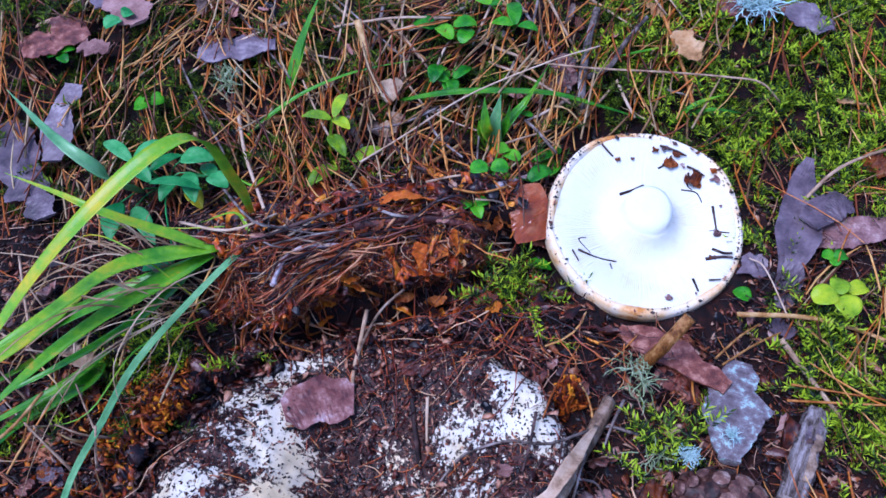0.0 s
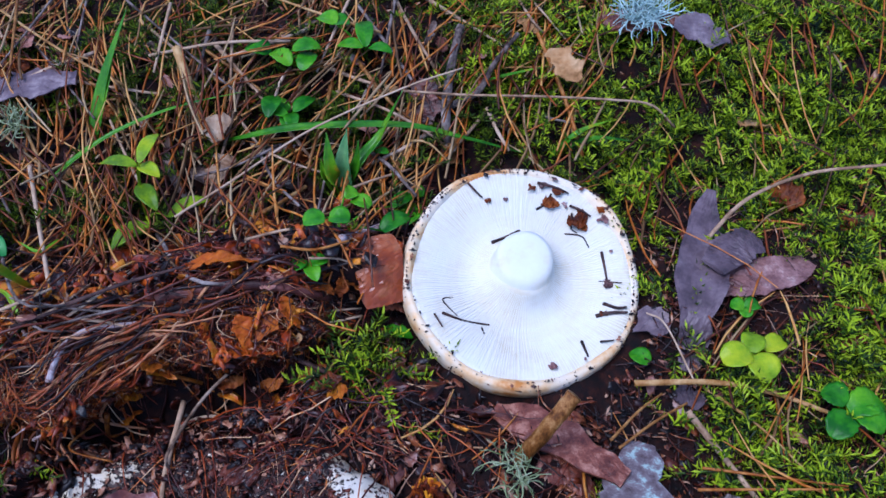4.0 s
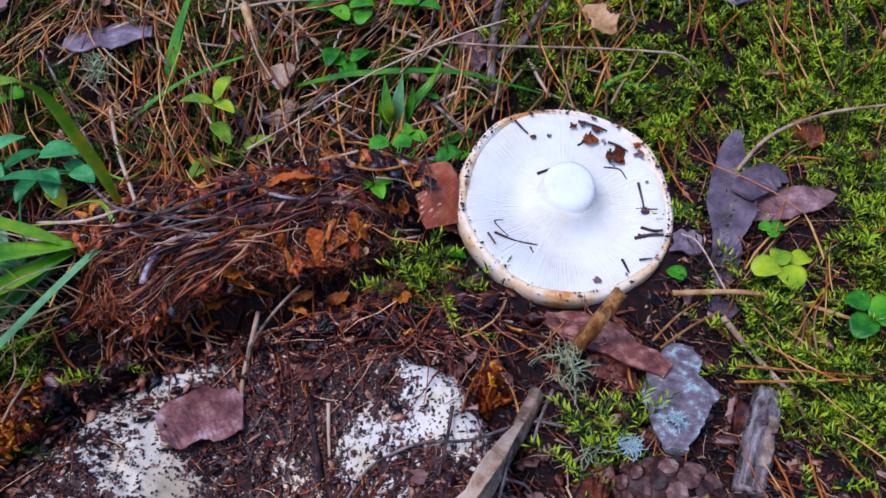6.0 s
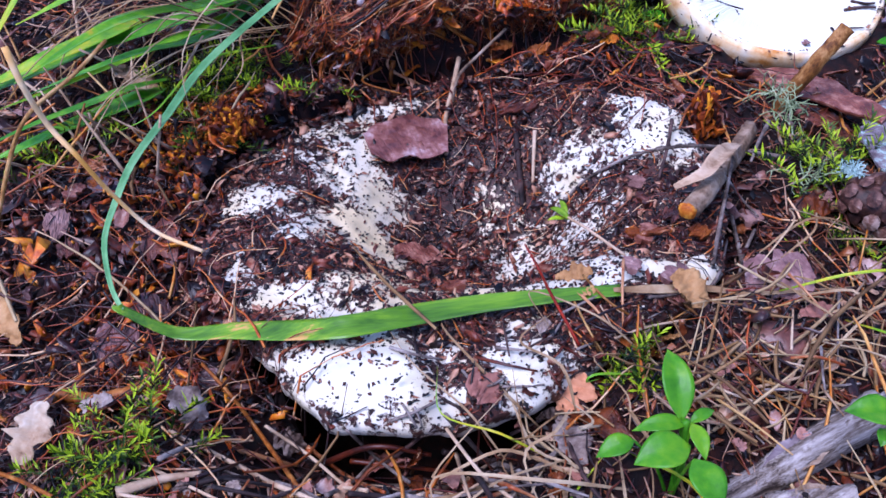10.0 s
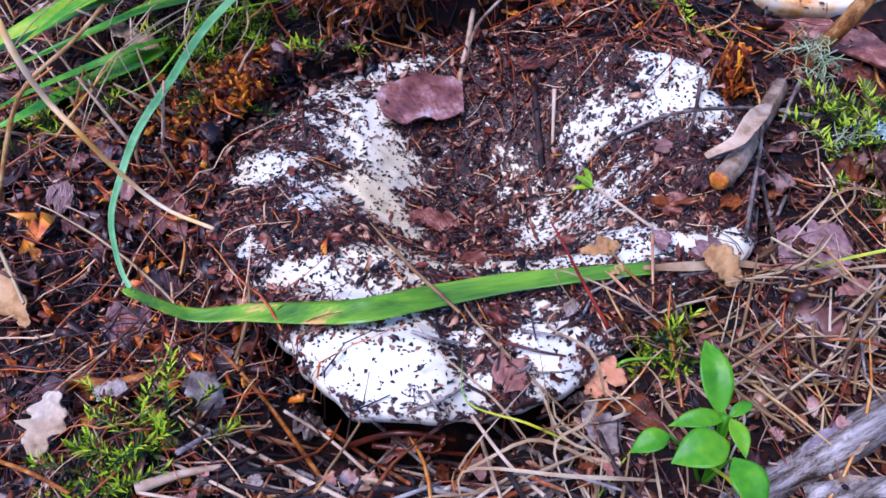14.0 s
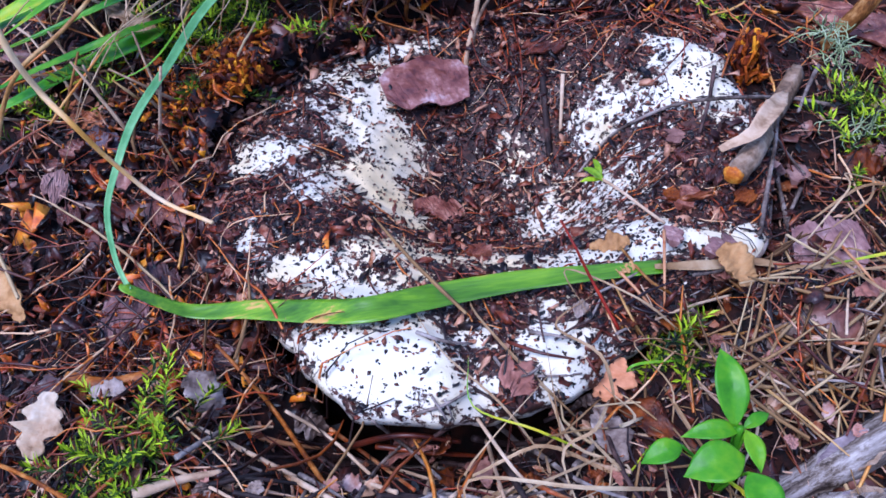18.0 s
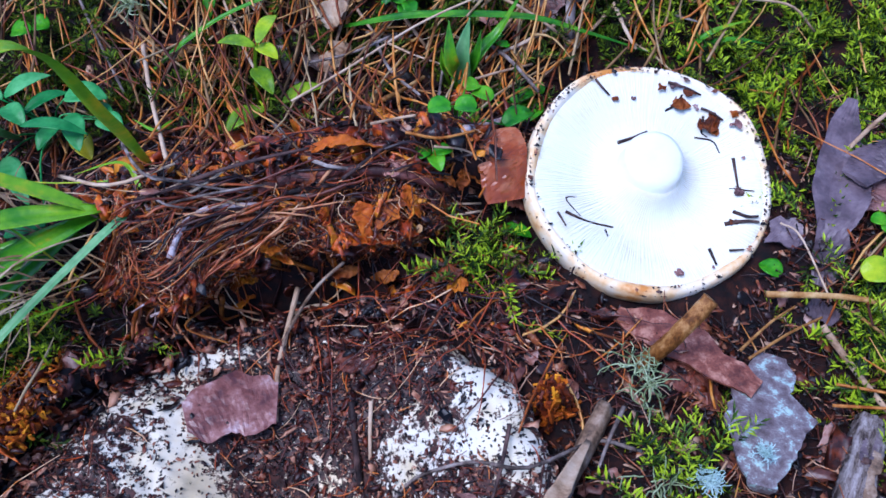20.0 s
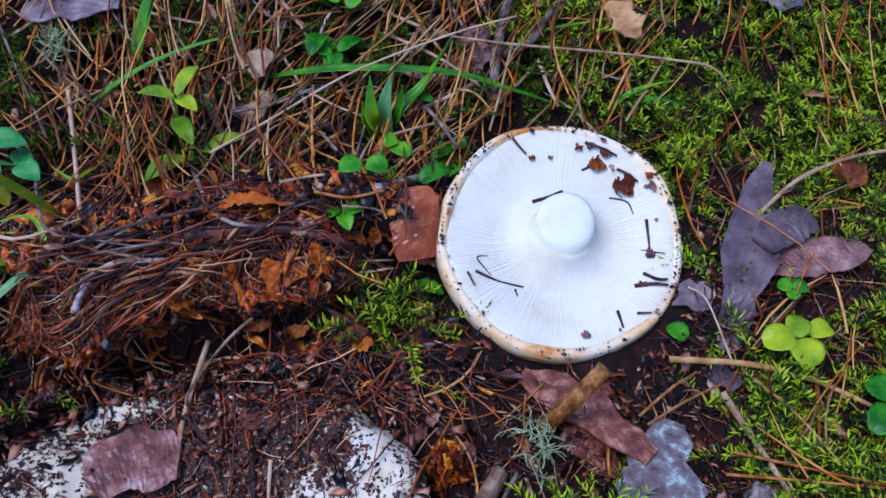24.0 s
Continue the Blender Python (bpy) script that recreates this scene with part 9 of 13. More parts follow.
stick("dry_stalk", "pale dry stalk standing in the grass tuft", [(-0.1601, 0.2152, -0.0117), (-0.1517, 0.2121, 0.0020), (-0.1478, 0.2196, 0.0063)], 0.0008, 0.0004, STICK_PALE, along=8, sides=5)
stick("dry_stalk", "pale dry stalk standing in the grass tuft", [(-0.2063, 0.1628, -0.0121), (-0.2087, 0.1567, -0.0035), (-0.2137, 0.1543, 0.0010)], 0.0006, 0.0004, STICK_PALE, along=8, sides=5)
stick("dry_stalk", "pale dry stalk standing in the grass tuft", [(-0.1616, 0.1664, -0.0068), (-0.1639, 0.1636, 0.0019), (-0.1678, 0.1640, 0.0070)], 0.0007, 0.0003, STICK_STRAW, along=8, sides=5)
stick("dry_stalk", "pale dry stalk standing in the grass tuft", [(-0.1874, 0.1722, -0.0136), (-0.1959, 0.1801, -0.0040), (-0.2039, 0.1874, 0.0058)], 0.0006, 0.0004, STICK_PALE, along=8, sides=5)
stick("dry_stalk", "pale dry stalk standing in the grass tuft", [(-0.1832, 0.2185, -0.0123), (-0.1842, 0.2046, 0.0053), (-0.1900, 0.2011, 0.0133)], 0.0006, 0.0005, STICK_PALE, along=8, sides=5)
stick("twig", "grey dead twig beside the cut stick", [(0.0338, 0.1032, 0.0082), (0.0395, 0.1216, 0.0079), (0.0451, 0.1388, 0.0066), (0.0540, 0.1643, -0.0047)], 0.0008, 0.0005, STICK_GREY, along=12, sides=6)
stick("twig", "grey dead twig beside the cut stick", [(0.0467, 0.1436, 0.0039), (0.0558, 0.1473, -0.0100), (0.0590, 0.1389, -0.0088)], 0.0006, 0.0004, STICK_GREY, along=12, sides=6)
stick("twig", "grey dead twig beside the cut stick", [(0.0504, 0.1194, -0.0108), (0.0513, 0.1381, -0.0123), (0.0447, 0.1383, 0.0045)], 0.0009, 0.0005, STICK_GREY, along=12, sides=6)
stick("twig", "grey dead twig beside the cut stick", [(0.0316, 0.0957, 0.0001), (0.0360, 0.1016, 0.0062), (0.0473, 0.1299, -0.0110)], 0.0006, 0.0004, STICK_GREY, along=12, sides=6)
stick("twig", "grey dead twig beside the cut stick", [(0.0579, 0.1356, -0.0121), (0.0515, 0.1230, -0.0110), (0.0427, 0.1013, 0.0009)], 0.0007, 0.0004, STICK_GREY, along=12, sides=6)
stick("twig", "grey dead twig beside the cut stick", [(0.0706, 0.1827, -0.0039), (0.0643, 0.1712, -0.0035), (0.0600, 0.1620, -0.0050)], 0.0008, 0.0005, STICK_GREY, along=12, sides=6)
stick("root", "pale mould-covered root on the bank", [(-0.0765, 0.2448, -0.0069), (-0.0703, 0.2471, -0.0014), (-0.0642, 0.2500, 0.0035)], 0.0009, 0.0005, STICK_WHITE, along=12, sides=6, knots=0.1)
stick("root", "pale mould-covered root on the bank", [(-0.0902, 0.2466, 0.0138), (-0.0859, 0.2482, 0.0125), (-0.0813, 0.2489, 0.0120)], 0.0006, 0.0005, STICK_WHITE, along=12, sides=6, knots=0.1)
stick("root", "pale mould-covered root on the bank", [(-0.0967, 0.2453, 0.0127), (-0.0925, 0.2438, 0.0116), (-0.0890, 0.2452, 0.0079)], 0.0009, 0.0005, STICK_WHITE, along=12, sides=6, knots=0.1)
stick("root", "pale mould-covered root on the bank", [(-0.0892, 0.2468, 0.0130), (-0.0916, 0.2473, 0.0188), (-0.0949, 0.2510, 0.0218)], 0.0006, 0.0005, STICK_WHITE, along=12, sides=6, knots=0.1)
stick("root", "pale mould-covered root on the bank", [(-0.0981, 0.2438, 0.0082), (-0.0920, 0.2449, 0.0110), (-0.0864, 0.2474, 0.0126)], 0.0008, 0.0005, STICK_WHITE, along=12, sides=6, knots=0.1)
stick("root", "pale mould-covered root on the bank", [(-0.0710, 0.2476, -0.0028), (-0.0661, 0.2492, 0.0048), (-0.0616, 0.2528, 0.0105)], 0.0007, 0.0005, STICK_WHITE, along=12, sides=6, knots=0.1)
stick("root", "pale mould-covered root on the bank", [(-0.0892, 0.2438, 0.0052), (-0.0855, 0.2474, 0.0100), (-0.0817, 0.2505, 0.0152)], 0.0009, 0.0005, STICK_WHITE, along=12, sides=6, knots=0.1)
stick("root", "pale mould-covered root on the bank", [(-0.0948, 0.2429, 0.0014), (-0.0894, 0.2422, 0.0027), (-0.0847, 0.2442, 0.0016)], 0.0009, 0.0005, STICK_WHITE, along=12, sides=6, knots=0.1)
stick("root", "pale mould-covered root on the bank", [(-0.0672, 0.2497, 0.0021), (-0.0658, 0.2510, 0.0100), (-0.0649, 0.2548, 0.0156)], 0.0008, 0.0005, STICK_WHITE, along=12, sides=6, knots=0.1)
stick("root", "pale mould-covered root on the bank", [(-0.0823, 0.2471, 0.0074), (-0.0751, 0.2467, 0.0020), (-0.0678, 0.2472, -0.0045)], 0.0007, 0.0005, STICK_WHITE, along=12, sides=6, knots=0.1)
dry_leaf("dull dead leaf scrap between needles", (0.0902, 0.3750, 0.0068), (0.0964, 0.3644, 0.0033), 0.0107, LEAF_GREY, lobes=1, curl=10.9)
dry_leaf("dull dead leaf scrap between needles", (-0.1147, 0.4233, 0.0246), (-0.1096, 0.4303, 0.0184), 0.0089, LEAF_PINK, lobes=2, curl=12.7)
dry_leaf("dull dead leaf scrap between needles", (-0.0925, 0.3782, 0.0065), (-0.0995, 0.3861, 0.0097), 0.0051, LEAF_RUST, lobes=1, curl=6.4)
dry_leaf("dull dead leaf scrap between needles", (0.0707, 0.3574, -0.0042), (0.0776, 0.3600, -0.0034), 0.0075, LEAF_TAN, lobes=2, curl=7.3)
dry_leaf("dull dead leaf scrap between needles", (-0.0151, 0.3611, 0.0014), (-0.0010, 0.3665, -0.0008), 0.0076, LEAF_GREY, lobes=1, curl=12.2)
dry_leaf("dull dead leaf scrap between needles", (0.0306, 0.3994, 0.0118), (0.0247, 0.4002, 0.0163), 0.0064, LEAF_PINK, lobes=2, curl=14.7)
dry_leaf("dull dead leaf scrap between needles", (0.1009, 0.4168, 0.0189), (0.0975, 0.4058, 0.0161), 0.0072, LEAF_RUST, lobes=1, curl=7.3)
dry_leaf("dull dead leaf scrap between needles", (0.0007, 0.4134, 0.0166), (-0.0082, 0.4169, 0.0249), 0.0097, LEAF_TAN, lobes=2, curl=12.6)
dry_leaf("dull dead leaf scrap between needles", (0.0156, 0.4090, 0.0184), (0.0284, 0.4022, 0.0180), 0.0070, LEAF_GREY, lobes=1, curl=13.4)
dry_leaf("dull dead leaf scrap between needles", (0.0439, 0.3618, 0.0050), (0.0371, 0.3711, 0.0028), 0.0069, LEAF_PINK, lobes=2, curl=14.6)
dry_leaf("dull dead leaf scrap between needles", (0.0854, 0.3859, 0.0146), (0.0982, 0.3854, 0.0126), 0.0073, LEAF_RUST, lobes=1, curl=14.2)
dry_leaf("dull dead leaf scrap between needles", (0.0441, 0.3529, -0.0041), (0.0510, 0.3592, 0.0009), 0.0086, LEAF_TAN, lobes=2, curl=8.5)
dry_leaf("dull dead leaf scrap between needles", (0.0028, 0.4320, 0.0208), (0.0012, 0.4242, 0.0206), 0.0046, LEAF_GREY, lobes=1, curl=7.7)
dry_leaf("dull dead leaf scrap between needles", (-0.1025, 0.3646, -0.0024), (-0.1071, 0.3615, 0.0024), 0.0098, LEAF_PINK, lobes=2, curl=9.0)
dry_leaf("dull dead leaf scrap between needles", (-0.1382, 0.4043, 0.0208), (-0.1426, 0.3998, 0.0171), 0.0092, LEAF_RUST, lobes=1, curl=11.9)
dry_leaf("dull dead leaf scrap between needles", (0.0739, 0.3551, -0.0069), (0.0641, 0.3552, -0.0014), 0.0066, LEAF_TAN, lobes=2, curl=7.9)
dry_leaf("dull dead leaf scrap between needles", (0.0674, 0.4222, 0.0253), (0.0613, 0.4078, 0.0224), 0.0047, LEAF_GREY, lobes=1, curl=6.8)
dry_leaf("dull dead leaf scrap between needles", (-0.1373, 0.4342, 0.0179), (-0.1285, 0.4182, 0.0234), 0.0109, LEAF_PINK, lobes=2, curl=12.7)
dry_leaf("dull dead leaf scrap between needles", (0.0458, 0.4022, 0.0179), (0.0358, 0.4023, 0.0145), 0.0074, LEAF_RUST, lobes=1, curl=7.3)
dry_leaf("dull dead leaf scrap between needles", (0.0192, 0.3489, -0.0052), (0.0148, 0.3506, -0.0005), 0.0082, LEAF_TAN, lobes=2, curl=9.8)
dry_leaf("dull dead leaf scrap between needles", (-0.1501, 0.4355, 0.0244), (-0.1478, 0.4251, 0.0206), 0.0085, LEAF_GREY, lobes=1, curl=8.2)
dry_leaf("dull dead leaf scrap between needles", (0.0716, 0.4164, 0.0195), (0.0698, 0.4081, 0.0176), 0.0080, LEAF_PINK, lobes=2, curl=7.7)
dry_leaf("dull dead leaf scrap between needles", (-0.0843, 0.3885, 0.0065), (-0.0995, 0.3839, 0.0046), 0.0088, LEAF_RUST, lobes=1, curl=7.4)
dry_leaf("dull dead leaf scrap between needles", (0.0478, 0.3893, 0.0105), (0.0345, 0.3898, 0.0118), 0.0075, LEAF_TAN, lobes=2, curl=12.8)
dry_leaf("dull dead leaf scrap between needles", (-0.1103, 0.4054, 0.0168), (-0.1184, 0.4093, 0.0199), 0.0104, LEAF_GREY, lobes=1, curl=12.0)
dry_leaf("dull dead leaf scrap between needles", (-0.0591, 0.3888, 0.0120), (-0.0658, 0.3997, 0.0169), 0.0087, LEAF_PINK, lobes=2, curl=6.3)
dry_leaf("dull dead leaf scrap between needles", (-0.0401, 0.3483, -0.0045), (-0.0444, 0.3597, -0.0024), 0.0041, LEAF_RUST, lobes=1, curl=12.6)
dry_leaf("dull dead leaf scrap between needles", (-0.0415, 0.3984, 0.0166), (-0.0336, 0.3915, 0.0173), 0.0054, LEAF_TAN, lobes=2, curl=11.9)
dry_leaf("dull dead leaf scrap between needles", (-0.0770, 0.3892, 0.0084), (-0.0724, 0.3752, 0.0055), 0.0064, LEAF_GREY, lobes=1, curl=12.9)
dry_leaf("dull dead leaf scrap between needles", (0.0254, 0.4042, 0.0151), (0.0321, 0.4006, 0.0171), 0.0096, LEAF_PINK, lobes=2, curl=10.7)
dry_leaf("dull dead leaf scrap between needles", (-0.1273, 0.4071, 0.0188), (-0.1445, 0.4162, 0.0149), 0.0107, LEAF_RUST, lobes=1, curl=6.3)
dry_leaf("dull dead leaf scrap between needles", (-0.0365, 0.3732, 0.0024), (-0.0267, 0.3795, 0.0092), 0.0074, LEAF_TAN, lobes=2, curl=10.6)
dry_leaf("dull dead leaf scrap between needles", (-0.0584, 0.3574, 0.0006), (-0.0643, 0.3541, -0.0025), 0.0075, LEAF_GREY, lobes=1, curl=15.2)
dry_leaf("dull dead leaf scrap between needles", (-0.1281, 0.4293, 0.0239), (-0.1356, 0.4330, 0.0236), 0.0075, LEAF_PINK, lobes=2, curl=14.7)
dry_leaf("dull dead leaf scrap between needles", (-0.0209, 0.3882, 0.0096), (-0.0349, 0.3807, 0.0100), 0.0077, LEAF_RUST, lobes=1, curl=8.5)
dry_leaf("dull dead leaf scrap between needles", (0.1095, 0.4213, 0.0252), (0.1171, 0.4118, 0.0230), 0.0100, LEAF_TAN, lobes=2, curl=6.2)
dry_leaf("dull dead leaf scrap between needles", (-0.1295, 0.3669, -0.0019), (-0.1249, 0.3763, 0.0046), 0.0055, LEAF_GREY, lobes=1, curl=6.9)
dry_leaf("dull dead leaf scrap between needles", (0.0250, 0.3716, 0.0055), (0.0364, 0.3662, 0.0050), 0.0074, LEAF_PINK, lobes=2, curl=6.1)
dry_leaf("dull dead leaf scrap between needles", (-0.0842, 0.4311, 0.0207), (-0.0925, 0.4251, 0.0182), 0.0075, LEAF_RUST, lobes=1, curl=8.3)
dry_leaf("dull dead leaf scrap between needles", (0.0655, 0.3579, 0.0009), (0.0760, 0.3629, -0.0006), 0.0077, LEAF_TAN, lobes=2, curl=9.8)
dry_leaf("dull dead leaf scrap between needles", (-0.0755, 0.4140, 0.0207), (-0.0670, 0.4228, 0.0189), 0.0104, LEAF_GREY, lobes=1, curl=13.0)
dry_leaf("dull dead leaf scrap between needles", (0.0801, 0.4036, 0.0152), (0.0955, 0.4045, 0.0184), 0.0083, LEAF_PINK, lobes=2, curl=16.0)
dry_leaf("dull dead leaf scrap between needles", (0.0369, 0.4186, 0.0211), (0.0217, 0.4156, 0.0230), 0.0108, LEAF_RUST, lobes=1, curl=13.5)
dry_leaf("dull dead leaf scrap between needles", (-0.0983, 0.3587, -0.0005), (-0.1089, 0.3551, -0.0048), 0.0052, LEAF_TAN, lobes=2, curl=11.7)
stick("dry_stalk", "pale dry grass stalk among needles", [(0.0884, 0.3733, 0.0099), (0.0920, 0.3593, 0.0072), (0.0964, 0.3510, 0.0027)], 0.0011, 0.0007, STICK_PALE, along=9, sides=5)
stick("dry_stalk", "pale dry grass stalk among needles", [(0.0409, 0.3733, 0.0032), (0.0466, 0.3516, -0.0024), (0.0523, 0.3358, -0.0081)], 0.0006, 0.0007, STICK_GREY, along=9, sides=5)
stick("dry_stalk", "pale dry grass stalk among needles", [(-0.1385, 0.4037, 0.0202), (-0.1265, 0.3780, 0.0110), (-0.1162, 0.3570, 0.0006)], 0.0006, 0.0008, STICK_STRAW, along=9, sides=5)
stick("dry_stalk", "pale dry grass stalk among needles", [(0.0208, 0.3271, 0.0069), (0.0356, 0.3366, 0.0035), (0.0510, 0.3470, -0.0017)], 0.0006, 0.0006, STICK_PALE, along=9, sides=5)
stick("dry_stalk", "pale dry grass stalk among needles", [(0.1097, 0.4609, 0.0225), (0.1194, 0.4243, 0.0289), (0.1331, 0.4095, 0.0176)], 0.0008, 0.0004, STICK_PALE, along=9, sides=5)
stick("dry_stalk", "pale dry grass stalk among needles", [(-0.1252, 0.4199, 0.0242), (-0.1083, 0.3960, 0.0191), (-0.0928, 0.3755, 0.0133)], 0.0006, 0.0006, STICK_GREY, along=9, sides=5)
stick("dry_stalk", "pale dry grass stalk among needles", [(0.0289, 0.4010, 0.0188), (0.0430, 0.3773, 0.0129), (0.0574, 0.3668, 0.0055)], 0.0011, 0.0005, STICK_STRAW, along=9, sides=5)
stick("dry_stalk", "pale dry grass stalk among needles", [(0.0157, 0.4025, 0.0142), (0.0323, 0.3910, 0.0145), (0.0489, 0.3906, 0.0089)], 0.0011, 0.0007, STICK_PALE, along=9, sides=5)
stick("dry_stalk", "pale dry grass stalk among needles", [(0.0372, 0.4892, 0.0206), (0.0228, 0.4274, 0.0296), (0.0087, 0.3991, 0.0155)], 0.0010, 0.0006, STICK_PALE, along=9, sides=5)
stick("dry_stalk", "pale dry grass stalk among needles", [(-0.1359, 0.4221, 0.0167), (-0.1243, 0.3877, 0.0124), (-0.1195, 0.3698, -0.0015)], 0.0006, 0.0007, STICK_GREY, along=9, sides=5)
stick("dry_stalk", "pale dry grass stalk among needles", [(0.0925, 0.3792, 0.0107), (0.1020, 0.3607, 0.0056), (0.1116, 0.3421, -0.0053)], 0.0006, 0.0007, STICK_STRAW, along=9, sides=5)
stick("dry_stalk", "pale dry grass stalk among needles", [(-0.0311, 0.3832, 0.0075), (-0.0203, 0.3656, 0.0029), (-0.0104, 0.3550, -0.0045)], 0.0009, 0.0004, STICK_PALE, along=9, sides=5)
stick("dry_stalk", "pale dry grass stalk among needles", [(-0.1031, 0.3668, 0.0018), (-0.1077, 0.3503, 0.0004), (-0.1142, 0.3364, -0.0063)], 0.0011, 0.0004, STICK_PALE, along=9, sides=5)
stick("dry_stalk", "pale dry grass stalk among needles", [(0.0330, 0.3902, 0.0131), (0.0275, 0.3779, 0.0084), (0.0221, 0.3654, 0.0029)], 0.0007, 0.0006, STICK_GREY, along=9, sides=5)
stick("dry_stalk", "pale dry grass stalk among needles", [(-0.0301, 0.4153, 0.0203), (-0.0354, 0.3827, 0.0091), (-0.0415, 0.3578, -0.0051)], 0.0006, 0.0005, STICK_STRAW, along=9, sides=5)
stick("dry_stalk", "pale dry grass stalk among needles", [(0.0617, 0.3657, 0.0040), (0.0458, 0.3552, 0.0025), (0.0303, 0.3510, -0.0018)], 0.0011, 0.0007, STICK_PALE, along=9, sides=5)
stick("dry_stalk", "pale dry grass stalk among needles", [(-0.0624, 0.4413, 0.0291), (-0.0634, 0.4148, 0.0288), (-0.0674, 0.3988, 0.0199)], 0.0009, 0.0007, STICK_PALE, along=9, sides=5)
stick("dry_stalk", "pale dry grass stalk among needles", [(-0.0422, 0.4225, 0.0259), (-0.0448, 0.4048, 0.0235), (-0.0492, 0.3943, 0.0146)], 0.0012, 0.0008, STICK_GREY, along=9, sides=5)
stick("dry_stalk", "pale dry grass stalk among needles", [(-0.1017, 0.3992, 0.0205), (-0.0902, 0.3891, 0.0188), (-0.0807, 0.3868, 0.0142)], 0.0008, 0.0007, STICK_STRAW, along=9, sides=5)
stick("dry_stalk", "pale dry grass stalk among needles", [(-0.1215, 0.4055, 0.0168), (-0.0906, 0.3959, 0.0154), (-0.0611, 0.3910, 0.0122)], 0.0008, 0.0006, STICK_PALE, along=9, sides=5)
stick("dry_stalk", "pale dry grass stalk among needles", [(-0.0313, 0.4272, 0.0266), (-0.0310, 0.4057, 0.0234), (-0.0321, 0.3837, 0.0116)], 0.0010, 0.0005, STICK_PALE, along=9, sides=5)
stick("dry_stalk", "pale dry grass stalk among needles", [(-0.1173, 0.4897, 0.0238), (-0.1275, 0.4321, 0.0274), (-0.1451, 0.4016, 0.0178)], 0.0006, 0.0006, STICK_GREY, along=9, sides=5)
stick("dry_stalk", "pale dry grass stalk among needles", [(-0.1431, 0.4483, 0.0205), (-0.1472, 0.4238, 0.0199), (-0.1522, 0.3997, 0.0154)], 0.0006, 0.0006, STICK_STRAW, along=9, sides=5)
stick("dry_stalk", "pale dry grass stalk among needles", [(-0.0860, 0.3749, 0.0126), (-0.0760, 0.3535, 0.0038), (-0.0651, 0.3323, -0.0002)], 0.0006, 0.0007, STICK_PALE, along=9, sides=5)
stick("dry_stalk", "pale dry grass stalk among needles", [(0.1111, 0.4478, 0.0226), (0.1134, 0.4180, 0.0289), (0.1200, 0.4129, 0.0225)], 0.0007, 0.0007, STICK_PALE, along=9, sides=5)
stick("dry_stalk", "pale dry grass stalk among needles", [(-0.0208, 0.4114, 0.0191), (-0.0059, 0.4177, 0.0243), (0.0082, 0.4321, 0.0216)], 0.0006, 0.0008, STICK_GREY, along=9, sides=5)
stick("dry_stalk", "pale dry grass stalk among needles", [(-0.0422, 0.4062, 0.0205), (-0.0488, 0.3963, 0.0168), (-0.0563, 0.3879, 0.0087)], 0.0010, 0.0006, STICK_STRAW, along=9, sides=5)
stick("dry_stalk", "pale dry grass stalk among needles", [(0.0178, 0.3886, 0.0116), (0.0451, 0.3703, 0.0116), (0.0718, 0.3558, -0.0003)], 0.0008, 0.0007, STICK_PALE, along=9, sides=5)
stick("dry_stalk", "pale dry grass stalk among needles", [(0.0383, 0.4966, 0.0230), (0.0521, 0.4247, 0.0283), (0.0659, 0.3980, 0.0145)], 0.0009, 0.0008, STICK_PALE, along=9, sides=5)
stick("dry_stalk", "pale dry grass stalk among needles", [(-0.0862, 0.4497, 0.0271), (-0.0541, 0.4089, 0.0262), (-0.0278, 0.3859, 0.0152)], 0.0007, 0.0005, STICK_GREY, along=9, sides=5)
stick("dry_stalk", "pale dry grass stalk among needles", [(0.0395, 0.3590, 0.0012), (0.0452, 0.3431, 0.0013), (0.0506, 0.3271, 0.0001)], 0.0008, 0.0005, STICK_STRAW, along=9, sides=5)
stick("dry_stalk", "pale dry grass stalk among needles", [(-0.0037, 0.4014, 0.0171), (-0.0081, 0.3908, 0.0175), (-0.0137, 0.3818, 0.0074)], 0.0008, 0.0007, STICK_PALE, along=9, sides=5)
stick("dry_stalk", "pale dry grass stalk among needles", [(-0.0699, 0.4071, 0.0236), (-0.0361, 0.4087, 0.0279), (-0.0032, 0.4115, 0.0251)], 0.0008, 0.0008, STICK_PALE, along=9, sides=5)
stick("dry_stalk", "pale dry grass stalk among needles", [(0.1036, 0.3791, 0.0054), (0.1157, 0.3713, 0.0047), (0.1283, 0.3678, 0.0027)], 0.0008, 0.0005, STICK_GREY, along=9, sides=5)
stick("dry_stalk", "pale dry grass stalk among needles", [(-0.0147, 0.4479, 0.0269), (0.0137, 0.4256, 0.0291), (0.0405, 0.4151, 0.0252)], 0.0006, 0.0008, STICK_STRAW, along=9, sides=5)
stick("dry_stalk", "pale dry grass stalk among needles", [(-0.1756, 0.4846, 0.0194), (-0.1525, 0.4452, 0.0275), (-0.1411, 0.4255, 0.0186)], 0.0009, 0.0008, STICK_PALE, along=9, sides=5)
stick("dry_stalk", "pale dry grass stalk among needles", [(-0.1562, 0.3868, 0.0189), (-0.1412, 0.3590, 0.0076), (-0.1270, 0.3339, -0.0031)], 0.0007, 0.0007, STICK_GREY, along=9, sides=5)
stick("dry_stalk", "pale dry grass stalk among needles", [(-0.1451, 0.4426, 0.0283), (-0.1090, 0.4089, 0.0266), (-0.0802, 0.3934, 0.0168)], 0.0007, 0.0007, STICK_STRAW, along=9, sides=5)
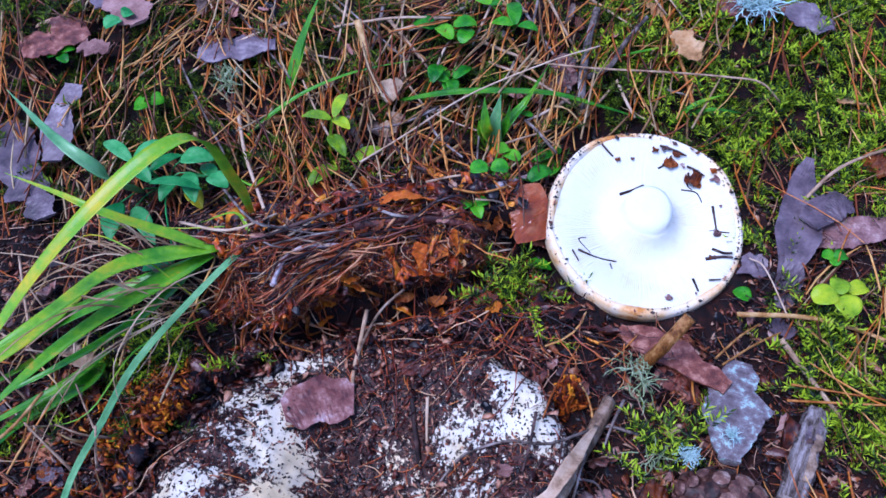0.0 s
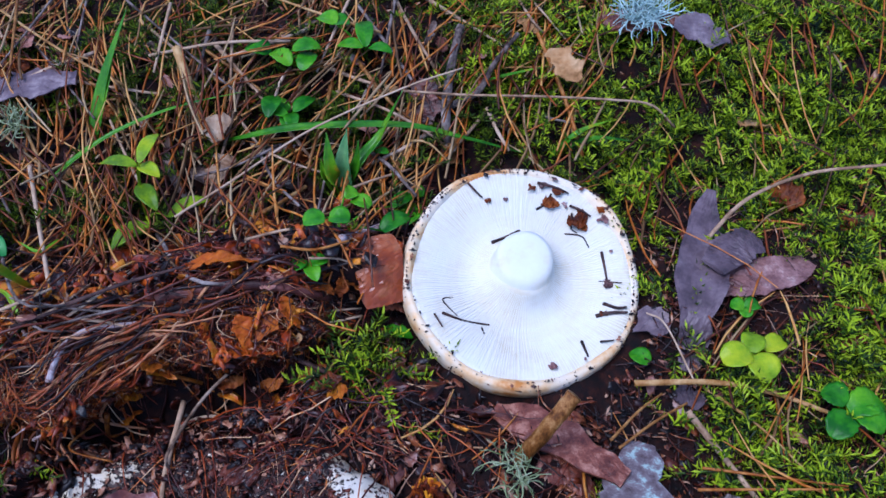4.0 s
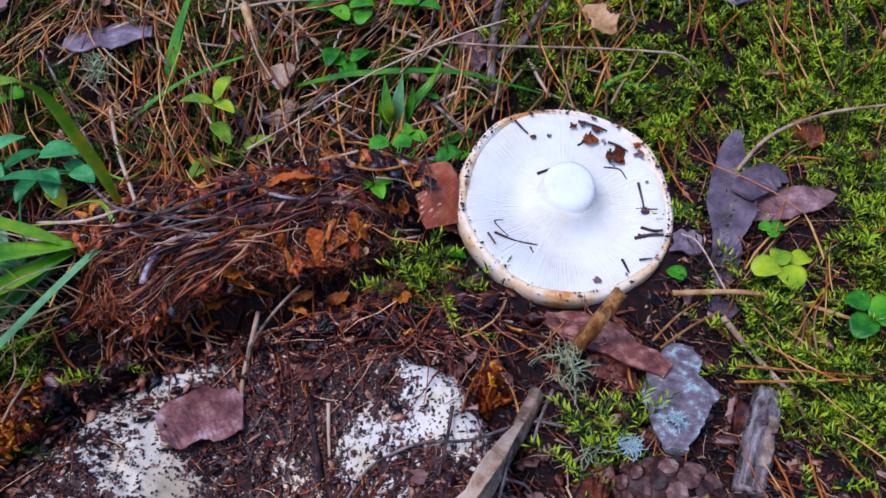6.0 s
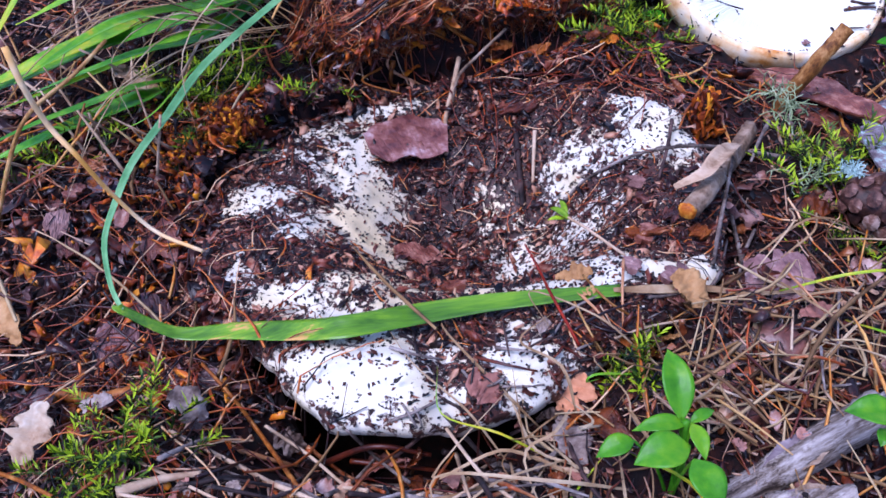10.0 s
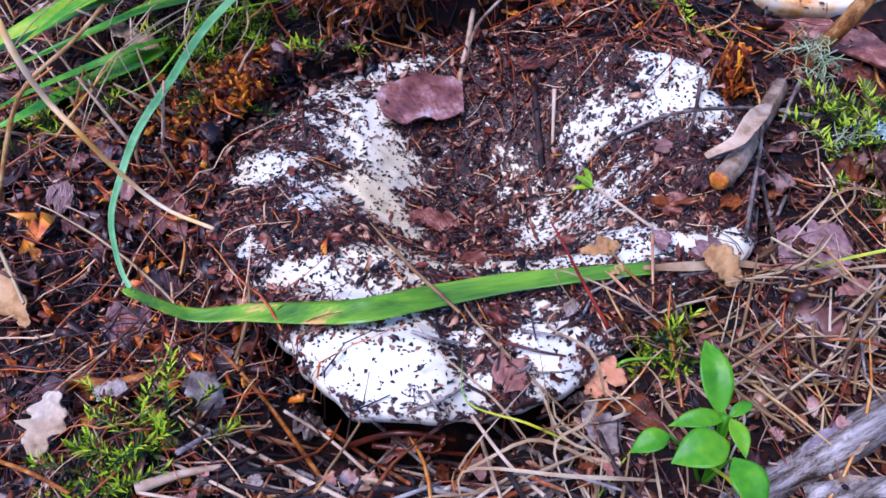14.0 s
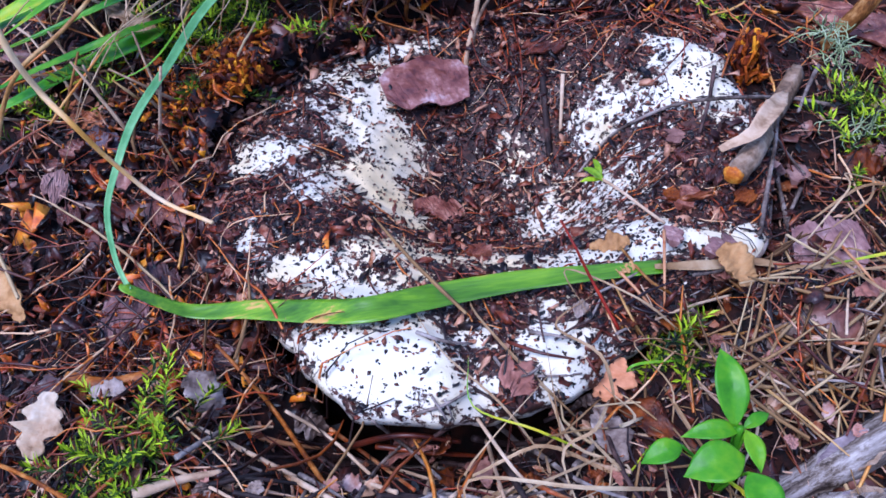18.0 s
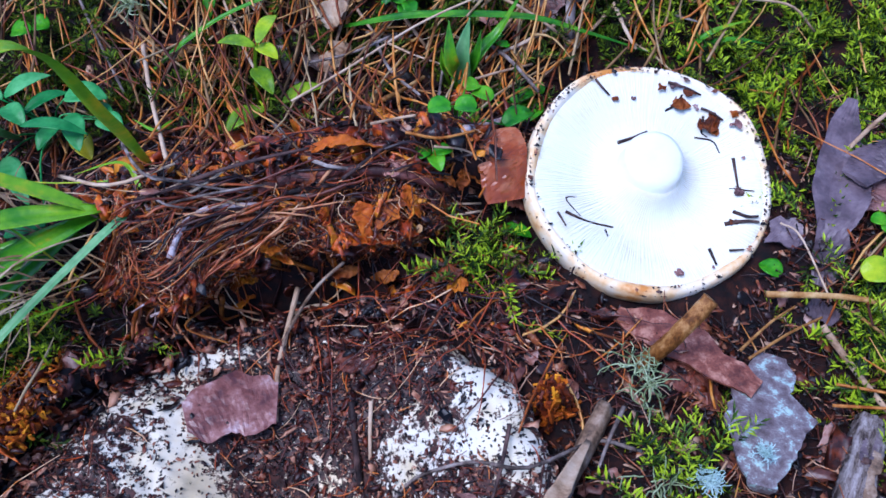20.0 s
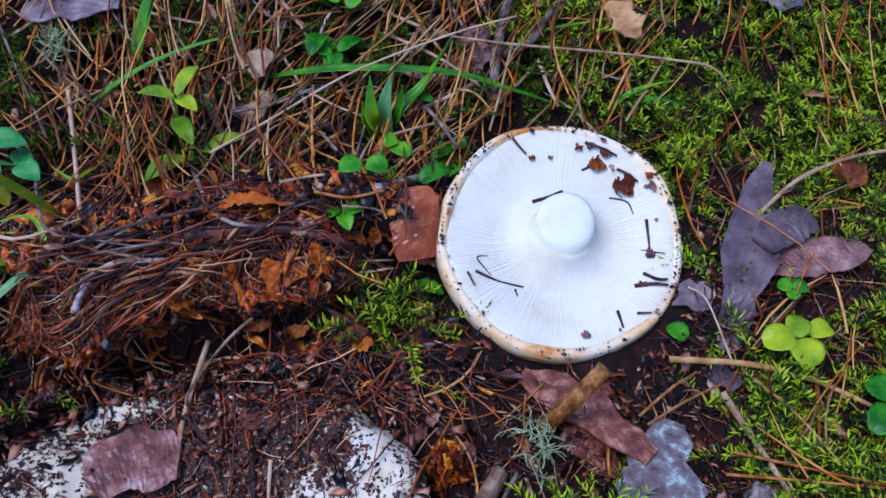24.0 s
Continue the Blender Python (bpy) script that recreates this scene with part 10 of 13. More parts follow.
stick("dry_stalk", "pale dry grass stalk among needles", [(-0.0226, 0.3644, 0.0028), (-0.0046, 0.3513, 0.0026), (0.0128, 0.3430, 0.0015)], 0.0008, 0.0004, STICK_PALE, along=9, sides=5)
stick("dry_stalk", "pale dry grass stalk among needles", [(-0.0263, 0.3930, 0.0172), (-0.0352, 0.3630, 0.0024), (-0.0407, 0.3269, 0.0013)], 0.0010, 0.0005, STICK_PALE, along=9, sides=5)
stick("dry_stalk", "pale dry grass stalk among needles", [(-0.1090, 0.4699, 0.0218), (-0.1067, 0.4318, 0.0228), (-0.1086, 0.4058, 0.0155)], 0.0008, 0.0004, STICK_GREY, along=9, sides=5)
stick("dry_stalk", "pale dry grass stalk among needles", [(-0.0447, 0.4095, 0.0248), (-0.0274, 0.3969, 0.0181), (-0.0102, 0.3827, 0.0113)], 0.0010, 0.0005, STICK_STRAW, along=9, sides=5)
stick("dry_stalk", "pale dry grass stalk among needles", [(-0.0977, 0.4171, 0.0194), (-0.1244, 0.3999, 0.0201), (-0.1532, 0.3830, 0.0105)], 0.0011, 0.0006, STICK_PALE, along=9, sides=5)
stick("dry_stalk", "pale dry grass stalk among needles", [(0.0299, 0.4391, 0.0249), (0.0469, 0.4020, 0.0203), (0.0630, 0.3732, 0.0093)], 0.0009, 0.0007, STICK_GREY, along=9, sides=5)
stick("dry_stalk", "pale dry grass stalk among needles", [(0.0501, 0.3581, 0.0058), (0.0595, 0.3540, 0.0071), (0.0688, 0.3480, -0.0008)], 0.0007, 0.0004, STICK_STRAW, along=9, sides=5)
stick("dry_stalk", "pale dry grass stalk among needles", [(0.0597, 0.4567, 0.0202), (0.0827, 0.4250, 0.0218), (0.1050, 0.4023, 0.0191)], 0.0013, 0.0005, STICK_PALE, along=9, sides=5)
stick("dry_stalk", "pale dry grass stalk among needles", [(-0.0388, 0.4121, 0.0247), (-0.0170, 0.3852, 0.0127), (0.0040, 0.3576, 0.0000)], 0.0012, 0.0008, STICK_PALE, along=9, sides=5)
stick("dry_stalk", "pale dry grass stalk among needles", [(0.0176, 0.3765, 0.0038), (0.0113, 0.3410, 0.0000), (0.0086, 0.2825, 0.0249)], 0.0008, 0.0005, STICK_GREY, along=9, sides=5)
stick("dry_stalk", "pale dry grass stalk among needles", [(-0.1424, 0.4815, 0.0321), (-0.1343, 0.4219, 0.0282), (-0.1335, 0.3847, 0.0163)], 0.0008, 0.0007, STICK_STRAW, along=9, sides=5)
stick("dry_stalk", "pale dry grass stalk among needles", [(-0.0853, 0.4284, 0.0195), (-0.0718, 0.4166, 0.0212), (-0.0607, 0.4112, 0.0172)], 0.0008, 0.0005, STICK_PALE, along=9, sides=5)
stick("dry_stalk", "pale dry grass stalk among needles", [(0.0050, 0.4215, 0.0244), (-0.0164, 0.4081, 0.0255), (-0.0384, 0.4036, 0.0217)], 0.0009, 0.0007, STICK_PALE, along=9, sides=5)
stick("dry_stalk", "pale dry grass stalk among needles", [(-0.0482, 0.3469, 0.0005), (-0.0283, 0.3484, 0.0047), (-0.0093, 0.3594, 0.0057)], 0.0007, 0.0007, STICK_GREY, along=9, sides=5)
stick("dry_stalk", "pale dry grass stalk among needles", [(0.0161, 0.3922, 0.0139), (0.0098, 0.3663, 0.0101), (0.0033, 0.3431, 0.0023)], 0.0012, 0.0006, STICK_STRAW, along=9, sides=5)
stick("dry_stalk", "pale dry grass stalk among needles", [(0.0932, 0.3809, 0.0077), (0.0703, 0.3564, -0.0010), (0.0487, 0.3369, -0.0070)], 0.0009, 0.0008, STICK_PALE, along=9, sides=5)
stick("dry_stalk", "pale dry grass stalk among needles", [(0.0550, 0.4834, 0.0241), (0.0460, 0.4168, 0.0318), (0.0389, 0.3922, 0.0162)], 0.0011, 0.0006, STICK_GREY, along=9, sides=5)
stick("dry_stalk", "pale dry grass stalk among needles", [(-0.1458, 0.3860, 0.0085), (-0.1128, 0.3889, 0.0094), (-0.0796, 0.3935, 0.0106)], 0.0008, 0.0007, STICK_STRAW, along=9, sides=5)
stick("dry_stalk", "pale dry grass stalk among needles", [(-0.0785, 0.4374, 0.0227), (-0.0597, 0.4132, 0.0236), (-0.0442, 0.4003, 0.0177)], 0.0010, 0.0005, STICK_PALE, along=9, sides=5)
stick("dry_stalk", "grey-brown dead stalk on the bank's crest", [(-0.1013, 0.2633, 0.0256), (-0.0782, 0.2550, 0.0279), (-0.0577, 0.2572, 0.0193)], 0.0005, 0.0004, STICK_GREY, along=9, sides=5)
stick("dry_stalk", "grey-brown dead stalk on the bank's crest", [(-0.0621, 0.2577, 0.0219), (-0.0471, 0.2617, 0.0259), (-0.0322, 0.2687, 0.0267)], 0.0005, 0.0004, TWIG, along=9, sides=5)
stick("dry_stalk", "grey-brown dead stalk on the bank's crest", [(-0.0195, 0.2633, 0.0064), (0.0026, 0.2649, 0.0027), (0.0259, 0.2723, -0.0063)], 0.0007, 0.0004, STICK_PALE, along=9, sides=5)
stick("dry_stalk", "grey-brown dead stalk on the bank's crest", [(-0.0439, 0.2632, 0.0228), (-0.0339, 0.2626, 0.0199), (-0.0238, 0.2660, 0.0188)], 0.0009, 0.0006, STICK_DARK, along=9, sides=5)
stick("dry_stalk", "grey-brown dead stalk on the bank's crest", [(-0.0630, 0.3215, -0.0084), (-0.0361, 0.2672, 0.0258), (-0.0158, 0.2693, 0.0175)], 0.0010, 0.0006, STICK_GREY, along=9, sides=5)
stick("dry_stalk", "grey-brown dead stalk on the bank's crest", [(-0.0759, 0.2542, 0.0222), (-0.0626, 0.2540, 0.0173), (-0.0498, 0.2550, 0.0052)], 0.0007, 0.0005, STICK_PALE, along=9, sides=5)
stick("dry_stalk", "grey-brown dead stalk on the bank's crest", [(-0.0283, 0.2675, 0.0195), (-0.0088, 0.2686, 0.0187), (0.0112, 0.2751, 0.0174)], 0.0005, 0.0004, STICK_DARK, along=9, sides=5)
stick("dry_stalk", "grey-brown dead stalk on the bank's crest", [(-0.0503, 0.2574, 0.0115), (-0.0326, 0.2603, 0.0099), (-0.0145, 0.2655, 0.0089)], 0.0007, 0.0005, STICK_GREY, along=9, sides=5)
stick("dry_stalk", "grey-brown dead stalk on the bank's crest", [(-0.0392, 0.2604, 0.0128), (-0.0275, 0.2681, 0.0239), (-0.0159, 0.3058, 0.0101)], 0.0008, 0.0005, TWIG, along=9, sides=5)
stick("dry_stalk", "grey-brown dead stalk on the bank's crest", [(-0.1419, 0.2848, -0.0014), (-0.1060, 0.2545, 0.0284), (-0.0839, 0.2623, 0.0305)], 0.0009, 0.0005, STICK_PALE, along=9, sides=5)
stick("dry_stalk", "grey-brown dead stalk on the bank's crest", [(-0.0298, 0.2688, 0.0220), (-0.0089, 0.2663, 0.0147), (0.0128, 0.2672, 0.0020)], 0.0005, 0.0005, STICK_GREY, along=9, sides=5)
stick("dry_stalk", "grey-brown dead stalk on the bank's crest", [(-0.1098, 0.3045, -0.0014), (-0.0920, 0.3117, -0.0014), (-0.0666, 0.2706, 0.0278)], 0.0008, 0.0006, TWIG, along=9, sides=5)
stick("dry_stalk", "grey-brown dead stalk on the bank's crest", [(-0.0974, 0.2537, 0.0228), (-0.0846, 0.2559, 0.0254), (-0.0736, 0.2699, 0.0227)], 0.0008, 0.0004, STICK_PALE, along=9, sides=5)
stick("dry_stalk", "grey-brown dead stalk on the bank's crest", [(-0.1409, 0.3116, -0.0122), (-0.1193, 0.3265, -0.0113), (-0.0961, 0.3367, -0.0091)], 0.0010, 0.0005, STICK_DARK, along=9, sides=5)
stick("dry_stalk", "grey-brown dead stalk on the bank's crest", [(-0.0664, 0.2537, 0.0133), (-0.0418, 0.2594, 0.0152), (-0.0169, 0.2663, 0.0120)], 0.0009, 0.0005, STICK_GREY, along=9, sides=5)
stick("dry_stalk", "grey-brown dead stalk on the bank's crest", [(-0.1052, 0.2678, 0.0205), (-0.0884, 0.2601, 0.0306), (-0.0853, 0.3183, -0.0081)], 0.0005, 0.0004, TWIG, along=9, sides=5)
stick("dry_stalk", "grey-brown dead stalk on the bank's crest", [(-0.0866, 0.2495, 0.0171), (-0.0771, 0.2508, 0.0170), (-0.0679, 0.2545, 0.0166)], 0.0009, 0.0006, STICK_PALE, along=9, sides=5)
stick("dry_stalk", "grey-brown dead stalk on the bank's crest", [(-0.0499, 0.2564, 0.0103), (-0.0389, 0.2594, 0.0146), (-0.0281, 0.2632, 0.0142)], 0.0007, 0.0006, STICK_DARK, along=9, sides=5)
stick("dry_stalk", "grey-brown dead stalk on the bank's crest", [(-0.1252, 0.3092, -0.0103), (-0.0910, 0.2510, 0.0251), (-0.0747, 0.2528, 0.0162)], 0.0007, 0.0004, STICK_GREY, along=9, sides=5)
stick("dry_stalk", "grey-brown dead stalk on the bank's crest", [(-0.0425, 0.2635, 0.0244), (-0.0254, 0.2657, 0.0235), (-0.0079, 0.2701, 0.0228)], 0.0005, 0.0004, TWIG, along=9, sides=5)
stick("dry_stalk", "grey-brown dead stalk on the bank's crest", [(-0.0246, 0.2659, 0.0201), (-0.0139, 0.2680, 0.0213), (-0.0032, 0.2703, 0.0219)], 0.0005, 0.0005, STICK_PALE, along=9, sides=5)
stick("dry_stalk", "grey-brown dead stalk on the bank's crest", [(-0.0978, 0.2506, 0.0244), (-0.0797, 0.2545, 0.0278), (-0.0624, 0.2610, 0.0253)], 0.0008, 0.0005, STICK_DARK, along=9, sides=5)
stick("dry_stalk", "grey-brown dead stalk on the bank's crest", [(-0.0717, 0.2553, 0.0196), (-0.0605, 0.2560, 0.0181), (-0.0491, 0.2607, 0.0188)], 0.0006, 0.0005, STICK_GREY, along=9, sides=5)
stick("dry_stalk", "grey-brown dead stalk on the bank's crest", [(-0.0820, 0.2556, 0.0264), (-0.0634, 0.2576, 0.0243), (-0.0447, 0.2605, 0.0181)], 0.0006, 0.0004, TWIG, along=9, sides=5)
stick("dry_stalk", "grey-brown dead stalk on the bank's crest", [(-0.0060, 0.2609, 0.0005), (0.0095, 0.2618, -0.0013), (0.0258, 0.2684, -0.0063)], 0.0006, 0.0005, STICK_PALE, along=9, sides=5)
stick("dry_stalk", "grey-brown dead stalk on the bank's crest", [(-0.1651, 0.3277, -0.0058), (-0.1349, 0.3184, -0.0039), (-0.1041, 0.3024, 0.0018)], 0.0007, 0.0004, STICK_DARK, along=9, sides=5)
stick("dry_stalk", "grey-brown dead stalk on the bank's crest", [(-0.0165, 0.2688, 0.0158), (0.0051, 0.2728, 0.0181), (0.0276, 0.2809, 0.0141)], 0.0007, 0.0004, STICK_GREY, along=9, sides=5)
stick("dry_stalk", "grey-brown dead stalk on the bank's crest", [(-0.0104, 0.2665, 0.0163), (0.0016, 0.2686, 0.0175), (0.0139, 0.2715, 0.0120)], 0.0007, 0.0004, TWIG, along=9, sides=5)
stick("dry_stalk", "grey-brown dead stalk on the bank's crest", [(-0.0784, 0.2565, 0.0278), (-0.0577, 0.2626, 0.0306), (-0.0371, 0.2702, 0.0292)], 0.0009, 0.0005, STICK_DARK, along=9, sides=5)
stick("dry_stalk", "grey-brown dead stalk on the bank's crest", [(-0.0939, 0.2483, 0.0221), (-0.0736, 0.2530, 0.0241), (-0.0536, 0.2591, 0.0221)], 0.0005, 0.0005, STICK_GREY, along=9, sides=5)
stick("dry_stalk", "grey-brown dead stalk on the bank's crest", [(-0.0813, 0.2526, 0.0200), (-0.0701, 0.2561, 0.0254), (-0.0597, 0.2622, 0.0245)], 0.0008, 0.0004, TWIG, along=9, sides=5)
stick("dry_stalk", "grey-brown dead stalk on the bank's crest", [(-0.0821, 0.2541, 0.0215), (-0.0699, 0.2587, 0.0273), (-0.0596, 0.2755, 0.0216)], 0.0008, 0.0004, STICK_PALE, along=9, sides=5)
stick("dry_stalk", "grey-brown dead stalk on the bank's crest", [(-0.0726, 0.2534, 0.0197), (-0.0527, 0.2553, 0.0122), (-0.0321, 0.2589, 0.0050)], 0.0005, 0.0004, STICK_DARK, along=9, sides=5)
stick("dry_stalk", "grey-brown dead stalk on the bank's crest", [(-0.1312, 0.3218, -0.0096), (-0.0936, 0.2558, 0.0330), (-0.0770, 0.2568, 0.0270)], 0.0008, 0.0004, STICK_GREY, along=9, sides=5)
stick("dry_stalk", "grey-brown dead stalk on the bank's crest", [(-0.0971, 0.2460, 0.0132), (-0.0784, 0.2519, 0.0199), (-0.0604, 0.2591, 0.0215)], 0.0005, 0.0004, TWIG, along=9, sides=5)
stick("dry_stalk", "grey-brown dead stalk on the bank's crest", [(-0.0066, 0.2674, 0.0141), (0.0068, 0.2709, 0.0179), (0.0210, 0.2791, 0.0148)], 0.0005, 0.0006, STICK_DARK, along=9, sides=5)
stick("root", "reddish-brown root fibre jutting out of the bank", [(-0.0690, 0.2534, 0.0119), (-0.0701, 0.2432, -0.0106), (-0.0941, 0.2367, -0.0063)], 0.0007, 0.0005, STICK_ORANGE, along=14, sides=6, knots=0.06)
stick("root", "reddish-brown root fibre jutting out of the bank", [(-0.0508, 0.2541, -0.0006), (-0.0687, 0.2477, 0.0009), (-0.0932, 0.2403, -0.0019)], 0.0010, 0.0004, TWIG, along=14, sides=6, knots=0.06)
stick("root", "reddish-brown root fibre jutting out of the bank", [(-0.0710, 0.2477, -0.0033), (-0.0772, 0.2482, 0.0093), (-0.0940, 0.2362, -0.0077)], 0.0010, 0.0006, TWIG, along=14, sides=6, knots=0.06)
stick("root", "reddish-brown root fibre jutting out of the bank", [(-0.0467, 0.2559, 0.0024), (-0.0756, 0.2404, -0.0137), (-0.0989, 0.2274, -0.0156)], 0.0007, 0.0005, STICK_WHITE, along=14, sides=6, knots=0.06)
stick("root", "reddish-brown root fibre jutting out of the bank", [(-0.0574, 0.2557, 0.0110), (-0.0710, 0.2423, -0.0148), (-0.1049, 0.2304, -0.0154)], 0.0006, 0.0005, STICK_ORANGE, along=14, sides=6, knots=0.06)
stick("root", "reddish-brown root fibre jutting out of the bank", [(-0.0522, 0.2495, -0.0144), (-0.0802, 0.2457, 0.0036), (-0.1030, 0.2319, -0.0139)], 0.0009, 0.0005, STICK_ORANGE, along=14, sides=6, knots=0.06)
stick("root", "reddish-brown root fibre jutting out of the bank", [(-0.0516, 0.2546, 0.0016), (-0.0785, 0.2409, -0.0118), (-0.1031, 0.2376, -0.0044)], 0.0006, 0.0006, TWIG, along=14, sides=6, knots=0.06)
stick("root", "reddish-brown root fibre jutting out of the bank", [(-0.0701, 0.2470, -0.0061), (-0.0776, 0.2399, -0.0158), (-0.0912, 0.2400, -0.0047)], 0.0008, 0.0006, TWIG, along=14, sides=6, knots=0.06)
stick("root", "reddish-brown root fibre jutting out of the bank", [(-0.0524, 0.2505, -0.0113), (-0.0754, 0.2485, 0.0081), (-0.1004, 0.2374, -0.0012)], 0.0008, 0.0006, STICK_WHITE, along=14, sides=6, knots=0.06)
stick("root", "reddish-brown root fibre jutting out of the bank", [(-0.0389, 0.2503, -0.0201), (-0.0818, 0.2469, 0.0115), (-0.1009, 0.2341, -0.0088)], 0.0009, 0.0006, STICK_ORANGE, along=14, sides=6, knots=0.06)
stick("root", "reddish-brown root fibre jutting out of the bank", [(-0.0465, 0.2547, -0.0014), (-0.0801, 0.2418, -0.0050), (-0.0937, 0.2315, -0.0191)], 0.0006, 0.0005, STICK_ORANGE, along=14, sides=6, knots=0.06)
stick("root", "reddish-brown root fibre jutting out of the bank", [(-0.0579, 0.2472, -0.0170), (-0.0843, 0.2378, -0.0113), (-0.1060, 0.2375, -0.0029)], 0.0009, 0.0004, TWIG, along=14, sides=6, knots=0.06)
stick("root", "reddish-brown root fibre jutting out of the bank", [(-0.0439, 0.2516, -0.0133), (-0.0760, 0.2445, 0.0009), (-0.1021, 0.2326, -0.0124)], 0.0006, 0.0005, TWIG, along=14, sides=6, knots=0.06)
stick("root", "reddish-brown root fibre jutting out of the bank", [(-0.0625, 0.2521, 0.0055), (-0.0800, 0.2458, 0.0065), (-0.1062, 0.2327, -0.0108)], 0.0010, 0.0004, STICK_WHITE, along=14, sides=6, knots=0.06)
stick("root", "reddish-brown root fibre jutting out of the bank", [(-0.0724, 0.2488, 0.0007), (-0.0868, 0.2389, -0.0108), (-0.0930, 0.2355, -0.0112)], 0.0007, 0.0004, STICK_ORANGE, along=14, sides=6, knots=0.06)
stick("root", "reddish-brown root fibre jutting out of the bank", [(-0.0511, 0.2538, -0.0017), (-0.0758, 0.2440, -0.0017), (-0.1014, 0.2298, -0.0180)], 0.0007, 0.0005, STICK_ORANGE, along=14, sides=6, knots=0.06)
stick("root", "reddish-brown root fibre jutting out of the bank", [(-0.0739, 0.2489, 0.0032), (-0.0849, 0.2378, -0.0114), (-0.0972, 0.2322, -0.0140)], 0.0009, 0.0006, TWIG, along=14, sides=6, knots=0.06)
stick("root", "reddish-brown root fibre jutting out of the bank", [(-0.0724, 0.2489, 0.0012), (-0.0843, 0.2436, 0.0032), (-0.0941, 0.2391, -0.0012)], 0.0009, 0.0004, TWIG, along=14, sides=6, knots=0.06)
stick("root", "reddish-brown root fibre jutting out of the bank", [(-0.0693, 0.2505, 0.0043), (-0.0703, 0.2464, -0.0003), (-0.1050, 0.2270, -0.0122)], 0.0006, 0.0004, STICK_WHITE, along=14, sides=6, knots=0.06)
stick("root", "reddish-brown root fibre jutting out of the bank", [(-0.0529, 0.2496, -0.0136), (-0.0740, 0.2491, 0.0091), (-0.0977, 0.2400, -0.0002)], 0.0008, 0.0004, STICK_ORANGE, along=14, sides=6, knots=0.06)
stick("root", "reddish-brown root fibre jutting out of the bank", [(-0.0438, 0.2560, 0.0007), (-0.0702, 0.2465, -0.0019), (-0.0952, 0.2336, -0.0134)], 0.0006, 0.0004, STICK_ORANGE, along=14, sides=6, knots=0.06)
stick("root", "reddish-brown root fibre jutting out of the bank", [(-0.0392, 0.2564, -0.0008), (-0.0675, 0.2482, 0.0038), (-0.0962, 0.2316, -0.0181)], 0.0010, 0.0004, TWIG, along=14, sides=6, knots=0.06)
stick("root", "reddish-brown root fibre jutting out of the bank", [(-0.0366, 0.2599, 0.0080), (-0.0783, 0.2400, -0.0144), (-0.0975, 0.2344, -0.0107)], 0.0009, 0.0004, TWIG, along=14, sides=6, knots=0.06)
stick("root", "reddish-brown root fibre jutting out of the bank", [(-0.0735, 0.2486, 0.0013), (-0.0705, 0.2432, -0.0082), (-0.1040, 0.2366, -0.0039)], 0.0005, 0.0004, STICK_WHITE, along=14, sides=6, knots=0.06)
stick("root", "reddish-brown root fibre jutting out of the bank", [(-0.0716, 0.2529, 0.0130), (-0.0711, 0.2478, 0.0013), (-0.1021, 0.2312, -0.0135)], 0.0009, 0.0006, STICK_ORANGE, along=14, sides=6, knots=0.06)
stick("root", "reddish-brown root fibre jutting out of the bank", [(-0.0580, 0.2515, -0.0009), (-0.0707, 0.2489, 0.0072), (-0.0916, 0.2355, -0.0109)], 0.0010, 0.0006, STICK_ORANGE, along=14, sides=6, knots=0.06)
stick("root", "reddish-brown root fibre jutting out of the bank", [(-0.0538, 0.2578, 0.0132), (-0.0715, 0.2491, 0.0079), (-0.0973, 0.2269, -0.0173)], 0.0006, 0.0004, TWIG, along=14, sides=6, knots=0.06)
stick("root", "reddish-brown root fibre jutting out of the bank", [(-0.0421, 0.2555, -0.0018), (-0.0701, 0.2423, -0.0139), (-0.0906, 0.2390, -0.0052)], 0.0011, 0.0004, TWIG, along=14, sides=6, knots=0.06)
stick("root", "reddish-brown root fibre jutting out of the bank", [(-0.0567, 0.2490, -0.0121), (-0.0767, 0.2417, -0.0114), (-0.0948, 0.2377, -0.0023)], 0.0009, 0.0005, STICK_WHITE, along=14, sides=6, knots=0.06)
stick("root", "reddish-brown root fibre jutting out of the bank", [(-0.0489, 0.2488, -0.0179), (-0.0825, 0.2441, 0.0028), (-0.0993, 0.2342, -0.0097)], 0.0006, 0.0004, STICK_ORANGE, along=14, sides=6, knots=0.06)
stick("root", "rust-brown root end hanging from the bank", [(-0.0998, 0.2366, -0.0052), (-0.1021, 0.2325, -0.0145), (-0.1052, 0.2263, -0.0178)], 0.0008, 0.0004, STICK_ORANGE, along=12, sides=6, knots=0.08)
stick("root", "rust-brown root end hanging from the bank", [(-0.0907, 0.2346, -0.0147), (-0.0916, 0.2294, -0.0227), (-0.0830, 0.2182, -0.0249)], 0.0010, 0.0004, TWIG, along=12, sides=6, knots=0.08)
stick("root", "rust-brown root end hanging from the bank", [(-0.0816, 0.2381, -0.0174), (-0.0841, 0.2326, -0.0250), (-0.0780, 0.2360, -0.0296)], 0.0011, 0.0004, TWIG, along=12, sides=6, knots=0.08)
stick("root", "rust-brown root end hanging from the bank", [(-0.0950, 0.2333, -0.0134), (-0.1004, 0.2260, -0.0176), (-0.0888, 0.2232, -0.0268)], 0.0005, 0.0004, STICK_ORANGE, along=12, sides=6, knots=0.08)
stick("root", "rust-brown root end hanging from the bank", [(-0.0964, 0.2366, -0.0059), (-0.1033, 0.2321, -0.0145), (-0.0972, 0.2306, -0.0222)], 0.0011, 0.0004, TWIG, along=12, sides=6, knots=0.08)
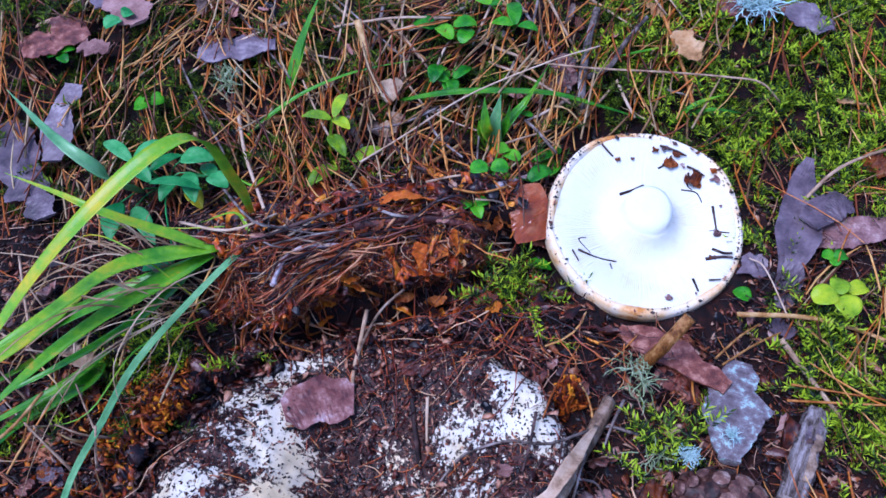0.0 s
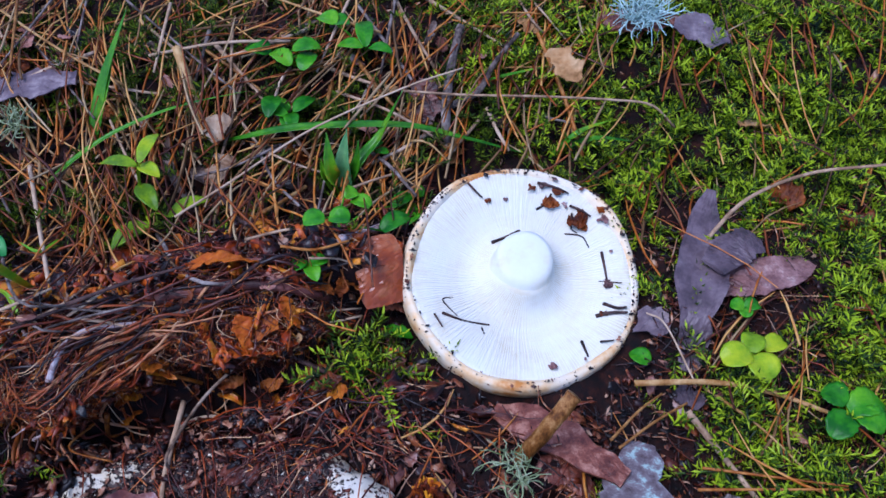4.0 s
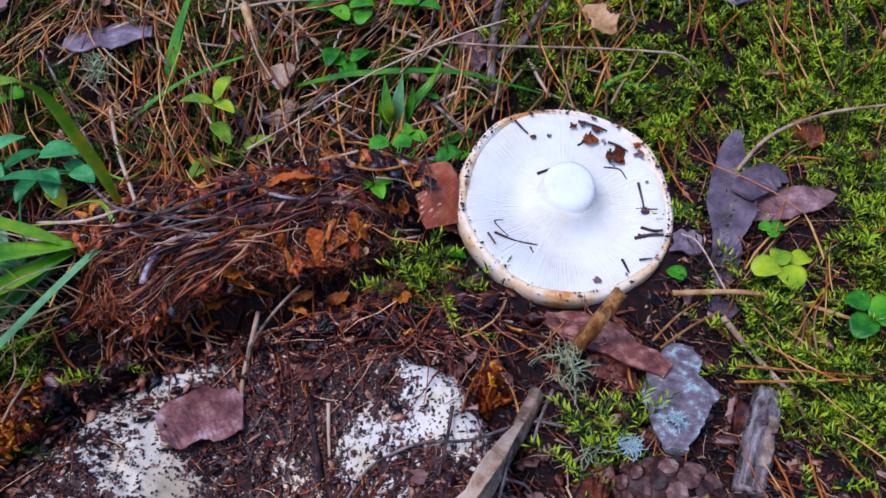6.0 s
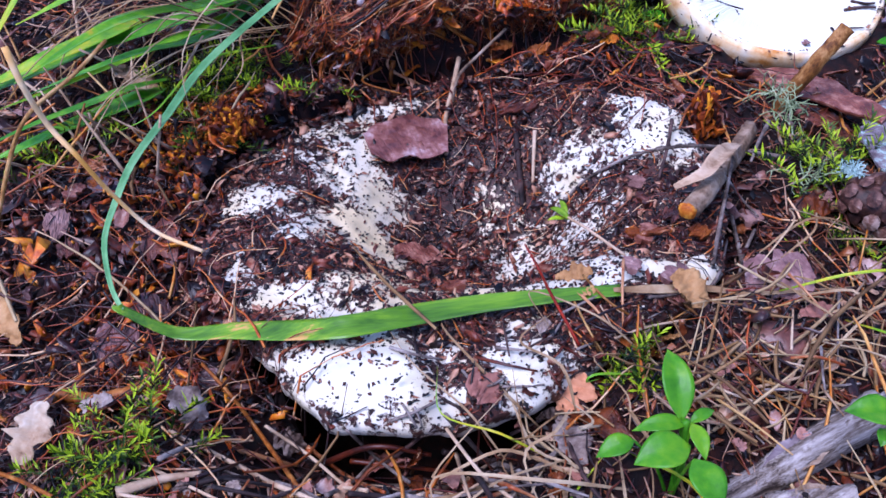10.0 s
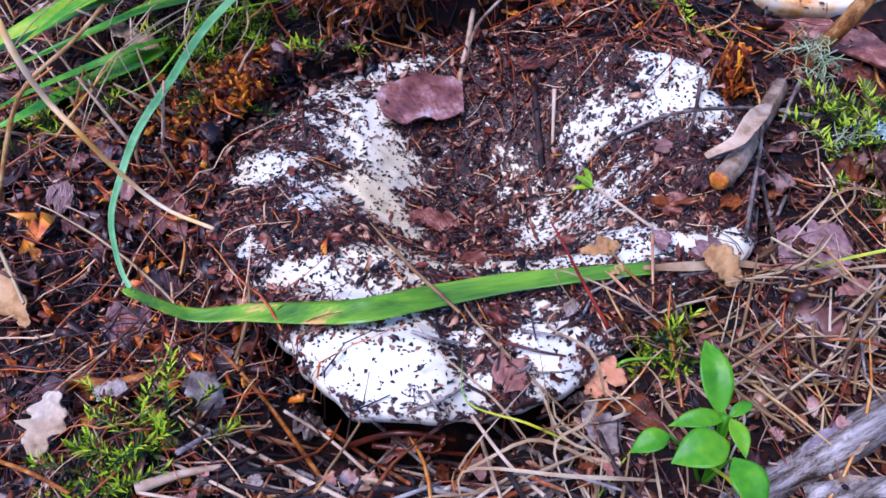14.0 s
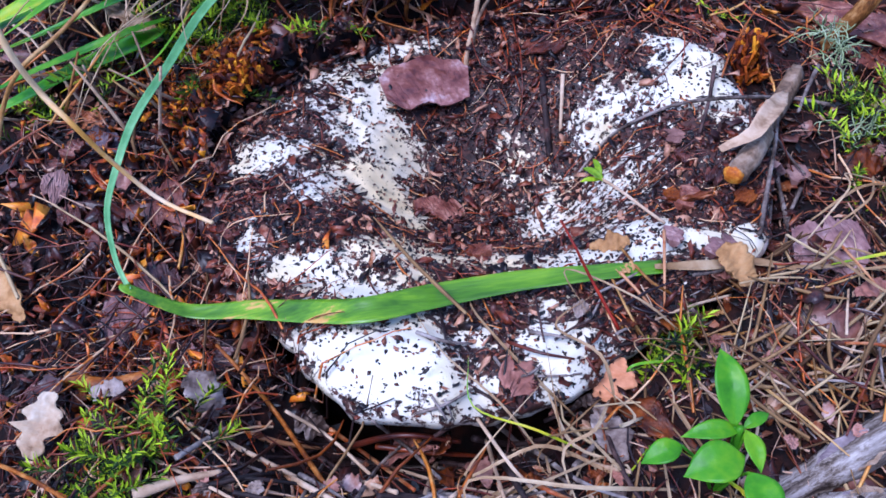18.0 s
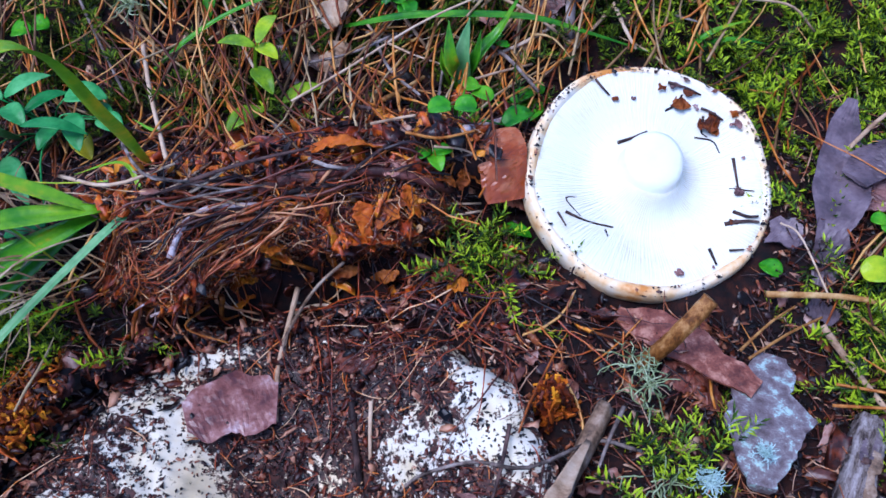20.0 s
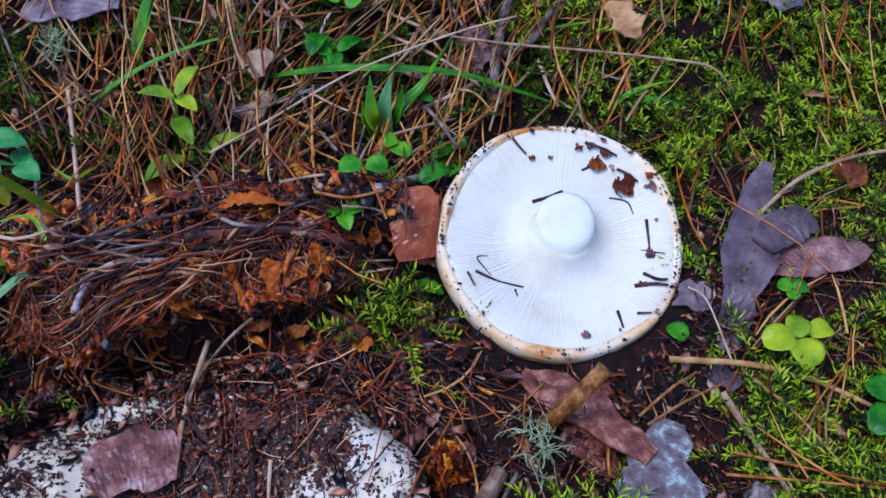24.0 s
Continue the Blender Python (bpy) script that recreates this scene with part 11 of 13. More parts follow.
stick("root", "rust-brown root end hanging from the bank", [(-0.0981, 0.2346, -0.0103), (-0.1032, 0.2280, -0.0156), (-0.0992, 0.2148, -0.0133)], 0.0005, 0.0004, TWIG, along=12, sides=6, knots=0.08)
stick("root", "rust-brown root end hanging from the bank", [(-0.1033, 0.2302, -0.0134), (-0.1028, 0.2196, -0.0121), (-0.1020, 0.2115, -0.0183)], 0.0011, 0.0004, STICK_ORANGE, along=12, sides=6, knots=0.08)
stick("root", "rust-brown root end hanging from the bank", [(-0.1026, 0.2355, -0.0072), (-0.1085, 0.2292, -0.0130), (-0.1046, 0.2230, -0.0173)], 0.0005, 0.0004, TWIG, along=12, sides=6, knots=0.08)
stick("root", "rust-brown root end hanging from the bank", [(-0.0891, 0.2334, -0.0179), (-0.0920, 0.2266, -0.0234), (-0.0867, 0.2151, -0.0249)], 0.0012, 0.0004, TWIG, along=12, sides=6, knots=0.08)
stick("root", "rust-brown root end hanging from the bank", [(-0.0796, 0.2364, -0.0223), (-0.0868, 0.2257, -0.0211), (-0.0699, 0.2196, -0.0227)], 0.0006, 0.0004, STICK_ORANGE, along=12, sides=6, knots=0.08)
stick("root", "rust-brown root end hanging from the bank", [(-0.0976, 0.2326, -0.0144), (-0.0972, 0.2245, -0.0174), (-0.1023, 0.2112, -0.0203)], 0.0012, 0.0004, TWIG, along=12, sides=6, knots=0.08)
stick("root", "rust-brown root end hanging from the bank", [(-0.0892, 0.2395, -0.0067), (-0.0885, 0.2359, -0.0169), (-0.0873, 0.2314, -0.0257)], 0.0006, 0.0004, TWIG, along=12, sides=6, knots=0.08)
stick("root", "rust-brown root end hanging from the bank", [(-0.0968, 0.2364, -0.0065), (-0.0978, 0.2325, -0.0163), (-0.0890, 0.2229, -0.0230)], 0.0006, 0.0004, STICK_ORANGE, along=12, sides=6, knots=0.08)
stick("root", "rust-brown root end hanging from the bank", [(-0.0927, 0.2345, -0.0129), (-0.0982, 0.2288, -0.0199), (-0.0906, 0.2209, -0.0241)], 0.0009, 0.0004, TWIG, along=12, sides=6, knots=0.08)
stick("root", "rust-brown root end hanging from the bank", [(-0.0728, 0.2422, -0.0135), (-0.0769, 0.2382, -0.0233), (-0.0625, 0.2392, -0.0341)], 0.0010, 0.0004, TWIG, along=12, sides=6, knots=0.08)
stick("root", "rust-brown root end hanging from the bank", [(-0.0749, 0.2395, -0.0205), (-0.0757, 0.2351, -0.0301), (-0.0694, 0.2384, -0.0327)], 0.0012, 0.0004, STICK_ORANGE, along=12, sides=6, knots=0.08)
stick("root", "rust-brown root end hanging from the bank", [(-0.0959, 0.2367, -0.0061), (-0.0994, 0.2327, -0.0156), (-0.0996, 0.2286, -0.0220)], 0.0007, 0.0004, TWIG, along=12, sides=6, knots=0.08)
stick("root", "rust-brown root end hanging from the bank", [(-0.1023, 0.2322, -0.0126), (-0.1030, 0.2240, -0.0155), (-0.1020, 0.2115, -0.0161)], 0.0011, 0.0004, TWIG, along=12, sides=6, knots=0.08)
stick("twig", "thin dark twig lying on the cap's front", [(-0.0615, 0.0468, 0.0088), (-0.0544, 0.0476, 0.0127), (-0.0475, 0.0528, 0.0108)], 0.0005, 0.0004, STICK_GREY, along=9, sides=5)
stick("twig", "thin dark twig lying on the cap's front", [(-0.0284, 0.0508, -0.0044), (-0.0209, 0.0529, -0.0005), (-0.0133, 0.0555, 0.0013)], 0.0006, 0.0004, STICK_DARK, along=9, sides=5)
stick("twig", "thin dark twig lying on the cap's front", [(-0.0185, 0.0612, 0.0125), (-0.0151, 0.0583, 0.0084), (-0.0083, 0.0674, -0.0163)], 0.0004, 0.0003, TWIG, along=9, sides=5)
stick("twig", "thin dark twig lying on the cap's front", [(-0.0420, 0.0613, 0.0119), (-0.0387, 0.0549, 0.0144), (-0.0353, 0.0505, 0.0110)], 0.0005, 0.0003, STICK_GREY, along=9, sides=5)
stick("twig", "thin dark twig lying on the cap's front", [(-0.0264, 0.0660, 0.0130), (-0.0207, 0.0692, 0.0149), (-0.0149, 0.0718, 0.0141)], 0.0004, 0.0003, STICK_DARK, along=9, sides=5)
stick("twig", "thin dark twig lying on the cap's front", [(-0.0185, 0.0630, 0.0129), (-0.0128, 0.0709, 0.0125), (-0.0067, 0.0788, 0.0114)], 0.0004, 0.0004, TWIG, along=9, sides=5)
stick("twig", "thin dark twig lying on the cap's front", [(-0.0623, 0.0677, 0.0131), (-0.0548, 0.0643, 0.0146), (-0.0477, 0.0664, 0.0094)], 0.0006, 0.0004, STICK_GREY, along=9, sides=5)
stick("twig", "thin dark twig lying on the cap's front", [(-0.0527, 0.0754, 0.0064), (-0.0507, 0.0774, 0.0078), (-0.0487, 0.0810, 0.0079)], 0.0003, 0.0003, STICK_DARK, along=9, sides=5)
stick("twig", "thin dark twig lying on the cap's front", [(-0.0166, 0.0640, 0.0126), (-0.0097, 0.0695, -0.0150), (-0.0070, 0.0611, -0.0147)], 0.0005, 0.0004, TWIG, along=9, sides=5)
stick("twig", "thin dark twig lying on the cap's front", [(-0.0185, 0.0709, 0.0133), (-0.0163, 0.0727, 0.0147), (-0.0132, 0.0800, 0.0111)], 0.0005, 0.0003, STICK_GREY, along=9, sides=5)
stick("twig", "thin dark twig lying on the cap's front", [(-0.0143, 0.0640, -0.0161), (-0.0117, 0.0623, 0.0003), (-0.0072, 0.0651, 0.0019)], 0.0003, 0.0004, STICK_DARK, along=9, sides=5)
stick("twig", "thin dark twig lying on the cap's front", [(-0.0386, 0.0661, 0.0114), (-0.0304, 0.0606, 0.0162), (-0.0217, 0.0600, 0.0139)], 0.0006, 0.0003, TWIG, along=9, sides=5)
stick("twig", "thin dark twig lying on the cap's front", [(-0.0576, 0.0496, 0.0128), (-0.0557, 0.0468, 0.0123), (-0.0539, 0.0450, 0.0091)], 0.0004, 0.0003, STICK_GREY, along=9, sides=5)
stick("twig", "thin dark twig lying on the cap's front", [(-0.0084, 0.0700, -0.0145), (-0.0046, 0.0711, -0.0166), (-0.0010, 0.0729, -0.0162)], 0.0004, 0.0003, STICK_DARK, along=9, sides=5)
stick("twig", "thin dark twig lying on the cap's front", [(-0.0093, 0.0784, 0.0100), (-0.0041, 0.0748, 0.0101), (0.0016, 0.0737, 0.0082)], 0.0006, 0.0004, TWIG, along=9, sides=5)
stick("twig", "thin dark twig lying on the cap's front", [(-0.0327, 0.0691, 0.0114), (-0.0271, 0.0665, 0.0146), (-0.0213, 0.0652, 0.0149)], 0.0006, 0.0003, STICK_GREY, along=9, sides=5)
stick("twig", "thin dark twig lying on the cap's front", [(-0.0473, 0.0536, 0.0097), (-0.0419, 0.0504, 0.0097), (-0.0365, 0.0483, 0.0080)], 0.0005, 0.0003, STICK_DARK, along=9, sides=5)
stick("twig", "thin dark twig lying on the cap's front", [(-0.0568, 0.0793, 0.0060), (-0.0551, 0.0690, 0.0111), (-0.0535, 0.0623, 0.0141)], 0.0005, 0.0004, TWIG, along=9, sides=5)
stick("twig", "thin dark twig lying on the cap's front", [(-0.0364, 0.0549, 0.0134), (-0.0334, 0.0552, 0.0151), (-0.0303, 0.0578, 0.0145)], 0.0004, 0.0004, STICK_GREY, along=9, sides=5)
stick("twig", "thin dark twig lying on the cap's front", [(-0.0605, 0.0754, 0.0086), (-0.0574, 0.0724, 0.0106), (-0.0545, 0.0691, 0.0103)], 0.0006, 0.0003, STICK_DARK, along=9, sides=5)
stick("twig", "thin dark twig lying on the cap's front", [(-0.0147, 0.0697, 0.0129), (-0.0115, 0.0685, 0.0109), (-0.0084, 0.0667, 0.0095)], 0.0005, 0.0003, TWIG, along=9, sides=5)
stick("twig", "thin dark twig lying on the cap's front", [(-0.0313, 0.0555, 0.0130), (-0.0256, 0.0556, 0.0131), (-0.0198, 0.0567, 0.0124)], 0.0004, 0.0003, STICK_GREY, along=9, sides=5)
stick("twig", "thin dark twig lying on the cap's front", [(-0.0095, 0.0664, 0.0093), (-0.0053, 0.0675, 0.0094), (-0.0007, 0.0713, 0.0083)], 0.0006, 0.0004, STICK_DARK, along=9, sides=5)
stick("twig", "thin dark twig lying on the cap's front", [(-0.0173, 0.0602, 0.0118), (-0.0136, 0.0622, 0.0094), (-0.0096, 0.0643, 0.0046)], 0.0004, 0.0003, TWIG, along=9, sides=5)
stick("twig", "thin dark twig lying on the cap's front", [(-0.0546, 0.0492, 0.0128), (-0.0534, 0.0470, 0.0117), (-0.0524, 0.0456, 0.0063)], 0.0004, 0.0002, STICK_GREY, along=9, sides=5)
stick("twig", "thin dark twig lying on the cap's front", [(-0.0307, 0.0841, 0.0069), (-0.0301, 0.0729, 0.0128), (-0.0292, 0.0646, 0.0144)], 0.0004, 0.0003, STICK_DARK, along=9, sides=5)
dry_leaf("pale brown dead leaf scrap in matted grass", (0.0294, 0.0588, 0.0104), (0.0356, 0.0571, 0.0076), 0.0029, LEAF_PINK, lobes=1, curl=14.3)
dry_leaf("pale brown dead leaf scrap in matted grass", (0.0219, 0.0889, 0.0114), (0.0257, 0.0900, 0.0052), 0.0053, LEAF_TAN, lobes=2, curl=7.7)
dry_leaf("pale brown dead leaf scrap in matted grass", (0.0185, 0.0608, -0.0002), (0.0203, 0.0709, -0.0080), 0.0033, LEAF_GREY, lobes=1, curl=12.6)
dry_leaf("pale brown dead leaf scrap in matted grass", (-0.0142, 0.0637, 0.0110), (-0.0154, 0.0588, 0.0090), 0.0019, LEAF_RUST, lobes=2, curl=6.8)
dry_leaf("pale brown dead leaf scrap in matted grass", (0.0206, 0.0722, -0.0078), (0.0175, 0.0703, -0.0091), 0.0046, LEAF_PINK, lobes=1, curl=11.4)
dry_leaf("pale brown dead leaf scrap in matted grass", (0.0073, 0.0563, 0.0005), (0.0098, 0.0636, -0.0021), 0.0044, LEAF_TAN, lobes=2, curl=11.0)
dry_leaf("pale brown dead leaf scrap in matted grass", (0.0409, 0.0769, 0.0092), (0.0424, 0.0712, 0.0083), 0.0042, LEAF_GREY, lobes=1, curl=14.2)
dry_leaf("pale brown dead leaf scrap in matted grass", (0.0154, 0.0498, 0.0123), (0.0237, 0.0499, 0.0097), 0.0056, LEAF_RUST, lobes=2, curl=10.8)
dry_leaf("pale brown dead leaf scrap in matted grass", (0.0185, 0.0889, 0.0108), (0.0242, 0.0895, 0.0095), 0.0063, LEAF_PINK, lobes=1, curl=8.5)
dry_leaf("pale brown dead leaf scrap in matted grass", (0.0223, 0.0815, -0.0080), (0.0168, 0.0841, -0.0060), 0.0034, LEAF_TAN, lobes=2, curl=11.1)
dry_leaf("pale brown dead leaf scrap in matted grass", (0.0110, 0.0782, -0.0105), (0.0109, 0.0778, -0.0162), 0.0038, LEAF_GREY, lobes=1, curl=8.1)
dry_leaf("pale brown dead leaf scrap in matted grass", (0.0247, 0.0518, 0.0088), (0.0286, 0.0506, 0.0062), 0.0054, LEAF_RUST, lobes=2, curl=8.7)
dry_leaf("pale brown dead leaf scrap in matted grass", (0.0266, 0.0624, 0.0063), (0.0345, 0.0668, 0.0036), 0.0032, LEAF_PINK, lobes=1, curl=15.7)
dry_leaf("pale brown dead leaf scrap in matted grass", (-0.0148, 0.0575, -0.0066), (-0.0110, 0.0571, -0.0053), 0.0026, LEAF_TAN, lobes=2, curl=6.7)
dry_leaf("pale brown dead leaf scrap in matted grass", (-0.0215, 0.0738, 0.0174), (-0.0178, 0.0726, 0.0187), 0.0050, LEAF_GREY, lobes=1, curl=10.5)
dry_leaf("pale brown dead leaf scrap in matted grass", (0.0327, 0.0549, 0.0056), (0.0293, 0.0550, 0.0059), 0.0034, LEAF_RUST, lobes=2, curl=15.4)
dry_leaf("pale brown dead leaf scrap in matted grass", (0.0353, 0.0575, 0.0089), (0.0282, 0.0581, 0.0102), 0.0058, LEAF_PINK, lobes=1, curl=8.4)
dry_leaf("pale brown dead leaf scrap in matted grass", (0.0248, 0.0589, 0.0078), (0.0323, 0.0605, 0.0062), 0.0051, LEAF_TAN, lobes=2, curl=6.4)
dry_leaf("pale brown dead leaf scrap in matted grass", (0.0085, 0.0768, -0.0031), (0.0152, 0.0830, -0.0098), 0.0046, LEAF_GREY, lobes=1, curl=10.3)
dry_leaf("pale brown dead leaf scrap in matted grass", (-0.0093, 0.0686, 0.0170), (-0.0013, 0.0724, 0.0091), 0.0037, LEAF_RUST, lobes=2, curl=7.7)
dry_leaf("pale brown dead leaf scrap in matted grass", (0.0433, 0.0419, 0.0183), (0.0442, 0.0370, 0.0179), 0.0038, LEAF_PINK, lobes=1, curl=13.1)
dry_leaf("pale brown dead leaf scrap in matted grass", (0.0407, 0.0825, 0.0066), (0.0425, 0.0753, 0.0094), 0.0037, LEAF_TAN, lobes=2, curl=12.7)
dry_leaf("pale brown dead leaf scrap in matted grass", (0.0138, 0.0406, 0.0081), (0.0149, 0.0439, 0.0132), 0.0020, LEAF_GREY, lobes=1, curl=8.8)
dry_leaf("pale brown dead leaf scrap in matted grass", (0.0449, 0.0465, 0.0206), (0.0473, 0.0515, 0.0179), 0.0035, LEAF_RUST, lobes=2, curl=7.2)
dry_leaf("pale brown dead leaf scrap in matted grass", (-0.0186, 0.0584, -0.0136), (-0.0273, 0.0511, 0.0006), 0.0033, LEAF_PINK, lobes=1, curl=14.7)
dry_leaf("pale brown dead leaf scrap in matted grass", (-0.0036, 0.0890, 0.0133), (-0.0085, 0.0858, 0.0127), 0.0044, LEAF_TAN, lobes=2, curl=9.0)
dry_leaf("pale brown dead leaf scrap in matted grass", (-0.0146, 0.0555, 0.0001), (-0.0216, 0.0525, 0.0018), 0.0036, LEAF_GREY, lobes=1, curl=8.1)
dry_leaf("pale brown dead leaf scrap in matted grass", (0.0395, 0.0625, 0.0099), (0.0402, 0.0584, 0.0102), 0.0020, LEAF_RUST, lobes=2, curl=15.5)
dry_leaf("pale brown dead leaf scrap in matted grass", (0.0300, 0.0384, 0.0140), (0.0266, 0.0393, 0.0164), 0.0044, LEAF_PINK, lobes=1, curl=9.3)
dry_leaf("pale brown dead leaf scrap in matted grass", (0.0434, 0.0594, 0.0088), (0.0393, 0.0581, 0.0091), 0.0050, LEAF_TAN, lobes=2, curl=11.9)
# cut stick with a loose bark strip
CUT = [(0.0655, 0.1861, -0.0099), (0.0524, 0.1629, -0.0077), (0.0385, 0.1351, 0.0112), (0.0279, 0.1205, 0.0134)]
STRIP = [(0.0578, 0.1715, -0.0053), (0.0433, 0.1453, 0.0160), (0.0341, 0.1310, 0.0204), (0.0236, 0.1260, 0.0182)]
CONE_A = (0.1030, 0.1377, -0.0030)
CONE_B = (0.1240, 0.1178, 0.0003)
CHUNK_A = (0.0468, 0.1867, -0.0149)
CHUNK_B = (-0.1324, 0.1831, -0.0107)
# seedlings and small leaves
p = thing("seedling", "blue-green seedling with oval leaves beside grass", "plant", (-0.1589, 0.3226, -0.0177))
leaf(p, (-0.1708, 0.3183, 0.0086), (-0.1899, 0.3347, 0.0086), 0.0079, LEAF_BLUE, "oval", (-0.1589, 0.3226, -0.0177))
leaf(p, (-0.1697, 0.3196, 0.0089), (-0.1548, 0.3336, 0.0089), 0.0085, LEAF_BLUE, "oval", (-0.1589, 0.3226, -0.0177))
leaf(p, (-0.1692, 0.3156, 0.0073), (-0.1586, 0.3051, 0.0073), 0.0090, LEAF_BLUE, "oval", (-0.1589, 0.3226, -0.0177))
leaf(p, (-0.1619, 0.3145, 0.0046), (-0.1466, 0.3274, 0.0046), 0.0069, LEAF_BLUE, "oval", (-0.1589, 0.3226, -0.0177))
leaf(p, (-0.1456, 0.3199, 0.0072), (-0.1283, 0.3209, 0.0072), 0.0123, LEAF_BLUE, "oval", (-0.1589, 0.3226, -0.0177))
leaf(p, (-0.1407, 0.3119, 0.0065), (-0.1335, 0.2920, 0.0065), 0.0095, LEAF_BLUE, "oval", (-0.1589, 0.3226, -0.0177))
leaf(p, (-0.1290, 0.3094, 0.0063), (-0.1182, 0.3016, 0.0063), 0.0100, LEAF_BLUE, "oval", (-0.1589, 0.3226, -0.0177))
leaf(p, (-0.1568, 0.3004, 0.0117), (-0.1295, 0.2966, 0.0117), 0.0061, LEAF_BLUE, "oval", (-0.1589, 0.3226, -0.0177))
leaf(p, (-0.1759, 0.2989, -0.0019), (-0.1759, 0.2749, -0.0019), 0.0120, LEAF_BLUE, "oval", (-0.1589, 0.3226, -0.0177))
leaf(p, (-0.1690, 0.2985, -0.0051), (-0.1538, 0.2746, -0.0051), 0.0095, LEAF_BLUE, "oval", (-0.1589, 0.3226, -0.0177))
leaf(p, (-0.1362, 0.2540, 0.0075), (-0.1507, 0.2483, 0.0075), 0.0095, LEAF_BLUE, "oval", (-0.1589, 0.3226, -0.0177))
leaf(p, (-0.1422, 0.3096, -0.0048), (-0.1335, 0.2973, -0.0048), 0.0091, LEAF_YELLOW, "oval", (-0.1589, 0.3226, -0.0177))
leaf(p, (-0.1493, 0.3154, -0.0023), (-0.1556, 0.3006, -0.0023), 0.0081, LEAF_BLUE, "oval", (-0.1589, 0.3226, -0.0177))
leaf(p, (-0.1270, 0.3131, 0.0003), (-0.1368, 0.3238, 0.0003), 0.0080, LEAF_BLUE, "oval", (-0.1589, 0.3226, -0.0177))
p = thing("seedling", "yellow-green sprout with round leaves", "plant", (-0.0702, 0.3355, -0.0128))
leaf(p, (-0.0653, 0.3326, 0.0229), (-0.0813, 0.3361, 0.0229), 0.0065, LEAF_LIME, "oval", (-0.0702, 0.3355, -0.0128))
leaf(p, (-0.0635, 0.3314, 0.0256), (-0.0583, 0.3502, 0.0256), 0.0065, LEAF_LIME, "oval", (-0.0702, 0.3355, -0.0128))
leaf(p, (-0.0646, 0.3333, 0.0222), (-0.0554, 0.3263, 0.0222), 0.0070, LEAF_LIME, "oval", (-0.0702, 0.3355, -0.0128))
leaf(p, (-0.0681, 0.3341, 0.0099), (-0.0586, 0.3192, 0.0099), 0.0082, LEAF_LIME, "oval", (-0.0702, 0.3355, -0.0128))
leaf(p, (-0.0646, 0.3216, -0.0013), (-0.0793, 0.3090, -0.0013), 0.0097, LEAF_LIME, "oval", (-0.0702, 0.3355, -0.0128))
leaf(p, (-0.0567, 0.3251, -0.0017), (-0.0400, 0.3356, -0.0017), 0.0078, LEAF_LIME, "oval", (-0.0702, 0.3355, -0.0128))
p = thing("clover", "green clover with round leaflets", "plant", (0.0170, 0.3070, 0.0015))
leaf(p, (0.0143, 0.2896, 0.0298), (0.0058, 0.2891, 0.0298), 0.0090, LEAF_GREEN, "round", (0.0170, 0.3070, 0.0015))
leaf(p, (0.0159, 0.2914, 0.0284), (0.0239, 0.2901, 0.0284), 0.0091, LEAF_GREEN, "round", (0.0170, 0.3070, 0.0015))
leaf(p, (0.0206, 0.3201, 0.0098), (0.0264, 0.3232, 0.0098), 0.0080, LEAF_GREEN, "round", (0.0170, 0.3070, 0.0015))
leaf(p, (0.0241, 0.3188, 0.0094), (0.0317, 0.3145, 0.0094), 0.0076, LEAF_GREEN, "round", (0.0170, 0.3070, 0.0015))
leaf(p, (0.0359, 0.3026, 0.0063), (0.0476, 0.3109, 0.0063), 0.0093, LEAF_GREEN, "round", (0.0170, 0.3070, 0.0015))
leaf(p, (0.0406, 0.3241, -0.0018), (0.0505, 0.3307, -0.0018), 0.0073, LEAF_GREEN, "round", (0.0170, 0.3070, 0.0015))
p = thing("seedling", "small green seedling with pointed leaves", "plant", (-0.0052, 0.3797, 0.0004))
leaf(p, (-0.0048, 0.3717, 0.0126), (-0.0160, 0.3775, 0.0126), 0.0071, LEAF_GREEN, "oval", (-0.0052, 0.3797, 0.0004))
leaf(p, (-0.0018, 0.3734, 0.0133), (0.0079, 0.3834, 0.0133), 0.0077, LEAF_GREEN, "oval", (-0.0052, 0.3797, 0.0004))
leaf(p, (-0.0035, 0.3722, 0.0131), (-0.0016, 0.3617, 0.0131), 0.0071, LEAF_GREEN, "oval", (-0.0052, 0.3797, 0.0004))
leaf(p, (-0.0043, 0.3790, 0.0096), (-0.0133, 0.3857, 0.0096), 0.0067, LEAF_GREEN, "oval", (-0.0052, 0.3797, 0.0004))
p = thing("strawberry_seedling", "green strawberry seedling with toothed leaves", "plant", (-0.0101, 0.4054, 0.0127))
leaf(p, (-0.0125, 0.4023, 0.0254), (-0.0237, 0.4097, 0.0254), 0.0120, LEAF_GREEN, "tooth", (-0.0101, 0.4054, 0.0127))
leaf(p, (-0.0111, 0.4027, 0.0257), (-0.0027, 0.3926, 0.0257), 0.0098, LEAF_GREEN, "tooth", (-0.0101, 0.4054, 0.0127))
leaf(p, (-0.0016, 0.4027, 0.0263), (0.0114, 0.4050, 0.0263), 0.0109, LEAF_GREEN, "tooth", (-0.0101, 0.4054, 0.0127))
leaf(p, (0.0077, 0.4028, 0.0241), (0.0025, 0.3909, 0.0241), 0.0099, LEAF_GREEN, "tooth", (-0.0101, 0.4054, 0.0127))
p = thing("seedling", "dark green seedling with oval leaves in needles", "plant", (0.0326, 0.4120, 0.0126))
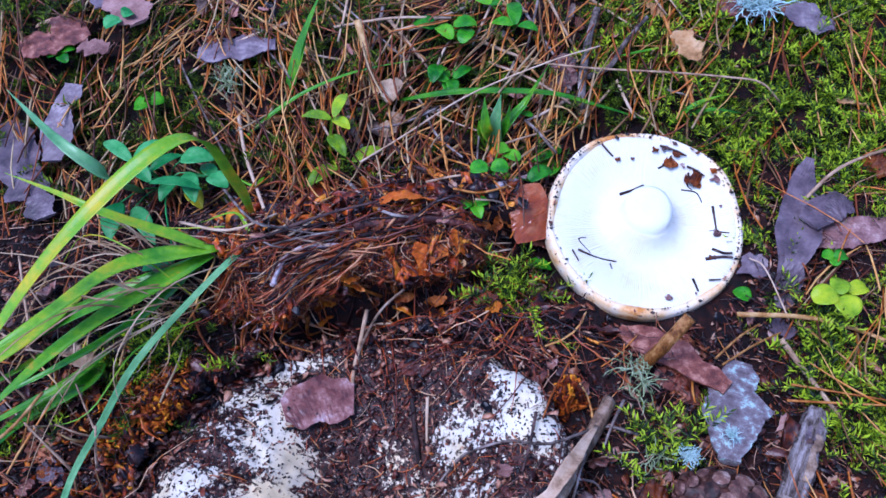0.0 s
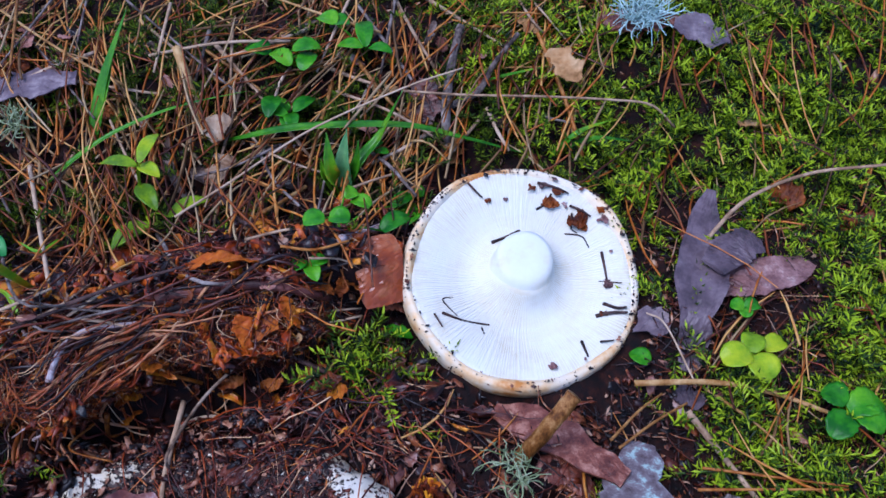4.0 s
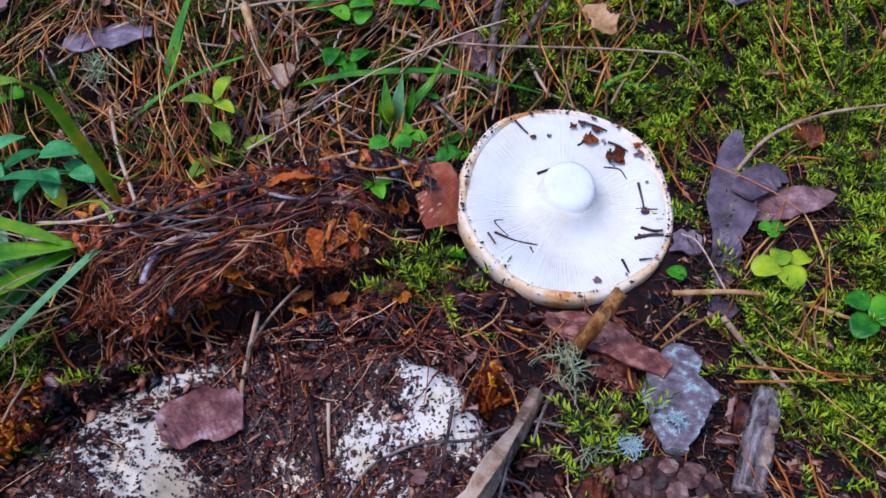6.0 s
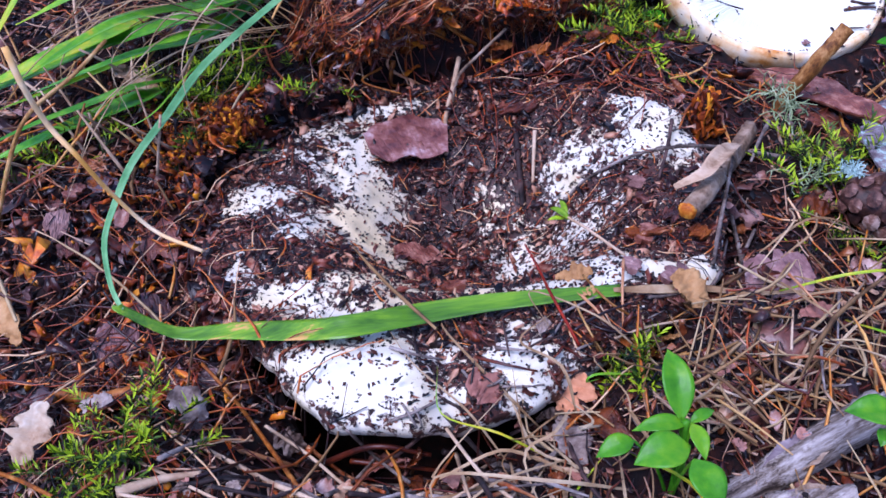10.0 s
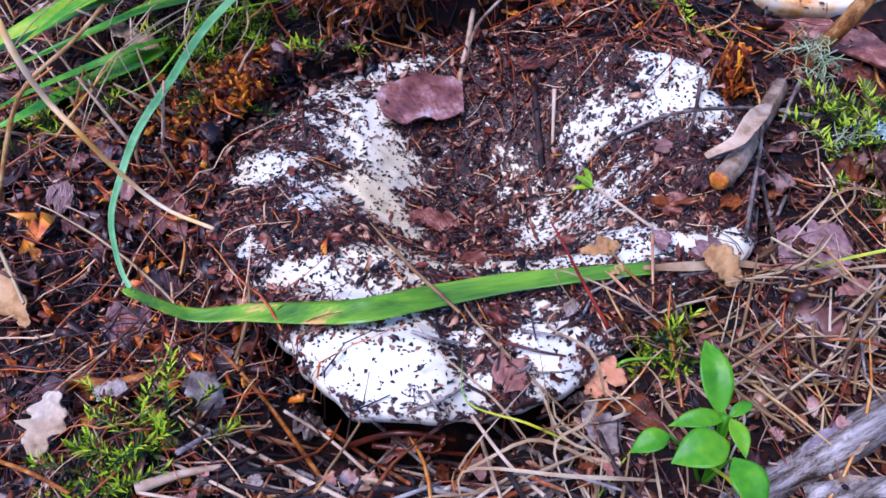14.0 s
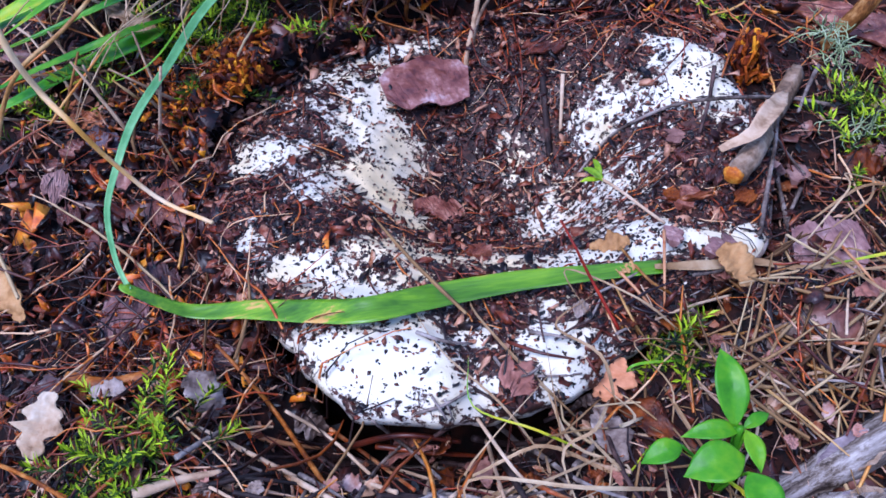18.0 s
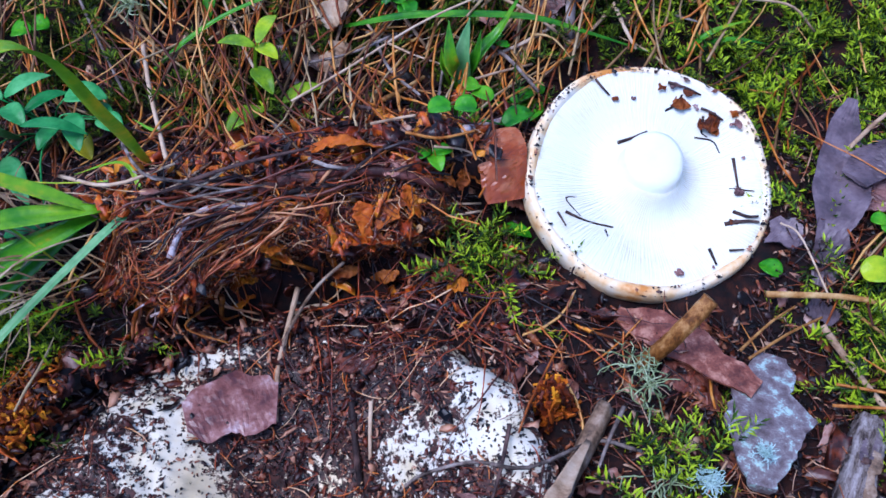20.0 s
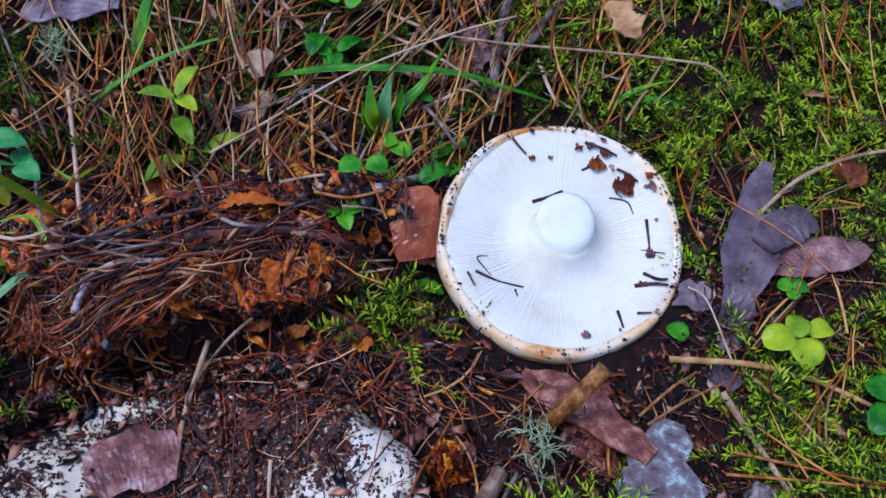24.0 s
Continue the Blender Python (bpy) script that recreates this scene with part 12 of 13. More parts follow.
leaf(p, (0.0330, 0.4032, 0.0260), (0.0324, 0.4254, 0.0260), 0.0088, LEAF_GREEN, "oval", (0.0326, 0.4120, 0.0126))
leaf(p, (0.0319, 0.4033, 0.0260), (0.0193, 0.4058, 0.0260), 0.0082, LEAF_GREEN, "oval", (0.0326, 0.4120, 0.0126))
leaf(p, (0.0346, 0.4026, 0.0257), (0.0454, 0.3984, 0.0257), 0.0071, LEAF_GREEN, "oval", (0.0326, 0.4120, 0.0126))
leaf(p, (0.0192, 0.4156, 0.0308), (0.0108, 0.4232, 0.0308), 0.0110, LEAF_GREEN, "oval", (0.0326, 0.4120, 0.0126))
leaf(p, (0.0169, 0.4199, 0.0295), (0.0260, 0.4179, 0.0295), 0.0100, LEAF_GREEN, "oval", (0.0326, 0.4120, 0.0126))
p = thing("clover", "tiny green clover in the grass", "plant", (0.0351, 0.3624, -0.0069))
leaf(p, (0.0345, 0.3543, 0.0044), (0.0307, 0.3569, 0.0044), 0.0040, LEAF_GREEN, "round", (0.0351, 0.3624, -0.0069))
leaf(p, (0.0353, 0.3536, 0.0044), (0.0408, 0.3524, 0.0044), 0.0045, LEAF_GREEN, "round", (0.0351, 0.3624, -0.0069))
leaf(p, (0.0345, 0.3566, 0.0040), (0.0383, 0.3609, 0.0040), 0.0041, LEAF_GREEN, "round", (0.0351, 0.3624, -0.0069))
p = thing("clover", "bright yellow-green clover beside bark", "plant", (0.1841, 0.2434, -0.0189))
leaf(p, (0.1761, 0.2354, -0.0025), (0.1641, 0.2340, -0.0025), 0.0118, LEAF_LIME, "round", (0.1841, 0.2434, -0.0189))
leaf(p, (0.1767, 0.2347, -0.0029), (0.1806, 0.2243, -0.0029), 0.0131, LEAF_LIME, "round", (0.1841, 0.2434, -0.0189))
leaf(p, (0.1762, 0.2363, -0.0023), (0.1801, 0.2452, -0.0023), 0.0097, LEAF_LIME, "round", (0.1841, 0.2434, -0.0189))
leaf(p, (0.1832, 0.2389, -0.0051), (0.1924, 0.2425, -0.0051), 0.0085, LEAF_LIME, "round", (0.1841, 0.2434, -0.0189))
p = thing("clover", "small green clover on moss", "plant", (0.1860, 0.2640, -0.0156))
leaf(p, (0.1817, 0.2598, -0.0054), (0.1765, 0.2620, -0.0054), 0.0067, LEAF_GREEN, "round", (0.1860, 0.2640, -0.0156))
leaf(p, (0.1821, 0.2597, -0.0053), (0.1883, 0.2610, -0.0053), 0.0067, LEAF_GREEN, "round", (0.1860, 0.2640, -0.0156))
leaf(p, (0.1816, 0.2593, -0.0055), (0.1814, 0.2550, -0.0055), 0.0058, LEAF_GREEN, "round", (0.1860, 0.2640, -0.0156))
p = thing("strawberry_seedling", "green strawberry seedling with toothed leaves on moss", "plant", (0.2125, 0.2126, -0.0195))
leaf(p, (0.2063, 0.2126, -0.0057), (0.2001, 0.2200, -0.0057), 0.0121, LEAF_GREEN, "tooth", (0.2125, 0.2126, -0.0195))
leaf(p, (0.2069, 0.2102, -0.0067), (0.2209, 0.2147, -0.0067), 0.0130, LEAF_GREEN, "tooth", (0.2125, 0.2126, -0.0195))
leaf(p, (0.2067, 0.2096, -0.0069), (0.1968, 0.2005, -0.0069), 0.0121, LEAF_GREEN, "tooth", (0.2125, 0.2126, -0.0195))
leaf(p, (0.2087, 0.2092, -0.0065), (0.2173, 0.2014, -0.0065), 0.0121, LEAF_GREEN, "tooth", (0.2125, 0.2126, -0.0195))
p = thing("clover", "small round-leaved green plant in needles", "plant", (-0.1745, 0.3687, -0.0019))
leaf(p, (-0.1710, 0.3632, 0.0074), (-0.1796, 0.3620, 0.0074), 0.0113, LEAF_GREEN, "round", (-0.1745, 0.3687, -0.0019))
leaf(p, (-0.1702, 0.3643, 0.0077), (-0.1635, 0.3659, 0.0077), 0.0113, LEAF_GREEN, "round", (-0.1745, 0.3687, -0.0019))
p = thing("strawberry_seedling", "bluish-green toothed leaf over bark", "plant", (-0.1955, 0.4212, 0.0170))
leaf(p, (-0.1894, 0.4074, 0.0314), (-0.1975, 0.4010, 0.0314), 0.0115, LEAF_BLUE, "tooth", (-0.1955, 0.4212, 0.0170))
leaf(p, (-0.1885, 0.4088, 0.0323), (-0.1839, 0.4127, 0.0323), 0.0109, LEAF_BLUE, "tooth", (-0.1955, 0.4212, 0.0170))
p = thing("strawberry_seedling", "small green toothed leaves on bark", "plant", (-0.2305, 0.4001, 0.0100))
leaf(p, (-0.2244, 0.3915, 0.0210), (-0.2308, 0.3893, 0.0210), 0.0077, LEAF_GREEN, "tooth", (-0.2305, 0.4001, 0.0100))
leaf(p, (-0.2237, 0.3928, 0.0212), (-0.2168, 0.3961, 0.0212), 0.0077, LEAF_GREEN, "tooth", (-0.2305, 0.4001, 0.0100))
leaf(p, (-0.2242, 0.3905, 0.0207), (-0.2184, 0.3845, 0.0207), 0.0070, LEAF_GREEN, "tooth", (-0.2305, 0.4001, 0.0100))
p = thing("seedling", "green seedling behind the grass tuft", "plant", (-0.0051, 0.3808, 0.0008))
leaf(p, (-0.0102, 0.3828, 0.0153), (-0.0136, 0.3687, 0.0153), 0.0092, LEAF_GREEN, "oval", (-0.0051, 0.3808, 0.0008))
leaf(p, (-0.0039, 0.3789, 0.0113), (-0.0157, 0.3743, 0.0113), 0.0081, LEAF_GREEN, "oval", (-0.0051, 0.3808, 0.0008))
leaf(p, (-0.0026, 0.3787, 0.0104), (0.0073, 0.3856, 0.0104), 0.0081, LEAF_GREEN, "oval", (-0.0051, 0.3808, 0.0008))
leaf(p, (-0.0039, 0.3760, 0.0103), (-0.0062, 0.3653, 0.0103), 0.0070, LEAF_GREEN, "oval", (-0.0051, 0.3808, 0.0008))
p = thing("seedling", "green seedling under the mushroom's edge", "plant", (0.0072, 0.2760, 0.0160))
leaf(p, (0.0063, 0.2766, 0.0205), (-0.0002, 0.2720, 0.0205), 0.0064, LEAF_GREEN, "oval", (0.0072, 0.2760, 0.0160))
leaf(p, (0.0076, 0.2760, 0.0200), (0.0148, 0.2768, 0.0200), 0.0064, LEAF_GREEN, "oval", (0.0072, 0.2760, 0.0160))
leaf(p, (0.0073, 0.2754, 0.0194), (0.0105, 0.2673, 0.0194), 0.0064, LEAF_GREEN, "oval", (0.0072, 0.2760, 0.0160))
p = thing("seedling", "bright green hairy seedling with pointed leaves", "plant", (0.0110, 0.0290, 0.0031))
leaf(p, (0.0091, 0.0334, 0.0360), (0.0071, 0.0497, 0.0420), 0.0074, LEAF_BRIGHT, "point", (0.0110, 0.0290, 0.0031))
leaf(p, (0.0105, 0.0332, 0.0350), (-0.0022, 0.0319, 0.0340), 0.0046, LEAF_BRIGHT, "point", (0.0110, 0.0290, 0.0031))
leaf(p, (0.0096, 0.0263, 0.0370), (-0.0031, 0.0223, 0.0360), 0.0092, LEAF_BRIGHT, "point", (0.0110, 0.0290, 0.0031))
leaf(p, (-0.0013, 0.0312, 0.0300), (-0.0102, 0.0279, 0.0280), 0.0056, LEAF_BRIGHT, "point", (0.0110, 0.0290, 0.0031))
leaf(p, (0.0099, 0.0224, 0.0380), (0.0142, 0.0110, 0.0370), 0.0080, LEAF_BRIGHT, "point", (0.0110, 0.0290, 0.0031))
leaf(p, (0.0115, 0.0339, 0.0340), (0.0178, 0.0376, 0.0340), 0.0030, LEAF_BRIGHT, "point", (0.0110, 0.0290, 0.0031))
leaf(p, (0.0111, 0.0320, 0.0370), (0.0128, 0.0229, 0.0370), 0.0042, LEAF_BRIGHT, "point", (0.0110, 0.0290, 0.0031))
part("stem", make("stem", *rod([(0.0110, 0.0290, 0.0031), (0.0112, 0.0295, 0.0200), (0.0100, 0.0330, 0.0365)], lambda u: 0.0011 - 0.0003 * u, 12, 8), LEAF_BRIGHT), p, "hairy green stem")
p = thing("seedling", "green seedling leaf over the grey branch", "plant", (0.0727, 0.0469, 0.0065))
leaf(p, (0.0567, 0.0327, 0.0399), (0.0454, 0.0347, 0.0399), 0.0079, LEAF_BRIGHT, "point", (0.0727, 0.0469, 0.0065))
leaf(p, (0.0554, 0.0320, 0.0359), (0.0529, 0.0277, 0.0359), 0.0039, LEAF_BRIGHT, "point", (0.0727, 0.0469, 0.0065))
p = thing("sprig", "thin hairy green sprig lying over the cap", "plant", (0.0095, 0.1123, 0.0005))
leaf(p, (-0.0076, 0.1278, 0.0009), (-0.0137, 0.1333, 0.0009), 0.0026, LEAF_LIME, "oval", None)
leaf(p, (-0.0083, 0.1295, 0.0004), (-0.0101, 0.1374, 0.0004), 0.0020, LEAF_LIME, "oval", None)
leaf(p, (-0.0088, 0.1291, -0.0002), (-0.0146, 0.1286, -0.0002), 0.0018, LEAF_LIME, "oval", None)
part("stalk", make("stalk", *rod([(-0.0091, 0.1303, 0.0001), (-0.0032, 0.1216, 0.0039), (0.0027, 0.1137, 0.0058), (0.0086, 0.1099, 0.0038)], lambda u: 0.0005, 14, 6), STICK_PALE), p, "pale hairy stalk")
p = thing("seedling", "dark green leaf tucked behind the mushroom", "plant", (0.0552, 0.3290, -0.0124))
leaf(p, (0.0538, 0.3280, -0.0074), (0.0421, 0.3154, -0.0074), 0.0104, LEAF_GREEN, "oval", None)
leaf(p, (0.0556, 0.3353, -0.0075), (0.0492, 0.3386, -0.0075), 0.0079, LEAF_GREEN, "oval", None)
leaf(p, (0.0346, 0.2684, -0.0161), (0.0462, 0.2632, -0.0161), 0.0062, LEAF_GREEN, "oval", None)
leaf(p, (0.1404, 0.2429, -0.0159), (0.1334, 0.2489, -0.0159), 0.0084, LEAF_GREEN, "oval", None)
# grass
tuft = thing("grass_tuft", "tuft of broad green grass blades arching over litter", "grass", (-0.0959, 0.2543, 0.0204))
blade(tuft, [(-0.0959, 0.2543, 0.0204), (-0.1120, 0.2350, 0.0180), (-0.1390, 0.1970, 0.0120), (-0.1490, 0.1670, 0.0100), (-0.1550, 0.1440, 0.0100), (-0.1560, 0.1240, 0.0100), (-0.1550, 0.1080, 0.0100), (-0.1490, 0.0920, 0.0095), (-0.1425, 0.0815, 0.0100)], 0.0072, GRASS_BLUE, "blade_underside", tip=-1)
blade(tuft, [(-0.1440, 0.0835, 0.0097), (-0.1425, 0.0815, 0.0100), (-0.1290, 0.0812, -0.0010), (-0.1110, 0.0800, 0.0020), (-0.0935, 0.0768, 0.0071), (-0.0764, 0.0734, 0.0140), (-0.0581, 0.0794, 0.0116), (-0.0359, 0.0844, 0.0116), (-0.0137, 0.0868, 0.0128), (0.0037, 0.0883, 0.0138)], 0.008, GRASS_SPOT, "bent_blade", tip=0, along=90, fold=0.12)
blade(tuft, [(0.0015, 0.0880, 0.0142), (0.0167, 0.0895, 0.0127), (0.0310, 0.0950, 0.0063), (0.0456, 0.0920, 0.0083), (0.0793, 0.1017, 0.0001)], 0.0034, STRAW1, "dry_tip")
blade(tuft, [(-0.1023, 0.2825, 0.0043), (-0.0920, 0.2450, 0.0700), (-0.0960, 0.2230, 0.1180), (-0.1250, 0.1960, 0.1120), (-0.1600, 0.1650, 0.0850), (-0.2000, 0.1200, 0.0400)], 0.0108, GRASS_YELLOW, "blade", along=40, slim=0.5)
blade(tuft, [(-0.1235, 0.2541, 0.0064), (-0.1594, 0.2411, -0.0001), (-0.1923, 0.2193, 0.0004), (-0.2138, 0.1954, 0.0033), (-0.2349, 0.1800, 0.0029)], 0.0094, GRASS, "blade", fold=0.3)
blade(tuft, [(-0.1229, 0.2540, 0.0028), (-0.1504, 0.2411, -0.0034), (-0.1776, 0.2208, -0.0043), (-0.2029, 0.1970, -0.0022), (-0.2257, 0.1831, -0.0035)], 0.0057, GRASS_YELLOW, "blade", fold=0.3)
blade(tuft, [(-0.1647, 0.2158, -0.0124), (-0.1719, 0.1913, 0.0020), (-0.1847, 0.1816, 0.0026), (-0.2012, 0.1683, 0.0038), (-0.2153, 0.1513, 0.0061)], 0.0048, GRASS_YELLOW, "blade", fold=0.3)
blade(tuft, [(-0.1664, 0.2116, -0.0136), (-0.1678, 0.1938, -0.0038), (-0.1882, 0.1766, -0.0025), (-0.1975, 0.1573, 0.0048), (-0.2164, 0.1479, 0.0015)], 0.0093, GRASS, "blade", fold=0.3)
blade(tuft, [(-0.1652, 0.2150, -0.0146), (-0.1740, 0.2006, -0.0099), (-0.1811, 0.1818, -0.0050), (-0.1962, 0.1767, -0.0122)], 0.0039, LEAF_YELLOW, "blade", fold=0.3)
blade(tuft, [(-0.1786, 0.2493, -0.0046), (-0.1927, 0.2176, 0.0045), (-0.2036, 0.2007, 0.0085), (-0.2163, 0.1922, 0.0069), (-0.2292, 0.1809, 0.0066)], 0.0115, GRASS_YELLOW, "blade", fold=0.3)
blade(tuft, [(-0.1159, 0.2541, 0.0147), (-0.1306, 0.2541, 0.0245), (-0.1438, 0.2540, 0.0325), (-0.1607, 0.2541, 0.0438), (-0.1825, 0.2640, 0.0459), (-0.2149, 0.2841, 0.0377)], 0.0066, GRASS_YELLOW, "blade", fold=0.3)
blade(tuft, [(-0.1700, 0.3133, -0.0107), (-0.1672, 0.2910, 0.0201), (-0.1754, 0.2874, 0.0398), (-0.1933, 0.2999, 0.0459), (-0.2328, 0.3435, 0.0372)], 0.0096, GRASS_BLUE, "blade", fold=0.3)
blade(tuft, [(-0.0959, 0.2543, 0.0204), (-0.1034, 0.2646, 0.0283), (-0.1176, 0.2559, 0.0327)], 0.0019, GRASS_YELLOW, "blade", fold=0.3)
blade(tuft, [(-0.1156, 0.2540, 0.0122), (-0.1449, 0.2297, 0.0140), (-0.1636, 0.1864, 0.0361), (-0.1876, 0.1504, 0.0381)], 0.0105, GRASS, "blade", fold=0.3)
blade(tuft, [(-0.1135, 0.2541, 0.0156), (-0.1513, 0.2380, 0.0245), (-0.1679, 0.1970, 0.0449), (-0.1937, 0.1747, 0.0431)], 0.0101, GRASS_YELLOW, "blade", fold=0.3)
blade(tuft, [(-0.1185, 0.2541, 0.0114), (-0.1470, 0.2246, 0.0031), (-0.1675, 0.1924, 0.0171), (-0.2018, 0.1732, 0.0135)], 0.0063, GRASS, "blade", fold=0.3)
tuft2 = thing("grass_tuft", "short tuft of green grass blades", "grass", (0.0182, 0.3443, -0.0092))
blade(tuft2, [(0.0172, 0.3377, -0.0091), (0.0147, 0.3385, 0.0083), (0.0142, 0.3459, 0.0239)], 0.0084, GRASS, "blade", fold=0.5)
blade(tuft2, [(0.0192, 0.3385, -0.0101), (0.0202, 0.3431, 0.0072), (0.0230, 0.3491, 0.0225)], 0.0092, GRASS_BLUE, "blade", fold=0.5)
blade(tuft2, [(0.0211, 0.3410, -0.0115), (0.0257, 0.3424, 0.0043), (0.0278, 0.3470, 0.0177)], 0.0056, GRASS, "blade", fold=0.5)
blade(tuft2, [(0.0226, 0.3431, -0.0123), (0.0269, 0.3451, 0.0051), (0.0372, 0.3551, 0.0121), (0.0485, 0.3600, 0.0338)], 0.0070, GRASS, "blade", fold=0.5)
blade(tuft2, [(0.0152, 0.3378, -0.0081), (0.0118, 0.3368, 0.0047), (0.0110, 0.3388, 0.0155)], 0.0049, GRASS, "blade", fold=0.5)
arcs = thing("long_grass", "long thin grass blades arching low over needles", "grass", (-0.05, 0.36, -0.01))
blade(arcs, [(-0.1198, 0.3461, -0.0052), (-0.0996, 0.3565, 0.0071), (-0.0787, 0.3670, 0.0141), (-0.0528, 0.3767, 0.0175), (-0.0221, 0.3797, 0.0218)], 0.0033, GRASS, "blade", fold=0.3)
blade(arcs, [(-0.0322, 0.3642, 0.0061), (0.0011, 0.3603, 0.0150), (0.0469, 0.3584, 0.0150), (0.0762, 0.3565, 0.0070), (0.1043, 0.3514, -0.0001)], 0.0052, GRASS, "blade", fold=0.3)
blade(arcs, [(0.1163, 0.3525, -0.0045), (0.1289, 0.3549, 0.0081), (0.1457, 0.3599, 0.0107)], 0.0038, GRASS, "blade", fold=0.3)
blade(arcs, [(0.1212, 0.3537, -0.0004), (0.1363, 0.3519, 0.0067), (0.1543, 0.3513, 0.0043)], 0.0038, GRASS, "blade", fold=0.3)
blade(arcs, [(-0.0948, 0.3725, 0.0043), (-0.0868, 0.3824, 0.0221), (-0.0808, 0.3985, 0.0373)], 0.0041, GRASS, "blade", fold=0.3)
blade(arcs, [(0.0889, 0.3847, 0.0172), (0.1058, 0.3876, 0.0189), (0.1221, 0.3924, 0.0182)], 0.0021, GRASS, "blade", fold=0.3)
blade(arcs, [(-0.0952, 0.3702, 0.0035), (-0.0871, 0.3867, 0.0258), (-0.0725, 0.4036, 0.0520)], 0.0069, GRASS, "blade", fold=0.3)
blade(arcs, [(-0.1036, 0.3188, -0.0050), (-0.1055, 0.3039, 0.0042), (-0.1171, 0.3119, 0.0030)], 0.0023, GRASS, "blade", fold=0.3)
LICHEN_L1 = (0.0806, 0.1918, -0.0072)
LICHEN_L2 = (-0.1284, 0.3736, 0.0145)
LICHEN_L3 = (0.0791, 0.1562, -0.0070)
LICHEN_L4 = (0.1676, 0.4091, 0.0313)
LICHEN_L5 = (0.0943, 0.1568, -0.0052)
LICHEN_L6 = (0.0762, 0.1992, -0.0052)
LICHEN_L7 = (0.1133, 0.1650, -0.0018)
# scraps lying on the gills
stick("needle_scrap", "dark bit of needle lying on the gills", [(0.0739, 0.3211, 0.0133), (0.0767, 0.3181, 0.0114), (0.0797, 0.3161, 0.0090)], 0.0006, 0.0004, STICK_DARK, along=8, sides=5, group="scraps on the gills")
stick("needle_scrap", "dark bit of needle lying on the gills", [(0.0820, 0.2975, 0.0005), (0.0882, 0.3000, 0.0006), (0.0949, 0.3039, 0.0001)], 0.0008, 0.0005, STICK_DARK, along=8, sides=5, group="scraps on the gills")
stick("needle_scrap", "dark bit of needle lying on the gills", [(0.0836, 0.2886, 0.0027), (0.0876, 0.2942, 0.0021)], 0.0004, 0.0002, STICK_DARK, along=8, sides=5, group="scraps on the gills")
stick("needle_scrap", "dark bit of needle lying on the gills", [(0.1145, 0.3027, -0.0026), (0.1216, 0.3006, -0.0025), (0.1241, 0.2954, -0.0043)], 0.0005, 0.0003, STICK_DARK, along=8, sides=5, group="scraps on the gills")
stick("needle_scrap", "dark bit of needle lying on the gills", [(0.1289, 0.2925, -0.0040), (0.1292, 0.2860, -0.0062), (0.1293, 0.2801, -0.0077)], 0.0007, 0.0004, STICK_DARK, along=8, sides=5, group="scraps on the gills")
stick("needle_scrap", "dark bit of needle lying on the gills", [(0.1260, 0.2804, -0.0087), (0.1350, 0.2772, -0.0066)], 0.0004, 0.0002, STICK_DARK, along=8, sides=5, group="scraps on the gills")
stick("needle_scrap", "dark bit of needle lying on the gills", [(0.1260, 0.2699, -0.0104), (0.1308, 0.2666, -0.0094), (0.1349, 0.2662, -0.0089)], 0.0008, 0.0005, STICK_DARK, along=8, sides=5, group="scraps on the gills")
stick("needle_scrap", "dark bit of needle lying on the gills", [(0.1220, 0.2647, -0.0118), (0.1288, 0.2647, -0.0100), (0.1349, 0.2639, -0.0095)], 0.0009, 0.0005, STICK_DARK, along=8, sides=5, group="scraps on the gills")
stick("needle_scrap", "dark bit of needle lying on the gills", [(0.1141, 0.2535, -0.0129), (0.1153, 0.2458, -0.0124)], 0.0007, 0.0004, STICK_DARK, along=8, sides=5, group="scraps on the gills")
stick("needle_scrap", "dark bit of needle lying on the gills", [(0.1214, 0.2520, -0.0118), (0.1271, 0.2522, -0.0117)], 0.0005, 0.0003, STICK_DARK, along=8, sides=5, group="scraps on the gills")
stick("needle_scrap", "dark bit of needle lying on the gills", [(0.0633, 0.2731, -0.0040), (0.0589, 0.2706, -0.0019), (0.0648, 0.2643, -0.0056)], 0.0004, 0.0002, STICK_DARK, along=8, sides=5, group="scraps on the gills")
stick("needle_scrap", "dark bit of needle lying on the gills", [(0.0583, 0.2644, -0.0021), (0.0672, 0.2629, -0.0067), (0.0773, 0.2620, -0.0094)], 0.0006, 0.0004, STICK_DARK, along=8, sides=5, group="scraps on the gills")
stick("needle_scrap", "dark bit of needle lying on the gills", [(0.0550, 0.2631, -0.0006), (0.0578, 0.2578, -0.0024)], 0.0005, 0.0003, STICK_DARK, along=8, sides=5, group="scraps on the gills")
stick("needle_scrap", "dark bit of needle lying on the gills", [(0.1177, 0.3128, 0.0042), (0.1220, 0.3107, 0.0036), (0.1262, 0.3074, 0.0025)], 0.0006, 0.0004, STICK_DARK, along=8, sides=5, group="scraps on the gills")
stick("needle_scrap", "dark bit of needle lying on the gills", [(0.1185, 0.3100, 0.0025), (0.1175, 0.3048, -0.0012), (0.1198, 0.3022, -0.0021)], 0.0005, 0.0003, STICK_DARK, along=8, sides=5, group="scraps on the gills")
stick("needle_scrap", "dark bit of needle lying on the gills", [(0.1032, 0.3130, 0.0027), (0.1071, 0.3146, 0.0041), (0.1103, 0.3180, 0.0070)], 0.0006, 0.0004, STICK_DARK, along=8, sides=5, group="scraps on the gills")
stick("needle_scrap", "dark bit of needle lying on the gills", [(0.1271, 0.3183, 0.0061), (0.1318, 0.3167, 0.0052)], 0.0009, 0.0005, STICK_DARK, along=8, sides=5, group="scraps on the gills")
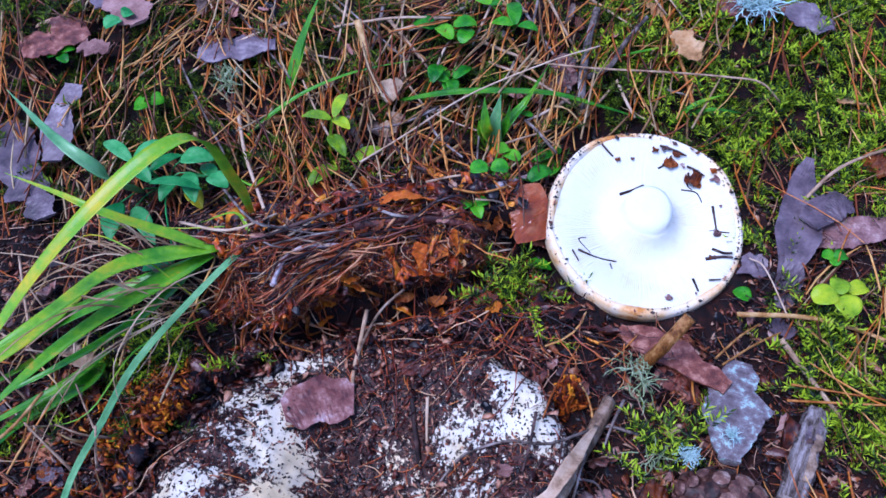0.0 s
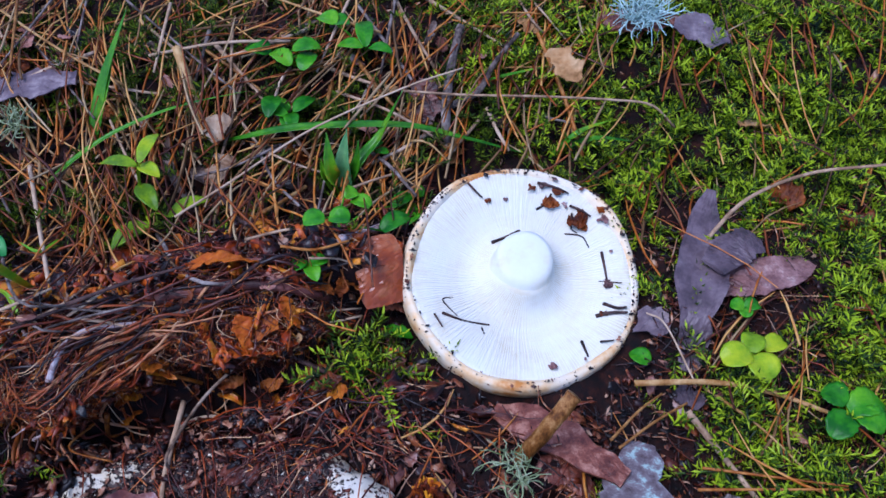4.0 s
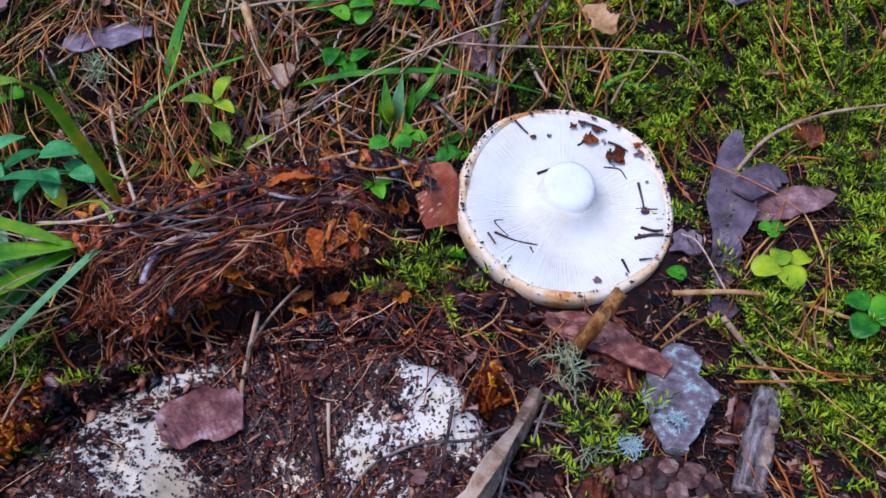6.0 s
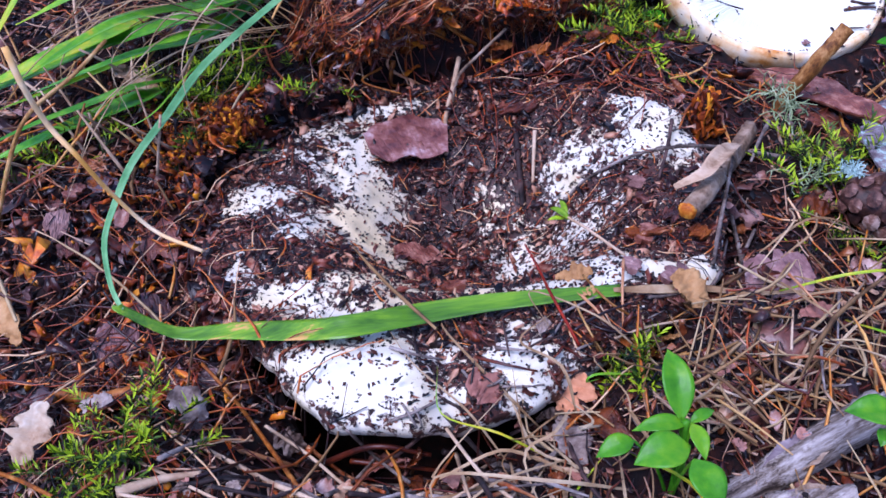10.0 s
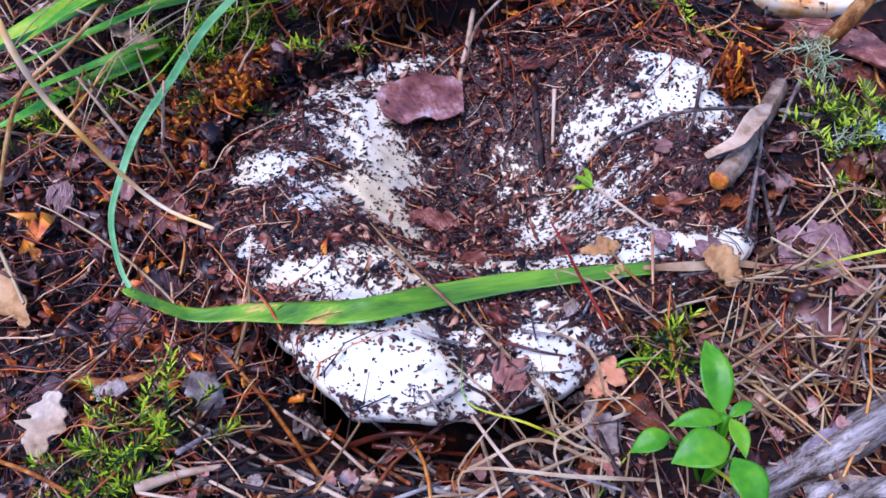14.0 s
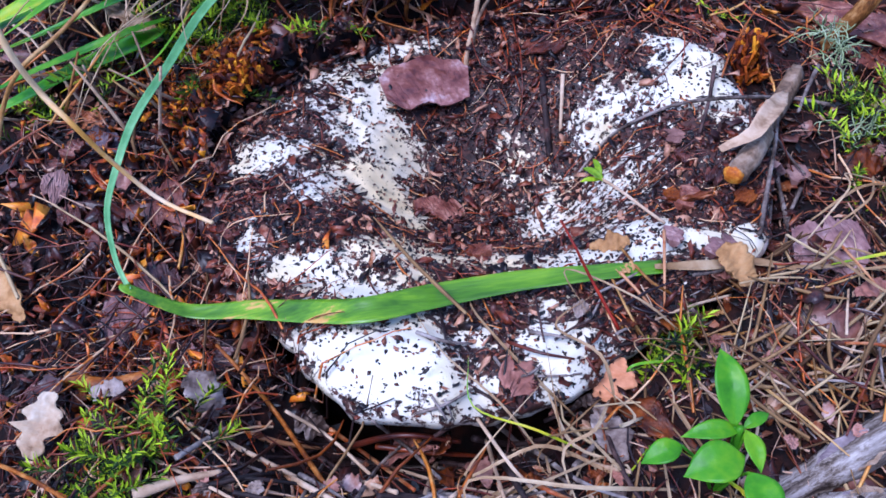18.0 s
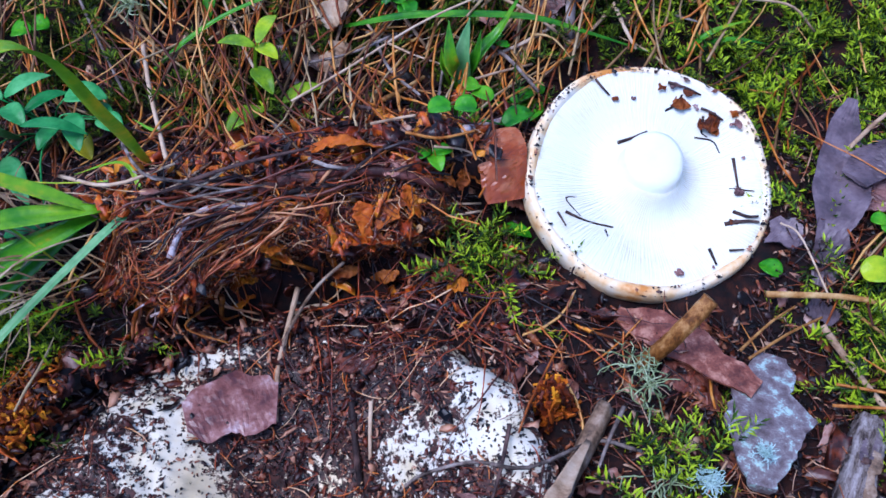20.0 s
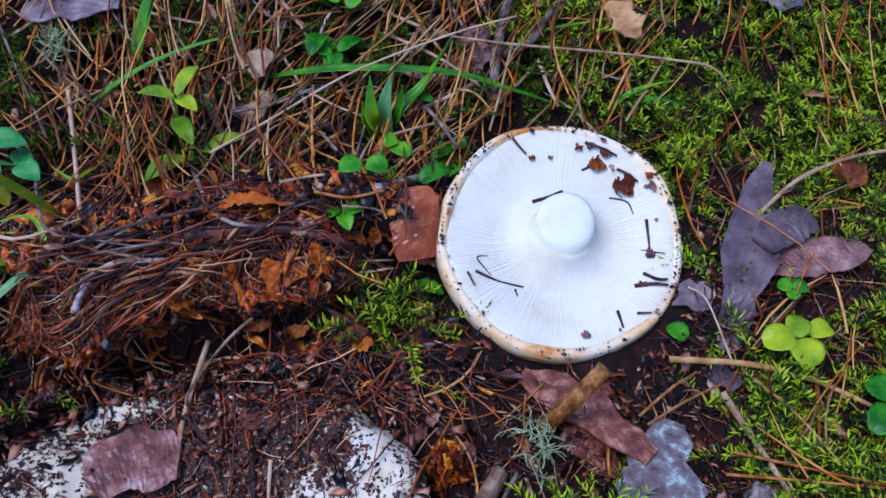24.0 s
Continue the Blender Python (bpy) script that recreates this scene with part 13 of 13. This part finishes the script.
stick("needle_scrap", "dark bit of needle lying on the gills", [(0.0738, 0.2608, -0.0091), (0.0748, 0.2575, -0.0095)], 0.0006, 0.0004, STICK_DARK, along=8, sides=5, group="scraps on the gills")
stick("needle_scrap", "dark bit of needle lying on the gills", [(0.1046, 0.3225, 0.0097), (0.1123, 0.3203, 0.0083), (0.1179, 0.3176, 0.0069)], 0.0007, 0.0004, STICK_DARK, along=8, sides=5, group="scraps on the gills")
scrap((0.0821, 0.3155, 0.0077), 0.0024, LEAF_RUST)
scrap((0.1020, 0.3207, 0.0088), 0.0038, LEAF_RUST)
scrap((0.1074, 0.3211, 0.0089), 0.0034, BARK_DARK)
scrap((0.1106, 0.3154, 0.0051), 0.0062, LEAF_RUST)
scrap((0.1137, 0.3185, 0.0074), 0.0040, LEAF_RUST)
scrap((0.1206, 0.3067, 0.0008), 0.0066, LEAF_RUST)
scrap((0.1170, 0.3079, 0.0007), 0.0040, LEAF_RUST)
scrap((0.1223, 0.3040, -0.0004), 0.0036, LEAF_RUST)
scrap((0.1304, 0.3112, 0.0038), 0.0052, LEAF_OCHRE)
scrap((0.1310, 0.3055, 0.0021), 0.0042, BARK_DARK)
scrap((0.1368, 0.3076, 0.0021), 0.0022, LEAF_RUST)
scrap((0.0901, 0.3167, 0.0067), 0.0018, BARK_DARK)
scrap((0.1296, 0.2785, -0.0080), 0.0042, BARK_DARK)
scrap((0.1004, 0.2423, -0.0122), 0.0026, BARK_DARK)
scrap((0.1156, 0.3133, 0.0042), 0.0028, BARK_DARK)
scrap((0.1126, 0.3243, 0.0095), 0.0020, BARK_DARK)
scrap((0.1327, 0.2917, -0.0030), 0.0012, BARK_DARK)
scrap((0.1140, 0.2448, -0.0124), 0.0012, BARK_DARK)
scrap((0.1253, 0.2651, -0.0109), 0.0030, LEAF_RUST)
scrap((0.1083, 0.3146, 0.0042), 0.0036, LEAF_RUST)


def cut_stick():
    root = thing("cut_stick", "short cut stick with peeling bark against the cap", "stick", CUT[-1])
    v, f = rod(CUT, lambda u: 0.0029 + 0.0004 * math.sin(9 * u), 24, 14, 0.04, 3)
    wood = part("wood", make("wood", v, f, STICK_TAN), root)
    e = np.array(CUT[-1])
    d = e - np.array(CUT[-2])
    d /= np.linalg.norm(d)
    v, f = rod([e - d * 0.0005, e + d * 0.0006, e + d * 0.0016], lambda u: 0.0031 * (1 - 0.35 * u ** 2), 6, 14, 0.05, 8)
    part("cut_end", make("cut_end", v, f, CUT_WOOD), wood, "amber-brown rounded cut end")
    v, f = loft(STRIP, lambda u: 0.0055 * (0.4 + 0.6 * math.sin(math.pi * u)), 0.0005, 7, 24, 0.2, 60, 0.0001, seed=4, jag=0.1)
    part("bark_strip", make("bark_strip", v, f, STICK_PALE), wood, "pale loose curled bark strip")


cut_stick()


def pine_cone(label, at, axis, length, girth, turns, open_up):
    root = thing("pine_cone", label, "pine cone", at, "pine cones")
    ax = Vector(axis).normalized()
    q = ax.to_track_quat("Z", "Y").to_matrix().to_4x4()
    M = Matrix.Translation(at) @ q
    v, f = rod([(0, 0, -length * 0.48), (0, 0, 0), (0, 0, length * 0.46)], lambda u: girth * 0.40 * max(math.sin(math.pi * min(0.12 + 0.85 * u, 1)) ** 0.6, 0.1), 14, 12, 0.02, 2)
    v = np.array([M @ Vector(p) for p in v])
    part("core", make("core", v, f, CONE), root)
    # one scale: a rhombic shield with a raised knob, on a short wedge
    s = girth * 0.37
    ring = [(0.54, 0, 0), (0.40, 0.36, 0), (0, 0.52, 0), (-0.40, 0.36, 0), (-0.54, 0, 0), (-0.40, -0.36, 0), (0, -0.52, 0), (0.40, -0.36, 0)]
    base = [(x * s * 0.5, y * s * 0.5, -s * 0.55) for x, y, _ in ring]
    face = [(x * s, y * s * 0.95, 0) for x, y, _ in ring]
    high = [(x * s * 0.45, y * s * 0.45, s * 0.10) for x, y, _ in ring]
    vs = base + face + high + [(0.02 * s, 0, s * 0.17)]
    fs = [(i, (i + 1) % 8, 8 + (i + 1) % 8, 8 + i) for i in range(8)] + [(8 + i, 8 + (i + 1) % 8, 16 + (i + 1) % 8, 16 + i) for i in range(8)] + [(16 + i, 16 + (i + 1) % 8, 24) for i in range(8)]
    m1, m2 = make("scale", vs, fs, CONE, False), make("scale", vs, fs, CONE_TIP, False)
    n = 46
    for i in range(n):
        u = (i + 0.5) / n
        a = i * 2.39996
        h = length * (u - 0.5) * 0.92
        rr = girth * 0.5 * max(math.sin(math.pi * min(0.10 + 0.86 * u, 1)) ** 0.55, 0.15)
        tilt = radians(112 - 78 * u - open_up)
        out = Vector((math.cos(a), math.sin(a), 0))
        z = (out * math.sin(max(tilt, 0.35)) + Vector((0, 0, math.cos(max(tilt, 0.35))))).normalized()
        x = Vector((-math.sin(a), math.cos(a), 0))
        y = z.cross(x)
        size = 0.60 + 0.38 * math.sin(math.pi * min(u + 0.15, 1))
        ob = new("scale", m2 if (open_up > 10 and i % 3 == 0) else m1)
        ob.parent = root
        R = Matrix((x, y, z)).transposed().to_4x4()
        ob.matrix_basis = q @ Matrix.Translation(out * rr + Vector((0, 0, h))) @ R @ Matrix.Diagonal((size, size, size, 1))
    return root


pine_cone("closed grey-brown pine cone lying in moss", Vector(CONE_A), (-0.9, 0.15, 0.2), 0.040, 0.0225, 8, 0)
pine_cone("half-open dark pine cone with tan scale tips", Vector(CONE_B), (-0.55, 0.6, 0.1), 0.040, 0.023, 8, 30)


def lichen(label, at, size, n, material, seed):
    r = np.random.default_rng(seed)
    k = 7
    paths, rads = [], []
    for i in range(n):
        a, e = r.uniform(0, 6.28), r.uniform(0.1, 1.1)
        d = np.array([math.cos(a) * math.cos(e), math.sin(a) * math.cos(e), math.sin(e)])
        p = np.array(at, float) + r.normal(0, size * 0.18, 3) * (1, 1, 0.3)
        line = [p]
        for j in range(k - 1):
            d = d + r.normal(0, 0.35, 3)
            d /= np.linalg.norm(d)
            p = p + d * size / k * r.uniform(0.7, 1.3)
            line.append(p)
        paths.append(line)
        rads.append(np.linspace(0.00034, 0.00018, k) * (size / 0.014) ** 0.5)
        if r.random() < 0.7:
            j = r.integers(2, 5)
            q = np.array(line[j])
            sub = [q]
            for _ in range(k - 1):
                d = d + r.normal(0, 0.5, 3)
                d /= np.linalg.norm(d)
                q = q + d * size / k * 0.5
                sub.append(q)
            paths.append(sub)
            rads.append(np.linspace(0.00022, 0.0001, k))
    v, f = tubes(np.array(paths), np.array(rads), 4)
    solo("lichen_tuft", make("lichen_tuft", v, f, material), label, "lichen")


lichen("pale green beard lichen beside a broken twig", LICHEN_L6, 0.014, 16, LICHEN, 1)
lichen("pale green beard lichen hanging over a stick", LICHEN_L1, 0.015, 18, LICHEN, 2)
lichen("grey-green lichen tuft on a bark lump", LICHEN_L2, 0.013, 34, LICHEN, 3)
lichen("thin grey-green lichen threads by moss", LICHEN_L3, 0.012, 14, LICHEN, 4)
lichen("pale grey lichen growing over bark", LICHEN_L4, 0.022, 80, LICHEN_BLUE, 5)
lichen("pale blue lichen crust on the bark slab", LICHEN_L7, 0.0045, 60, LICHEN_BLUE, 7)
lichen("pale blue-grey lichen beside the cone", LICHEN_L5, 0.0065, 70, LICHEN_BLUE, 6)


def dry_grass(parent, foot, n, a0, a1, l0, l1, seed):
    """Withered blades that fan out of a tuft."""
    r = np.random.default_rng(seed)
    for i in range(n):
        a, ln = r.uniform(a0, a1), r.uniform(l0, l1)
        d = np.array([math.cos(a), math.sin(a), 0])
        b = np.array(foot) + np.array([r.normal(0, 0.012), r.normal(0, 0.010), 0])
        h = r.uniform(0.1, 0.4) * ln
        q = [b, b + d * ln * 0.4 + np.array([0, 0, h]), b + d * ln * 0.75 + np.array([r.normal(0, 0.006), r.normal(0, 0.006), h * 0.7])]
        e = b + d * ln + np.array([r.normal(0, 0.012), r.normal(0, 0.012), 0])
        e[2] = float(top(e[0], e[1])) + r.uniform(0.002, 0.012)
        for k in (0, 1, 2):
            q[k][2] = max(q[k][2], float(top(q[k][0], q[k][1])) + 0.001)
        blade(parent, q + [e], r.uniform(0.0005, 0.0012), STRAW1 if r.random() < 0.88 else GRASS_YELLOW, "dry_blade", along=16)


dry_grass(tuft, (-0.118, 0.243, -0.004), 40, 2.6, 4.4, 0.05, 0.12, 11)
dry_grass(tuft2, (0.018, 0.345, -0.010), 8, 0.3, 2.8, 0.02, 0.05, 12)
meadow = thing("dry_grass", "withered grass stems matted beside the cap", "grass", (0.06, 0.085, 0.008))
dry_grass(meadow, (0.060, 0.088, 0.008), 16, -1.2, 0.9, 0.025, 0.06, 13)
straw_bank = thing("dry_grass", "grey withered grass stems below the cap", "grass", (-0.02, 0.035, 0.004))
dry_grass(straw_bank, (0.004, 0.060, 0.010), 9, 0.4, 6.0, 0.015, 0.035, 15)
dry_grass(straw_bank, (-0.015, 0.036, 0.004), 30, 2.4, 6.0, 0.03, 0.07, 14)


def rotten_chunk(label, at, size, height, n, seed):
    """Upright crumbling rotten wood, split into ragged splinters."""
    r = np.random.default_rng(seed)
    u = r.random(n)
    a, d = r.uniform(0, 6.28, n), size * (1 - 0.75 * u) * np.sqrt(r.random(n))
    c = np.array(at) + np.stack([d * np.cos(a), d * np.sin(a), height * u], -1)
    ln = r.uniform(0.0025, 0.0075, n)
    v, f = flakes(c, r.uniform(0, 6.28, n), r.normal(1.4, 0.35, n), r.normal(0, 0.5, n), ln, ln * r.uniform(0.25, 0.6, n), r.normal(0, 0.3, n), 0.0008, r)
    solo("rotten_wood_chunk", make("rotten_wood_chunk", v, f, ROTTEN, False), label, "wood")


rotten_chunk("upright rust-brown chunk of rotten wood beside the cap", CHUNK_A, 0.009, 0.020, 230, 31)
rotten_chunk("crumbling rust-brown rotten wood by the grass", CHUNK_B, 0.011, 0.008, 200, 32)
